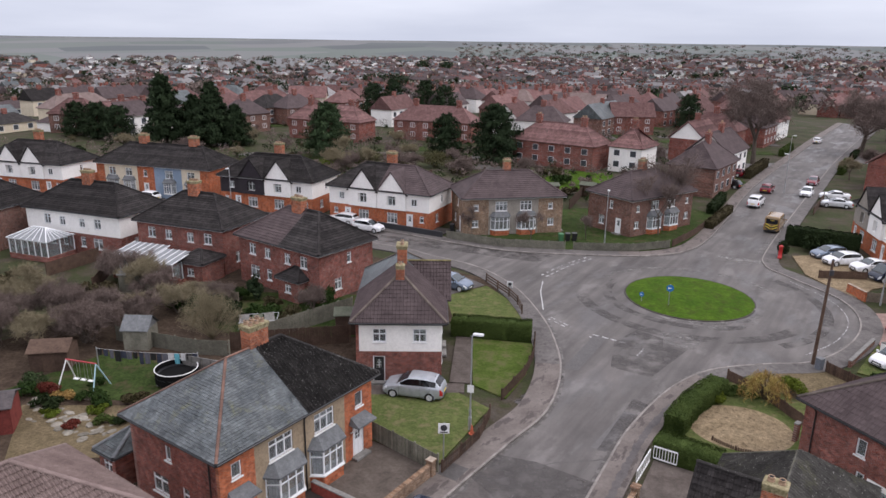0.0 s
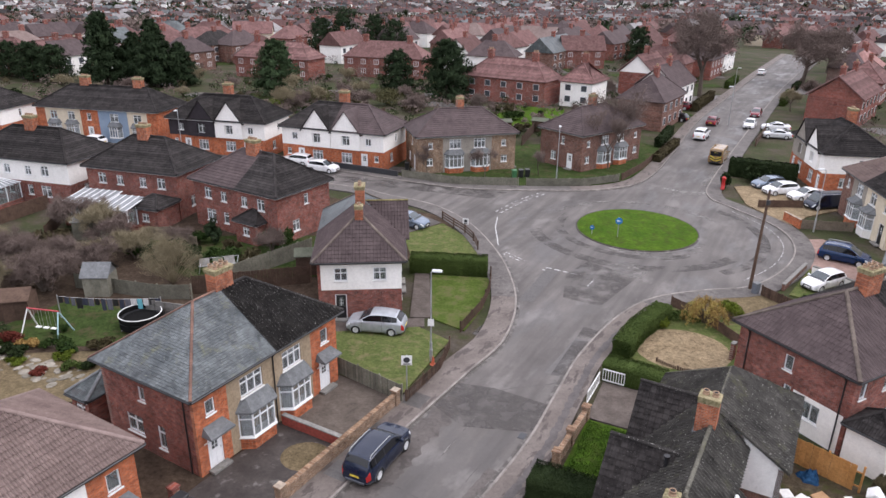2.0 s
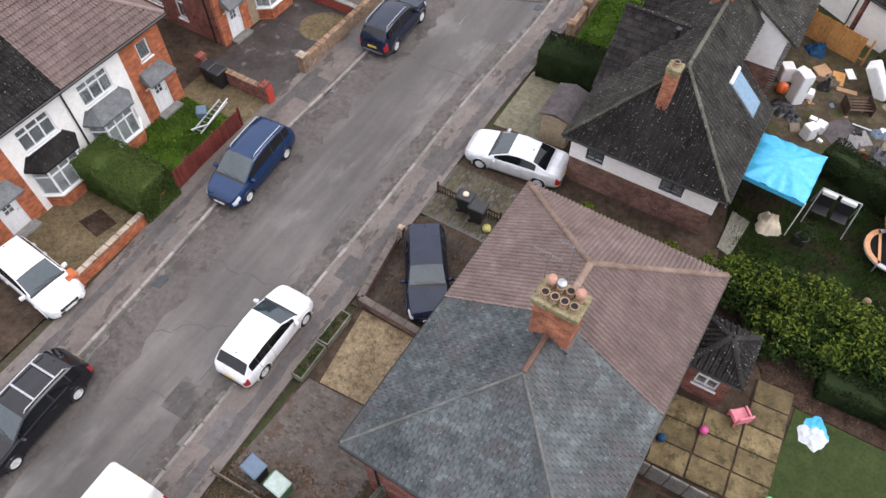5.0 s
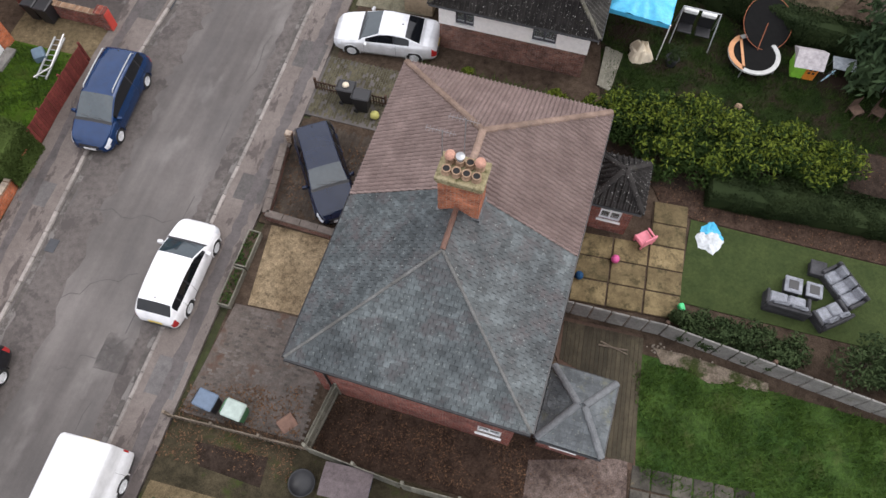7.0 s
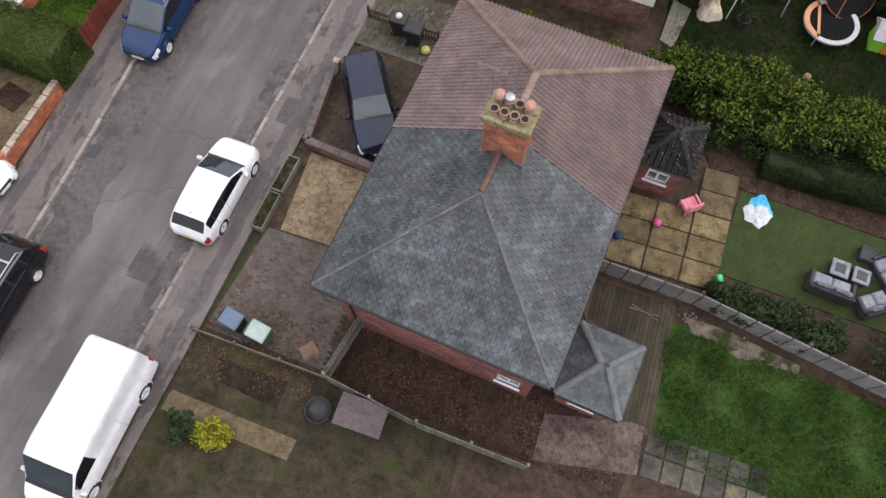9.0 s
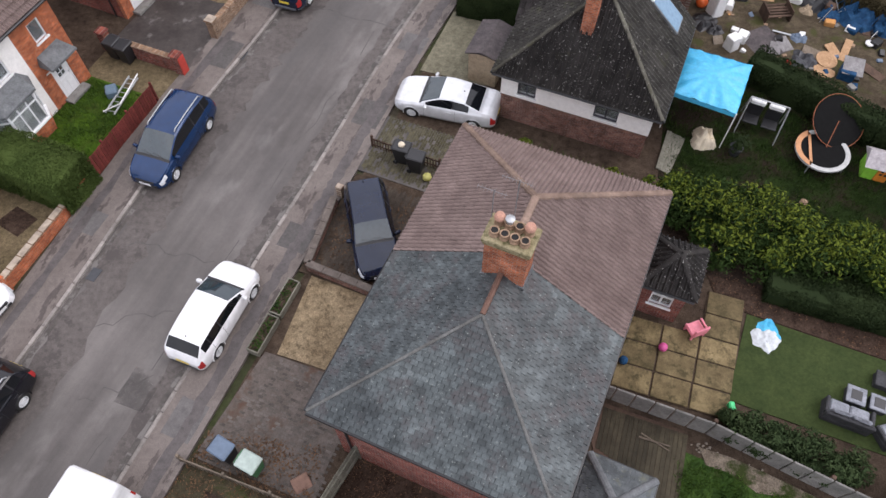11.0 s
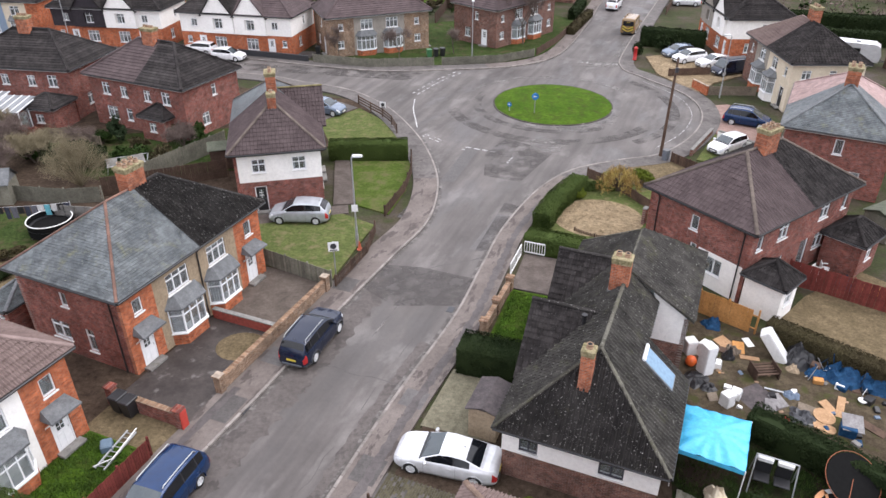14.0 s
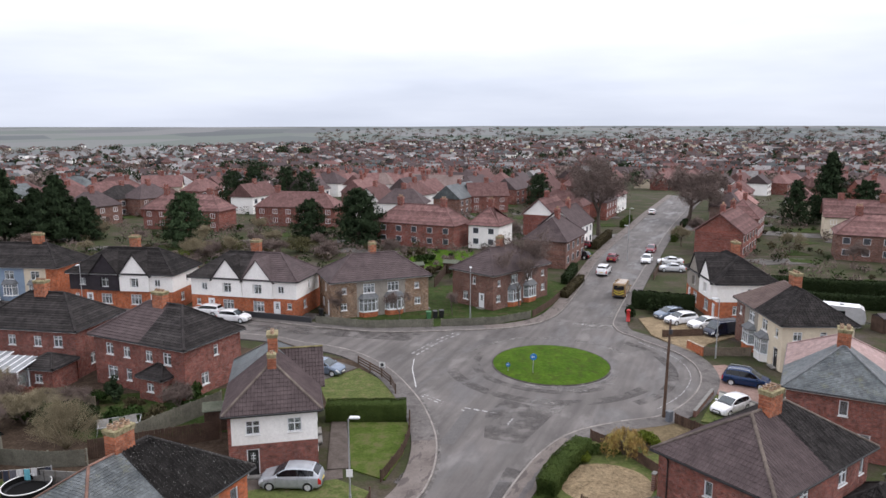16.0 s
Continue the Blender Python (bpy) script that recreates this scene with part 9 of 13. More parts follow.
def conservatory(label, x, y, rz, w, d, h=2.3, pyramid=False):
    g = thing("conservatory", label, "conservatory", pose(x, y, 0.02, 0, 0, rz), "conservatories")
    part("dwarf_wall", MB().box(-w / 2, -d / 2, 0, w / 2, -d / 2 + 0.15, 0.6).box(-w / 2, -d / 2 + 0.15, 0, -w / 2 + 0.15, d / 2, 0.6).box(w / 2 - 0.15, -d / 2 + 0.15, 0, w / 2, d / 2, 0.6), M_BRICK, g)
    n = max(3, int(w / 0.8))
    for i in range(n + 1):
        part("post", MB().cbox(-0.05, -0.05, 0.6, 0.05, 0.05, h, 0.01), M_UPVC, g, m=pose(-w / 2 + 0.07 + (w - 0.14) * i / n, -d / 2 + 0.08, 0))
    for i in range(n):
        part("pane", MB().box(0.05, 0.0, 0.62, (w - 0.14) / n - 0.05, 0.01, h - 0.05), M_GLASS, g, m=pose(-w / 2 + 0.07 + (w - 0.14) * i / n, -d / 2 + 0.075, 0))
    for s in (-1, 1):
        for j in range(1, 3):
            part("post", MB().cbox(-0.05, -0.05, 0.6, 0.05, 0.05, h, 0.01), M_UPVC, g, m=pose(s * (w / 2 - 0.08), -d / 2 + d * j / 2 - 0.08, 0))
        part("pane", MB().box(-0.005, -d / 2 + 0.15, 0.62, 0.005, d / 2 - 0.15, h - 0.05), M_GLASS, g, m=pose(s * (w / 2 - 0.075), 0, 0))
    part("eaves_beam", MB().cbox(-w / 2 - 0.05, -d / 2 - 0.05, h, w / 2 + 0.05, -d / 2 + 0.1, h + 0.12, 0.02), M_UPVC, g)
    poly = mottled("dull_polycarbonate", (0.14, 0.15, 0.16), (0.24, 0.25, 0.26), 2, 20, 0.35, 0.5, 0.1) if "poly" not in CACHE else CACHE["poly"]
    CACHE["poly"] = poly
    ap = (0, d * 0.1, h + 1.2)
    if pyramid:
        rf = MB()
        q = [(-w / 2 - 0.1, -d / 2 - 0.1, h + 0.1), (w / 2 + 0.1, -d / 2 - 0.1, h + 0.1), (w / 2 + 0.1, d / 2, h + 0.1), (-w / 2 - 0.1, d / 2, h + 0.1), (-w * 0.15, 0, h + 1.1), (w * 0.15, 0, h + 1.1)]
        rf.add(q, [(0, 1, 5, 4), (1, 2, 5), (2, 3, 4, 5), (3, 0, 4)])
        part("roof", rf, poly, g)
        for a, b in ((0, 4), (1, 5), (2, 5), (3, 4), (4, 5)):
            part("glazing_bar", MB().tube(q[a], q[b], 0.06, n=6), M_UPVC, g)
        for i in range(1, 6):
            t = i / 6
            part("glazing_bar", MB().tube((-w / 2 + w * t, -d / 2 - 0.1, h + 0.13), (-w * 0.15 + w * 0.3 * t, 0, h + 1.13), 0.035, n=6), M_UPVC, g)
            part("glazing_bar", MB().tube((w / 2, -d / 2 + d * t, h + 0.13), (w * 0.15, 0, h + 1.13), 0.035, n=6), M_UPVC, g)
    else:
        rf = MB()
        rf.add([(-w / 2 - 0.1, -d / 2 - 0.15, h + 0.12), (w / 2 + 0.1, -d / 2 - 0.15, h + 0.12), (w / 2 + 0.1, d / 2, h + 0.62), (-w / 2 - 0.1, d / 2, h + 0.62), (-w / 2 - 0.1, -d / 2 - 0.15, h + 0.09), (w / 2 + 0.1, -d / 2 - 0.15, h + 0.09), (w / 2 + 0.1, d / 2, h + 0.59), (-w / 2 - 0.1, d / 2, h + 0.59)], [(0, 1, 2, 3), (7, 6, 5, 4), (0, 4, 5, 1), (1, 5, 6, 2), (3, 7, 4, 0)])
        part("roof", rf, poly, g)
        n = max(4, int(w / 0.7))
        for i in range(n + 1):
            part("glazing_bar", MB().tube((-w / 2 + w * i / n, -d / 2 - 0.15, h + 0.14), (-w / 2 + w * i / n, d / 2, h + 0.64), 0.04, n=6), M_UPVC, g)
    return g


conservatory("white lean-to conservatory with a ribbed clear roof", -43.0, 62.6, -8, 4.4, 3.4)
conservatory("white lean-to conservatory beside the brick extension", -39.0, 61.3, -8, 3.0, 3.0)
conservatory("white hipped conservatory on a brick base", -57.4, 66.0, -9, 5.6, 3.6, 2.2, True)

# ---- touring caravan among the east gardens ----
def caravan(x, y, rz):
    g = thing("caravan", "white touring caravan parked in a back garden", "caravan", pose(x, y, 0.02, 0, 0, rz))
    k = MB().loft([[(-1.05, yy, zz) for yy, zz in CARAVAN_SIDE], [(1.05, yy, zz) for yy, zz in CARAVAN_SIDE]])
    k.add([(-1.05, yy, zz) for yy, zz in CARAVAN_SIDE], [tuple(range(len(CARAVAN_SIDE)))[::-1]])
    k.add([(1.05, yy, zz) for yy, zz in CARAVAN_SIDE], [tuple(range(len(CARAVAN_SIDE)))])
    part("body", k.weld(), P_WHITE, g)
    for sx in (-1, 1):
        part("window", MB().cbox(-0.02, -0.7, 1.35, 0.02, 0.7, 1.95, 0.01), M_CARGLASS, g, m=pose(sx * 1.06, 0.3, 0))
        part("wheel", MB().lathe([(0.08, -0.1), (0.31, -0.1), (0.33, 0), (0.31, 0.1), (0.08, 0.1)], 16), M_TYRE, g, m=pose(sx * 0.93, -0.1, 0.33, 0, 90, 0))
    part("roof_vent", MB().cbox(-0.25, -0.25, 2.5, 0.25, 0.25, 2.58, 0.03), M_GREYFRAME, g)
    part("drawbar", MB().tube((-0.6, -2.4, 0.5), (0, -3.4, 0.5), 0.05).tube((0.6, -2.4, 0.5), (0, -3.4, 0.5), 0.05), M_DARKMETAL, g)
    return g


CARAVAN_SIDE = [(-2.5, 0.5), (2.4, 0.5), (2.55, 1.3), (2.35, 2.3), (2.0, 2.5), (-1.9, 2.5), (-2.4, 2.2), (-2.65, 1.3)]
caravan(48.6, 83.4, 62)

# ---- back gardens east of the street ----
def panel_fence(label, pts, h, n_per, mat):
    f = thing("panel_fence", label, "fence", group="fences")
    for a, b in zip(pts[:-1], pts[1:]):
        L = math.hypot(b[0] - a[0], b[1] - a[1])
        n = max(1, round(L / n_per))
        m = Matrix.Translation((*a, 0)) @ Matrix.Rotation(math.atan2(b[1] - a[1], b[0] - a[0]), 4, "Z")
        pw = L / n
        me = MB().cbox(0.02, -0.035, 0.03, pw - 0.02, 0.035, h, 0.02).mesh("panel", mat)
        pm = MB().cbox(-0.07, -0.07, 0, 0.07, 0.07, h - 0.1, 0.02).mesh("post", M_WOODBROWN)
        for i in range(n):
            part("panel", me, None, f, m=m @ Matrix.Translation((pw * i, 0, 0)) @ Matrix.Rotation(radians(3), 4, "X"))
            if i % 6 == 0:
                part("post", pm, None, f, m=m @ Matrix.Translation((pw * i, 0.1, 0)))
    return f


panel_fence("grey concrete panel fence between the back gardens", [(5.2, 8.3), (8.9, 6.85), (15.6, 3.2), (22.5, -0.2)], 1.25, 0.62, M_CONCRETE)
panel_fence("tall grey board fence across the back lawn", [(-27.2, 43.5), (-23.1, 43.0)], 1.6, 0.9, M_CONCRETE)
fence("fence", "long grey garden fence behind the summer house", [(-35.5, 47.6), (-28.0, 46.6), (-25.4, 46.9)], 1.3, M_WOODGREY, loose=False)
fence("fence", "dark creosoted fence behind the slate house", [(-25.7, 47.8), (-17.2, 51.3)], 1.6, M_WOODBROWN, board=0.14, loose=False)
fence("fence", "tall brown garden fence beside the brick pair", [(-23.7, 50.3), (-21.6, 53.6), (-19.0, 57.4)], 1.6, M_WOODGREY, loose=False)
fence("fence", "pale timber garden fence", [(-38.3, 57.2), (-33.2, 58.9), (-29.5, 56.5)], 1.4, M_WOOD, loose=False)
fence("fence", "brown boarded garden fence", [(-44.5, 57.0), (-46.5, 62.5)], 1.5, M_WOODBROWN, loose=False)
fence("fence", "brown boarded garden fence", [(-52.0, 60.0), (-50.5, 66.0)], 1.5, M_WOODBROWN, loose=False)
fence("fence", "orange timber panel fence in the rubbish yard", [(14.5, 32.9), (17.0, 30.75)], 1.6, M_WOODORANGE, board=0.3)
fence("fence", "dark red stained fence behind the brick pair", [(20.9, 36.0), (25.1, 32.9), (29.4, 29.8)], 1.65, M_WOODRED, board=0.2)
fence("fence", "grey-green weathered fence along the far pavement", [(-15.6, 83.6), (-8.8, 81.5), (-1.2, 82.1)], 1.05, M_WOODGREY, loose=False, board=0.16)
fence("fence", "weathered fence along the far pavement", [(-0.2, 82.2), (6.6, 83.3), (11.0, 86.0)], 1.0, M_WOODGREY, loose=False, board=0.16)
fence("fence", "dark fence along the north road", [(11.4, 86.4), (14.6, 92.2), (21.4, 108.6)], 1.0, M_WOODBROWN, loose=False)
garden_wall("low dark wall along the west road", [(-25.4, 86.9), (-16.2, 83.9)], 0.7, M_DARKMETAL, M_DARKMETAL, piers=False)
garden_wall("orange brick wall beside the shared drive", [(26.7, 74.0), (27.5, 71.5)], 0.9, M_BRICK2, M_BRICK4, piers=False)
fence("fence", "brown boarded front fence", [(25.2, 77.9), (30.0, 78.5)], 0.9, M_WOODBROWN, loose=False)
fence("fence", "dark boarded fence by the pole", [(18.9, 54.2), (21.0, 51.2)], 0.9, M_WOODBROWN)
fence("fence", "boarded fence between the front gardens", [(27.6, 71.4), (32.4, 71.2)], 1.0, M_WOOD, loose=False)
garden_wall("low pink brick wall round a front drive", [(24.4, 60.6), (21.0, 55.6)], 0.5, M_BRICK3, M_CONCRETE, piers=False)
garden_wall("low rendered wall between front gardens", [(24.5, 59.3), (26.9, 56.2)], 0.8, M_RENDER_W, M_CONCRETE, piers=False)
fence("fence", "dark brown boarded fence behind the weeping shrub", [(11.4, 51.2), (13.4, 48.9), (15.0, 45.4)], 0.85, M_WOODBROWN, loose=False, board=0.16)
garden_wall("short red brick garden pier with a stone cap", [(13.9, 43.3), (14.2, 43.7)], 1.25, M_BRICK, M_CONCRETE, piers=False)
fence("log_edging", "low dark log edging round the gravel circle", [(9.0, 42.4), (10.2, 41.5), (11.6, 41.2), (12.8, 41.4)], 0.3, M_WOODBROWN, gap=0.03, board=0.1, rails=0, post=9)
hedge("dull brown hedge behind the rubbish yard", [(17.6, 30.6), (21.9, 26.5), (27.0, 22.2)], 1.0, 1.3, M_L_BROWNHEDGE, seed=21)
hedge("dark ragged hedge between the back gardens", [(13.9, 23.5), (18.4, 19.6), (24.4, 16.6)], 1.1, 1.5, M_L_DARKHEDGE, seed=22, rough=0.2)
hedge("low dark ground-cover hedge below the laurels", [(12.2, 12.5), (21.0, 9.4)], 1.5, 0.9, M_L_DARKHEDGE, seed=23, rough=0.2, dens=800, size=0.036)
hedge("tall clipped hedge beside the shared drive", [(25.4, 91.8), (32.6, 89.0)], 1.6, 2.2, M_L_DARKHEDGE, seed=24, dens=60, size=0.12)
hedge("long clipped green hedge far to the east", [(47, 104), (57, 100), (68, 98)], 1.6, 1.8, M_L_DARKHEDGE, seed=25, dens=50, size=0.13)
hedge("long clipped green hedge far to the east", [(44, 96), (52, 92), (66, 88)], 1.6, 1.8, M_L_DARKHEDGE, seed=26, dens=50, size=0.13)
hedge("hedge along the north road garden", [(17.0, 96.4), (21.6, 107.5)], 1.0, 1.1, M_L_BROWNHEDGE, seed=27, dens=60, size=0.1)
# laurels with yellow shoots
for i, (bx, by, br, bh) in enumerate(((9.3, 16.0, 1.5, 2.5), (10.6, 15.2, 1.6, 2.7), (10.4, 13.9, 1.3, 1.9), (11.9, 14.8, 1.6, 2.6), (12.2, 13.4, 1.4, 1.9), (13.2, 14.2, 1.5, 2.4), (14.3, 13.4, 1.5, 2.2), (15.4, 13.5, 1.4, 2.2), (16.4, 12.6, 1.3, 1.8), (17.4, 12.7, 1.1, 1.9))):
    bush("glossy green laurel with yellow-green shoots", bx, by, br, br * 0.9, bh, M_L_BUSH, 60 + i, 4600, 0.052, lumps=24, mat2=M_L_YELLOW, frac=0.11)
for i, (bx, by, br, bh) in enumerate(((9.9, 7.0, 0.9, 1.1), (10.7, 6.5, 1.0, 1.3), (11.7, 6.0, 1.1, 1.4), (12.8, 5.5, 1.1, 1.3), (15.6, 4.8, 1.5, 1.8), (17.0, 4.3, 1.4, 1.8))):
    bush("low dark green shrub against the concrete fence", bx, by, br, br * 0.7, bh, M_L_SHRUB, 70 + i, 3000, 0.05, lumps=16)
weeping_shrub("orange-yellow weeping winter shrub in the corner garden", 13.3, 48.6, 1.75, 2.1, M_L_RUST, M_L_STRAWLEAF, 81)
bush("yellow-green shrub in the corner garden", 15.4, 49.6, 1.2, 1.2, 1.5, M_L_YELLOW, 82, 2000, 0.055, lumps=10)
bush("yellow-green ball-shaped shrub by the gravel", 10.3, 47.5, 0.55, 0.55, 0.85, M_L_YELLOW, 83, 500, 0.07, lumps=6)
bush("large dark green shrub above the shared drive", 28.2, 89.0, 2.2, 1.4, 2.2, M_L_DARKHEDGE, 84, 1500, 0.14, lumps=10)
bush("dark upright shrub over the post box", 23.4, 85.4, 0.8, 0.8, 2.4, M_L_DARKHEDGE, 85, 700, 0.12, lumps=8)
bush("dark shrub beside the brick pair", -28.9, 58.8, 0.9, 0.9, 2.4, M_L_CONIFER, 86, 900, 0.11, lumps=8)
bush("green ivy climbing the corner of the cream pair", 34.2, 66.7, 0.7, 0.7, 3.6, M_L_HEDGE, 88, 900, 0.12, lumps=14)
bush("low dark green ground cover in the corner garden", 11.8, 49.2, 1.5, 1.0, 0.5, M_L_HEDGE, 89, 1400, 0.06, lumps=14)
bush("dark red shrub in the back gardens", -36.4, 58.0, 1.6, 1.4, 2.0, M_L_RED, 87, 900, 0.12, lumps=9)
for i, (bx, by, br, bh, mt, lb) in enumerate(((-34.6, 38.9, 0.9, 0.9, M_L_RED, "dark red low shrub in the rock garden"), (-33.0, 38.3, 0.9, 0.7, M_L_RUST, "rust brown low shrub in the rock garden"), (-31.2, 38.6, 1.1, 0.9, M_L_BUSH, "green mound of plants in the rock garden"), (-29.6, 37.4, 0.8, 0.6, M_L_YELLOW, "yellow-green mound in the rock garden"), (-32.4, 36.4, 0.8, 0.5, M_L_YELLOW, "yellow-green mound in the rock garden"), (-28.2, 36.2, 0.8, 0.6, M_L_HEDGE, "green mound of plants in the rock garden"), (-36.2, 39.6, 1.2, 1.1, M_L_SHRUB, "green shrub beside the lawn"), (-30.0, 35.4, 0.7, 0.5, M_L_RED, "dark red low shrub in the rock garden"))):
    bush(lb, bx, by, br, br * 0.8, bh, mt, 700 + i, 1300, 0.05, lumps=11)
for i, (bx, by, br, bh) in enumerate(((-40.0, 132.0, 4.0, 3.2), (-34.0, 131.0, 4.2, 3.4), (-27.5, 133.0, 4.0, 3.2), (-46.0, 128.0, 3.0, 2.4), (-60.0, 124.0, 3.0, 2.2), (-22.0, 129.0, 2.6, 2.2), (-12.5, 118.0, 2.2, 2.0))):
    bush("olive brown overgrown shrub between the gardens", bx, by, br, br * 0.8, bh, (M_L_OLIVE, M_L_TWIG, M_L_OLIVE, M_L_YELLOW)[i % 4], 720 + i, 2600, 0.11, lumps=18)
for i, (bx, by, br, bh) in enumerate(((-30.2, 38.0, 1.0, 0.9), (-33.2, 37.0, 1.2, 1.0), (-28.0, 38.9, 0.9, 0.8), (-35.6, 38.2, 1.0, 1.0), (-27.2, 36.6, 0.7, 0.7), (-23.6, 54.4, 1.4, 1.6), (-20.8, 57.2, 1.3, 1.4), (-31.0, 55.0, 1.6, 1.6), (-26.4, 56.6, 1.2, 1.4))):
    bush("rambling shrub in a back garden", bx, by, br, br, bh, (M_L_BUSH, M_L_DARKHEDGE, M_L_BROWNHEDGE)[i % 3], 90 + i, 700, 0.09, lumps=8)
for i, (bx, by) in enumerate(((-18, 110), (-9, 112), (-26, 116), (3, 108), (-35, 118), (14, 104), (-44, 112), (-3, 122))):
    bush("yellow-green shrub in a back garden" if i % 2 else "olive green shrub in a back garden", bx, by, 2.0, 1.8, 2.2, M_L_YELLOW if i % 4 == 1 else M_L_BUSH, 110 + i, 500, 0.18, lumps=8)
for i, (bx, by) in enumerate(((-32, 40.5), (22.4, 53.6), (25.2, 51.6))):
    bush("small leafy garden plant", bx, by, 0.7, 0.7, 0.7, M_L_BUSH, 130 + i, 300, 0.07, lumps=6)


# ---- fallen greenhouse frame in the west gardens ----
def broken_greenhouse(x, y, rz):
    g = thing("greenhouse_frame", "half-collapsed aluminium greenhouse frame in weeds", "greenhouse", pose(x, y, 0.02, 0, 0, rz))
    for i in range(4):
        u = -1.5 + i
        part("hoop", MB().path([(u, -0.9, 0), (u + 0.15, -0.8, 0.7), (u + 0.3, 0, 1.05), (u + 0.2, 0.85, 0.5), (u, 0.95, 0)], 0.025, 5), M_STEEL, g)
    for yy, zz in ((-0.85, 0.7), (0.0, 1.06), (0.87, 0.5)):
        part("rail", MB().tube((-1.5, yy, zz), (1.75, yy, zz), 0.025, n=6), M_STEEL, g)
    for i, (u, t) in enumerate(((-1.0, 34), (0.1, 28), (1.05, 40))):
        part("panel", MB().cbox(-0.42, -0.45, 0, 0.42, 0.45, 0.02, 0.004), M_FELTGREEN if i % 2 else M_CONCRETE, g, m=pose(u, -0.45, 0.86, t, 0, 4 * i))
    return g


broken_greenhouse(-26.0, 53.0, 24)

# ---- play things, furniture and clutter ----
M_NET = plain("dark_mesh_net", (0.010, 0.010, 0.010), 0.95, 0.0, 0.05)


def trampoline(label, x, y, r, h, rim, net=True, tilt=False):
    g = thing("trampoline", label, "trampoline", pose(x, y, 0.03))
    part("mat", MB().lathe([(r * 0.82, h - 0.02), (r * 0.82, h)], 28), M_NET, g)
    k = MB()
    n = 28
    k.loft([[(math.cos(2 * math.pi * i / n) * q, math.sin(2 * math.pi * i / n) * q, z) for i in range(n)] for q, z in ((r * 0.82, h + 0.012), (r * 0.9, h + 0.04), (r, h + 0.02), (r, h - 0.06), (r * 0.86, h - 0.05))], False)
    part("edge_pad", k, rim, g)
    for i in range(4):
        a = math.pi / 4 + i * math.pi / 2
        part("leg", MB().tube((math.cos(a) * r * 0.95, math.sin(a) * r * 0.95, 0), (math.cos(a) * r * 0.95, math.sin(a) * r * 0.95, h), 0.03), M_STEEL, g)
    if net:
        ringz = h + 0.4
        wall_ = MB()
        wall_.loft([[(math.cos(2 * math.pi * i / n) * r, math.sin(2 * math.pi * i / n) * r, z) for i in range(n)] for z in (h - 0.5, ringz if not tilt else h + 0.2)], False)
        part("net", wall_, M_NET, g)
        hoop = MB()
        hm = Matrix.Identity(4) if not tilt else pose(0.5, 1.1, -0.25, 38, 0, 0)
        pts = [hm @ Vector((math.cos(2 * math.pi * i / n) * r, math.sin(2 * math.pi * i / n) * r, ringz)) for i in range(n + 1)]
        hoop.path(pts, 0.035, 6)
        part("hoop", hoop, M_HOOP if tilt else M_WHITEPAINT, g)
    return g


M_HOOP = plain("rusty_orange_tube", (0.25, 0.075, 0.03), 0.6)
trampoline("round black trampoline with a white-topped net", -26.9, 42.2, 1.45, 0.75, M_BLACKPLASTIC)
tr2 = trampoline("round trampoline with orange and white pad, fallen net hoop", 15.9, 18.6, 1.12, 0.6, plain("dirty_white_pad", (0.42, 0.42, 0.41), 0.6), net=False)
k = MB()
n = 14
k.loft([[(math.cos(1.9 + 2.2 * i / n) * q, math.sin(1.9 + 2.2 * i / n) * q, 0.66) for i in range(n)] for q in (0.91, 1.13)], False)
part("pad_section", k, plain("pale_orange_pad", (0.46, 0.22, 0.10), 0.6), tr2)
hoop = MB()
hoop.path([pose(0.75, 1.15, 1.15, 32, 6, 0) @ Vector((math.cos(2 * math.pi * i / 28) * 1.15, math.sin(2 * math.pi * i / 28) * 1.15, 0)) for i in range(29)], 0.016, 6)
part("hoop", hoop, M_HOOP, tr2)
part("net", MB().lathe([(1.1, 0), (1.1, 0.012)], 28, pose(0.75, 1.15, 1.13, 32, 6, 0)), M_NET, tr2)
part("strut", MB().tube((0.2, 0.2, 0.6), (0.75, 1.15, 1.15), 0.018), M_HOOP, tr2)


def swing_frame():
    g = thing("swing_set", "child's swing set with red bar and pale blue legs", "swing", pose(-32.8, 40.2, 0.04, 0, 0, -4))
    part("top_bar", MB().tube((-1.25, 0, 1.9), (1.25, 0, 1.9), 0.05), plain("red_tube", (0.40, 0.04, 0.05), 0.4), g)
    for s in (-1, 1):
        for t in (-1, 1):
            part("leg", MB().tube((s * 1.2, 0, 1.9), (s * 1.45, t * 0.85, 0), 0.045), plain("pale_blue_tube", (0.35, 0.52, 0.58), 0.4) if s > 0 else M_WHITEPAINT, g)
    for x in (-0.6, 0.0, 0.6):
        part("seat", MB().cbox(x - 0.2, -0.12, 0.5, x + 0.2, 0.12, 0.55, 0.015), M_WHITEPAINT, g)
        part("chain", MB().tube((x - 0.18, 0, 0.55), (x - 0.18, 0, 1.9), 0.012, n=5), M_STEEL, g)
        part("chain", MB().tube((x + 0.18, 0, 0.55), (x + 0.18, 0, 1.9), 0.012, n=5), M_STEEL, g)


swing_frame()


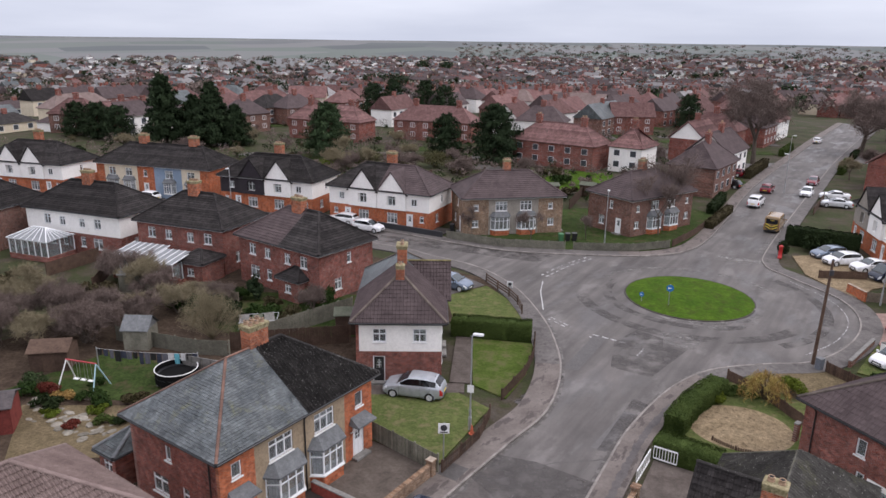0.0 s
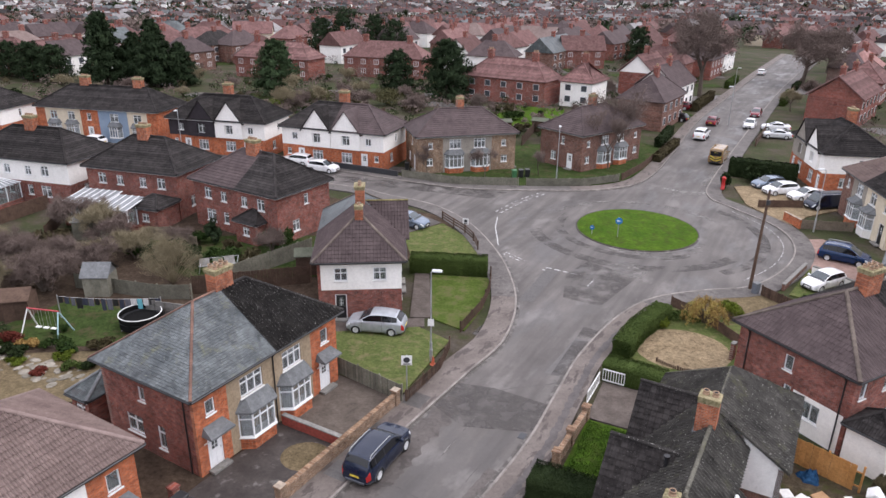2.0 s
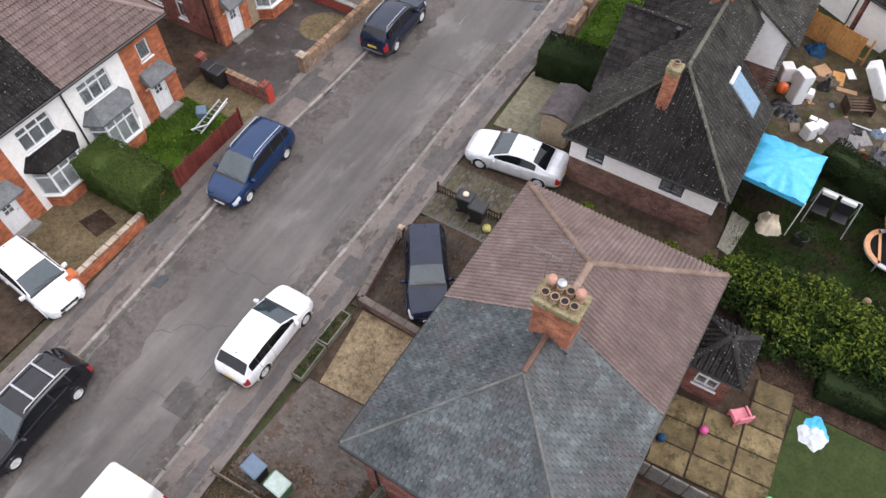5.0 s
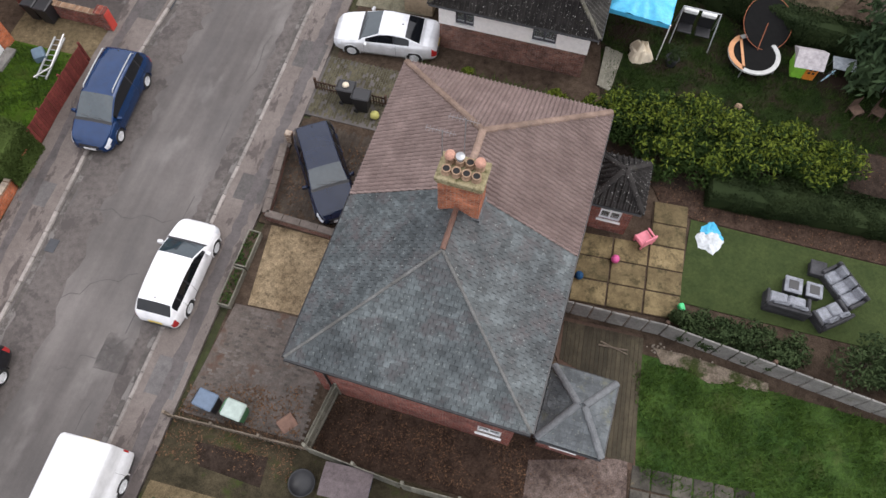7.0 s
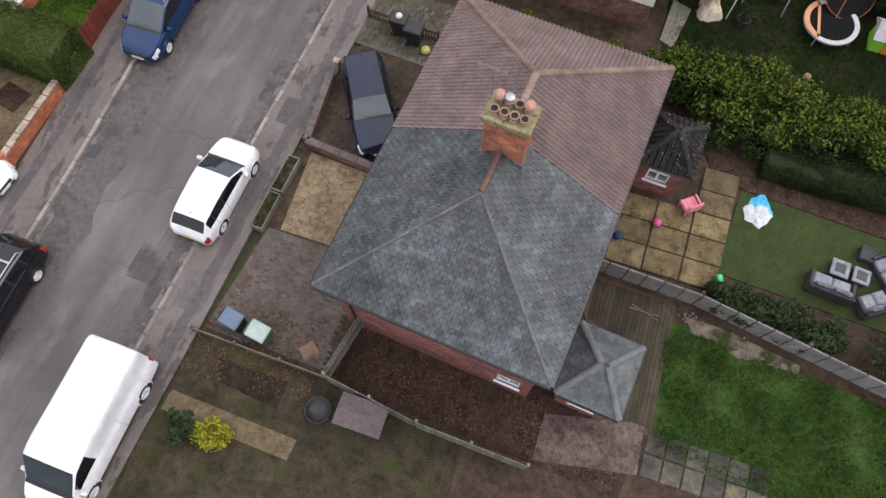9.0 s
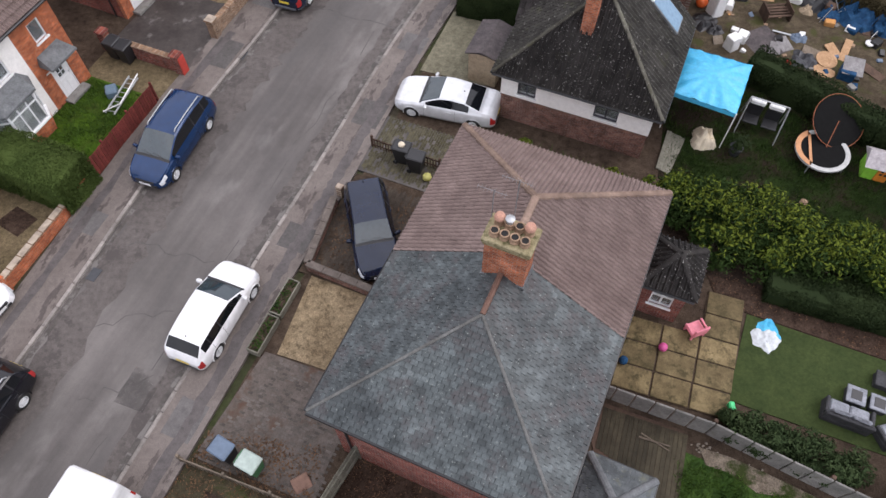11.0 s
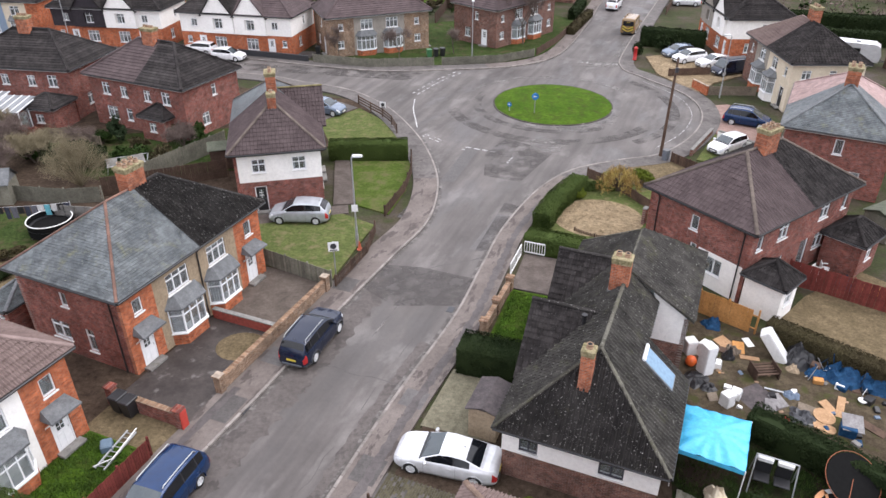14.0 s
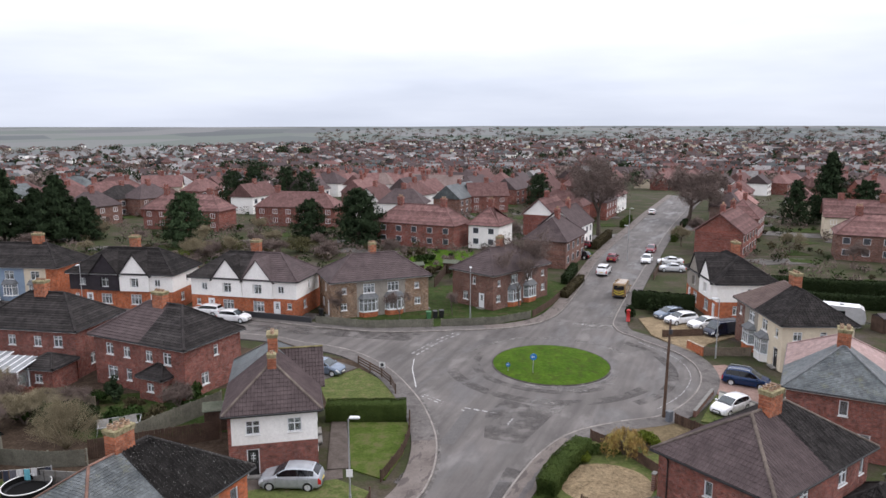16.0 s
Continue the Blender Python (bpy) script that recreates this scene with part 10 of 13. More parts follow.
def washing_line():
    a, b = Vector((-33.4, 42.6)), Vector((-25.9, 43.4))
    g = thing("washing_line", "washing line hung with dark clothes", "washing line")
    for p in (a, b):
        part("post", MB().tube((p.x, p.y, 0), (p.x, p.y, 1.9), 0.04), M_STEEL, g)
    part("line", MB().path([(a.x + (b.x - a.x) * i / 8, a.y + (b.y - a.y) * i / 8, 1.8 - 0.15 * math.sin(math.pi * i / 8)) for i in range(9)], 0.008, 4), M_WHITEPAINT, g)
    r = random.Random(4)
    cols = [M_BLACKPLASTIC, plain("dark_cloth", (0.03, 0.035, 0.055), 0.95), plain("grey_cloth", (0.10, 0.10, 0.12), 0.95), plain("turquoise_cloth", (0.12, 0.38, 0.45), 0.95), plain("pale_cloth", (0.5, 0.5, 0.5), 0.95)]
    for i in range(17):
        f = (i + 0.5) / 17
        p = a + (b - a) * f
        z = 1.78 - 0.15 * math.sin(math.pi * f)
        w, h = r.uniform(0.14, 0.22), r.uniform(0.45, 0.95)
        k = MB()
        nn = 6
        k.loft([[(-w + 2 * w * j / nn, 0.03 * math.sin(j * 1.7 + i) * q, z - h * q) for j in range(nn + 1)] + [(w - 2 * w * j / nn, 0.03 * math.sin((nn - j) * 1.7 + i) * q + 0.02, z - h * q) for j in range(nn + 1)] for q in (0.0, 0.5, 1.0)])
        part("garment", k, cols[(3 if i == 13 else 4 if i in (14, 12) else i % 3)], g, m=Matrix.Translation((p.x, p.y, 0)) @ Matrix.Rotation(math.atan2(b.y - a.y, b.x - a.x), 4, "Z"))


washing_line()


def gazebo():
    """The blue sheet on four poles, sagging between its ribs."""
    c = [Vector((10.6, 23.0)), Vector((13.1, 21.9)), Vector((11.85, 19.2)), Vector((9.5, 20.4))]
    g = thing("gazebo", "bright turquoise gazebo canopy on thin poles", "gazebo")
    nn = 30
    k = MB()
    for i in range(nn + 1):
        for j in range(nn + 1):
            u, v = i / nn, j / nn
            p = c[0] * (1 - u) * (1 - v) + c[1] * u * (1 - v) + c[2] * u * v + c[3] * (1 - u) * v
            cu, cv = 1 - abs(2 * u - 1), 1 - abs(2 * v - 1)
            z = 2.25 + 0.42 * min(cu, cv) ** 0.8 + 0.05 * noise.noise(Vector((u * 4, v * 4, 1))) + 0.02 * noise.noise(Vector((u * 9, v * 9, 4))) + 0.035 * math.sin(14 * math.atan2(v - 0.5, u - 0.5)) * min(1, 2.2 * math.hypot(u - 0.5, v - 0.5))
            k.v.append((p.x, p.y, z))
    for i in range(nn):
        for j in range(nn):
            q = i * (nn + 1) + j
            k.f.append((q, q + 1, q + nn + 2, q + nn + 1))
    me = k.mesh("canopy", M_TARP, True)
    ob = part("canopy", me, None, g)
    sk = MB()
    for a, b in zip(c, c[1:] + c[:1]):
        m2 = 10
        for i in range(m2):
            p, q = a + (b - a) * (i / m2), a + (b - a) * ((i + 1) / m2)
            sk.add([(p.x, p.y, 2.25), (q.x, q.y, 2.25), (q.x, q.y, 2.03), (p.x, p.y, 2.03)], [(0, 1, 2, 3)])
    part("valance", sk, M_TARP, g)
    for p in c:
        part("pole", MB().tube((p.x, p.y, 0), (p.x, p.y, 2.25), 0.025), M_WHITEPAINT, g)


gazebo()


def swing_seat():
    g = thing("garden_swing_seat", "two-seat garden swing with dark seats and white canopy frame", "swing seat", pose(13.7, 20.3, 0.03, 0, 0, -25))
    for s in (-1, 1):
        part("frame", MB().path([(s * 0.85, -0.7, 0), (s * 0.8, 0, 1.7), (s * 0.85, 0.7, 0)], 0.03), M_STEEL, g)
        part("seat", MB().cbox(s * 0.4 - 0.32, -0.25, 0.45, s * 0.4 + 0.32, 0.3, 0.52, 0.03), M_BLACKPLASTIC, g)
        part("backrest", MB().cbox(s * 0.4 - 0.32, 0.3, 0.5, s * 0.4 + 0.32, 0.37, 1.15, 0.03), M_BLACKPLASTIC, g)
        part("head_cushion", MB().cbox(s * 0.4 - 0.32, 0.22, 1.15, s * 0.4 + 0.32, 0.42, 1.35, 0.05), M_WHITEPAINT, g)
    part("cross_bar", MB().tube((-0.8, 0, 1.7), (0.8, 0, 1.7), 0.03), M_STEEL, g)


swing_seat()


def playhouse():
    g = thing("playhouse", "plastic playhouse with green and orange walls and white roof", "playhouse", pose(18.0, 17.9, 0.03, 0, 0, -20))
    part("wall", MB().cbox(-0.5, -0.45, 0, 0.0, 0.45, 0.9, 0.03), plain("lime_plastic", (0.22, 0.50, 0.05), 0.5), g)
    part("wall", MB().cbox(0.004, -0.452, 0, 0.5, 0.448, 0.9, 0.03), plain("orange_plastic", (0.65, 0.22, 0.03), 0.5), g)
    k = MB()
    k.add([(-0.62, -0.6, 0.85), (0.62, -0.6, 0.85), (0.62, 0, 1.35), (-0.62, 0, 1.35), (0.62, 0.6, 0.85), (-0.62, 0.6, 0.85), (-0.62, 0, 0.95), (0.62, 0, 0.95)], [(0, 1, 2, 3), (3, 2, 4, 5), (0, 3, 5, 6), (1, 7, 4, 2), (0, 6, 7, 1), (6, 5, 4, 7)])
    part("roof", k, plain("dirty_pale_plastic", (0.38, 0.35, 0.36), 0.6, grime=0.3), g)
    for px, pz in ((0.16, 0.5), (0.34, 0.5), (0.16, 0.68), (0.34, 0.68)):
        part("window", MB().cbox(px - 0.06, -0.47, pz - 0.06, px + 0.06, -0.453, pz + 0.06, 0.01), M_BLACKPLASTIC, g)


playhouse()


def sofa_set():
    M_RATTAN = mottled("dark_rattan", (0.03, 0.03, 0.033), (0.06, 0.06, 0.065), 3, 40, 0.7, bump=0.6)
    M_CUSH = mottled("grey_cushion", (0.17, 0.18, 0.20), (0.27, 0.28, 0.31), 3, 20, 0.95)
    def seat(label, x, y, rz, w, d, n):
        g = thing("garden_sofa", label, "garden sofa", pose(x, y, 0.06, 0, 0, rz), "rattan garden set")
        part("base", MB().cbox(-w / 2, -d / 2, 0, w / 2, d / 2, 0.32, 0.04), M_RATTAN, g)
        part("back", MB().cbox(-w / 2, d / 2 - 0.14, 0.32, w / 2, d / 2, 0.68, 0.04), M_RATTAN, g)
        for s in (-1, 1):
            part("arm", MB().cbox(s * (w / 2) - (0.12 if s > 0 else 0), -d / 2, 0.32, s * (w / 2) + (0.12 if s < 0 else 0), d / 2 - 0.15, 0.52, 0.03), M_RATTAN, g)
        for i in range(n):
            cw = (w - 0.28) / n
            part("cushion", MB().cbox(-w / 2 + 0.14 + cw * i + 0.01, -d / 2 + 0.02, 0.32, -w / 2 + 0.14 + cw * (i + 1) - 0.01, d / 2 - 0.16, 0.44, 0.05), M_CUSH, g)
            part("back_cushion", MB().cbox(-cw / 2 + 0.03, -0.07, 0, cw / 2 - 0.03, 0.07, 0.36, 0.05), M_CUSH, g, m=pose(-w / 2 + 0.14 + cw * (i + 0.5), d / 2 - 0.26, 0.44, -15, 0, (i - 0.5) * 6))
        return g
    seat("dark rattan garden sofa with grey cushions", 13.75, 7.35, 156, 1.6, 0.75, 2)
    seat("curved dark rattan garden sofa with grey cushions", 16.05, 7.75, -72, 1.7, 0.8, 3)
    seat("dark rattan corner seat with grey cushions", 15.2, 6.72, 196, 1.25, 0.8, 2)
    for x, y, w, lab in ((14.25, 8.05, 0.65, "pale square garden table with a dark grille"), (14.95, 7.75, 0.6, "low grey rattan footstool"), (15.4, 8.6, 0.6, "dark rattan side table")):
        g = thing("garden_table", lab, "garden table", pose(x, y, 0.06, 0, 0, -24), "rattan garden set")
        part("base", MB().cbox(-w / 2 + 0.03, -w / 2 + 0.03, 0, w / 2 - 0.03, w / 2 - 0.03, 0.3, 0.03), M_RATTAN, g)
        part("top", MB().cbox(-w / 2, -w / 2, 0.3, w / 2, w / 2, 0.36, 0.02), M_CUSH if x < 15.2 else M_RATTAN, g)
        if x < 15:
            part("grille", MB().cbox(-0.18, -0.18, 0.36, 0.18, 0.18, 0.375, 0.005), M_BLACKPLASTIC, g)


sofa_set()


def plastic_chair(x, y, rz):
    M = plain("pink_plastic", (0.72, 0.22, 0.28), 0.45)
    g = thing("childs_chair", "pink plastic child's chair on the patio", "chair", pose(x, y, 0.14, 0, 0, rz))
    part("seat", MB().cbox(-0.3, -0.28, 0.26, 0.3, 0.28, 0.32, 0.03), M, g)
    part("backrest", MB().cbox(-0.3, 0.22, 0.32, 0.3, 0.3, 0.78, 0.04), M, g)
    for s in (-1, 1):
        part("arm", MB().cbox(s * 0.3 - 0.04, -0.25, 0.45, s * 0.3 + 0.04, 0.25, 0.5, 0.02), M, g)
        for t in (-1, 1):
            part("leg", MB().cbox(s * 0.25 - 0.035, t * 0.22 - 0.035, 0, s * 0.25 + 0.035, t * 0.22 + 0.035, 0.27, 0.01), M, g)


plastic_chair(9.15, 10.55, 200)


def crumpled(name, label, x, y, r, h, mat, seed, z=0.06, category="sheet", sy=1.0):
    """A heaped, creased sheet."""
    k = MB()
    n, m = 22, 6
    rings = []
    for j in range(m + 1):
        f = 1 - j / m
        ringp = []
        for i in range(n):
            a = 2 * math.pi * i / n
            q = r * f * (1 + 0.45 * noise.noise(Vector((math.cos(a) * 1.6, math.sin(a) * 1.6, seed)))) + 0.02
            zz = h * (1 - f ** 2) * (0.7 + 0.7 * noise.noise(Vector((math.cos(a) * f * 3, math.sin(a) * f * 3, seed + 5)))) + 0.02
            ringp.append((q * math.cos(a), q * math.sin(a) * sy, max(0.015, zz)))
        rings.append(ringp)
    k.loft(rings)
    return thing(name, label, category, pose(x, y, z, 0, 0, seed * 40 % 360), "clutter", shape=k, mat=mat)


crumpled("crumpled_sheet", "white and turquoise crumpled paddling pool", 11.75, 10.3, 0.5, 0.2, plain("creased_white_sheet", (0.5, 0.53, 0.55), 0.4), 3, 0.07)
crumpled("crumpled_sheet", "turquoise crumpled pool liner", 11.95, 10.6, 0.45, 0.15, M_TARP, 7, 0.065)
bl = thing("toy", "small green plastic toy on the turf", "toy", pose(9.9, 7.7, 0.15))
part("body", MB().cbox(-0.1, -0.15, 0, 0.1, 0.15, 0.25, 0.04), plain("bright_green_plastic", (0.05, 0.5, 0.18), 0.5), bl)
for bx, by, mt, lb in ((6.4, 9.4, M_TARPBLUE, "blue plastic tub on the patio"), (7.9, 9.9, plain("magenta_plastic", (0.55, 0.08, 0.25), 0.5), "small magenta ball on the patio"), (14.6, 16.2, M_POT, "clay garden pot on the grass")):
    part("body", MB().lathe([(0.1, 0), (0.16, 0.08), (0.15, 0.22), (0.05, 0.28)], 12), mt, thing("toy", lb, "toy", pose(bx, by, 0.15)), smooth=True)
bench = thing("timber_stack", "stack of pale grey planks beside the bungalow", "planks", pose(9.65, 18.9, 0.03, 0, 0, 62))
for i in range(4):
    part("plank", MB().cbox(-1.1, -0.11, 0, 1.1, 0.11, 0.05, 0.01), M_WOODGREY, bench, m=pose(0.03 * i, -0.25 + 0.17 * i, 0.05 + 0.02 * (i % 2), 0, 0, i * 2))
crumpled("dust_sheet", "pale dust sheet thrown over garden things", 11.2, 19.6, 0.6, 0.9, M_RENDER_C, 11, 0.03)
pot = thing("plant_pot", "dark plant pot with a shrub", "plant pot", pose(12.4, 18.9, 0.03))
part("body", MB().lathe([(0.2, 0), (0.28, 0.45), (0.3, 0.5), (0.24, 0.5)], 14), M_DARKMETAL, pot)
rs = np.random.RandomState(5)
part("foliage", leaf_cloud(rs.normal(0, 0.2, (160, 3)) + [0, 0, 0.75], np.tile([0, 0, 1.0], (160, 1)), 0.06, 5), M_L_DARKHEDGE, pot)
bike = thing("bicycle", "child's pale blue bicycle beside the playhouse", "bicycle", pose(18.9, 17.3, 0.03, 0, 0, 25))
for s in (-0.35, 0.35):
    wl = MB()
    wl.path([(s + 0.2 * math.cos(2 * math.pi * i / 16), 0, 0.2 + 0.2 * math.sin(2 * math.pi * i / 16)) for i in range(17)], 0.02, 5)
    part("wheel", wl, M_TYRE, bike)
part("frame", MB().path([(-0.35, 0, 0.2), (0.1, 0, 0.5), (0.3, 0, 0.5), (0.35, 0, 0.2)], 0.02).path([(-0.35, 0, 0.2), (-0.05, 0, 0.22), (0.3, 0, 0.5)], 0.02), plain("pale_blue_frame", (0.4, 0.6, 0.7), 0.4), bike)
part("seat", MB().cbox(-0.2, -0.05, 0.55, 0.0, 0.05, 0.6, 0.02), M_BLACKPLASTIC, bike)
for i, (tx, ty) in enumerate(((19.6, 17.6), (20.8, 16.8))):
    tb = thing("garden_table", "white folding garden table with clutter", "garden table", pose(tx, ty, 0.03, 0, 0, -20))
    part("top", MB().cbox(-0.5, -0.35, 0.6, 0.5, 0.35, 0.65, 0.02), plain("weathered_table_top", (0.30, 0.33, 0.36), 0.6, grime=0.3), tb)
    for s in (-1, 1):
        for t in (-1, 1):
            part("leg", MB().tube((s * 0.45, t * 0.3, 0), (s * 0.4, t * 0.25, 0.6), 0.018), M_STEEL, tb)
for i, (tx, ty) in enumerate(((19.4, 15.4), (20.3, 15.2))):
    ch = thing("garden_chair", "brown wooden garden chair", "chair", pose(tx, ty, 0.03, 0, 0, 15 + 30 * i), "wooden garden chairs")
    part("seat", MB().cbox(-0.25, -0.25, 0.38, 0.25, 0.25, 0.43, 0.02), M_WOODBROWN, ch)
    part("backrest", MB().cbox(-0.25, 0.2, 0.43, 0.25, 0.25, 0.9, 0.02), M_WOODBROWN, ch)
    for s in (-1, 1):
        for t in (-1, 1):
            part("leg", MB().cbox(s * 0.21 - 0.03, t * 0.21 - 0.03, 0, s * 0.21 + 0.03, t * 0.21 + 0.03, 0.39, 0.008), M_WOODBROWN, ch)


# ---- the rubbish yard ----
def junk():
    r = random.Random(12)
    W = M_WHITEPAINT
    def appliance(label, x, y, rz, w, d, h, tilt=0):
        g = thing("discarded_appliance", label, "appliance", pose(x, y, 0.04, tilt, 0, rz), "dumped appliances")
        part("body", MB().cbox(-w / 2, -d / 2, 0, w / 2, d / 2, h, 0.03), W, g)
        part("door", MB().cbox(-w / 2 + 0.02, -d / 2 - 0.04, 0.05, w / 2 - 0.02, -d / 2 - 0.002, h - 0.05, 0.015), M_UPVC, g)
        part("handle", MB().cbox(w / 2 - 0.1, -d / 2 - 0.07, h * 0.5, w / 2 - 0.06, -d / 2 - 0.041, h * 0.75, 0.008), M_STEEL, g)
    appliance("dumped white fridge standing by the wall", 13.3, 27.7, 20, 0.6, 0.62, 1.75)
    appliance("dumped white washing machine on mud", 13.0, 29.3, 10, 0.6, 0.6, 0.85)
    appliance("dumped white chest freezer", 13.7, 29.0, 40, 0.6, 0.6, 0.85)
    appliance("small white cabinet on the mud", 14.0, 28.1, 70, 0.5, 0.5, 0.4)
    appliance("white wardrobe leaning on a heap", 17.7, 28.6, 62, 0.75, 0.5, 1.9, -38)
    appliance("white box by the canopy", 13.6, 25.3, 30, 0.55, 0.5, 0.75)
    appliance("white box by the canopy", 14.2, 25.8, 55, 0.5, 0.45, 0.5)
    for x, y, rr, h, mt, lb in ((18.5, 28.5, 0.95, 1.0, M_BLACKPLASTIC, "black crumpled plastic sheeting"), (18.9, 27.5, 0.6, 0.5, M_TARPBLUE, "blue tarpaulin thrown over a heap"), (20.1, 27.2, 0.95, 1.0, M_TARPBLUE, "blue tarpaulin thrown over a heap"), (21.4, 26.6, 0.9, 0.9, M_TARPBLUE, "blue tarpaulin thrown over a heap"), (20.8, 27.9, 0.7, 0.8, M_DARKMETAL, "dark grey sheet over a heap"), (12.6, 27.0, 0.75, 0.35, M_BLACKPLASTIC, "black bin liners on the mud"), (13.1, 26.5, 0.5, 0.25, M_BLACKPLASTIC, "black bin liners on the mud"), (22.6, 25.6, 0.7, 0.6, M_RENDER_P, "faded pink fabric heap"), (13.15, 29.95, 0.35, 0.5, M_TARP, "small turquoise bag on the mud"), (17.0, 25.9, 0.4, 0.3, M_BINBLUE, "heap of grey-blue fabric on the mud"), (16.9, 24.4, 0.7, 0.35, M_DARKMETAL, "tangled grey wire and mesh"), (16.0, 24.2, 0.2, 0.3, M_LAMPRED, "small red plastic bag"), (14.9, 28.8, 0.32, 0.7, M_BLACKPLASTIC, "black covered chair on the mud"), (17.9, 27.8, 0.35, 0.4, M_RENDER_B, "pale sack on the mud"), (15.4, 29.4, 0.5, 0.25, M_WOOD, "heap of brown cardboard")):
        crumpled("tarpaulin", lb, x, y, rr, h, mt, int(x * 3 + y), 0.03, "rubbish")
    def board(label, x, y, rz, w, d, mat, tilt=0, z=0.08):
        part("board", MB().cbox(-w / 2, -d / 2, 0, w / 2, d / 2, 0.04, 0.008), mat, thing("loose_board", label, "board", pose(x, y, z, tilt, 0, rz), "dumped boards"))
    bc = [M_WOOD, M_WOODBROWN, M_RENDER_B, M_WHITEPAINT, M_LEAD, M_WOODBROWN, M_WOOD]
    M_PLY = mottled("pale_plywood", (0.33, 0.20, 0.11), (0.46, 0.29, 0.17), 2, 30, 0.85, 0.1, 0.3)
    M_ASH = mottled("grey_weathered_board", (0.16, 0.15, 0.15), (0.27, 0.26, 0.26), 2, 30, 0.9, 0.1, 0.3)
    for x, y, rz, w, d, mt, tilt in ((18.9, 24.9, -30, 0.35, 1.7, M_PLY, 6), (18.4, 25.0, 20, 0.5, 0.9, M_PLY, 10), (17.3, 24.9, 60, 0.7, 0.8, M_WOOD, 4), (16.2, 25.5, 15, 0.6, 0.9, M_ASH, 5), (15.7, 25.2, -20, 0.5, 0.8, M_ASH, 3), (16.6, 26.1, 70, 0.1, 1.6, M_STEEL, 2), (13.1, 25.6, 10, 0.5, 0.7, M_WOOD, 30), (15.1, 30.0, 30, 0.8, 0.9, M_PLY, 6), (15.7, 29.5, -15, 0.6, 1.0, M_WOODORANGE, 8), (15.0, 29.3, 70, 0.5, 0.8, M_WOODBROWN, 5), (16.4, 30.0, 10, 0.4, 0.7, M_WHITEPAINT, 5), (16.0, 28.7, 80, 0.3, 1.0, M_PLY, 4), (19.3, 28.6, -40, 0.6, 1.0, M_ASH, 40), (20.6, 27.6, 25, 0.5, 0.9, M_DARKMETAL, 30), (22.4, 24.8, 15, 0.5, 1.2, M_WOODBROWN, 6), (19.8, 23.6, 40, 0.5, 1.1, M_WOODBROWN, 4)):
        board("loose sheet of board dumped in the mud", x, y, rz, w, d, mt, tilt, 0.10 + 0.004 * (x % 1) * 5)
    board("dark carpet spread on the mud", 15.3, 25.6, 25, 1.7, 1.9, M_FELT, 0, 0.06)
    dt = thing("folding_table", "blue table with a grey leaf lying over it", "table", pose(18.5, 23.4, 0.04, 0, 0, -30))
    part("body", MB().cbox(-0.35, -0.35, 0, 0.35, 0.35, 0.55, 0.03), M_TARPBLUE, dt)
    part("leaf", MB().cbox(-0.45, -0.5, 0, 0.45, 0.5, 0.03, 0.008), M_ASH, dt, m=pose(0.1, 0.15, 0.58, 12, 0, 10))
    part("bowl", MB().lathe([(0.08, 0), (0.2, 0.12), (0.22, 0.18), (0.16, 0.2)], 14), M_WHITEPAINT, thing("plastic_bowl", "white plastic bowl on the mud", "bowl", pose(20.2, 25.4, 0.06)), smooth=True)
    for i in range(40):
        x = r.uniform(12.4, 22.5)
        y = 27.0 - (x - 12.6) * 0.42 + r.uniform(-2.4, 2.8)
        s = r.uniform(0.08, 0.24)
        part("piece", MB().cbox(-s, -s * 0.7, 0, s, s * 0.7, s * r.uniform(0.6, 1.4), 0.02), [M_WHITEPAINT, M_BLACKPLASTIC, M_TARPBLUE, M_POT, M_CONCRETE, M_WOODORANGE, M_BINBLUE][i % 7], thing("scrap_box", "small box or scrap dumped in the yard", "rubbish", pose(x, y, 0.06, r.uniform(-20, 20), r.uniform(-20, 20), r.uniform(0, 180)), "scattered rubbish"))
    cot = thing("metal_bedstead", "brown slatted bench frame standing on the mud", "bench", pose(16.2, 27.4, 0.03, 0, 0, 5))
    for s in (-1, 1):
        part("side", MB().cbox(s * 0.6 - 0.03, -0.45, 0, s * 0.6 + 0.03, 0.45, 0.7, 0.015), M_WOODBROWN, cot)
    for j in range(5):
        part("slat", MB().cbox(-0.6, -0.42 + 0.2 * j, 0.4, 0.6, -0.3 + 0.2 * j, 0.44, 0.01), M_WOODBROWN, cot)
    ball = thing("space_hopper", "orange and turquoise bouncy ball", "toy", pose(12.75, 28.2, 0.06), shape=MB().lathe([(0.05, 0), (0.22, 0.08), (0.3, 0.28), (0.22, 0.5), (0.05, 0.56)], 16), mat=plain("orange_rubber", (0.75, 0.14, 0.03), 0.4), smooth=True)
    bk = thing("metal_tube_frame", "tangle of pale blue metal tubes", "rubbish", pose(19.1, 27.6, 0.05))
    for i in range(9):
        part("tube", MB().tube((r.uniform(-0.9, 0.9), r.uniform(-0.6, 0.6), 0.02), (r.uniform(-0.9, 0.9), r.uniform(-0.6, 0.6), r.uniform(0.2, 1.1)), 0.022), M_STEEL if i % 2 else M_TARPBLUE, bk)
    tb = thing("round_table_top", "round wooden table top lying flat", "table top", pose(17.9, 24.4, 0.13, 6, 4, 0), shape=MB().lathe([(0.48, 0), (0.5, 0.02), (0.5, 0.05)], 24), mat=M_PLY)
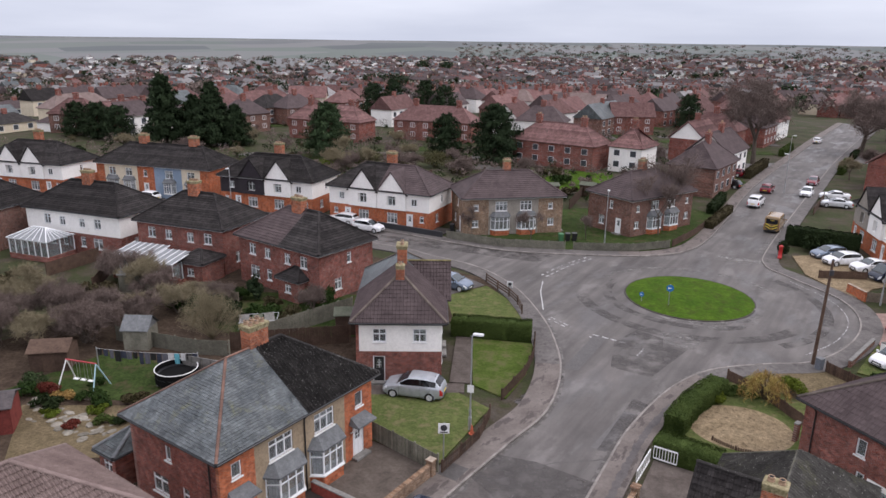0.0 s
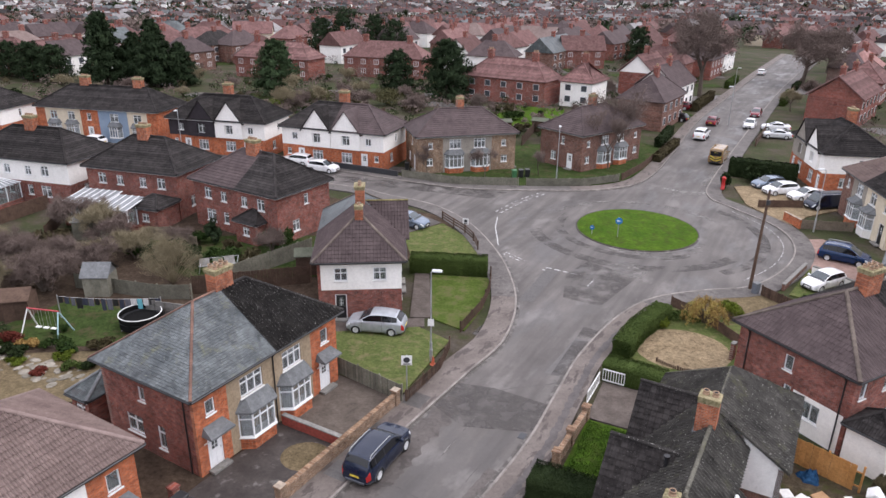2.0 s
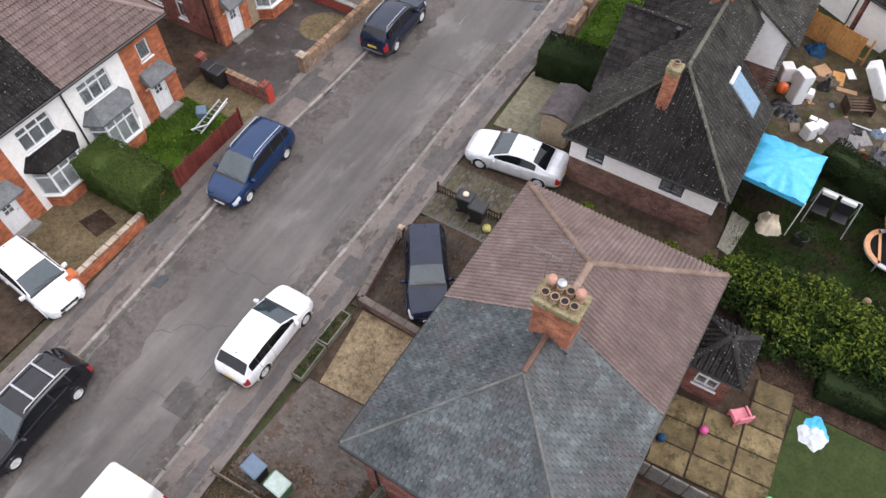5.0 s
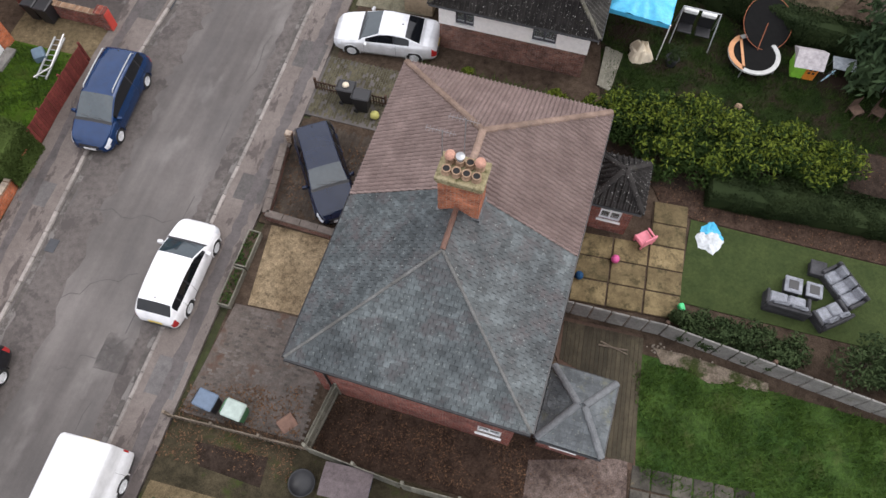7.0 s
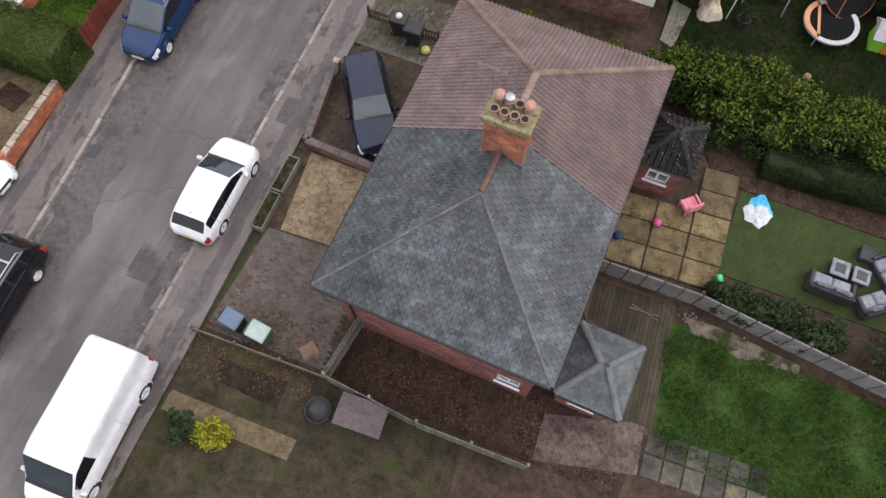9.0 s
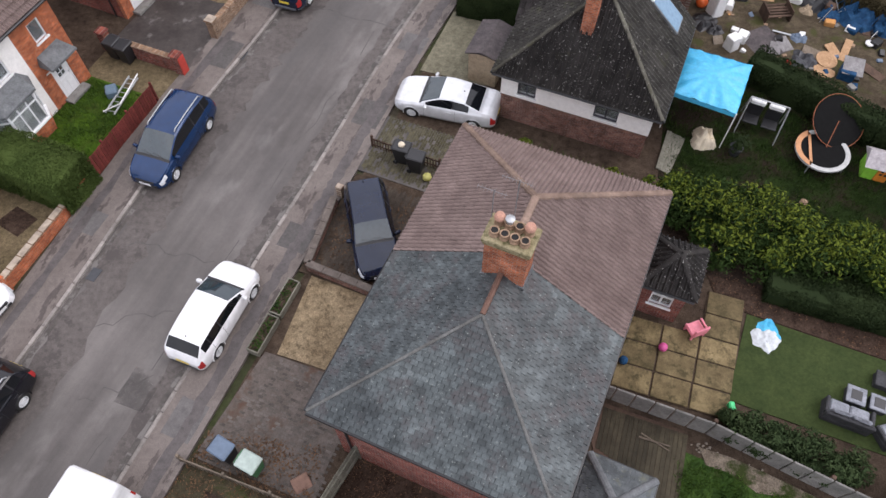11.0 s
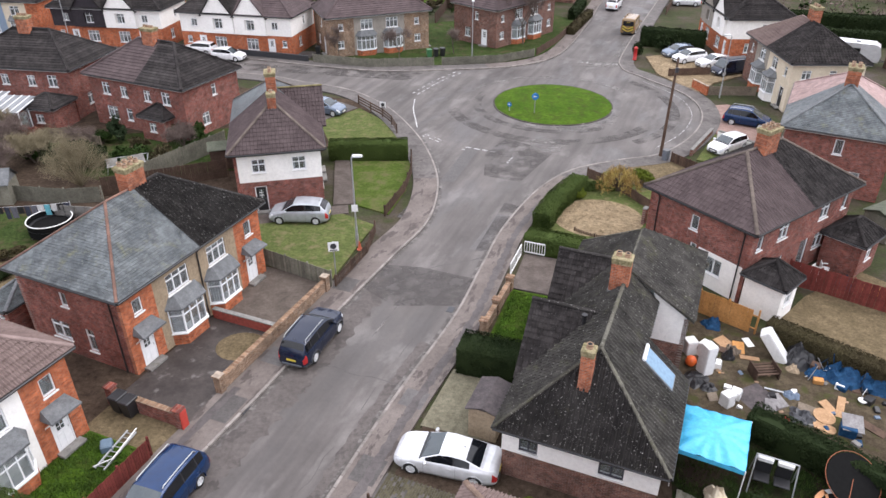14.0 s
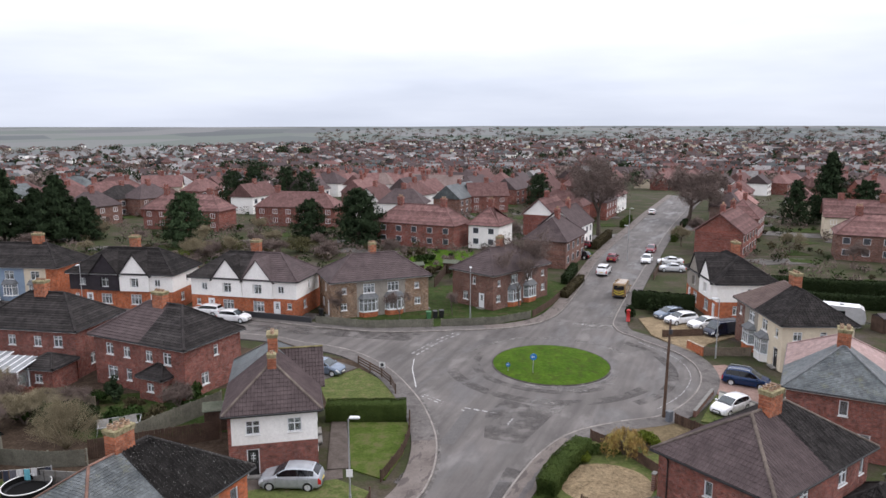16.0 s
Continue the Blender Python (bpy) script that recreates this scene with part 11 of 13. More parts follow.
    thing("round_table_top", "round wooden table top lying flat", "table top", pose(17.6, 23.7, 0.1, -5, 6, 0), shape=MB().lathe([(0.48, 0), (0.5, 0.02), (0.5, 0.05)], 24), mat=M_PLY)

    crumpled("tarpaulin", "blue tarpaulin bundle beside the orange fence", 15.0, 31.6, 0.55, 0.6, M_TARPBLUE, 17, 0.03, "rubbish")


junk()


def ladder(x, y, rz, L=2.3):
    g = thing("ladder", "white and grey aluminium ladder lying on a lawn", "ladder", pose(x, y, 0.15, 0, 0, rz))
    for s in (-1, 1):
        part("stile", MB().cbox(s * 0.22 - 0.03, -L / 2, 0, s * 0.22 + 0.03, L / 2, 0.08, 0.01), M_STEEL, g)
    for i in range(8):
        part("rung", MB().tube((-0.2, -L / 2 + 0.15 + i * (L - 0.3) / 7, 0.04), (0.2, -L / 2 + 0.15 + i * (L - 0.3) / 7, 0.04), 0.022), M_STEEL, g)
    part("step_frame", MB().path([(-0.3, -L / 2, 0.1), (0.35, -L / 2 + 0.5, 0.25), (0.3, L / 2, 0.3)], 0.03), M_WHITEPAINT, g)


ladder(-14.6, 22.3, -14)
part("body", MB().cbox(-0.25, -0.3, 0, 0.25, 0.3, 0.35, 0.05), plain("blue_grey_tool_box", (0.10, 0.15, 0.2), 0.5), thing("tool_box", "blue-grey box beside the ladder", "box", pose(-15.1, 22.5, 0.06, 0, 0, 20)))
# manholes, covers and repairs
for mx, my in ((-13.6, 13.1), (-9.6, 25.0), (0.4, 33.2)):
    part("grate", MB().cbox(-0.2, -0.28, 0, 0.2, 0.28, 0.02, 0.004), M_DARKMETAL, thing("drain_cover", "dark iron drain grate in the gutter", "drain cover", pose(mx, my, 0.002, 0, 0, -22), "drain covers"))
M_PATCH3 = mottled("faded_tarmac_patch", (0.085, 0.078, 0.076), (0.120, 0.111, 0.108), 1.0, 30, 0.6, 0.4)
M_TRENCHROAD = mottled("dark_smooth_trench_tarmac", (0.074, 0.068, 0.066), (0.098, 0.090, 0.087), 1.0, 30, 0.6, 0.35)
def surfacing(label, poly, mat, z, name="tarmac_patch"):
    """A thin sheet of worn surfacing lying on the road."""
    mb = MB().add([(x, y, z) for x, y in ccw(poly)], [tuple(range(len(poly)))])
    return thing(name, label, "road patch", kind="structure", shape=mb, mat=mat)


def arc_strip(label, r0, r1, a0, a1, mat, z):
    """A worn strip that follows the traffic round the island."""
    mb = MB()
    n = 24
    ang = [radians(a0 + (a1 - a0) * i / n) for i in range(n + 1)]
    mb.add([(ISLE[0] + r * math.cos(a), ISLE[1] + r * math.sin(a), z) for a in ang for r in (r0, r1)], [(2 * i, 2 * i + 1, 2 * i + 3, 2 * i + 2) for i in range(n)])
    return thing("worn_strip", label, "road patch", kind="structure", shape=mb, mat=mat)


surfacing("dark ragged repair patch in the carriageway", [(-11.6, 8.0), (-10.5, 7.6), (-10.0, 8.9), (-11.1, 9.3)], M_WORNDARK, 0.008)
surfacing("dark broken surfacing across the carriageway", [(-5.6, 36.2), (-3.0, 33.6), (1.2, 33.6), (2.0, 36.4), (-1.4, 37.8), (-4.6, 38.2)], M_WORNDARK, 0.0072)
surfacing("dark squared trench repair at the junction", [(-0.3, 50.6), (0.8, 50.4), (2.3, 54.8), (3.0, 56.9), (2.0, 57.5), (1.3, 55.4)], M_TRENCHROAD, 0.0068)
rect_patch(3.2, 42.4, 0.9, 5.4, radians(-24), M_PATCH3)
surfacing("dark broken strip of carriageway", [(-3.4, 44.6), (-2.2, 43.8), (-0.2, 49.2), (-1.2, 50.2)], M_WORNDARK, 0.0066)
surfacing("dark broken surfacing beside the east kerb", [(1.6, 38.6), (3.0, 38.0), (6.2, 45.6), (4.6, 47.0)], M_STREAK, 0.0064)
surfacing("dark broken surfacing at the mouth of the street", [(3.2, 51.6), (6.0, 50.4), (9.6, 56.6), (5.6, 59.4), (3.6, 56.4)], M_STREAK, 0.0062)
surfacing("pale worn road surface below the island", [(7.4, 56.4), (9.8, 56.2), (11.0, 58.6), (9.6, 60.2), (7.8, 59.2)], M_WORNPALE, 0.0088)
surfacing("pale worn road surface beside the island kerb", [(10.4, 61.2), (13.6, 61.0), (16.4, 63.4), (15.4, 63.9), (12.8, 62.4), (10.6, 62.3)], M_WORNPALE, 0.0086)
surfacing("pale worn road surface at the north mouth", [(15.6, 82.0), (21.0, 80.8), (21.4, 83.4), (16.2, 84.4)], M_WORNPALE, 0.0084)
surfacing("pale worn wheel track up the north road", [(20.6, 86.0), (22.2, 85.4), (30.0, 104.0), (28.6, 104.6)], M_WORNPALE, 0.0082)
surfacing("dark worn lane of the west road", [(-30.0, 82.2), (-4.0, 76.6), (-2.4, 79.4), (-30.0, 84.6)], M_STREAK, 0.006)
for k_, (r0, r1, a0, a1, mt) in enumerate(((7.2, 8.1, 150, 300, M_STREAK), (9.6, 10.8, 185, 320, M_STREAK), (8.6, 9.3, 20, 150, M_WORNPALE), (11.4, 12.4, 300, 400, M_STREAK), (6.35, 6.9, 240, 330, M_WORNPALE))):
    arc_strip("ragged strip worn by traffic round the island", r0, r1, a0, a1, mt, 0.0074 + 0.0003 * k_)
for i, (u, v, w, l) in enumerate(((-12.5, -1.0, 1.2, 1.1), (-8.0, -0.9, 1.4, 1.6), (-2.2, -1.0, 1.3, 1.8), (2.0, -0.9, 1.3, 1.3), (5.6, -1.0, 1.4, 1.5), (9.4, -0.9, 1.2, 1.4), (-18, 7.2, 1.1, 1.4), (-10, 7.2, 1.2, 1.2), (-3.0, 7.1, 1.2, 1.5), (1.8, 7.1, 1.2, 1.2))):
    q = P(u, v)
    rect_patch(q[0], q[1], w, l, radians(-22.5), M_PATCH if i % 3 else M_PATCH3, 0.104, label="dark repair patch in the pavement")


def dashes(pts, w, on, off, label, name="road_marking"):
    """A broken painted line along a curve."""
    line = [Vector(p) for p in pts]
    mb = MB()
    acc, draw = 0.0, True
    for a, b in zip(line[:-1], line[1:]):
        L = (b - a).length
        d = (b - a) / L
        n = Vector((-d.y, d.x)) * w / 2
        s = 0.0
        while s < L - 1e-6:
            room = (on if draw else off) - acc
            e = min(L, s + room)
            if draw:
                p, q = a + d * s, a + d * e
                mb.add([(*(p - n), 0.005), (*(q - n), 0.005), (*(q + n), 0.005), (*(p + n), 0.005)], [(0, 1, 2, 3)])
            acc += e - s
            if acc >= (on if draw else off) - 1e-6:
                acc, draw = 0.0, not draw
            s = e
    return thing(name, label, "road marking", kind="structure", shape=mb, mat=M_PAINT)


for v, w in ((5.0, 0.035),):
    rj = random.Random(int(v * 10))
    ob = dashes([P(u, v + rj.uniform(-0.12, 0.12)) for u in range(-34, 26)], w, 1.7, 2.6, "dark worn joint along the carriageway", "tarmac_joint")
    ob.data.materials[0] = M_PATCH
    ob.location.z = -0.002
for q, w in (((-2.2, 37.0, 3.0, 39.2), 0.08), ((-7.0, 28.6, -1.0, 26.4), 0.06), ((-12.6, 14.6, -9.0, 13.6), 0.05), ((-10.4, 9.0, -12.9, 8.0), 0.035), ((-13.4, 10.8, -10.2, 11.6), 0.03), ((-6.6, 19.4, -4.6, 22.4), 0.03)):
    rj = random.Random(int(q[1]))
    ob = dashes([(q[0] + (q[2] - q[0]) * i / 9, q[1] + (q[3] - q[1]) * i / 9 + rj.uniform(-0.24, 0.24)) for i in range(10)], w, 9.0, 0.1, "jagged dark crack across the carriageway", "road_crack")
    ob.data.materials[0] = M_PATCH
def faded(pts, w, on, off, label):
    dashes(pts, w, on, off, label).data.materials[0] = M_FADEPAINT


dashes([(-3.95, 30.6), (-2.4, 34.4)], 0.09, 6.0, 1.0, "worn white centre line dash").data.materials[0] = M_WORNPALE
dashes([(1.9, 57.5), (3.2, 56.95)], 0.2, 0.55, 0.25, "broken white give-way line")
dashes([(1.6, 57.0), (2.7, 56.55)], 0.16, 0.45, 0.3, "broken white give-way line")
faded([(3.3, 56.9), (4.6, 56.3)], 0.2, 0.55, 0.25, "flaking white give-way line")
faded([(5.9, 55.6), (5.2, 53.9)], 0.14, 4.0, 0.4, "flaking white centre line dash")
dashes(smooth_line([(-2.5, 62.3), (-2.75, 64.6), (-3.05, 67.4), (-3.0, 70.4)]), 0.1, 9.0, 0.4, "worn white edge line at the west junction")
faded([(-2.8, 71.8), (-0.4, 76.4), (1.9, 79.4)], 0.16, 0.6, 0.45, "flaking white give-way line")
faded([(-3.3, 72.2), (-0.9, 76.8), (1.4, 79.9)], 0.16, 0.6, 0.45, "flaking white give-way line")
faded([(-1.7, 60.6), (0.1, 58.8)], 0.14, 0.5, 0.3, "flaking white give-way line")
faded([(-1.9, 60.2), (-0.2, 58.5)], 0.14, 0.5, 0.3, "flaking white give-way line")
faded([(16.0, 83.7), (20.8, 82.5)], 0.22, 0.6, 0.4, "flaking white give-way line")
faded(smooth_line([(18.4, 57.2), (21.8, 60.9), (24.2, 65.8), (24.3, 71.0), (22.0, 76.2)]), 0.08, 9.0, 0.4, "worn pale channel line beside the kerb")
faded([(25.6, 92.0), (34.0, 117.0), (50.0, 156.0)], 0.1, 2.0, 4.0, "white centre line of the north road")


# ---- trench strips, ragged patches and dirt along the kerbs ----
def kerb_band(kerb, d0, d1, y0, y1, mat, z, label, name, seed):
    """A ragged band beside a kerb line, from d0 to d1 metres off it, between two places up the street."""
    r = random.Random(seed)
    fine = []
    for a, b in zip(kerb[:-1], kerb[1:]):
        for j in range(4):
            fine.append((a[0] + (b[0] - a[0]) * j / 4, a[1] + (b[1] - a[1]) * j / 4))
    A, B = offset(fine, d0), offset(fine, d1)
    mb = MB()
    lo = hi = None
    wob = abs(d1 - d0) * 0.16
    for i, p in enumerate(fine):
        if not y0 < p[1] < y1:
            lo = None
            continue
        ta, tb = Vector(A[i]), Vector(B[i])
        u = (tb - ta).normalized()
        qa, qb = ta + u * r.uniform(-wob, wob), tb + u * r.uniform(-wob, wob)
        if lo is not None:
            mb.add([(*lo, z), (*hi, z), (*qb, z), (*qa, z)], [(0, 1, 2, 3)] if d1 < d0 else [(3, 2, 1, 0)])
        lo, hi = qa, qb
    return thing(name, label, "road patch", kind="structure", shape=mb, mat=mat)


M_TRENCH = mottled("dark_trench_tarmac", (0.068, 0.059, 0.058), (0.105, 0.092, 0.089), 1.0, 28, 0.65, 0.35)
M_GUTTER = mottled("wet_gutter_dirt", (0.040, 0.034, 0.030), (0.085, 0.073, 0.065), 2.5, 24, 0.5, 0.4, stain=((0.13, 0.118, 0.11), 1.6, 0.5, 0.56))
kerb_band(KERB_E, -0.95, -1.38, -4, 47, M_TRENCH, 0.109, "dark tarmac trench strip along the pavement", "trench_strip", 1)
kerb_band(KERB_W, 1.15, 1.5, -4, 26, M_TRENCH, 0.1085, "dark tarmac trench strip along the pavement", "trench_strip", 2)
kerb_band(KERB_E, 0.05, 0.24, -4, 60, M_GUTTER, 0.006, "dirty wet gutter along the kerb", "gutter_dirt", 3)
kerb_band(KERB_W, -0.05, -0.26, -4, 60, M_GUTTER, 0.006, "dirty wet gutter along the kerb", "gutter_dirt", 4)
kerb_band(KERB_N, -0.05, -0.22, 60, 120, M_GUTTER, 0.006, "dirty wet gutter along the kerb", "gutter_dirt", 5)
M_REINSTATED = mottled("brown_reinstated_tarmac", (0.078, 0.067, 0.062), (0.112, 0.098, 0.091), 0.7, 28, 0.7, 0.3, fine_amp=0.4, stain=((0.062, 0.053, 0.050), 0.8, 0.54, 0.60))
kerb_band(KERB_W, -0.22, -1.75, -6, 37, M_REINSTATED, 0.0035, "long brown reinstated trench in the carriageway", "trench_strip", 6)
kerb_band(KERB_E, 0.2, 0.75, -6, 30, M_REINSTATED, 0.0032, "brown worn strip beside the kerb", "trench_strip", 7)


# ---- scrap heaped along the hedge of the rubbish yard ----
def scrap_heap():
    r = random.Random(91)
    a, b = Vector((18.7, 28.34)), Vector((21.42, 25.94))
    mats = (M_BLACKPLASTIC, M_DARKMETAL, M_WOODBROWN, M_STEEL, M_BLACKPLASTIC, M_TARPBLUE)
    for i in range(18):
        q = a.lerp(b, (i + r.random()) / 18) + Vector((r.uniform(-0.7, 0.5), r.uniform(-1.0, 0.5)))
        sx, sy, sz = r.uniform(0.15, 0.4), r.uniform(0.12, 0.3), r.uniform(0.12, 0.5)
        mt = mats[i % 6]
        g = thing("scrap", "dark broken scrap thrown on the rubbish heap", "rubbish", pose(q.x, q.y, 0.04, r.uniform(-8, 8), r.uniform(-8, 8), r.uniform(0, 180)), "scrap pieces")
        if i % 3 == 0:
            part("tube", MB().path([(-sx, -sy, 0), (-sx * 0.6, -sy, sz * 1.8), (sx, sy, sz * 1.6), (sx * 1.1, sy * 1.2, 0)], 0.022, 6), mt, g)
        else:
            part("piece", MB().cbox(-sx, -sy, 0, sx, sy, sz, 0.03), mt, g)


scrap_heap()

# ---- fallen leaves in the yards ----
def leaf_litter(label, poly, n, mat, seed, z=0.07, size=0.035):
    r = np.random.RandomState(seed)
    P_ = np.array(poly)
    lo, hi = P_.min(0), P_.max(0)
    pts = []
    while len(pts) < n:
        x, y = r.uniform(lo[0], hi[0]), r.uniform(lo[1], hi[1])
        ins = False
        for (ax, ay), (bx, by) in zip(poly, poly[1:] + poly[:1]):
            if (ay > y) != (by > y) and x < (bx - ax) * (y - ay) / (by - ay) + ax:
                ins = not ins
        if ins and noise.noise(Vector((x * 0.9, y * 0.9, seed))) > r.uniform(-0.5, 0.25):
            pts.append((x, y, z + r.uniform(0, 0.03)))
    pts = np.array(pts)
    nn = np.tile([0.0, 0.0, 1.0], (n, 1)) + r.normal(0, 0.35, (n, 3))
    thing("leaf_litter", label, "leaves", kind="stuff", shape=leaf_cloud(pts, nn, size, seed), mat=mat)


M_L_LITTER = leaf_mat("dead_brown_leaves", (0.055, 0.030, 0.020), (0.20, 0.115, 0.065))
leaf_litter("dead brown leaves over the side yard", [(-4.0, 4.3), (5.4, 0.6), (6.6, 2.4), (-2.8, 6.2)], 3600, M_L_LITTER, 5)
leaf_litter("dead brown leaves on the front drive", [(-9.2, 4.6), (-8.0, 7.0), (-4.0, 6.4), (-4.6, 3.2)], 2200, M_L_LITTER, 6)
leaf_litter("dead leaves under the laurels", [(8.0, 13.8), (19.4, 9.6), (20.8, 13.0), (9.4, 17.2)], 1500, M_L_LITTER, 7)
leaf_litter("dead leaves beside the car on the muddy drive", [(-4.6, 16.6), (-5.0, 13.4), (-1.6, 12.2), (-1.2, 16.2)], 700, M_L_LITTER, 8)
leaf_litter("dead leaves along the turf border", [(10.1, 13.2), (20.7, 8.9), (20.3, 7.65), (11.3, 11.35), (10.3, 12.0)], 1500, M_L_LITTER, 9)
wt_ = thing("water_tub", "round black plastic tub beside the garden store", "tub", pose(-4.2, 3.1, 0.03))
part("tub", MB().lathe([(0.34, 0), (0.44, 0.42), (0.46, 0.44), (0.42, 0.44), (0.40, 0.30), (0.05, 0.28)], 24), M_BLACKPLASTIC, wt_, smooth=True)
bush("bright yellow-green shrub beside the pavement", -7.7, 2.3, 0.75, 0.7, 0.95, leaf_mat("bright_yellow_leaves", (0.16, 0.17, 0.015), (0.32, 0.30, 0.03)), 141, 900, 0.05, lumps=9)
bush("dark green feathery shrub beside the pavement", -8.75, 2.6, 0.65, 0.6, 0.9, M_L_PINE, 142, 800, 0.05, lumps=8)

# ---- frontages of the north road and fences of the middle gardens ----
rf = random.Random(17)
for kerb, sgn in ((KERB_E, -1), (KERB_N, 1)):
    line = [p for p in offset(kerb, sgn * 2.6) if 104 < p[1] < 190]
    acc = 0.0
    seg = []
    for a, b in zip(line[:-1], line[1:]):
        seg.append(a)
        acc += math.hypot(b[0] - a[0], b[1] - a[1])
        if acc > 8.0:
            seg.append(b)
            k = rf.random()
            if k < 0.5:
                hedge("clipped front hedge beside the north road", [seg[0], seg[-1]], 1.1, rf.uniform(1.1, 1.7), rf.choice((M_L_BROWNHEDGE, M_L_DARKHEDGE, M_L_HEDGE)), seed=rf.randrange(999), dens=40, size=0.13)
            elif k < 0.75:
                fence("fence", "dark boarded front fence beside the north road", [seg[0], seg[-1]], 1.2, M_WOODBROWN, loose=False, board=0.2, post=4.2)
            seg, acc = [], 0.0
for i in range(11):
    x = -84 + 9.2 * i
    y = 99 + 0.03 * x
    fence("fence", "weathered fence between two back gardens", [(x, y + 4), (x + 1.5, y + 13), (x + 3.2, y + 24)], 1.6, (M_WOODBROWN, M_WOOD, M_WOODGREY)[i % 3], loose=False, board=0.25, post=5.0)


def garden_growth():
    """Low winter shrubs, bare canes and small paved corners of the gardens further off."""
    r = np.random.RandomState(44)
    house_at = [(m_.matrix_world.translation.x, m_.matrix_world.translation.y) for m_ in bpy.data.objects if m_.parent is None and "house" in m_.name]
    bags = [([], M_L_TWIG), ([], M_L_BROWNHEDGE), ([], M_L_DARKHEDGE), ([], M_L_BUSH)]
    paving, turf = MB(), MB()
    for i in range(1500):
        x, y = r.uniform(-120, 130), r.uniform(104, 230)
        if abs(x - (0.42 * y - 19)) < 13 or any((x - a) ** 2 + (y - b) ** 2 < 60 for a, b in house_at):
            continue
        if x > 5 and y < 112 and x < 34:
            continue
        k = r.choice(4, p=(0.45, 0.2, 0.2, 0.15))
        h = r.uniform(0.7, 2.6) * (1.3 if k == 0 else 0.8)
        n = 46
        d = r.normal(0, 1, (n, 3))
        d /= np.linalg.norm(d, axis=1)[:, None]
        p = d * np.array([h * 0.7, h * 0.7, h * 0.5]) * r.uniform(0.4, 1.0, (n, 1)) + np.array([x, y, h * 0.5])
        p[:, 2] = np.maximum(p[:, 2], 0.05)
        bags[k][0].append((p, d))
        if i % 9 == 0:
            m = pose(x + 3, y, 0, 0, 0, r.uniform(0, 90))
            (paving if i % 2 else turf).box(-r.uniform(1.5, 3), -r.uniform(1.5, 4), -0.1, r.uniform(1.5, 3), r.uniform(1.5, 4), 0.03 + 0.0002 * (i % 50), m)
    g = thing("garden_shrubbery", "bare shrubs and evergreen clumps in distant gardens", "shrubbery", kind="stuff")
    for j, (lst, mt) in enumerate(bags):
        P_, N_ = np.concatenate([q[0] for q in lst]), np.concatenate([q[1] for q in lst])
        tagged(part("clump_mass", leaf_cloud(P_, N_, 0.16, 50 + j), mt, g), kind="stuff")
    tagged(part("paving_mass", paving, M_DRIVE, g), kind="stuff")
    tagged(part("turf_mass", turf, M_GRASS, g), kind="stuff")




def deck_and_rubble():
    deck = thing("decking_boards", "dark weathered timber decking boards beside the outhouse", "decking", kind="structure", shape=MB().box(0, 0, 0.0, 0.3, 0.3, 0.02, pose(5.9, 5.2, 0.04)), mat=M_WOODBROWN)
    M_DECK = mottled("wet_green_brown_decking", (0.030, 0.025, 0.015), (0.062, 0.052, 0.033), 1.6, 24, 0.8, 0.25, 0.4, vary=0.3)
    a, b = Vector((5.55, 7.75)), Vector((8.3, 6.75))
    down = (Vector((6.9, 2.4)) - b).normalized()
    n = 19
    for i in range(n):
        p = a + (b - a) * (i / n)
        L = 4.5 if i > 7 else 1.5 + 0.05 * i
        ang = math.atan2(down.y, down.x)
        me = cached(("plank", round(L, 2)), lambda: MB().cbox(0, 0, 0, L, 0.145, 0.03, 0.006).mesh("plank", M_DECK))
        part("plank", me, M_DECK, deck, m=pose(p.x, p.y, 0.075, 0, 0, math.degrees(ang)))
    r = random.Random(9)
    rub = MB()
    for i in range(70):
        t = r.random() ** 1.4
        x, y = 8.5 + t * 3.4 + r.gauss(0, 0.12), 6.3 - t * 1.75 + r.gauss(0, 0.16)
        s_ = r.uniform(0.015, 0.05)
        rub.cbox(-s_, -s_ * 0.7, 0, s_, s_ * 0.7, s_ * 0.8, s_ * 0.2, pose(x, y, 0.06, r.uniform(-15, 15), 0, r.uniform(0, 180)))
    thing("rubble", "pale broken mortar and stones below the fence", "rubble", kind="stuff", shape=rub, mat=mottled("pale_rubble", (0.13, 0.11, 0.09), (0.27, 0.235, 0.195), 4, 30, 0.95))
    st_ = thing("branch_pile", "two cut branches lying on the decking", "branch", pose(6.6, 6.7, 0.12))
    part("branch", MB().tube((0, 0, 0), (1.0, -0.35, 0.05), 0.045, 0.03), M_WOOD, st_)
    part("branch", MB().tube((0.1, 0.12, 0), (0.95, -0.5, 0.04), 0.035, 0.02), M_WOOD, st_)


deck_and_rubble()
plot("pale bare soil along the foot of the fence", [(8.6, 6.35), (9.6, 6.0), (10.9, 5.35), (12.3, 4.6), (12.2, 4.3), (10.9, 4.75), (10.2, 4.85), (9.4, 5.5), (8.7, 5.75)], mottled("pale_dry_soil", (0.11, 0.088, 0.066), (0.20, 0.165, 0.13), 1.6, 22, 0.95, 0.05, 0.7, 0.03, fine_amp=0.6, stain=((0.035, 0.045, 0.015), 1.2, 0.5, 0.6)), "bare_soil")
plot("pale pink pebble gravel beside the outhouse", [(3.4, 3.0), (6.75, 2.65), (6.3, 1.0), (2.9, 1.5)], M_PEBBLE, "gravel_bed")


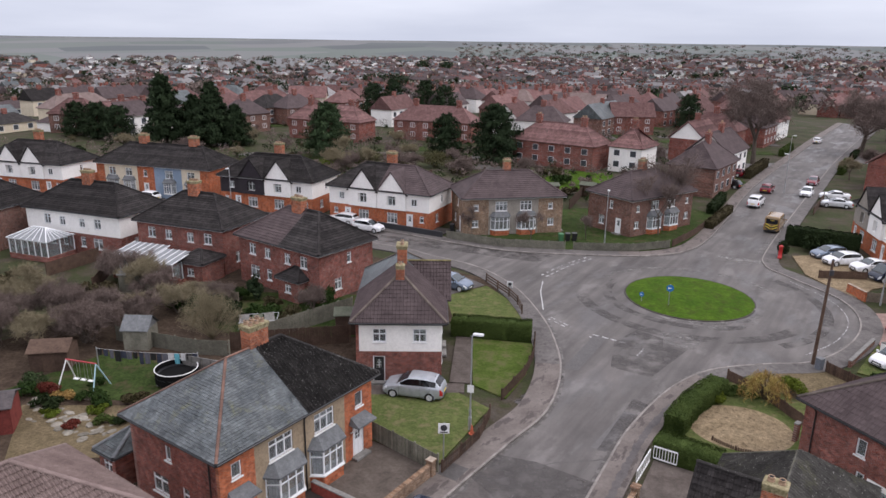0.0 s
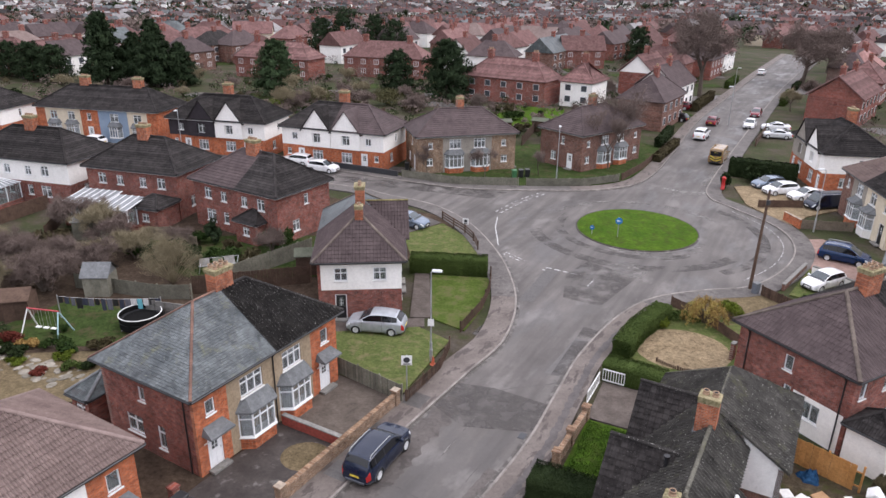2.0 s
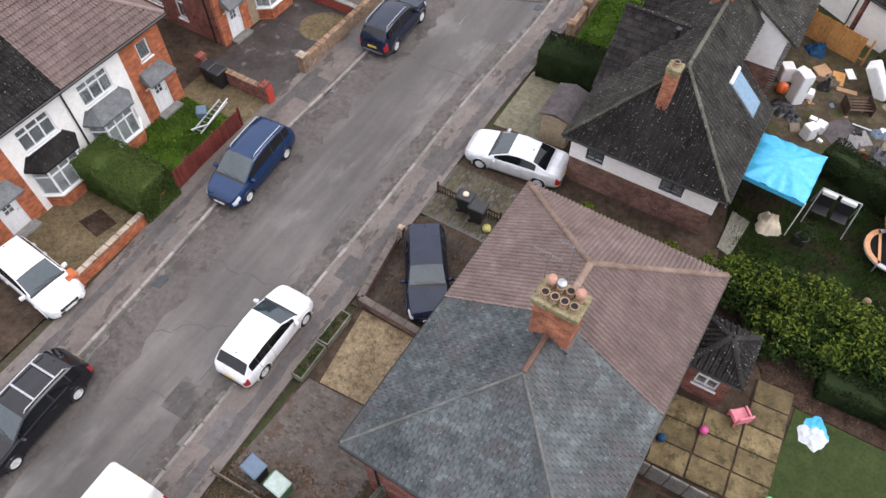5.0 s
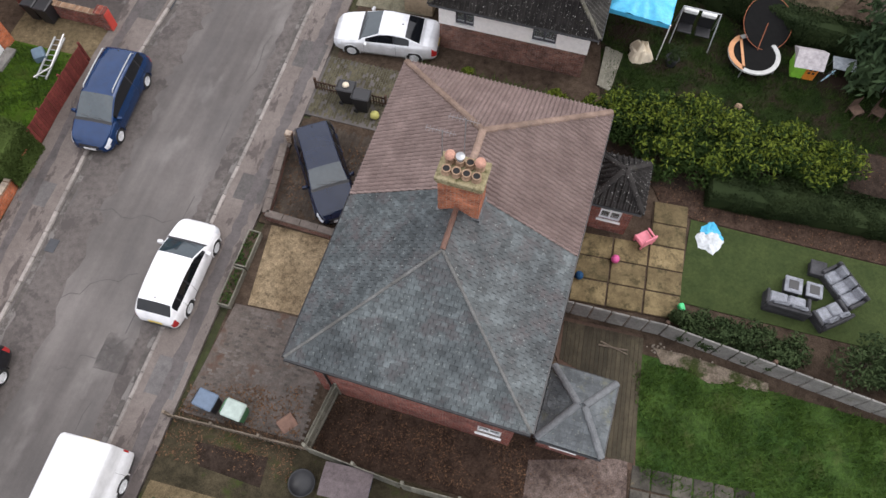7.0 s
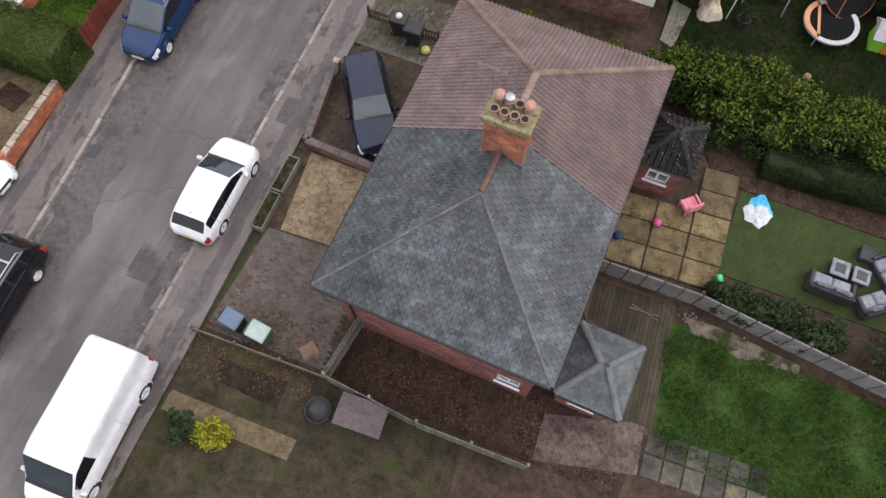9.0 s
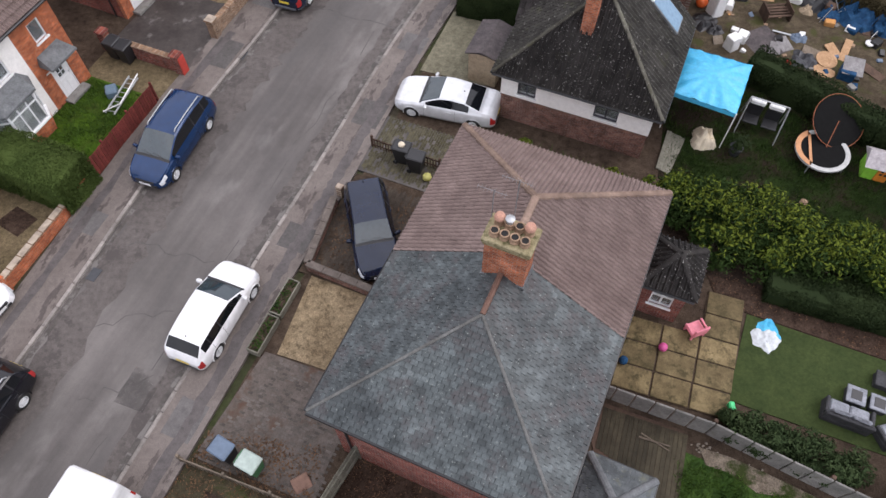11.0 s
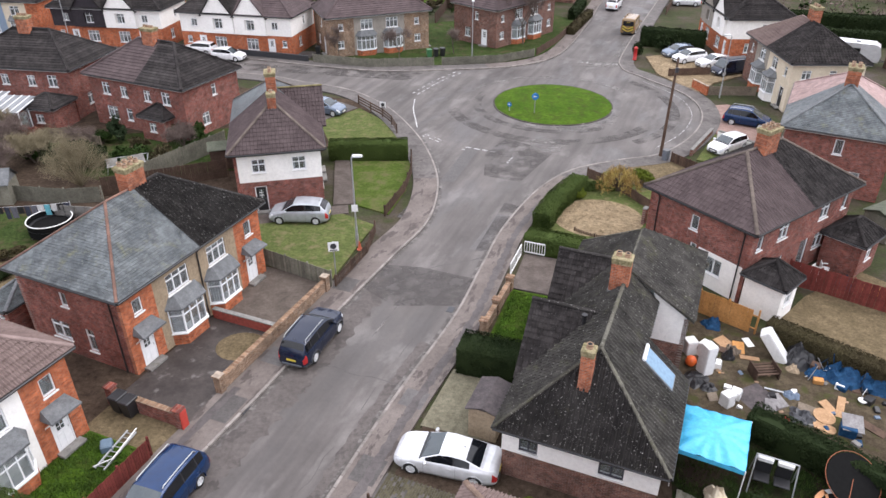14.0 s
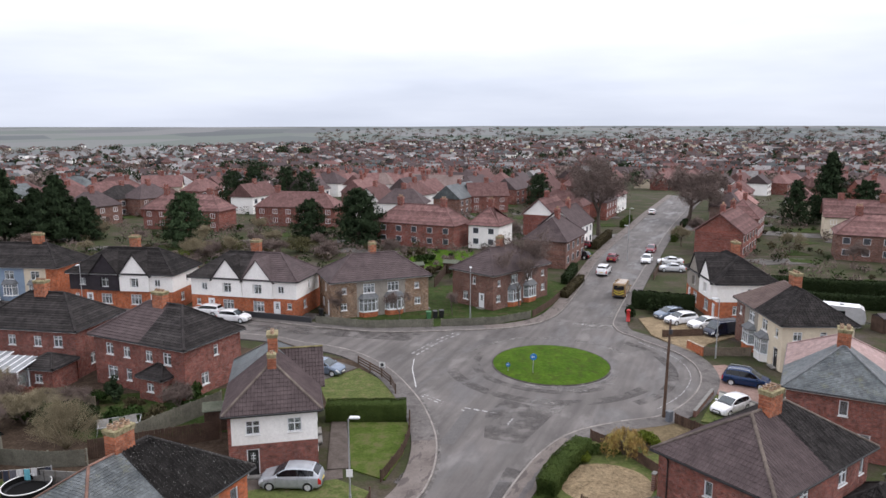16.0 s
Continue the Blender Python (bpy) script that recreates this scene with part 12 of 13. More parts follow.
def slab_path():
    """Dark and mossy square flags laid along the end of the back lawn."""
    a, e = Vector((6.85, 2.45)), Vector((0.945, -0.327))
    d = Vector((-0.327, -0.945))
    p = thing("slab_path", "dark and mossy square flagstones across the back lawn", "path", kind="structure", shape=MB().prism(ccw([tuple(a + e * u + d * v) for u, v in ((-0.05, -0.05), (4.2, -0.05), (4.2, 1.6), (-0.05, 1.6))]), -0.05, 0.075), mat=M_SOIL)
    me = MB().cbox(0.02, 0.02, 0, 0.66, 0.74, 0.05, 0.015).mesh("flagstone", mottled("dark_flagstone", (0.050, 0.046, 0.040), (0.105, 0.095, 0.078), 1.8, 22, 0.85, 0.1, 0.4, vary=0.45, stain=((0.20, 0.155, 0.065), 0.9, 0.56, 0.66)))
    for i in range(6):
        for j in range(2):
            q = a + e * (0.69 * i) + d * (0.78 * j + 0.76)
            part("flagstone", me, None, p, m=Matrix.Translation((q.x, q.y, 0.07 + 0.006 * ((i * 3 + j) % 3))) @ Matrix.Rotation(math.atan2(e.y, e.x), 4, "Z"))


slab_path()


def block_paving(label, poly, mat, ang, size=(0.205, 0.105), z=0.066):
    """Small paving blocks in running bond, joined, over a plot."""
    mb = MB()
    c, s_ = math.cos(ang), math.sin(ang)
    inv = [(x * c + y * s_, -x * s_ + y * c) for x, y in poly]
    rr_ = random.Random(3)
    x0, x1, y0, y1 = min(p[0] for p in inv), max(p[0] for p in inv), min(p[1] for p in inv), max(p[1] for p in inv)
    j, y = 0, y0
    m = Matrix.Rotation(ang, 4, "Z")
    while y < y1:
        x = x0 - (size[0] / 2 if j % 2 else 0)
        while x < x1:
            cx, cy = x + size[0] / 2, y + size[1] / 2
            ins = False
            for (ax, ay), (bx, by) in zip(inv, inv[1:] + inv[:1]):
                if (ay > cy) != (by > cy) and cx < (bx - ax) * (cy - ay) / (by - ay) + ax:
                    ins = not ins
            if ins:
                h_ = z + rr_.uniform(0, 0.012)
                mb.add([(x + 0.008, y + 0.008, h_), (x + size[0] - 0.008, y + 0.008, h_), (x + size[0] - 0.008, y + size[1] - 0.008, h_), (x + 0.008, y + size[1] - 0.008, h_), (x, y, z - 0.02), (x + size[0], y, z - 0.02), (x + size[0], y + size[1], z - 0.02), (x, y + size[1], z - 0.02)], [(0, 1, 2, 3), (4, 5, 1, 0), (5, 6, 2, 1), (6, 7, 3, 2), (7, 4, 0, 3)], m)
            x += size[0]
        y += size[1]
        j += 1
    return thing("paving_blocks", label, "paving", kind="stuff", shape=mb, mat=mat)


M_BLOCK = mottled("worn_brown_paving_block", (0.070, 0.060, 0.053), (0.125, 0.108, 0.096), 1.0, 30, 0.85, 0.12, 0.4, vary=0.28, island=True, stain=((0.16, 0.145, 0.13), 0.9, 0.56, 0.68))
block_paving("worn brown paving blocks of the front drive", [(-6.05, 9.65), (-3.2, 8.6), (-3.5, 6.7), (-4.2, 4.5), (-8.4, 6.05)], M_BLOCK, radians(-22))
block_paving("dark mossy paving blocks of the drive", [P(-11.0, 8.1), P(-6.3, 8.1), P(-6.3, 11.8), P(-11.0, 11.8)], mottled("dark_wet_paving_block", (0.036, 0.029, 0.023), (0.075, 0.061, 0.050), 0.9, 26, 0.8, 0.12, 0.4, vary=0.22, island=True), radians(67.5), z=0.072)
block_paving("mossy paving blocks under the coupe", [P(-5.9, 8.0), P(-2.8, 8.0), P(-2.8, 12.0), P(-5.9, 12.0)], mottled("mossy_paving_block", (0.052, 0.046, 0.026), (0.098, 0.088, 0.056), 1.0, 26, 0.8, 0.12, 0.4, vary=0.22, island=True), radians(67.5), z=0.073)

for i, (bx, by) in enumerate(((3.4, 19.3), (7.1, 17.7), (8.6, 17.2))):
    bush("yellow-green weeds at the foot of the brick wall", bx, by, 0.5, 0.35, 0.7, M_L_YELLOW, 150 + i, 350, 0.06, lumps=6)


def yard_junk():
    """Loose things left behind the red fence."""
    W_ = plain("white_garden_plastic", (0.62, 0.62, 0.61), 0.5)
    for x, y, rz in ((22.9, 36.5, 40), (23.6, 36.9, 75)):
        g = thing("garden_chair", "white plastic garden chair behind the red fence", "chair", pose(x, y, 0.05, 0, 0, rz))
        part("seat", MB().cbox(-0.25, -0.24, 0.40, 0.25, 0.24, 0.44, 0.02), W_, g)
        part("backrest", MB().cbox(-0.25, 0.20, 0.44, 0.25, 0.26, 0.88, 0.04), W_, g)
        for a in (-1, 1):
            part("armrest", MB().cbox(a * 0.27 - 0.03, -0.22, 0.62, a * 0.27 + 0.03, 0.24, 0.66, 0.01), W_, g)
            for b in (-1, 1):
                part("leg", MB().tube((a * 0.24, b * 0.2, 0.42), (a * 0.28, b * 0.25, 0), 0.025), W_, g)
    crumpled("dust_sheet", "dark blue covered heap behind the red fence", 24.2, 35.5, 0.55, 0.8, plain("navy_cover", (0.02, 0.03, 0.06), 0.6), 5, 0.05)
    b1 = thing("timber_board", "orange timber board leaning on the fence", "board", pose(25.6, 34.5, 0.05, 20, 0, -38))
    part("board", MB().cbox(-0.75, -0.02, 0, 0.75, 0.02, 0.75, 0.01), M_WOODORANGE, b1)
    b2 = thing("glass_sheet", "pale grey plastic sheet leaning on the fence", "sheet", pose(26.8, 33.7, 0.05, 24, 0, -40))
    part("sheet", MB().cbox(-0.6, -0.015, 0, 0.6, 0.015, 0.95, 0.008), M_CONCRETE, b2)


yard_junk()


# ---- long grass on the nearest lawns ----
def tufts(label, poly, n, mat, seed, h=0.14):
    rs = np.random.RandomState(seed)
    P2 = [Vector(p) for p in poly]
    lo = np.array([min(p.x for p in P2), min(p.y for p in P2)])
    hi = np.array([max(p.x for p in P2), max(p.y for p in P2)])
    pts = []
    while len(pts) < n:
        q = rs.uniform(lo, hi)
        inside = False
        for a, b in zip(P2, P2[1:] + P2[:1]):
            if (a.y > q[1]) != (b.y > q[1]) and q[0] < (b.x - a.x) * (q[1] - a.y) / (b.y - a.y) + a.x:
                inside = not inside
        if inside and noise.noise(Vector((q[0] * 0.9, q[1] * 0.9, seed))) > rs.uniform(-0.6, 0.4):
            pts.append(q)
    mb = MB()
    for q in pts:
        a = rs.uniform(0, 6.283)
        hh, w = h * rs.uniform(0.5, 1.5), rs.uniform(0.012, 0.03)
        lean = rs.normal(0, 0.5 * hh, 2)
        c, s = math.cos(a) * w, math.sin(a) * w
        mb.add([(q[0] - c, q[1] - s, 0.06), (q[0] + c, q[1] + s, 0.06), (q[0] + lean[0], q[1] + lean[1], 0.08 + hh)], [(0, 1, 2)])
    return thing("grass_blades", label, "grass", kind="stuff", shape=mb, mat=mat)


M_BLADE = leaf_mat("grass_blades", (0.026, 0.062, 0.010), (0.075, 0.125, 0.024))
# darker copy of the blades above, shade put into the colour
M_BLADE_SHADE = leaf_mat("grass_blades_painted_shade", (0.016, 0.034, 0.008), (0.045, 0.072, 0.016))
tufts("long uneven grass of the back lawn", [(7.8, 6.2), (18.3, 1.7), (16.9, -2.8), (7.0, 1.9)], 16000, M_BLADE, 3, 0.17)
tufts("long grass of the trampoline garden, shade in its colour", [(9.2, 17.5), (21.3, 12.8), (23.4, 17.2), (17.6, 19.4), (13.6, 22.8), (10.2, 21.8)], 16000, M_BLADE_SHADE, 4)
tufts("grass blades of the small front lawn", [P(-10.8, -2.3), P(-5.9, -2.3), P(-5.9, -6.2), P(-10.8, -6.2)], 6000, M_BLADE, 5, 0.1)
tufts("grass blades behind the brick wall", [(2.6, 30.4), (4.15, 35.0), (6.6, 34.1), (5.0, 29.6)], 5000, M_BLADE, 6, 0.1)
tufts("weeds at the foot of the bungalow", [(1.0, 19.2), (7.6, 16.5), (7.9, 17.4), (1.4, 20.1)], 2500, M_BLADE, 7, 0.3)

# ---- trees ----
for i, (x, y, h, r) in enumerate(((-92.0, 146, 15.4, 5.2), (-86.5, 149, 11.0, 3.8), (-80.5, 146, 14.0, 4.8), (-76.5, 149, 9.0, 3.4))):
    conifer("tall dark spreading cypress behind the terrace", x, y, h, r, M_L_CONIFER, 200 + i, n=12000, lean=0.72)
for i, (x, y, h, r) in enumerate(((-112, 150, 8.5, 3.4), (-106, 149, 8.0, 3.6), (-120, 153, 8.0, 3.4))):
    conifer("dark evergreen tree behind the terrace", x, y, h, r, M_L_CONIFER, 210 + i, n=6000, lean=0.42)
conifer("green pointed conifer between the roofs", -52.0, 141, 11.0, 4.6, M_L_PINE, 220, n=9000, lean=0.6)
conifer("dark conifer in the back gardens", -28.0, 147, 8.8, 3.4, M_L_CONIFER, 221, n=6500, lean=0.5)
conifer("large dark conifer in the back gardens", -17.3, 143, 11.4, 5.2, M_L_CONIFER, 222, n=10000, lean=0.5)
conifer("dark evergreen beside the north road", 28.6, 209, 10.0, 4.0, M_L_CONIFER, 223, n=5000, lean=0.5)
conifer("tall dark conifer in the east gardens", 94.5, 172, 18.0, 4.6, M_L_CONIFER, 224, n=8000, lean=0.8)
conifer("dark conifer in the east gardens", 86.5, 172, 11.0, 3.6, M_L_CONIFER, 225, n=5000, lean=0.7)
conifer("dark conifer in the east gardens", 103, 171, 11.0, 4.6, M_L_CONIFER, 226, n=6000, lean=0.6)
conifer("dark broad conifer at the end of the garden", 22.6, 16.9, 5.0, 2.6, M_L_PINE, 227, n=12000, lean=0.5)
for i, (x, y, h) in enumerate(((-62, 208, 11), (-57, 214, 12), (-47, 212, 12), (-40, 206, 11))):
    conifer("dark pine behind the brick terrace", x, y, h, 4.6, M_L_CONIFER, 230 + i, n=4500, lean=0.45)
# bare trees
bare_tree("large bare street tree with a dense twiggy crown", 34.4, 154.2, 23.0, 0.85, M_L_TWIG, 301, levels=8, trunk=0.5, twig=1.0, haze=2.6)
bare_tree("large bare street tree with a dense twiggy crown", 61.5, 175.0, 21.0, 1.0, M_L_TWIG, 302, levels=8, trunk=0.5, twig=1.0, haze=2.6)
bare_tree("large bare street tree beside the north road", 50.0, 214, 18.0, 1.0, M_L_TWIG, 303, levels=8, trunk=0.45, twig=1.0, haze=2.6)
bare_tree("large bare tree beside the north road", 76, 200, 17.0, 1.0, M_L_TWIG, 310, levels=8, trunk=0.45, twig=1.0, haze=2.6)
bare_tree("slender bare birch in the corner lawn", 11.8, 94.6, 15.0, 0.5, M_L_TWIG, 304, levels=6, trunk=0.12, twig=0.7, haze=0.45)
bare_tree("slender bare birch in the corner lawn", 10.2, 91.6, 11.5, 0.5, M_L_TWIG, 305, levels=6, trunk=0.1, twig=0.7, haze=0.4)
bare_tree("slender bare birch in the corner lawn", 14.2, 98.4, 13.0, 0.5, M_L_TWIG, 306, levels=6, trunk=0.11, twig=0.7, haze=0.45)
bare_tree("small bare tree before the pebbledash pair", -5.4, 84.6, 6.0, 0.55, M_L_TWIG, 307, levels=5, trunk=0.08, haze=0.25)
bare_tree("small bare tree before the pebbledash pair", -12.6, 84.8, 5.0, 0.55, M_L_TWIG, 308, levels=5, trunk=0.07, haze=0.25)
bare_tree("small bare tree beside the lamp", 1.2, 87.4, 5.0, 0.55, M_L_TWIG, 309, levels=5, trunk=0.07, haze=0.25)
willow_dome("bushy pale bare willow in the back garden", -28.3, 49.6, 2.5, 4.2, M_L_TWIGPALE, 311)
bare_tree("tangled bare garden tree", -37.6, 46.6, 7.0, 0.9, M_L_TWIG, 312, levels=8, trunk=0.12, clear=0.1, twig=0.6)
bare_tree("tangled bare garden tree", -41.6, 49.0, 7.5, 0.9, M_L_TWIG, 313, levels=8, trunk=0.12, clear=0.1, twig=0.6)
bare_tree("tangled bare garden tree", -35.0, 50.4, 6.0, 0.9, M_L_TWIG, 314, levels=8, trunk=0.1, clear=0.1, twig=0.6)
bare_tree("tangled bare garden tree", -44.0, 44.6, 7.0, 0.9, M_L_TWIG, 315, levels=8, trunk=0.12, clear=0.1, twig=0.6)
bare_tree("tangled bare garden tree", -47.0, 52.0, 7.0, 0.9, M_L_TWIGPALE, 316, levels=8, trunk=0.12, clear=0.1, twig=0.6)
bare_tree("bare shrubby tree near the fence", -22.8, 57.6, 4.0, 0.85, M_L_TWIG, 317, levels=5, trunk=0.07, clear=0.1)
bare_tree("bare shrubby tree near the brick pair", -31.6, 57.4, 4.0, 0.85, M_L_TWIG, 318, levels=5, trunk=0.07, clear=0.1)
for i, (x, y, h) in enumerate(((-40, 128, 8), (-36, 132, 8), (-30, 128, 7), (-46, 136, 9), (-24, 134, 7), (-70, 118, 7), (-9, 150, 7), (8, 122, 6), (-60, 160, 9), (48, 140, 8), (55, 150, 9), (70, 118, 8), (66, 132, 8), (85, 140, 9), (-100, 120, 8), (-90, 112, 7))):
    bare_tree("bare garden tree among the back gardens", x, y, h, 0.8, M_L_TWIG if i % 3 else M_L_TWIGPALE, 330 + i, levels=5, trunk=0.13, clear=0.2, haze=0.5)


# ---- planting of the back gardens ----
def scatter():
    r = random.Random(21)
    bases = [bare_tree("bare garden tree with fine twigs", -34 - 3 * i, 54 + 2 * i, 5.5 + i * 0.6, 0.85, M_L_TWIG if i % 2 else M_L_TWIGPALE, 350 + i, levels=6, trunk=0.1, clear=0.1, twig=1.0) for i in range(4)]
    shrubs = [bush("untrimmed winter garden shrub", -30 - 2 * i, 53 + i, 1.6, 1.4, 1.7, mt, 370 + i, 700, 0.13, lumps=9) for i, mt in enumerate((M_L_BROWNHEDGE, M_L_DARKHEDGE, M_L_BUSH, M_L_TWIG))]
    spots = []
    for _ in range(18):
        spots.append((r.uniform(-60, -36), r.uniform(42, 55), "t"))
    for _ in range(10):
        spots.append((r.uniform(-58, -21), r.uniform(52, 60), "s"))
    for _ in range(48):
        spots.append((r.uniform(-110, 20), r.uniform(104, 134), r.choice("tss")))
    for _ in range(34):
        spots.append((r.uniform(-110, 20), r.uniform(134, 176), r.choice("tts")))
    for _ in range(26):
        spots.append((r.uniform(46, 110), r.uniform(62, 170), r.choice("tss")))
    for _ in range(12):
        spots.append((r.uniform(-110, -70), r.uniform(56, 66), r.choice("ts")))
    boxes = [(-4.2, 143, 11), (9.6, 140.6, 7), (24, 140, 8), (20, 124, 8), (-60, 166, 11), (-35, 172, 11), (54.6, 134.0, 11), (74, 176, 9), (66, 154, 8), (38.6, 118, 6), (37.5, 90, 8), (36.7, 72, 8), (90, 151, 10), (80, 126, 11), (58, 60, 8), (70, 70, 8), (23.5, 158, 8)]
    for x, y, k in spots:
        if any(math.hypot(x - a, y - b) < c for a, b, c in boxes) or abs(x - (y * 0.42 - 24)) < 13:
            continue
        base = r.choice(bases if k == "t" else shrubs)
        s_ = r.uniform(0.75, 1.25)
        c = copy_thing(base, pose(x, y, 0, 0, 0, r.uniform(0, 360)))
        c.scale = (s_, s_, s_ * r.uniform(0.85, 1.15))


scatter()


# ---- houses in the middle distance ----
M_FARWIN = plain("far_window_glass", (0.06, 0.065, 0.075), 0.15)


def mid_house(x, y, rz, w, d, wall, roof, label, seed, gable=False, eave=4.7, rise=3.5, white=False):
    h = thing("semi_detached_house", label, "house", pose(x, y, terrain_height(x, y), 0, 0, rz), "houses in the middle distance")
    W, D = w / 2, d / 2
    part("wall", MB().box(-W, -D, 0, W, D, eave), wall, h)
    o = 0.35
    ins = 0.0 if gable else D
    if gable:
        part("gable", MB().add([(-W, -D, eave), (-W, D, eave), (-W, 0, eave + rise - 0.2), (-W + 0.2, -D, eave), (-W + 0.2, D, eave), (-W + 0.2, 0, eave + rise - 0.2)], [(0, 2, 1), (3, 4, 5), (0, 3, 5, 2), (2, 5, 4, 1)]), M_RENDER_W if white else wall, h)
        part("gable", MB().add([(W - 0.2, -D, eave), (W - 0.2, D, eave), (W - 0.2, 0, eave + rise - 0.2), (W, -D, eave), (W, D, eave), (W, 0, eave + rise - 0.2)], [(0, 2, 1), (3, 4, 5), (0, 3, 5, 2), (2, 5, 4, 1)]), M_RENDER_W if white else wall, h)
    hip_roof(h, W + o, D + o, eave, rise, ins + (0 if gable else o), (roof,), level=1 if y < 170 else 0, tile=(0.3, 0.45), seed=seed)
    rnd = random.Random(seed)
    for cx in ((0.0,) if w < 14 else (-w * 0.28, w * 0.28)):
        c = part("chimney", MB().box(-0.6, -0.4, 0, 0.6, 0.4, 1.9).cbox(-0.68, -0.48, 1.6, 0.68, 0.48, 1.8, 0.03), M_BRICK, h, m=pose(cx, rnd.uniform(-0.3, 0.3), eave + rise - 0.5))
        for q in ((-0.35, 0, 0.35) if y < 150 else ()):
            part("pot", MB().lathe([(0.14, 0), (0.11, 0.4)], 8), M_POT, c, m=pose(q, 0, 1.9))
    n = max(2, int(w / 3.0))
    away = Matrix.Rotation(radians(rz), 3, "Z") @ Vector((0, 1, 0))
    for side in ((-1,) if away.dot(Vector((x, y, 0))) > 0 else (1,)):
        for i in range(n):
            for z in (0.9, 3.0):
                win_ = part("window", cached("midwin", lambda: wall_panel(-0.6, 0.6, 0, 1.15, [(-0.52, -0.04, 0.08, 1.07), (0.04, 0.52, 0.08, 1.07)], 0.06).weld().mesh("window", M_UPVC)), None, h, m=pose(-W + w * (i + 0.5) / n, side * (D + 0.03) - 0.03, z))
                if y < 150:
                    part("pane", cached("midpane", lambda: MB().box(-0.55, -0.01, 0.05, 0.55, 0.01, 1.1).mesh("pane", M_FARWIN)), None, win_)
    return h


M_T_PINK = tile_mat("faded_pink_tile", (0.30, 0.17, 0.155), (0.38, 0.225, 0.205), (0.24, 0.15, 0.14), 0.15, 0.85)
MID = [(-4.2, 143.0, -25.6, 17.5, 7.5, M_BRICK, M_T_RED, "red brick terrace under an old red tiled roof"), (9.6, 140.6, -25.6, 6.4, 7.6, M_RENDER_W, M_T_RED, "white rendered end house with red roof"),
       (23.5, 158.0, 62.0, 11, 7.2, M_BRICK, M_T_RED, "purple-brown brick house with white gable"), (24.8, 140.0, 64, 12, 7.4, M_RENDER_W, M_T_PURPLE, "white gabled house beside the north road"), (20.0, 124.0, 64, 12, 7.4, M_BRICK3, M_T_PURPLE, "brown brick pair behind bare birches"),
       (-60.0, 166.0, -14, 20, 7.4, M_BRICK, M_T_RED, "red brick terrace with a weathered red roof"), (-35.0, 172.0, -10, 20, 7.4, M_BRICK, M_T_RED, "red brick terrace with a weathered red roof"), (-18.0, 188.0, 70, 11, 7.2, M_RENDER_W, M_T_RED, "white gabled house with red roof"), (-10.0, 180, -10, 12, 7.2, M_RENDER_W, M_T_PURPLE, "white house with brown roof"),
       (54.6, 134.0, 57, 15, 8.4, M_BRICK, M_T_RED, "red brick gabled house beside the north road"), (74.0, 176.0, 60, 13, 7.5, M_RENDER_P, M_T_PINK, "house with a pink tiled roof and pale walls"), (66, 154, 60, 12, 7.5, M_BRICK, M_T_RED, "red brick house with a red roof"), (41.0, 186.0, 64, 12, 7.4, M_BRICK, M_T_PURPLE, "brown-roofed brick pair beside the north road"), (30.0, 176.0, -26, 12, 7.4, M_BRICK, M_T_RED, "red brick pair behind the street trees"), (47.5, 201.0, 64, 12, 7.4, M_RENDER_W, M_T_RED, "white pair beside the north road"),
       (90, 151, -24, 14, 7.4, M_RENDER_C, M_T_RED, "cream gabled house in the east"), (80, 126, -24, 16, 7.4, M_BRICK3, M_T_RED, "red brick pair in the east gardens"), (58, 60, 25, 12, 7.4, M_BRICK, M_T_RED, "red brick pair in the east gardens"), (70, 70, 25, 12, 7.4, M_BRICK3, M_T_DARK2, "brown brick pair in the east gardens"),
       (-105, 100, -4, 14, 7.4, M_RENDER_W, M_T_DARK2, "white rendered pair with dark roof"), (-88, 72, 176, 13, 7.4, M_BRICK3, M_T_DARK2, "dark brick pair with charcoal roof"), (-106, 74, 178, 13, 7.4, M_BRICK, M_T_DARK2, "brick pair with charcoal roof"), (-122, 118, 0, 14, 7.4, M_RENDER_B, M_T_PURPLE, "buff bungalow with brown roof"), (-138, 122, 0, 14, 7.4, M_BRICK, M_T_RED, "brick pair with red roof"), (-128, 96, 0, 14, 7.4, M_RENDER_W, M_T_DARK2, "white rendered pair with dark roof")]
for i, (x, y, rz, w, d, wl, rf, lab) in enumerate(MID):
    mid_house(x, y, rz, w, d, wl, rf, lab, 400 + i, gable=i in (2, 3, 7, 9, 15), white=i in (2, 3, 7))
r = random.Random(77)
for i in range(34):
    a = radians(r.uniform(52, 128))
    q = r.uniform(185, 262)
    x, y = q * math.cos(a), q * math.sin(a)
    if abs(x - (y * 0.42 - 24)) < 16 or (-75 < x < -20 and y < 200):
        continue
    mid_house(x, y, r.choice((-25, 65, -20, 60, 10, 70)) + r.uniform(-6, 6), r.choice((11, 12, 13, 18)), 7.3, r.choice((M_BRICK, M_BRICK, M_BRICK3, M_RENDER_W, M_RENDER_C)), r.choice((M_T_RED, M_T_RED, M_T_RED, M_T_PURPLE, M_T_BROWN)), "house among the red roofs of the estate", 460 + i, gable=r.random() < 0.35, white=i % 2 == 0)


garden_growth()


# ---- the town beyond ----
TAKEN = [(m_.matrix_world.translation.x, m_.matrix_world.translation.y) for m_ in bpy.data.objects if m_.parent is None and "house" in m_.name]


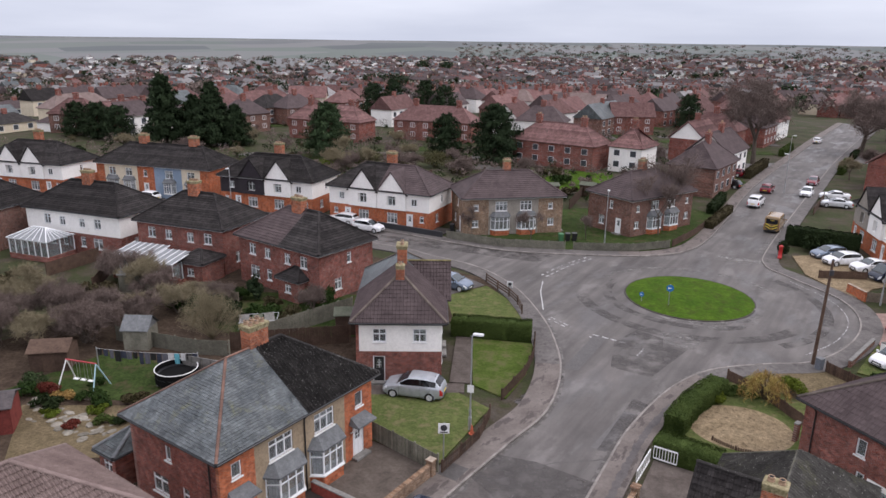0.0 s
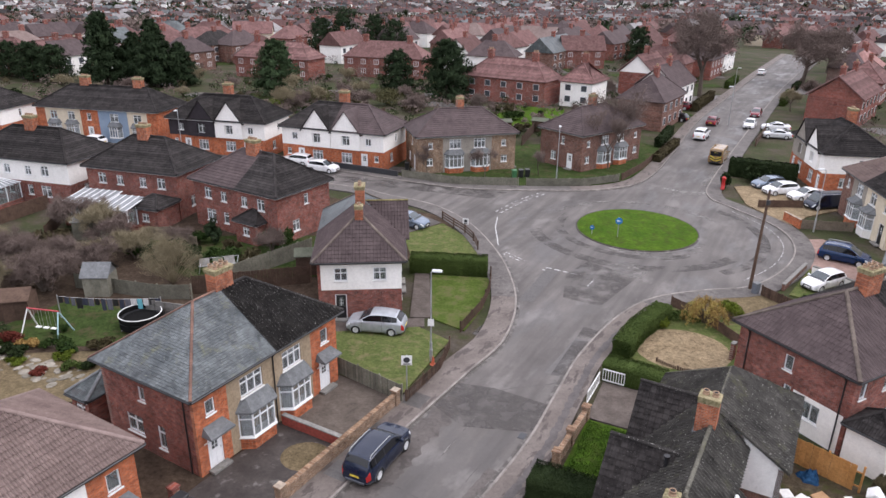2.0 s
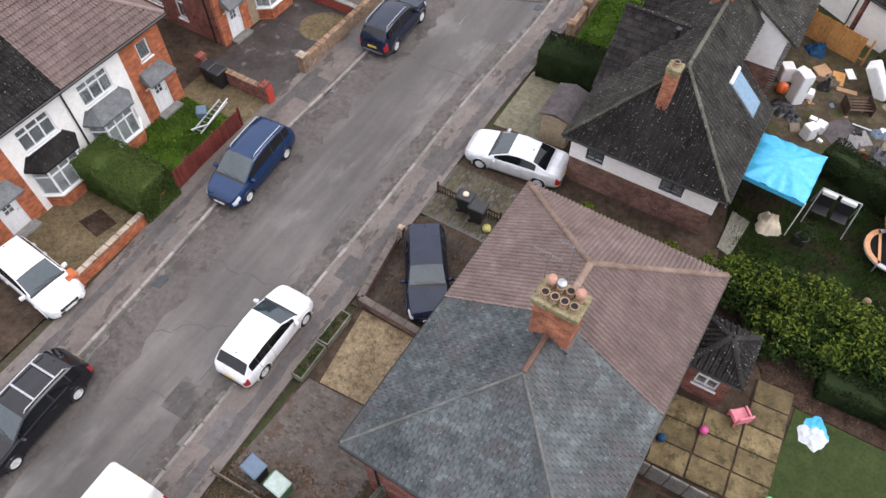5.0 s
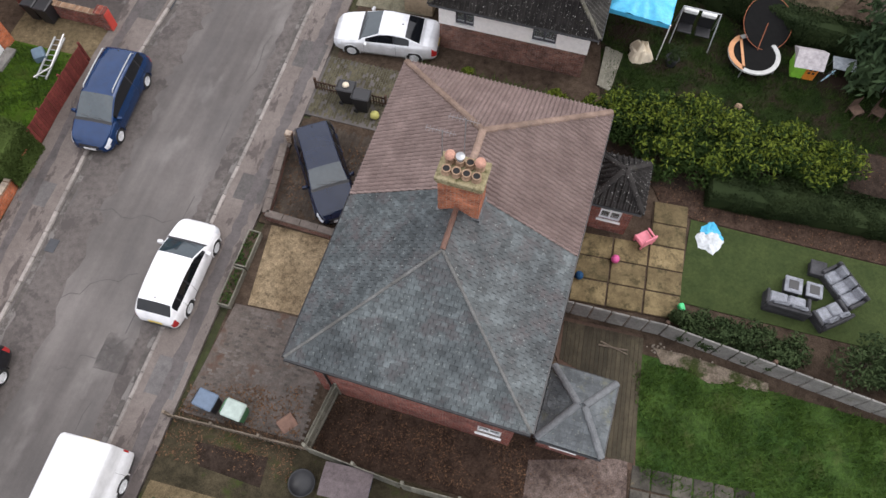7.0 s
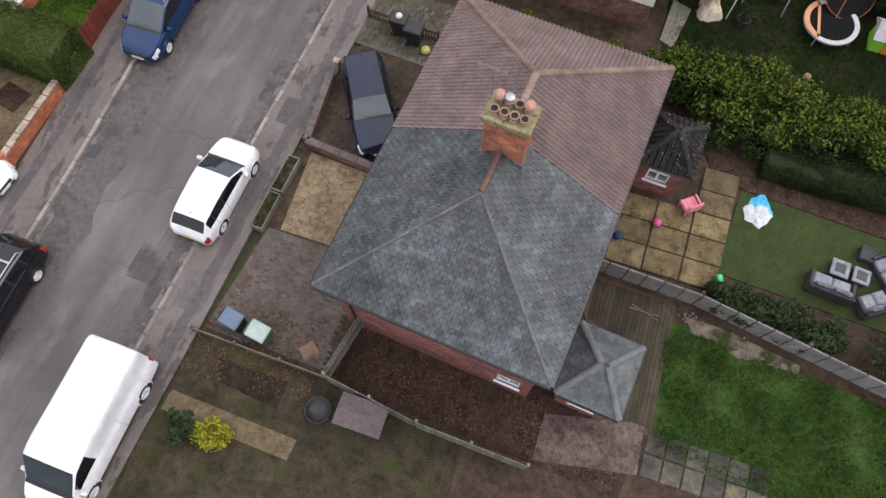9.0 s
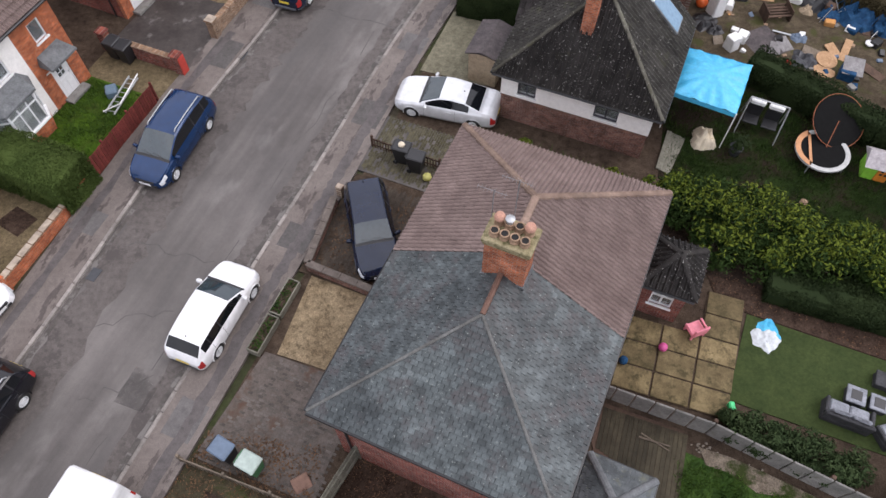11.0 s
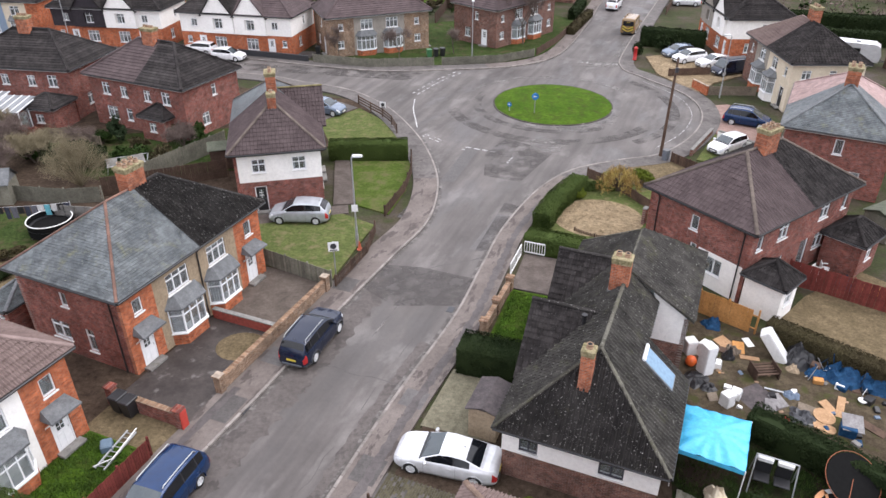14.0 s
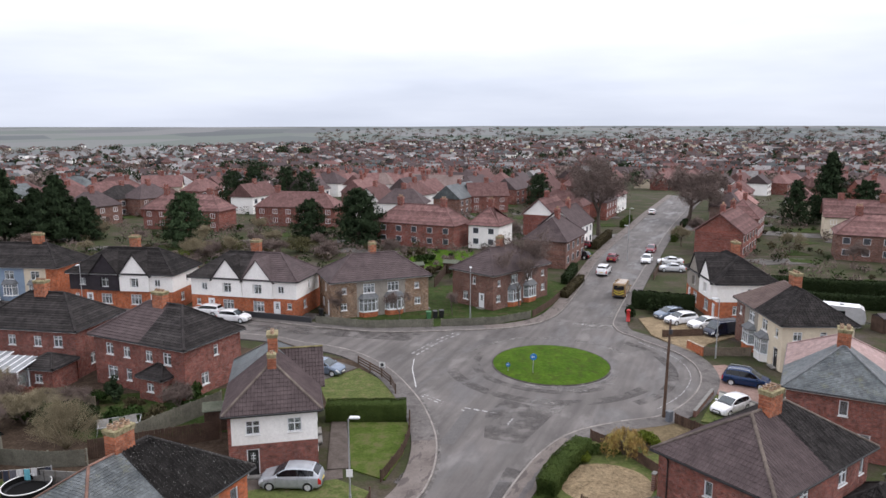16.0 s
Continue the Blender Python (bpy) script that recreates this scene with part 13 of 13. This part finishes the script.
def far_town():
    r = random.Random(5)
    sets = {}

    def bag(k):
        return sets.setdefault(k, MB())
    cells = 0
    q = 205.0
    while q < 1550:
        step = 19 + q * 0.012
        na = int(q * radians(112) / (15 + q * 0.004))
        for i in range(na):
            a = radians(34 + 112 * (i + r.uniform(-0.3, 0.3)) / na)
            d = q + r.uniform(-0.4, 0.4) * step
            x, y = d * math.cos(a), d * math.sin(a)
            dens = noise.noise(Vector((x * 0.006, y * 0.006, 7.7)))
            west = x < -0.35 * y
            if dens < -0.5 or r.random() < 0.1 or (abs(x - (y * 0.42 - 24)) < 9 and d < 300):
                continue
            if d > 1100 and west and r.random() < 0.8:
                continue
            if any((x - a_) ** 2 + (y - b_) ** 2 < 230 for a_, b_ in TAKEN):
                continue
            ang = radians(90 * round(noise.noise(Vector((x * 0.004, y * 0.004, 1.3))) * 2) + 25 * noise.noise(Vector((x * 0.003, y * 0.003, 9.1))) + r.uniform(-4, 4) - 20)
            w, dp = r.choice((9, 11, 12, 13, 18)), r.uniform(6.8, 7.8)
            low = r.random() < (0.55 if west else 0.12)
            ev, rs_ = (2.6, 2.2) if low else (5.0, r.uniform(3.0, 3.7))
            m = Matrix.Translation((x, y, terrain_height(x, y) - 0.3)) @ Matrix.Rotation(ang, 4, "Z")
            wk = r.choices(("brick", "brown", "white", "cream"), ((5, 4, 3, 1.5) if d < 430 else (4, 5, 3.5, 2)) if not west else (3, 5, 5, 2))[0]
            rk = r.choices(("red", "purple", "brown", "dark", "slate", "pale"), ((7, 4, 3, 1, 0.6, 0.5) if d < 430 else (2.5, 4, 3, 2, 2, 4)) if not west else (1.0, 2.5, 2.5, 2.5, 2, 7))[0]
            W, D = w / 2, dp / 2
            bag(("wall", wk)).box(-W, -D, 0, W, D, ev, m)
            ins = 0.05 if r.random() < 0.5 else D
            o = 0.35
            bag(("roof", rk)).add([(-W - o, -D - o, ev - 0.1), (W + o, -D - o, ev - 0.1), (W + o, D + o, ev - 0.1), (-W - o, D + o, ev - 0.1), (-W - o + ins, 0, ev + rs_), (W + o - ins, 0, ev + rs_)], [(0, 1, 5, 4), (1, 2, 5), (2, 3, 4, 5), (3, 0, 4)], m)
            bag(("chimney", "brick")).box(-0.6, -0.4, ev + rs_ - 0.6, 0.6, 0.4, ev + rs_ + 1.1, m)
            if d < 800:
                for s in (-1, 1):
                    for k in range(max(2, int(w / 3.2))):
                        cx = -W + w * (k + 0.5) / max(2, int(w / 3.2))
                        for z in ((0.9,) if low else (0.9, 3.1)):
                            bag(("window", "glass")).box(cx - 0.65, s * (D + 0.02) - 0.03, z, cx + 0.65, s * (D + 0.02) + 0.03, z + 1.15, m)
                            if d < 520:
                                bag(("window", "frame")).box(cx - 0.75, s * (D + 0.01) - 0.02, z - 0.1, cx + 0.75, s * (D + 0.01) + 0.02, z + 1.25, m)
            cells += 1
        q += step
    mats = {"brick": M_BRICK, "brown": M_BRICK3, "white": M_RENDER_W, "cream": M_RENDER_C, "red": M_T_RED, "purple": M_T_PURPLE, "dark": M_T_DARK2, "slate": M_T_SLATE, "pale": M_T_GREY, "glass": M_FARWIN, "frame": M_UPVC}
    town = thing("far_town", "distant housing estates of red and brown roofs", "town", kind="stuff")
    for (kind, key), mb in sets.items():
        mt = M_T_PURPLE if kind == "roof" and key == "brown" else mats[key]
        tagged(part(kind + "_mass", mb, mt, town), kind="stuff")


far_town()


def far_trees():
    """Bare and evergreen crowns between the distant roofs, with hedgerows on the hills."""
    rs = np.random.RandomState(8)
    kinds = {"twig": ([], M_L_TWIG), "ever": ([], M_L_CONIFER), "hedge": ([], M_L_DARKHEDGE)}
    for i in range(6400):
        a = math.radians(rs.uniform(34, 146))
        d = 300 * math.exp(rs.uniform(0, 1) ** 0.9 * math.log(2900 / 300))
        x, y = d * math.cos(a), d * math.sin(a)
        if abs(x - (y * 0.42 - 24)) < 8 and d < 420:
            continue
        k = "twig" if rs.uniform() < 0.66 else ("ever" if rs.uniform() < 0.6 else "hedge")
        h = rs.uniform(4, 10) * (1.0 if d < 1200 else 1.15)
        rad = h * rs.uniform(0.35, 0.6) * (1.0 if d < 1300 else 2.2)
        if d > 1500 and a > 1.75:
            continue
        n = 90 if d < 700 else 34
        dd = rs.normal(0, 1, (n, 3))
        dd /= np.linalg.norm(dd, axis=1)[:, None]
        p = dd * np.array([rad, rad, h * 0.42]) * rs.uniform(0.35, 1.0, (n, 1)) + np.array([x, y, terrain_height(x, y) + h * 0.55])
        kinds[k][0].append((p, dd, h * (0.065 if d < 700 else 0.13)))
    for x, y, h, rad in ((-243, 1073, 17, 14), (-209, 1080, 16, 13), (-199, 671, 12, 16), (-184, 675, 11, 14), (-170, 660, 10, 12), (125, 484, 11, 8), (-8, 420, 9, 6), (81, 371, 8, 6), (28, 299, 8, 5), (162, 388, 9, 7), (310, 640, 10, 9), (250, 520, 9, 7)):
        dd = rs.normal(0, 1, (260, 3))
        dd /= np.linalg.norm(dd, axis=1)[:, None]
        p = dd * np.array([rad, rad, h * 0.5]) * rs.uniform(0.5, 1.0, (260, 1)) + np.array([x, y, terrain_height(x, y) + h * 0.5])
        kinds["ever"][0].append((p, dd, h * 0.09))
    g = thing("far_woodland", "bare trees and dark evergreens between distant roofs", "woodland", kind="stuff")
    for k, (lst, mt) in kinds.items():
        mb = MB()
        for j, (p, dd, s) in enumerate(lst):
            q = leaf_cloud(p, dd, s, j)
            mb.add(q.v, q.f)
        tagged(part(k + "_crowns", mb, mt, g), kind="stuff")


far_trees()
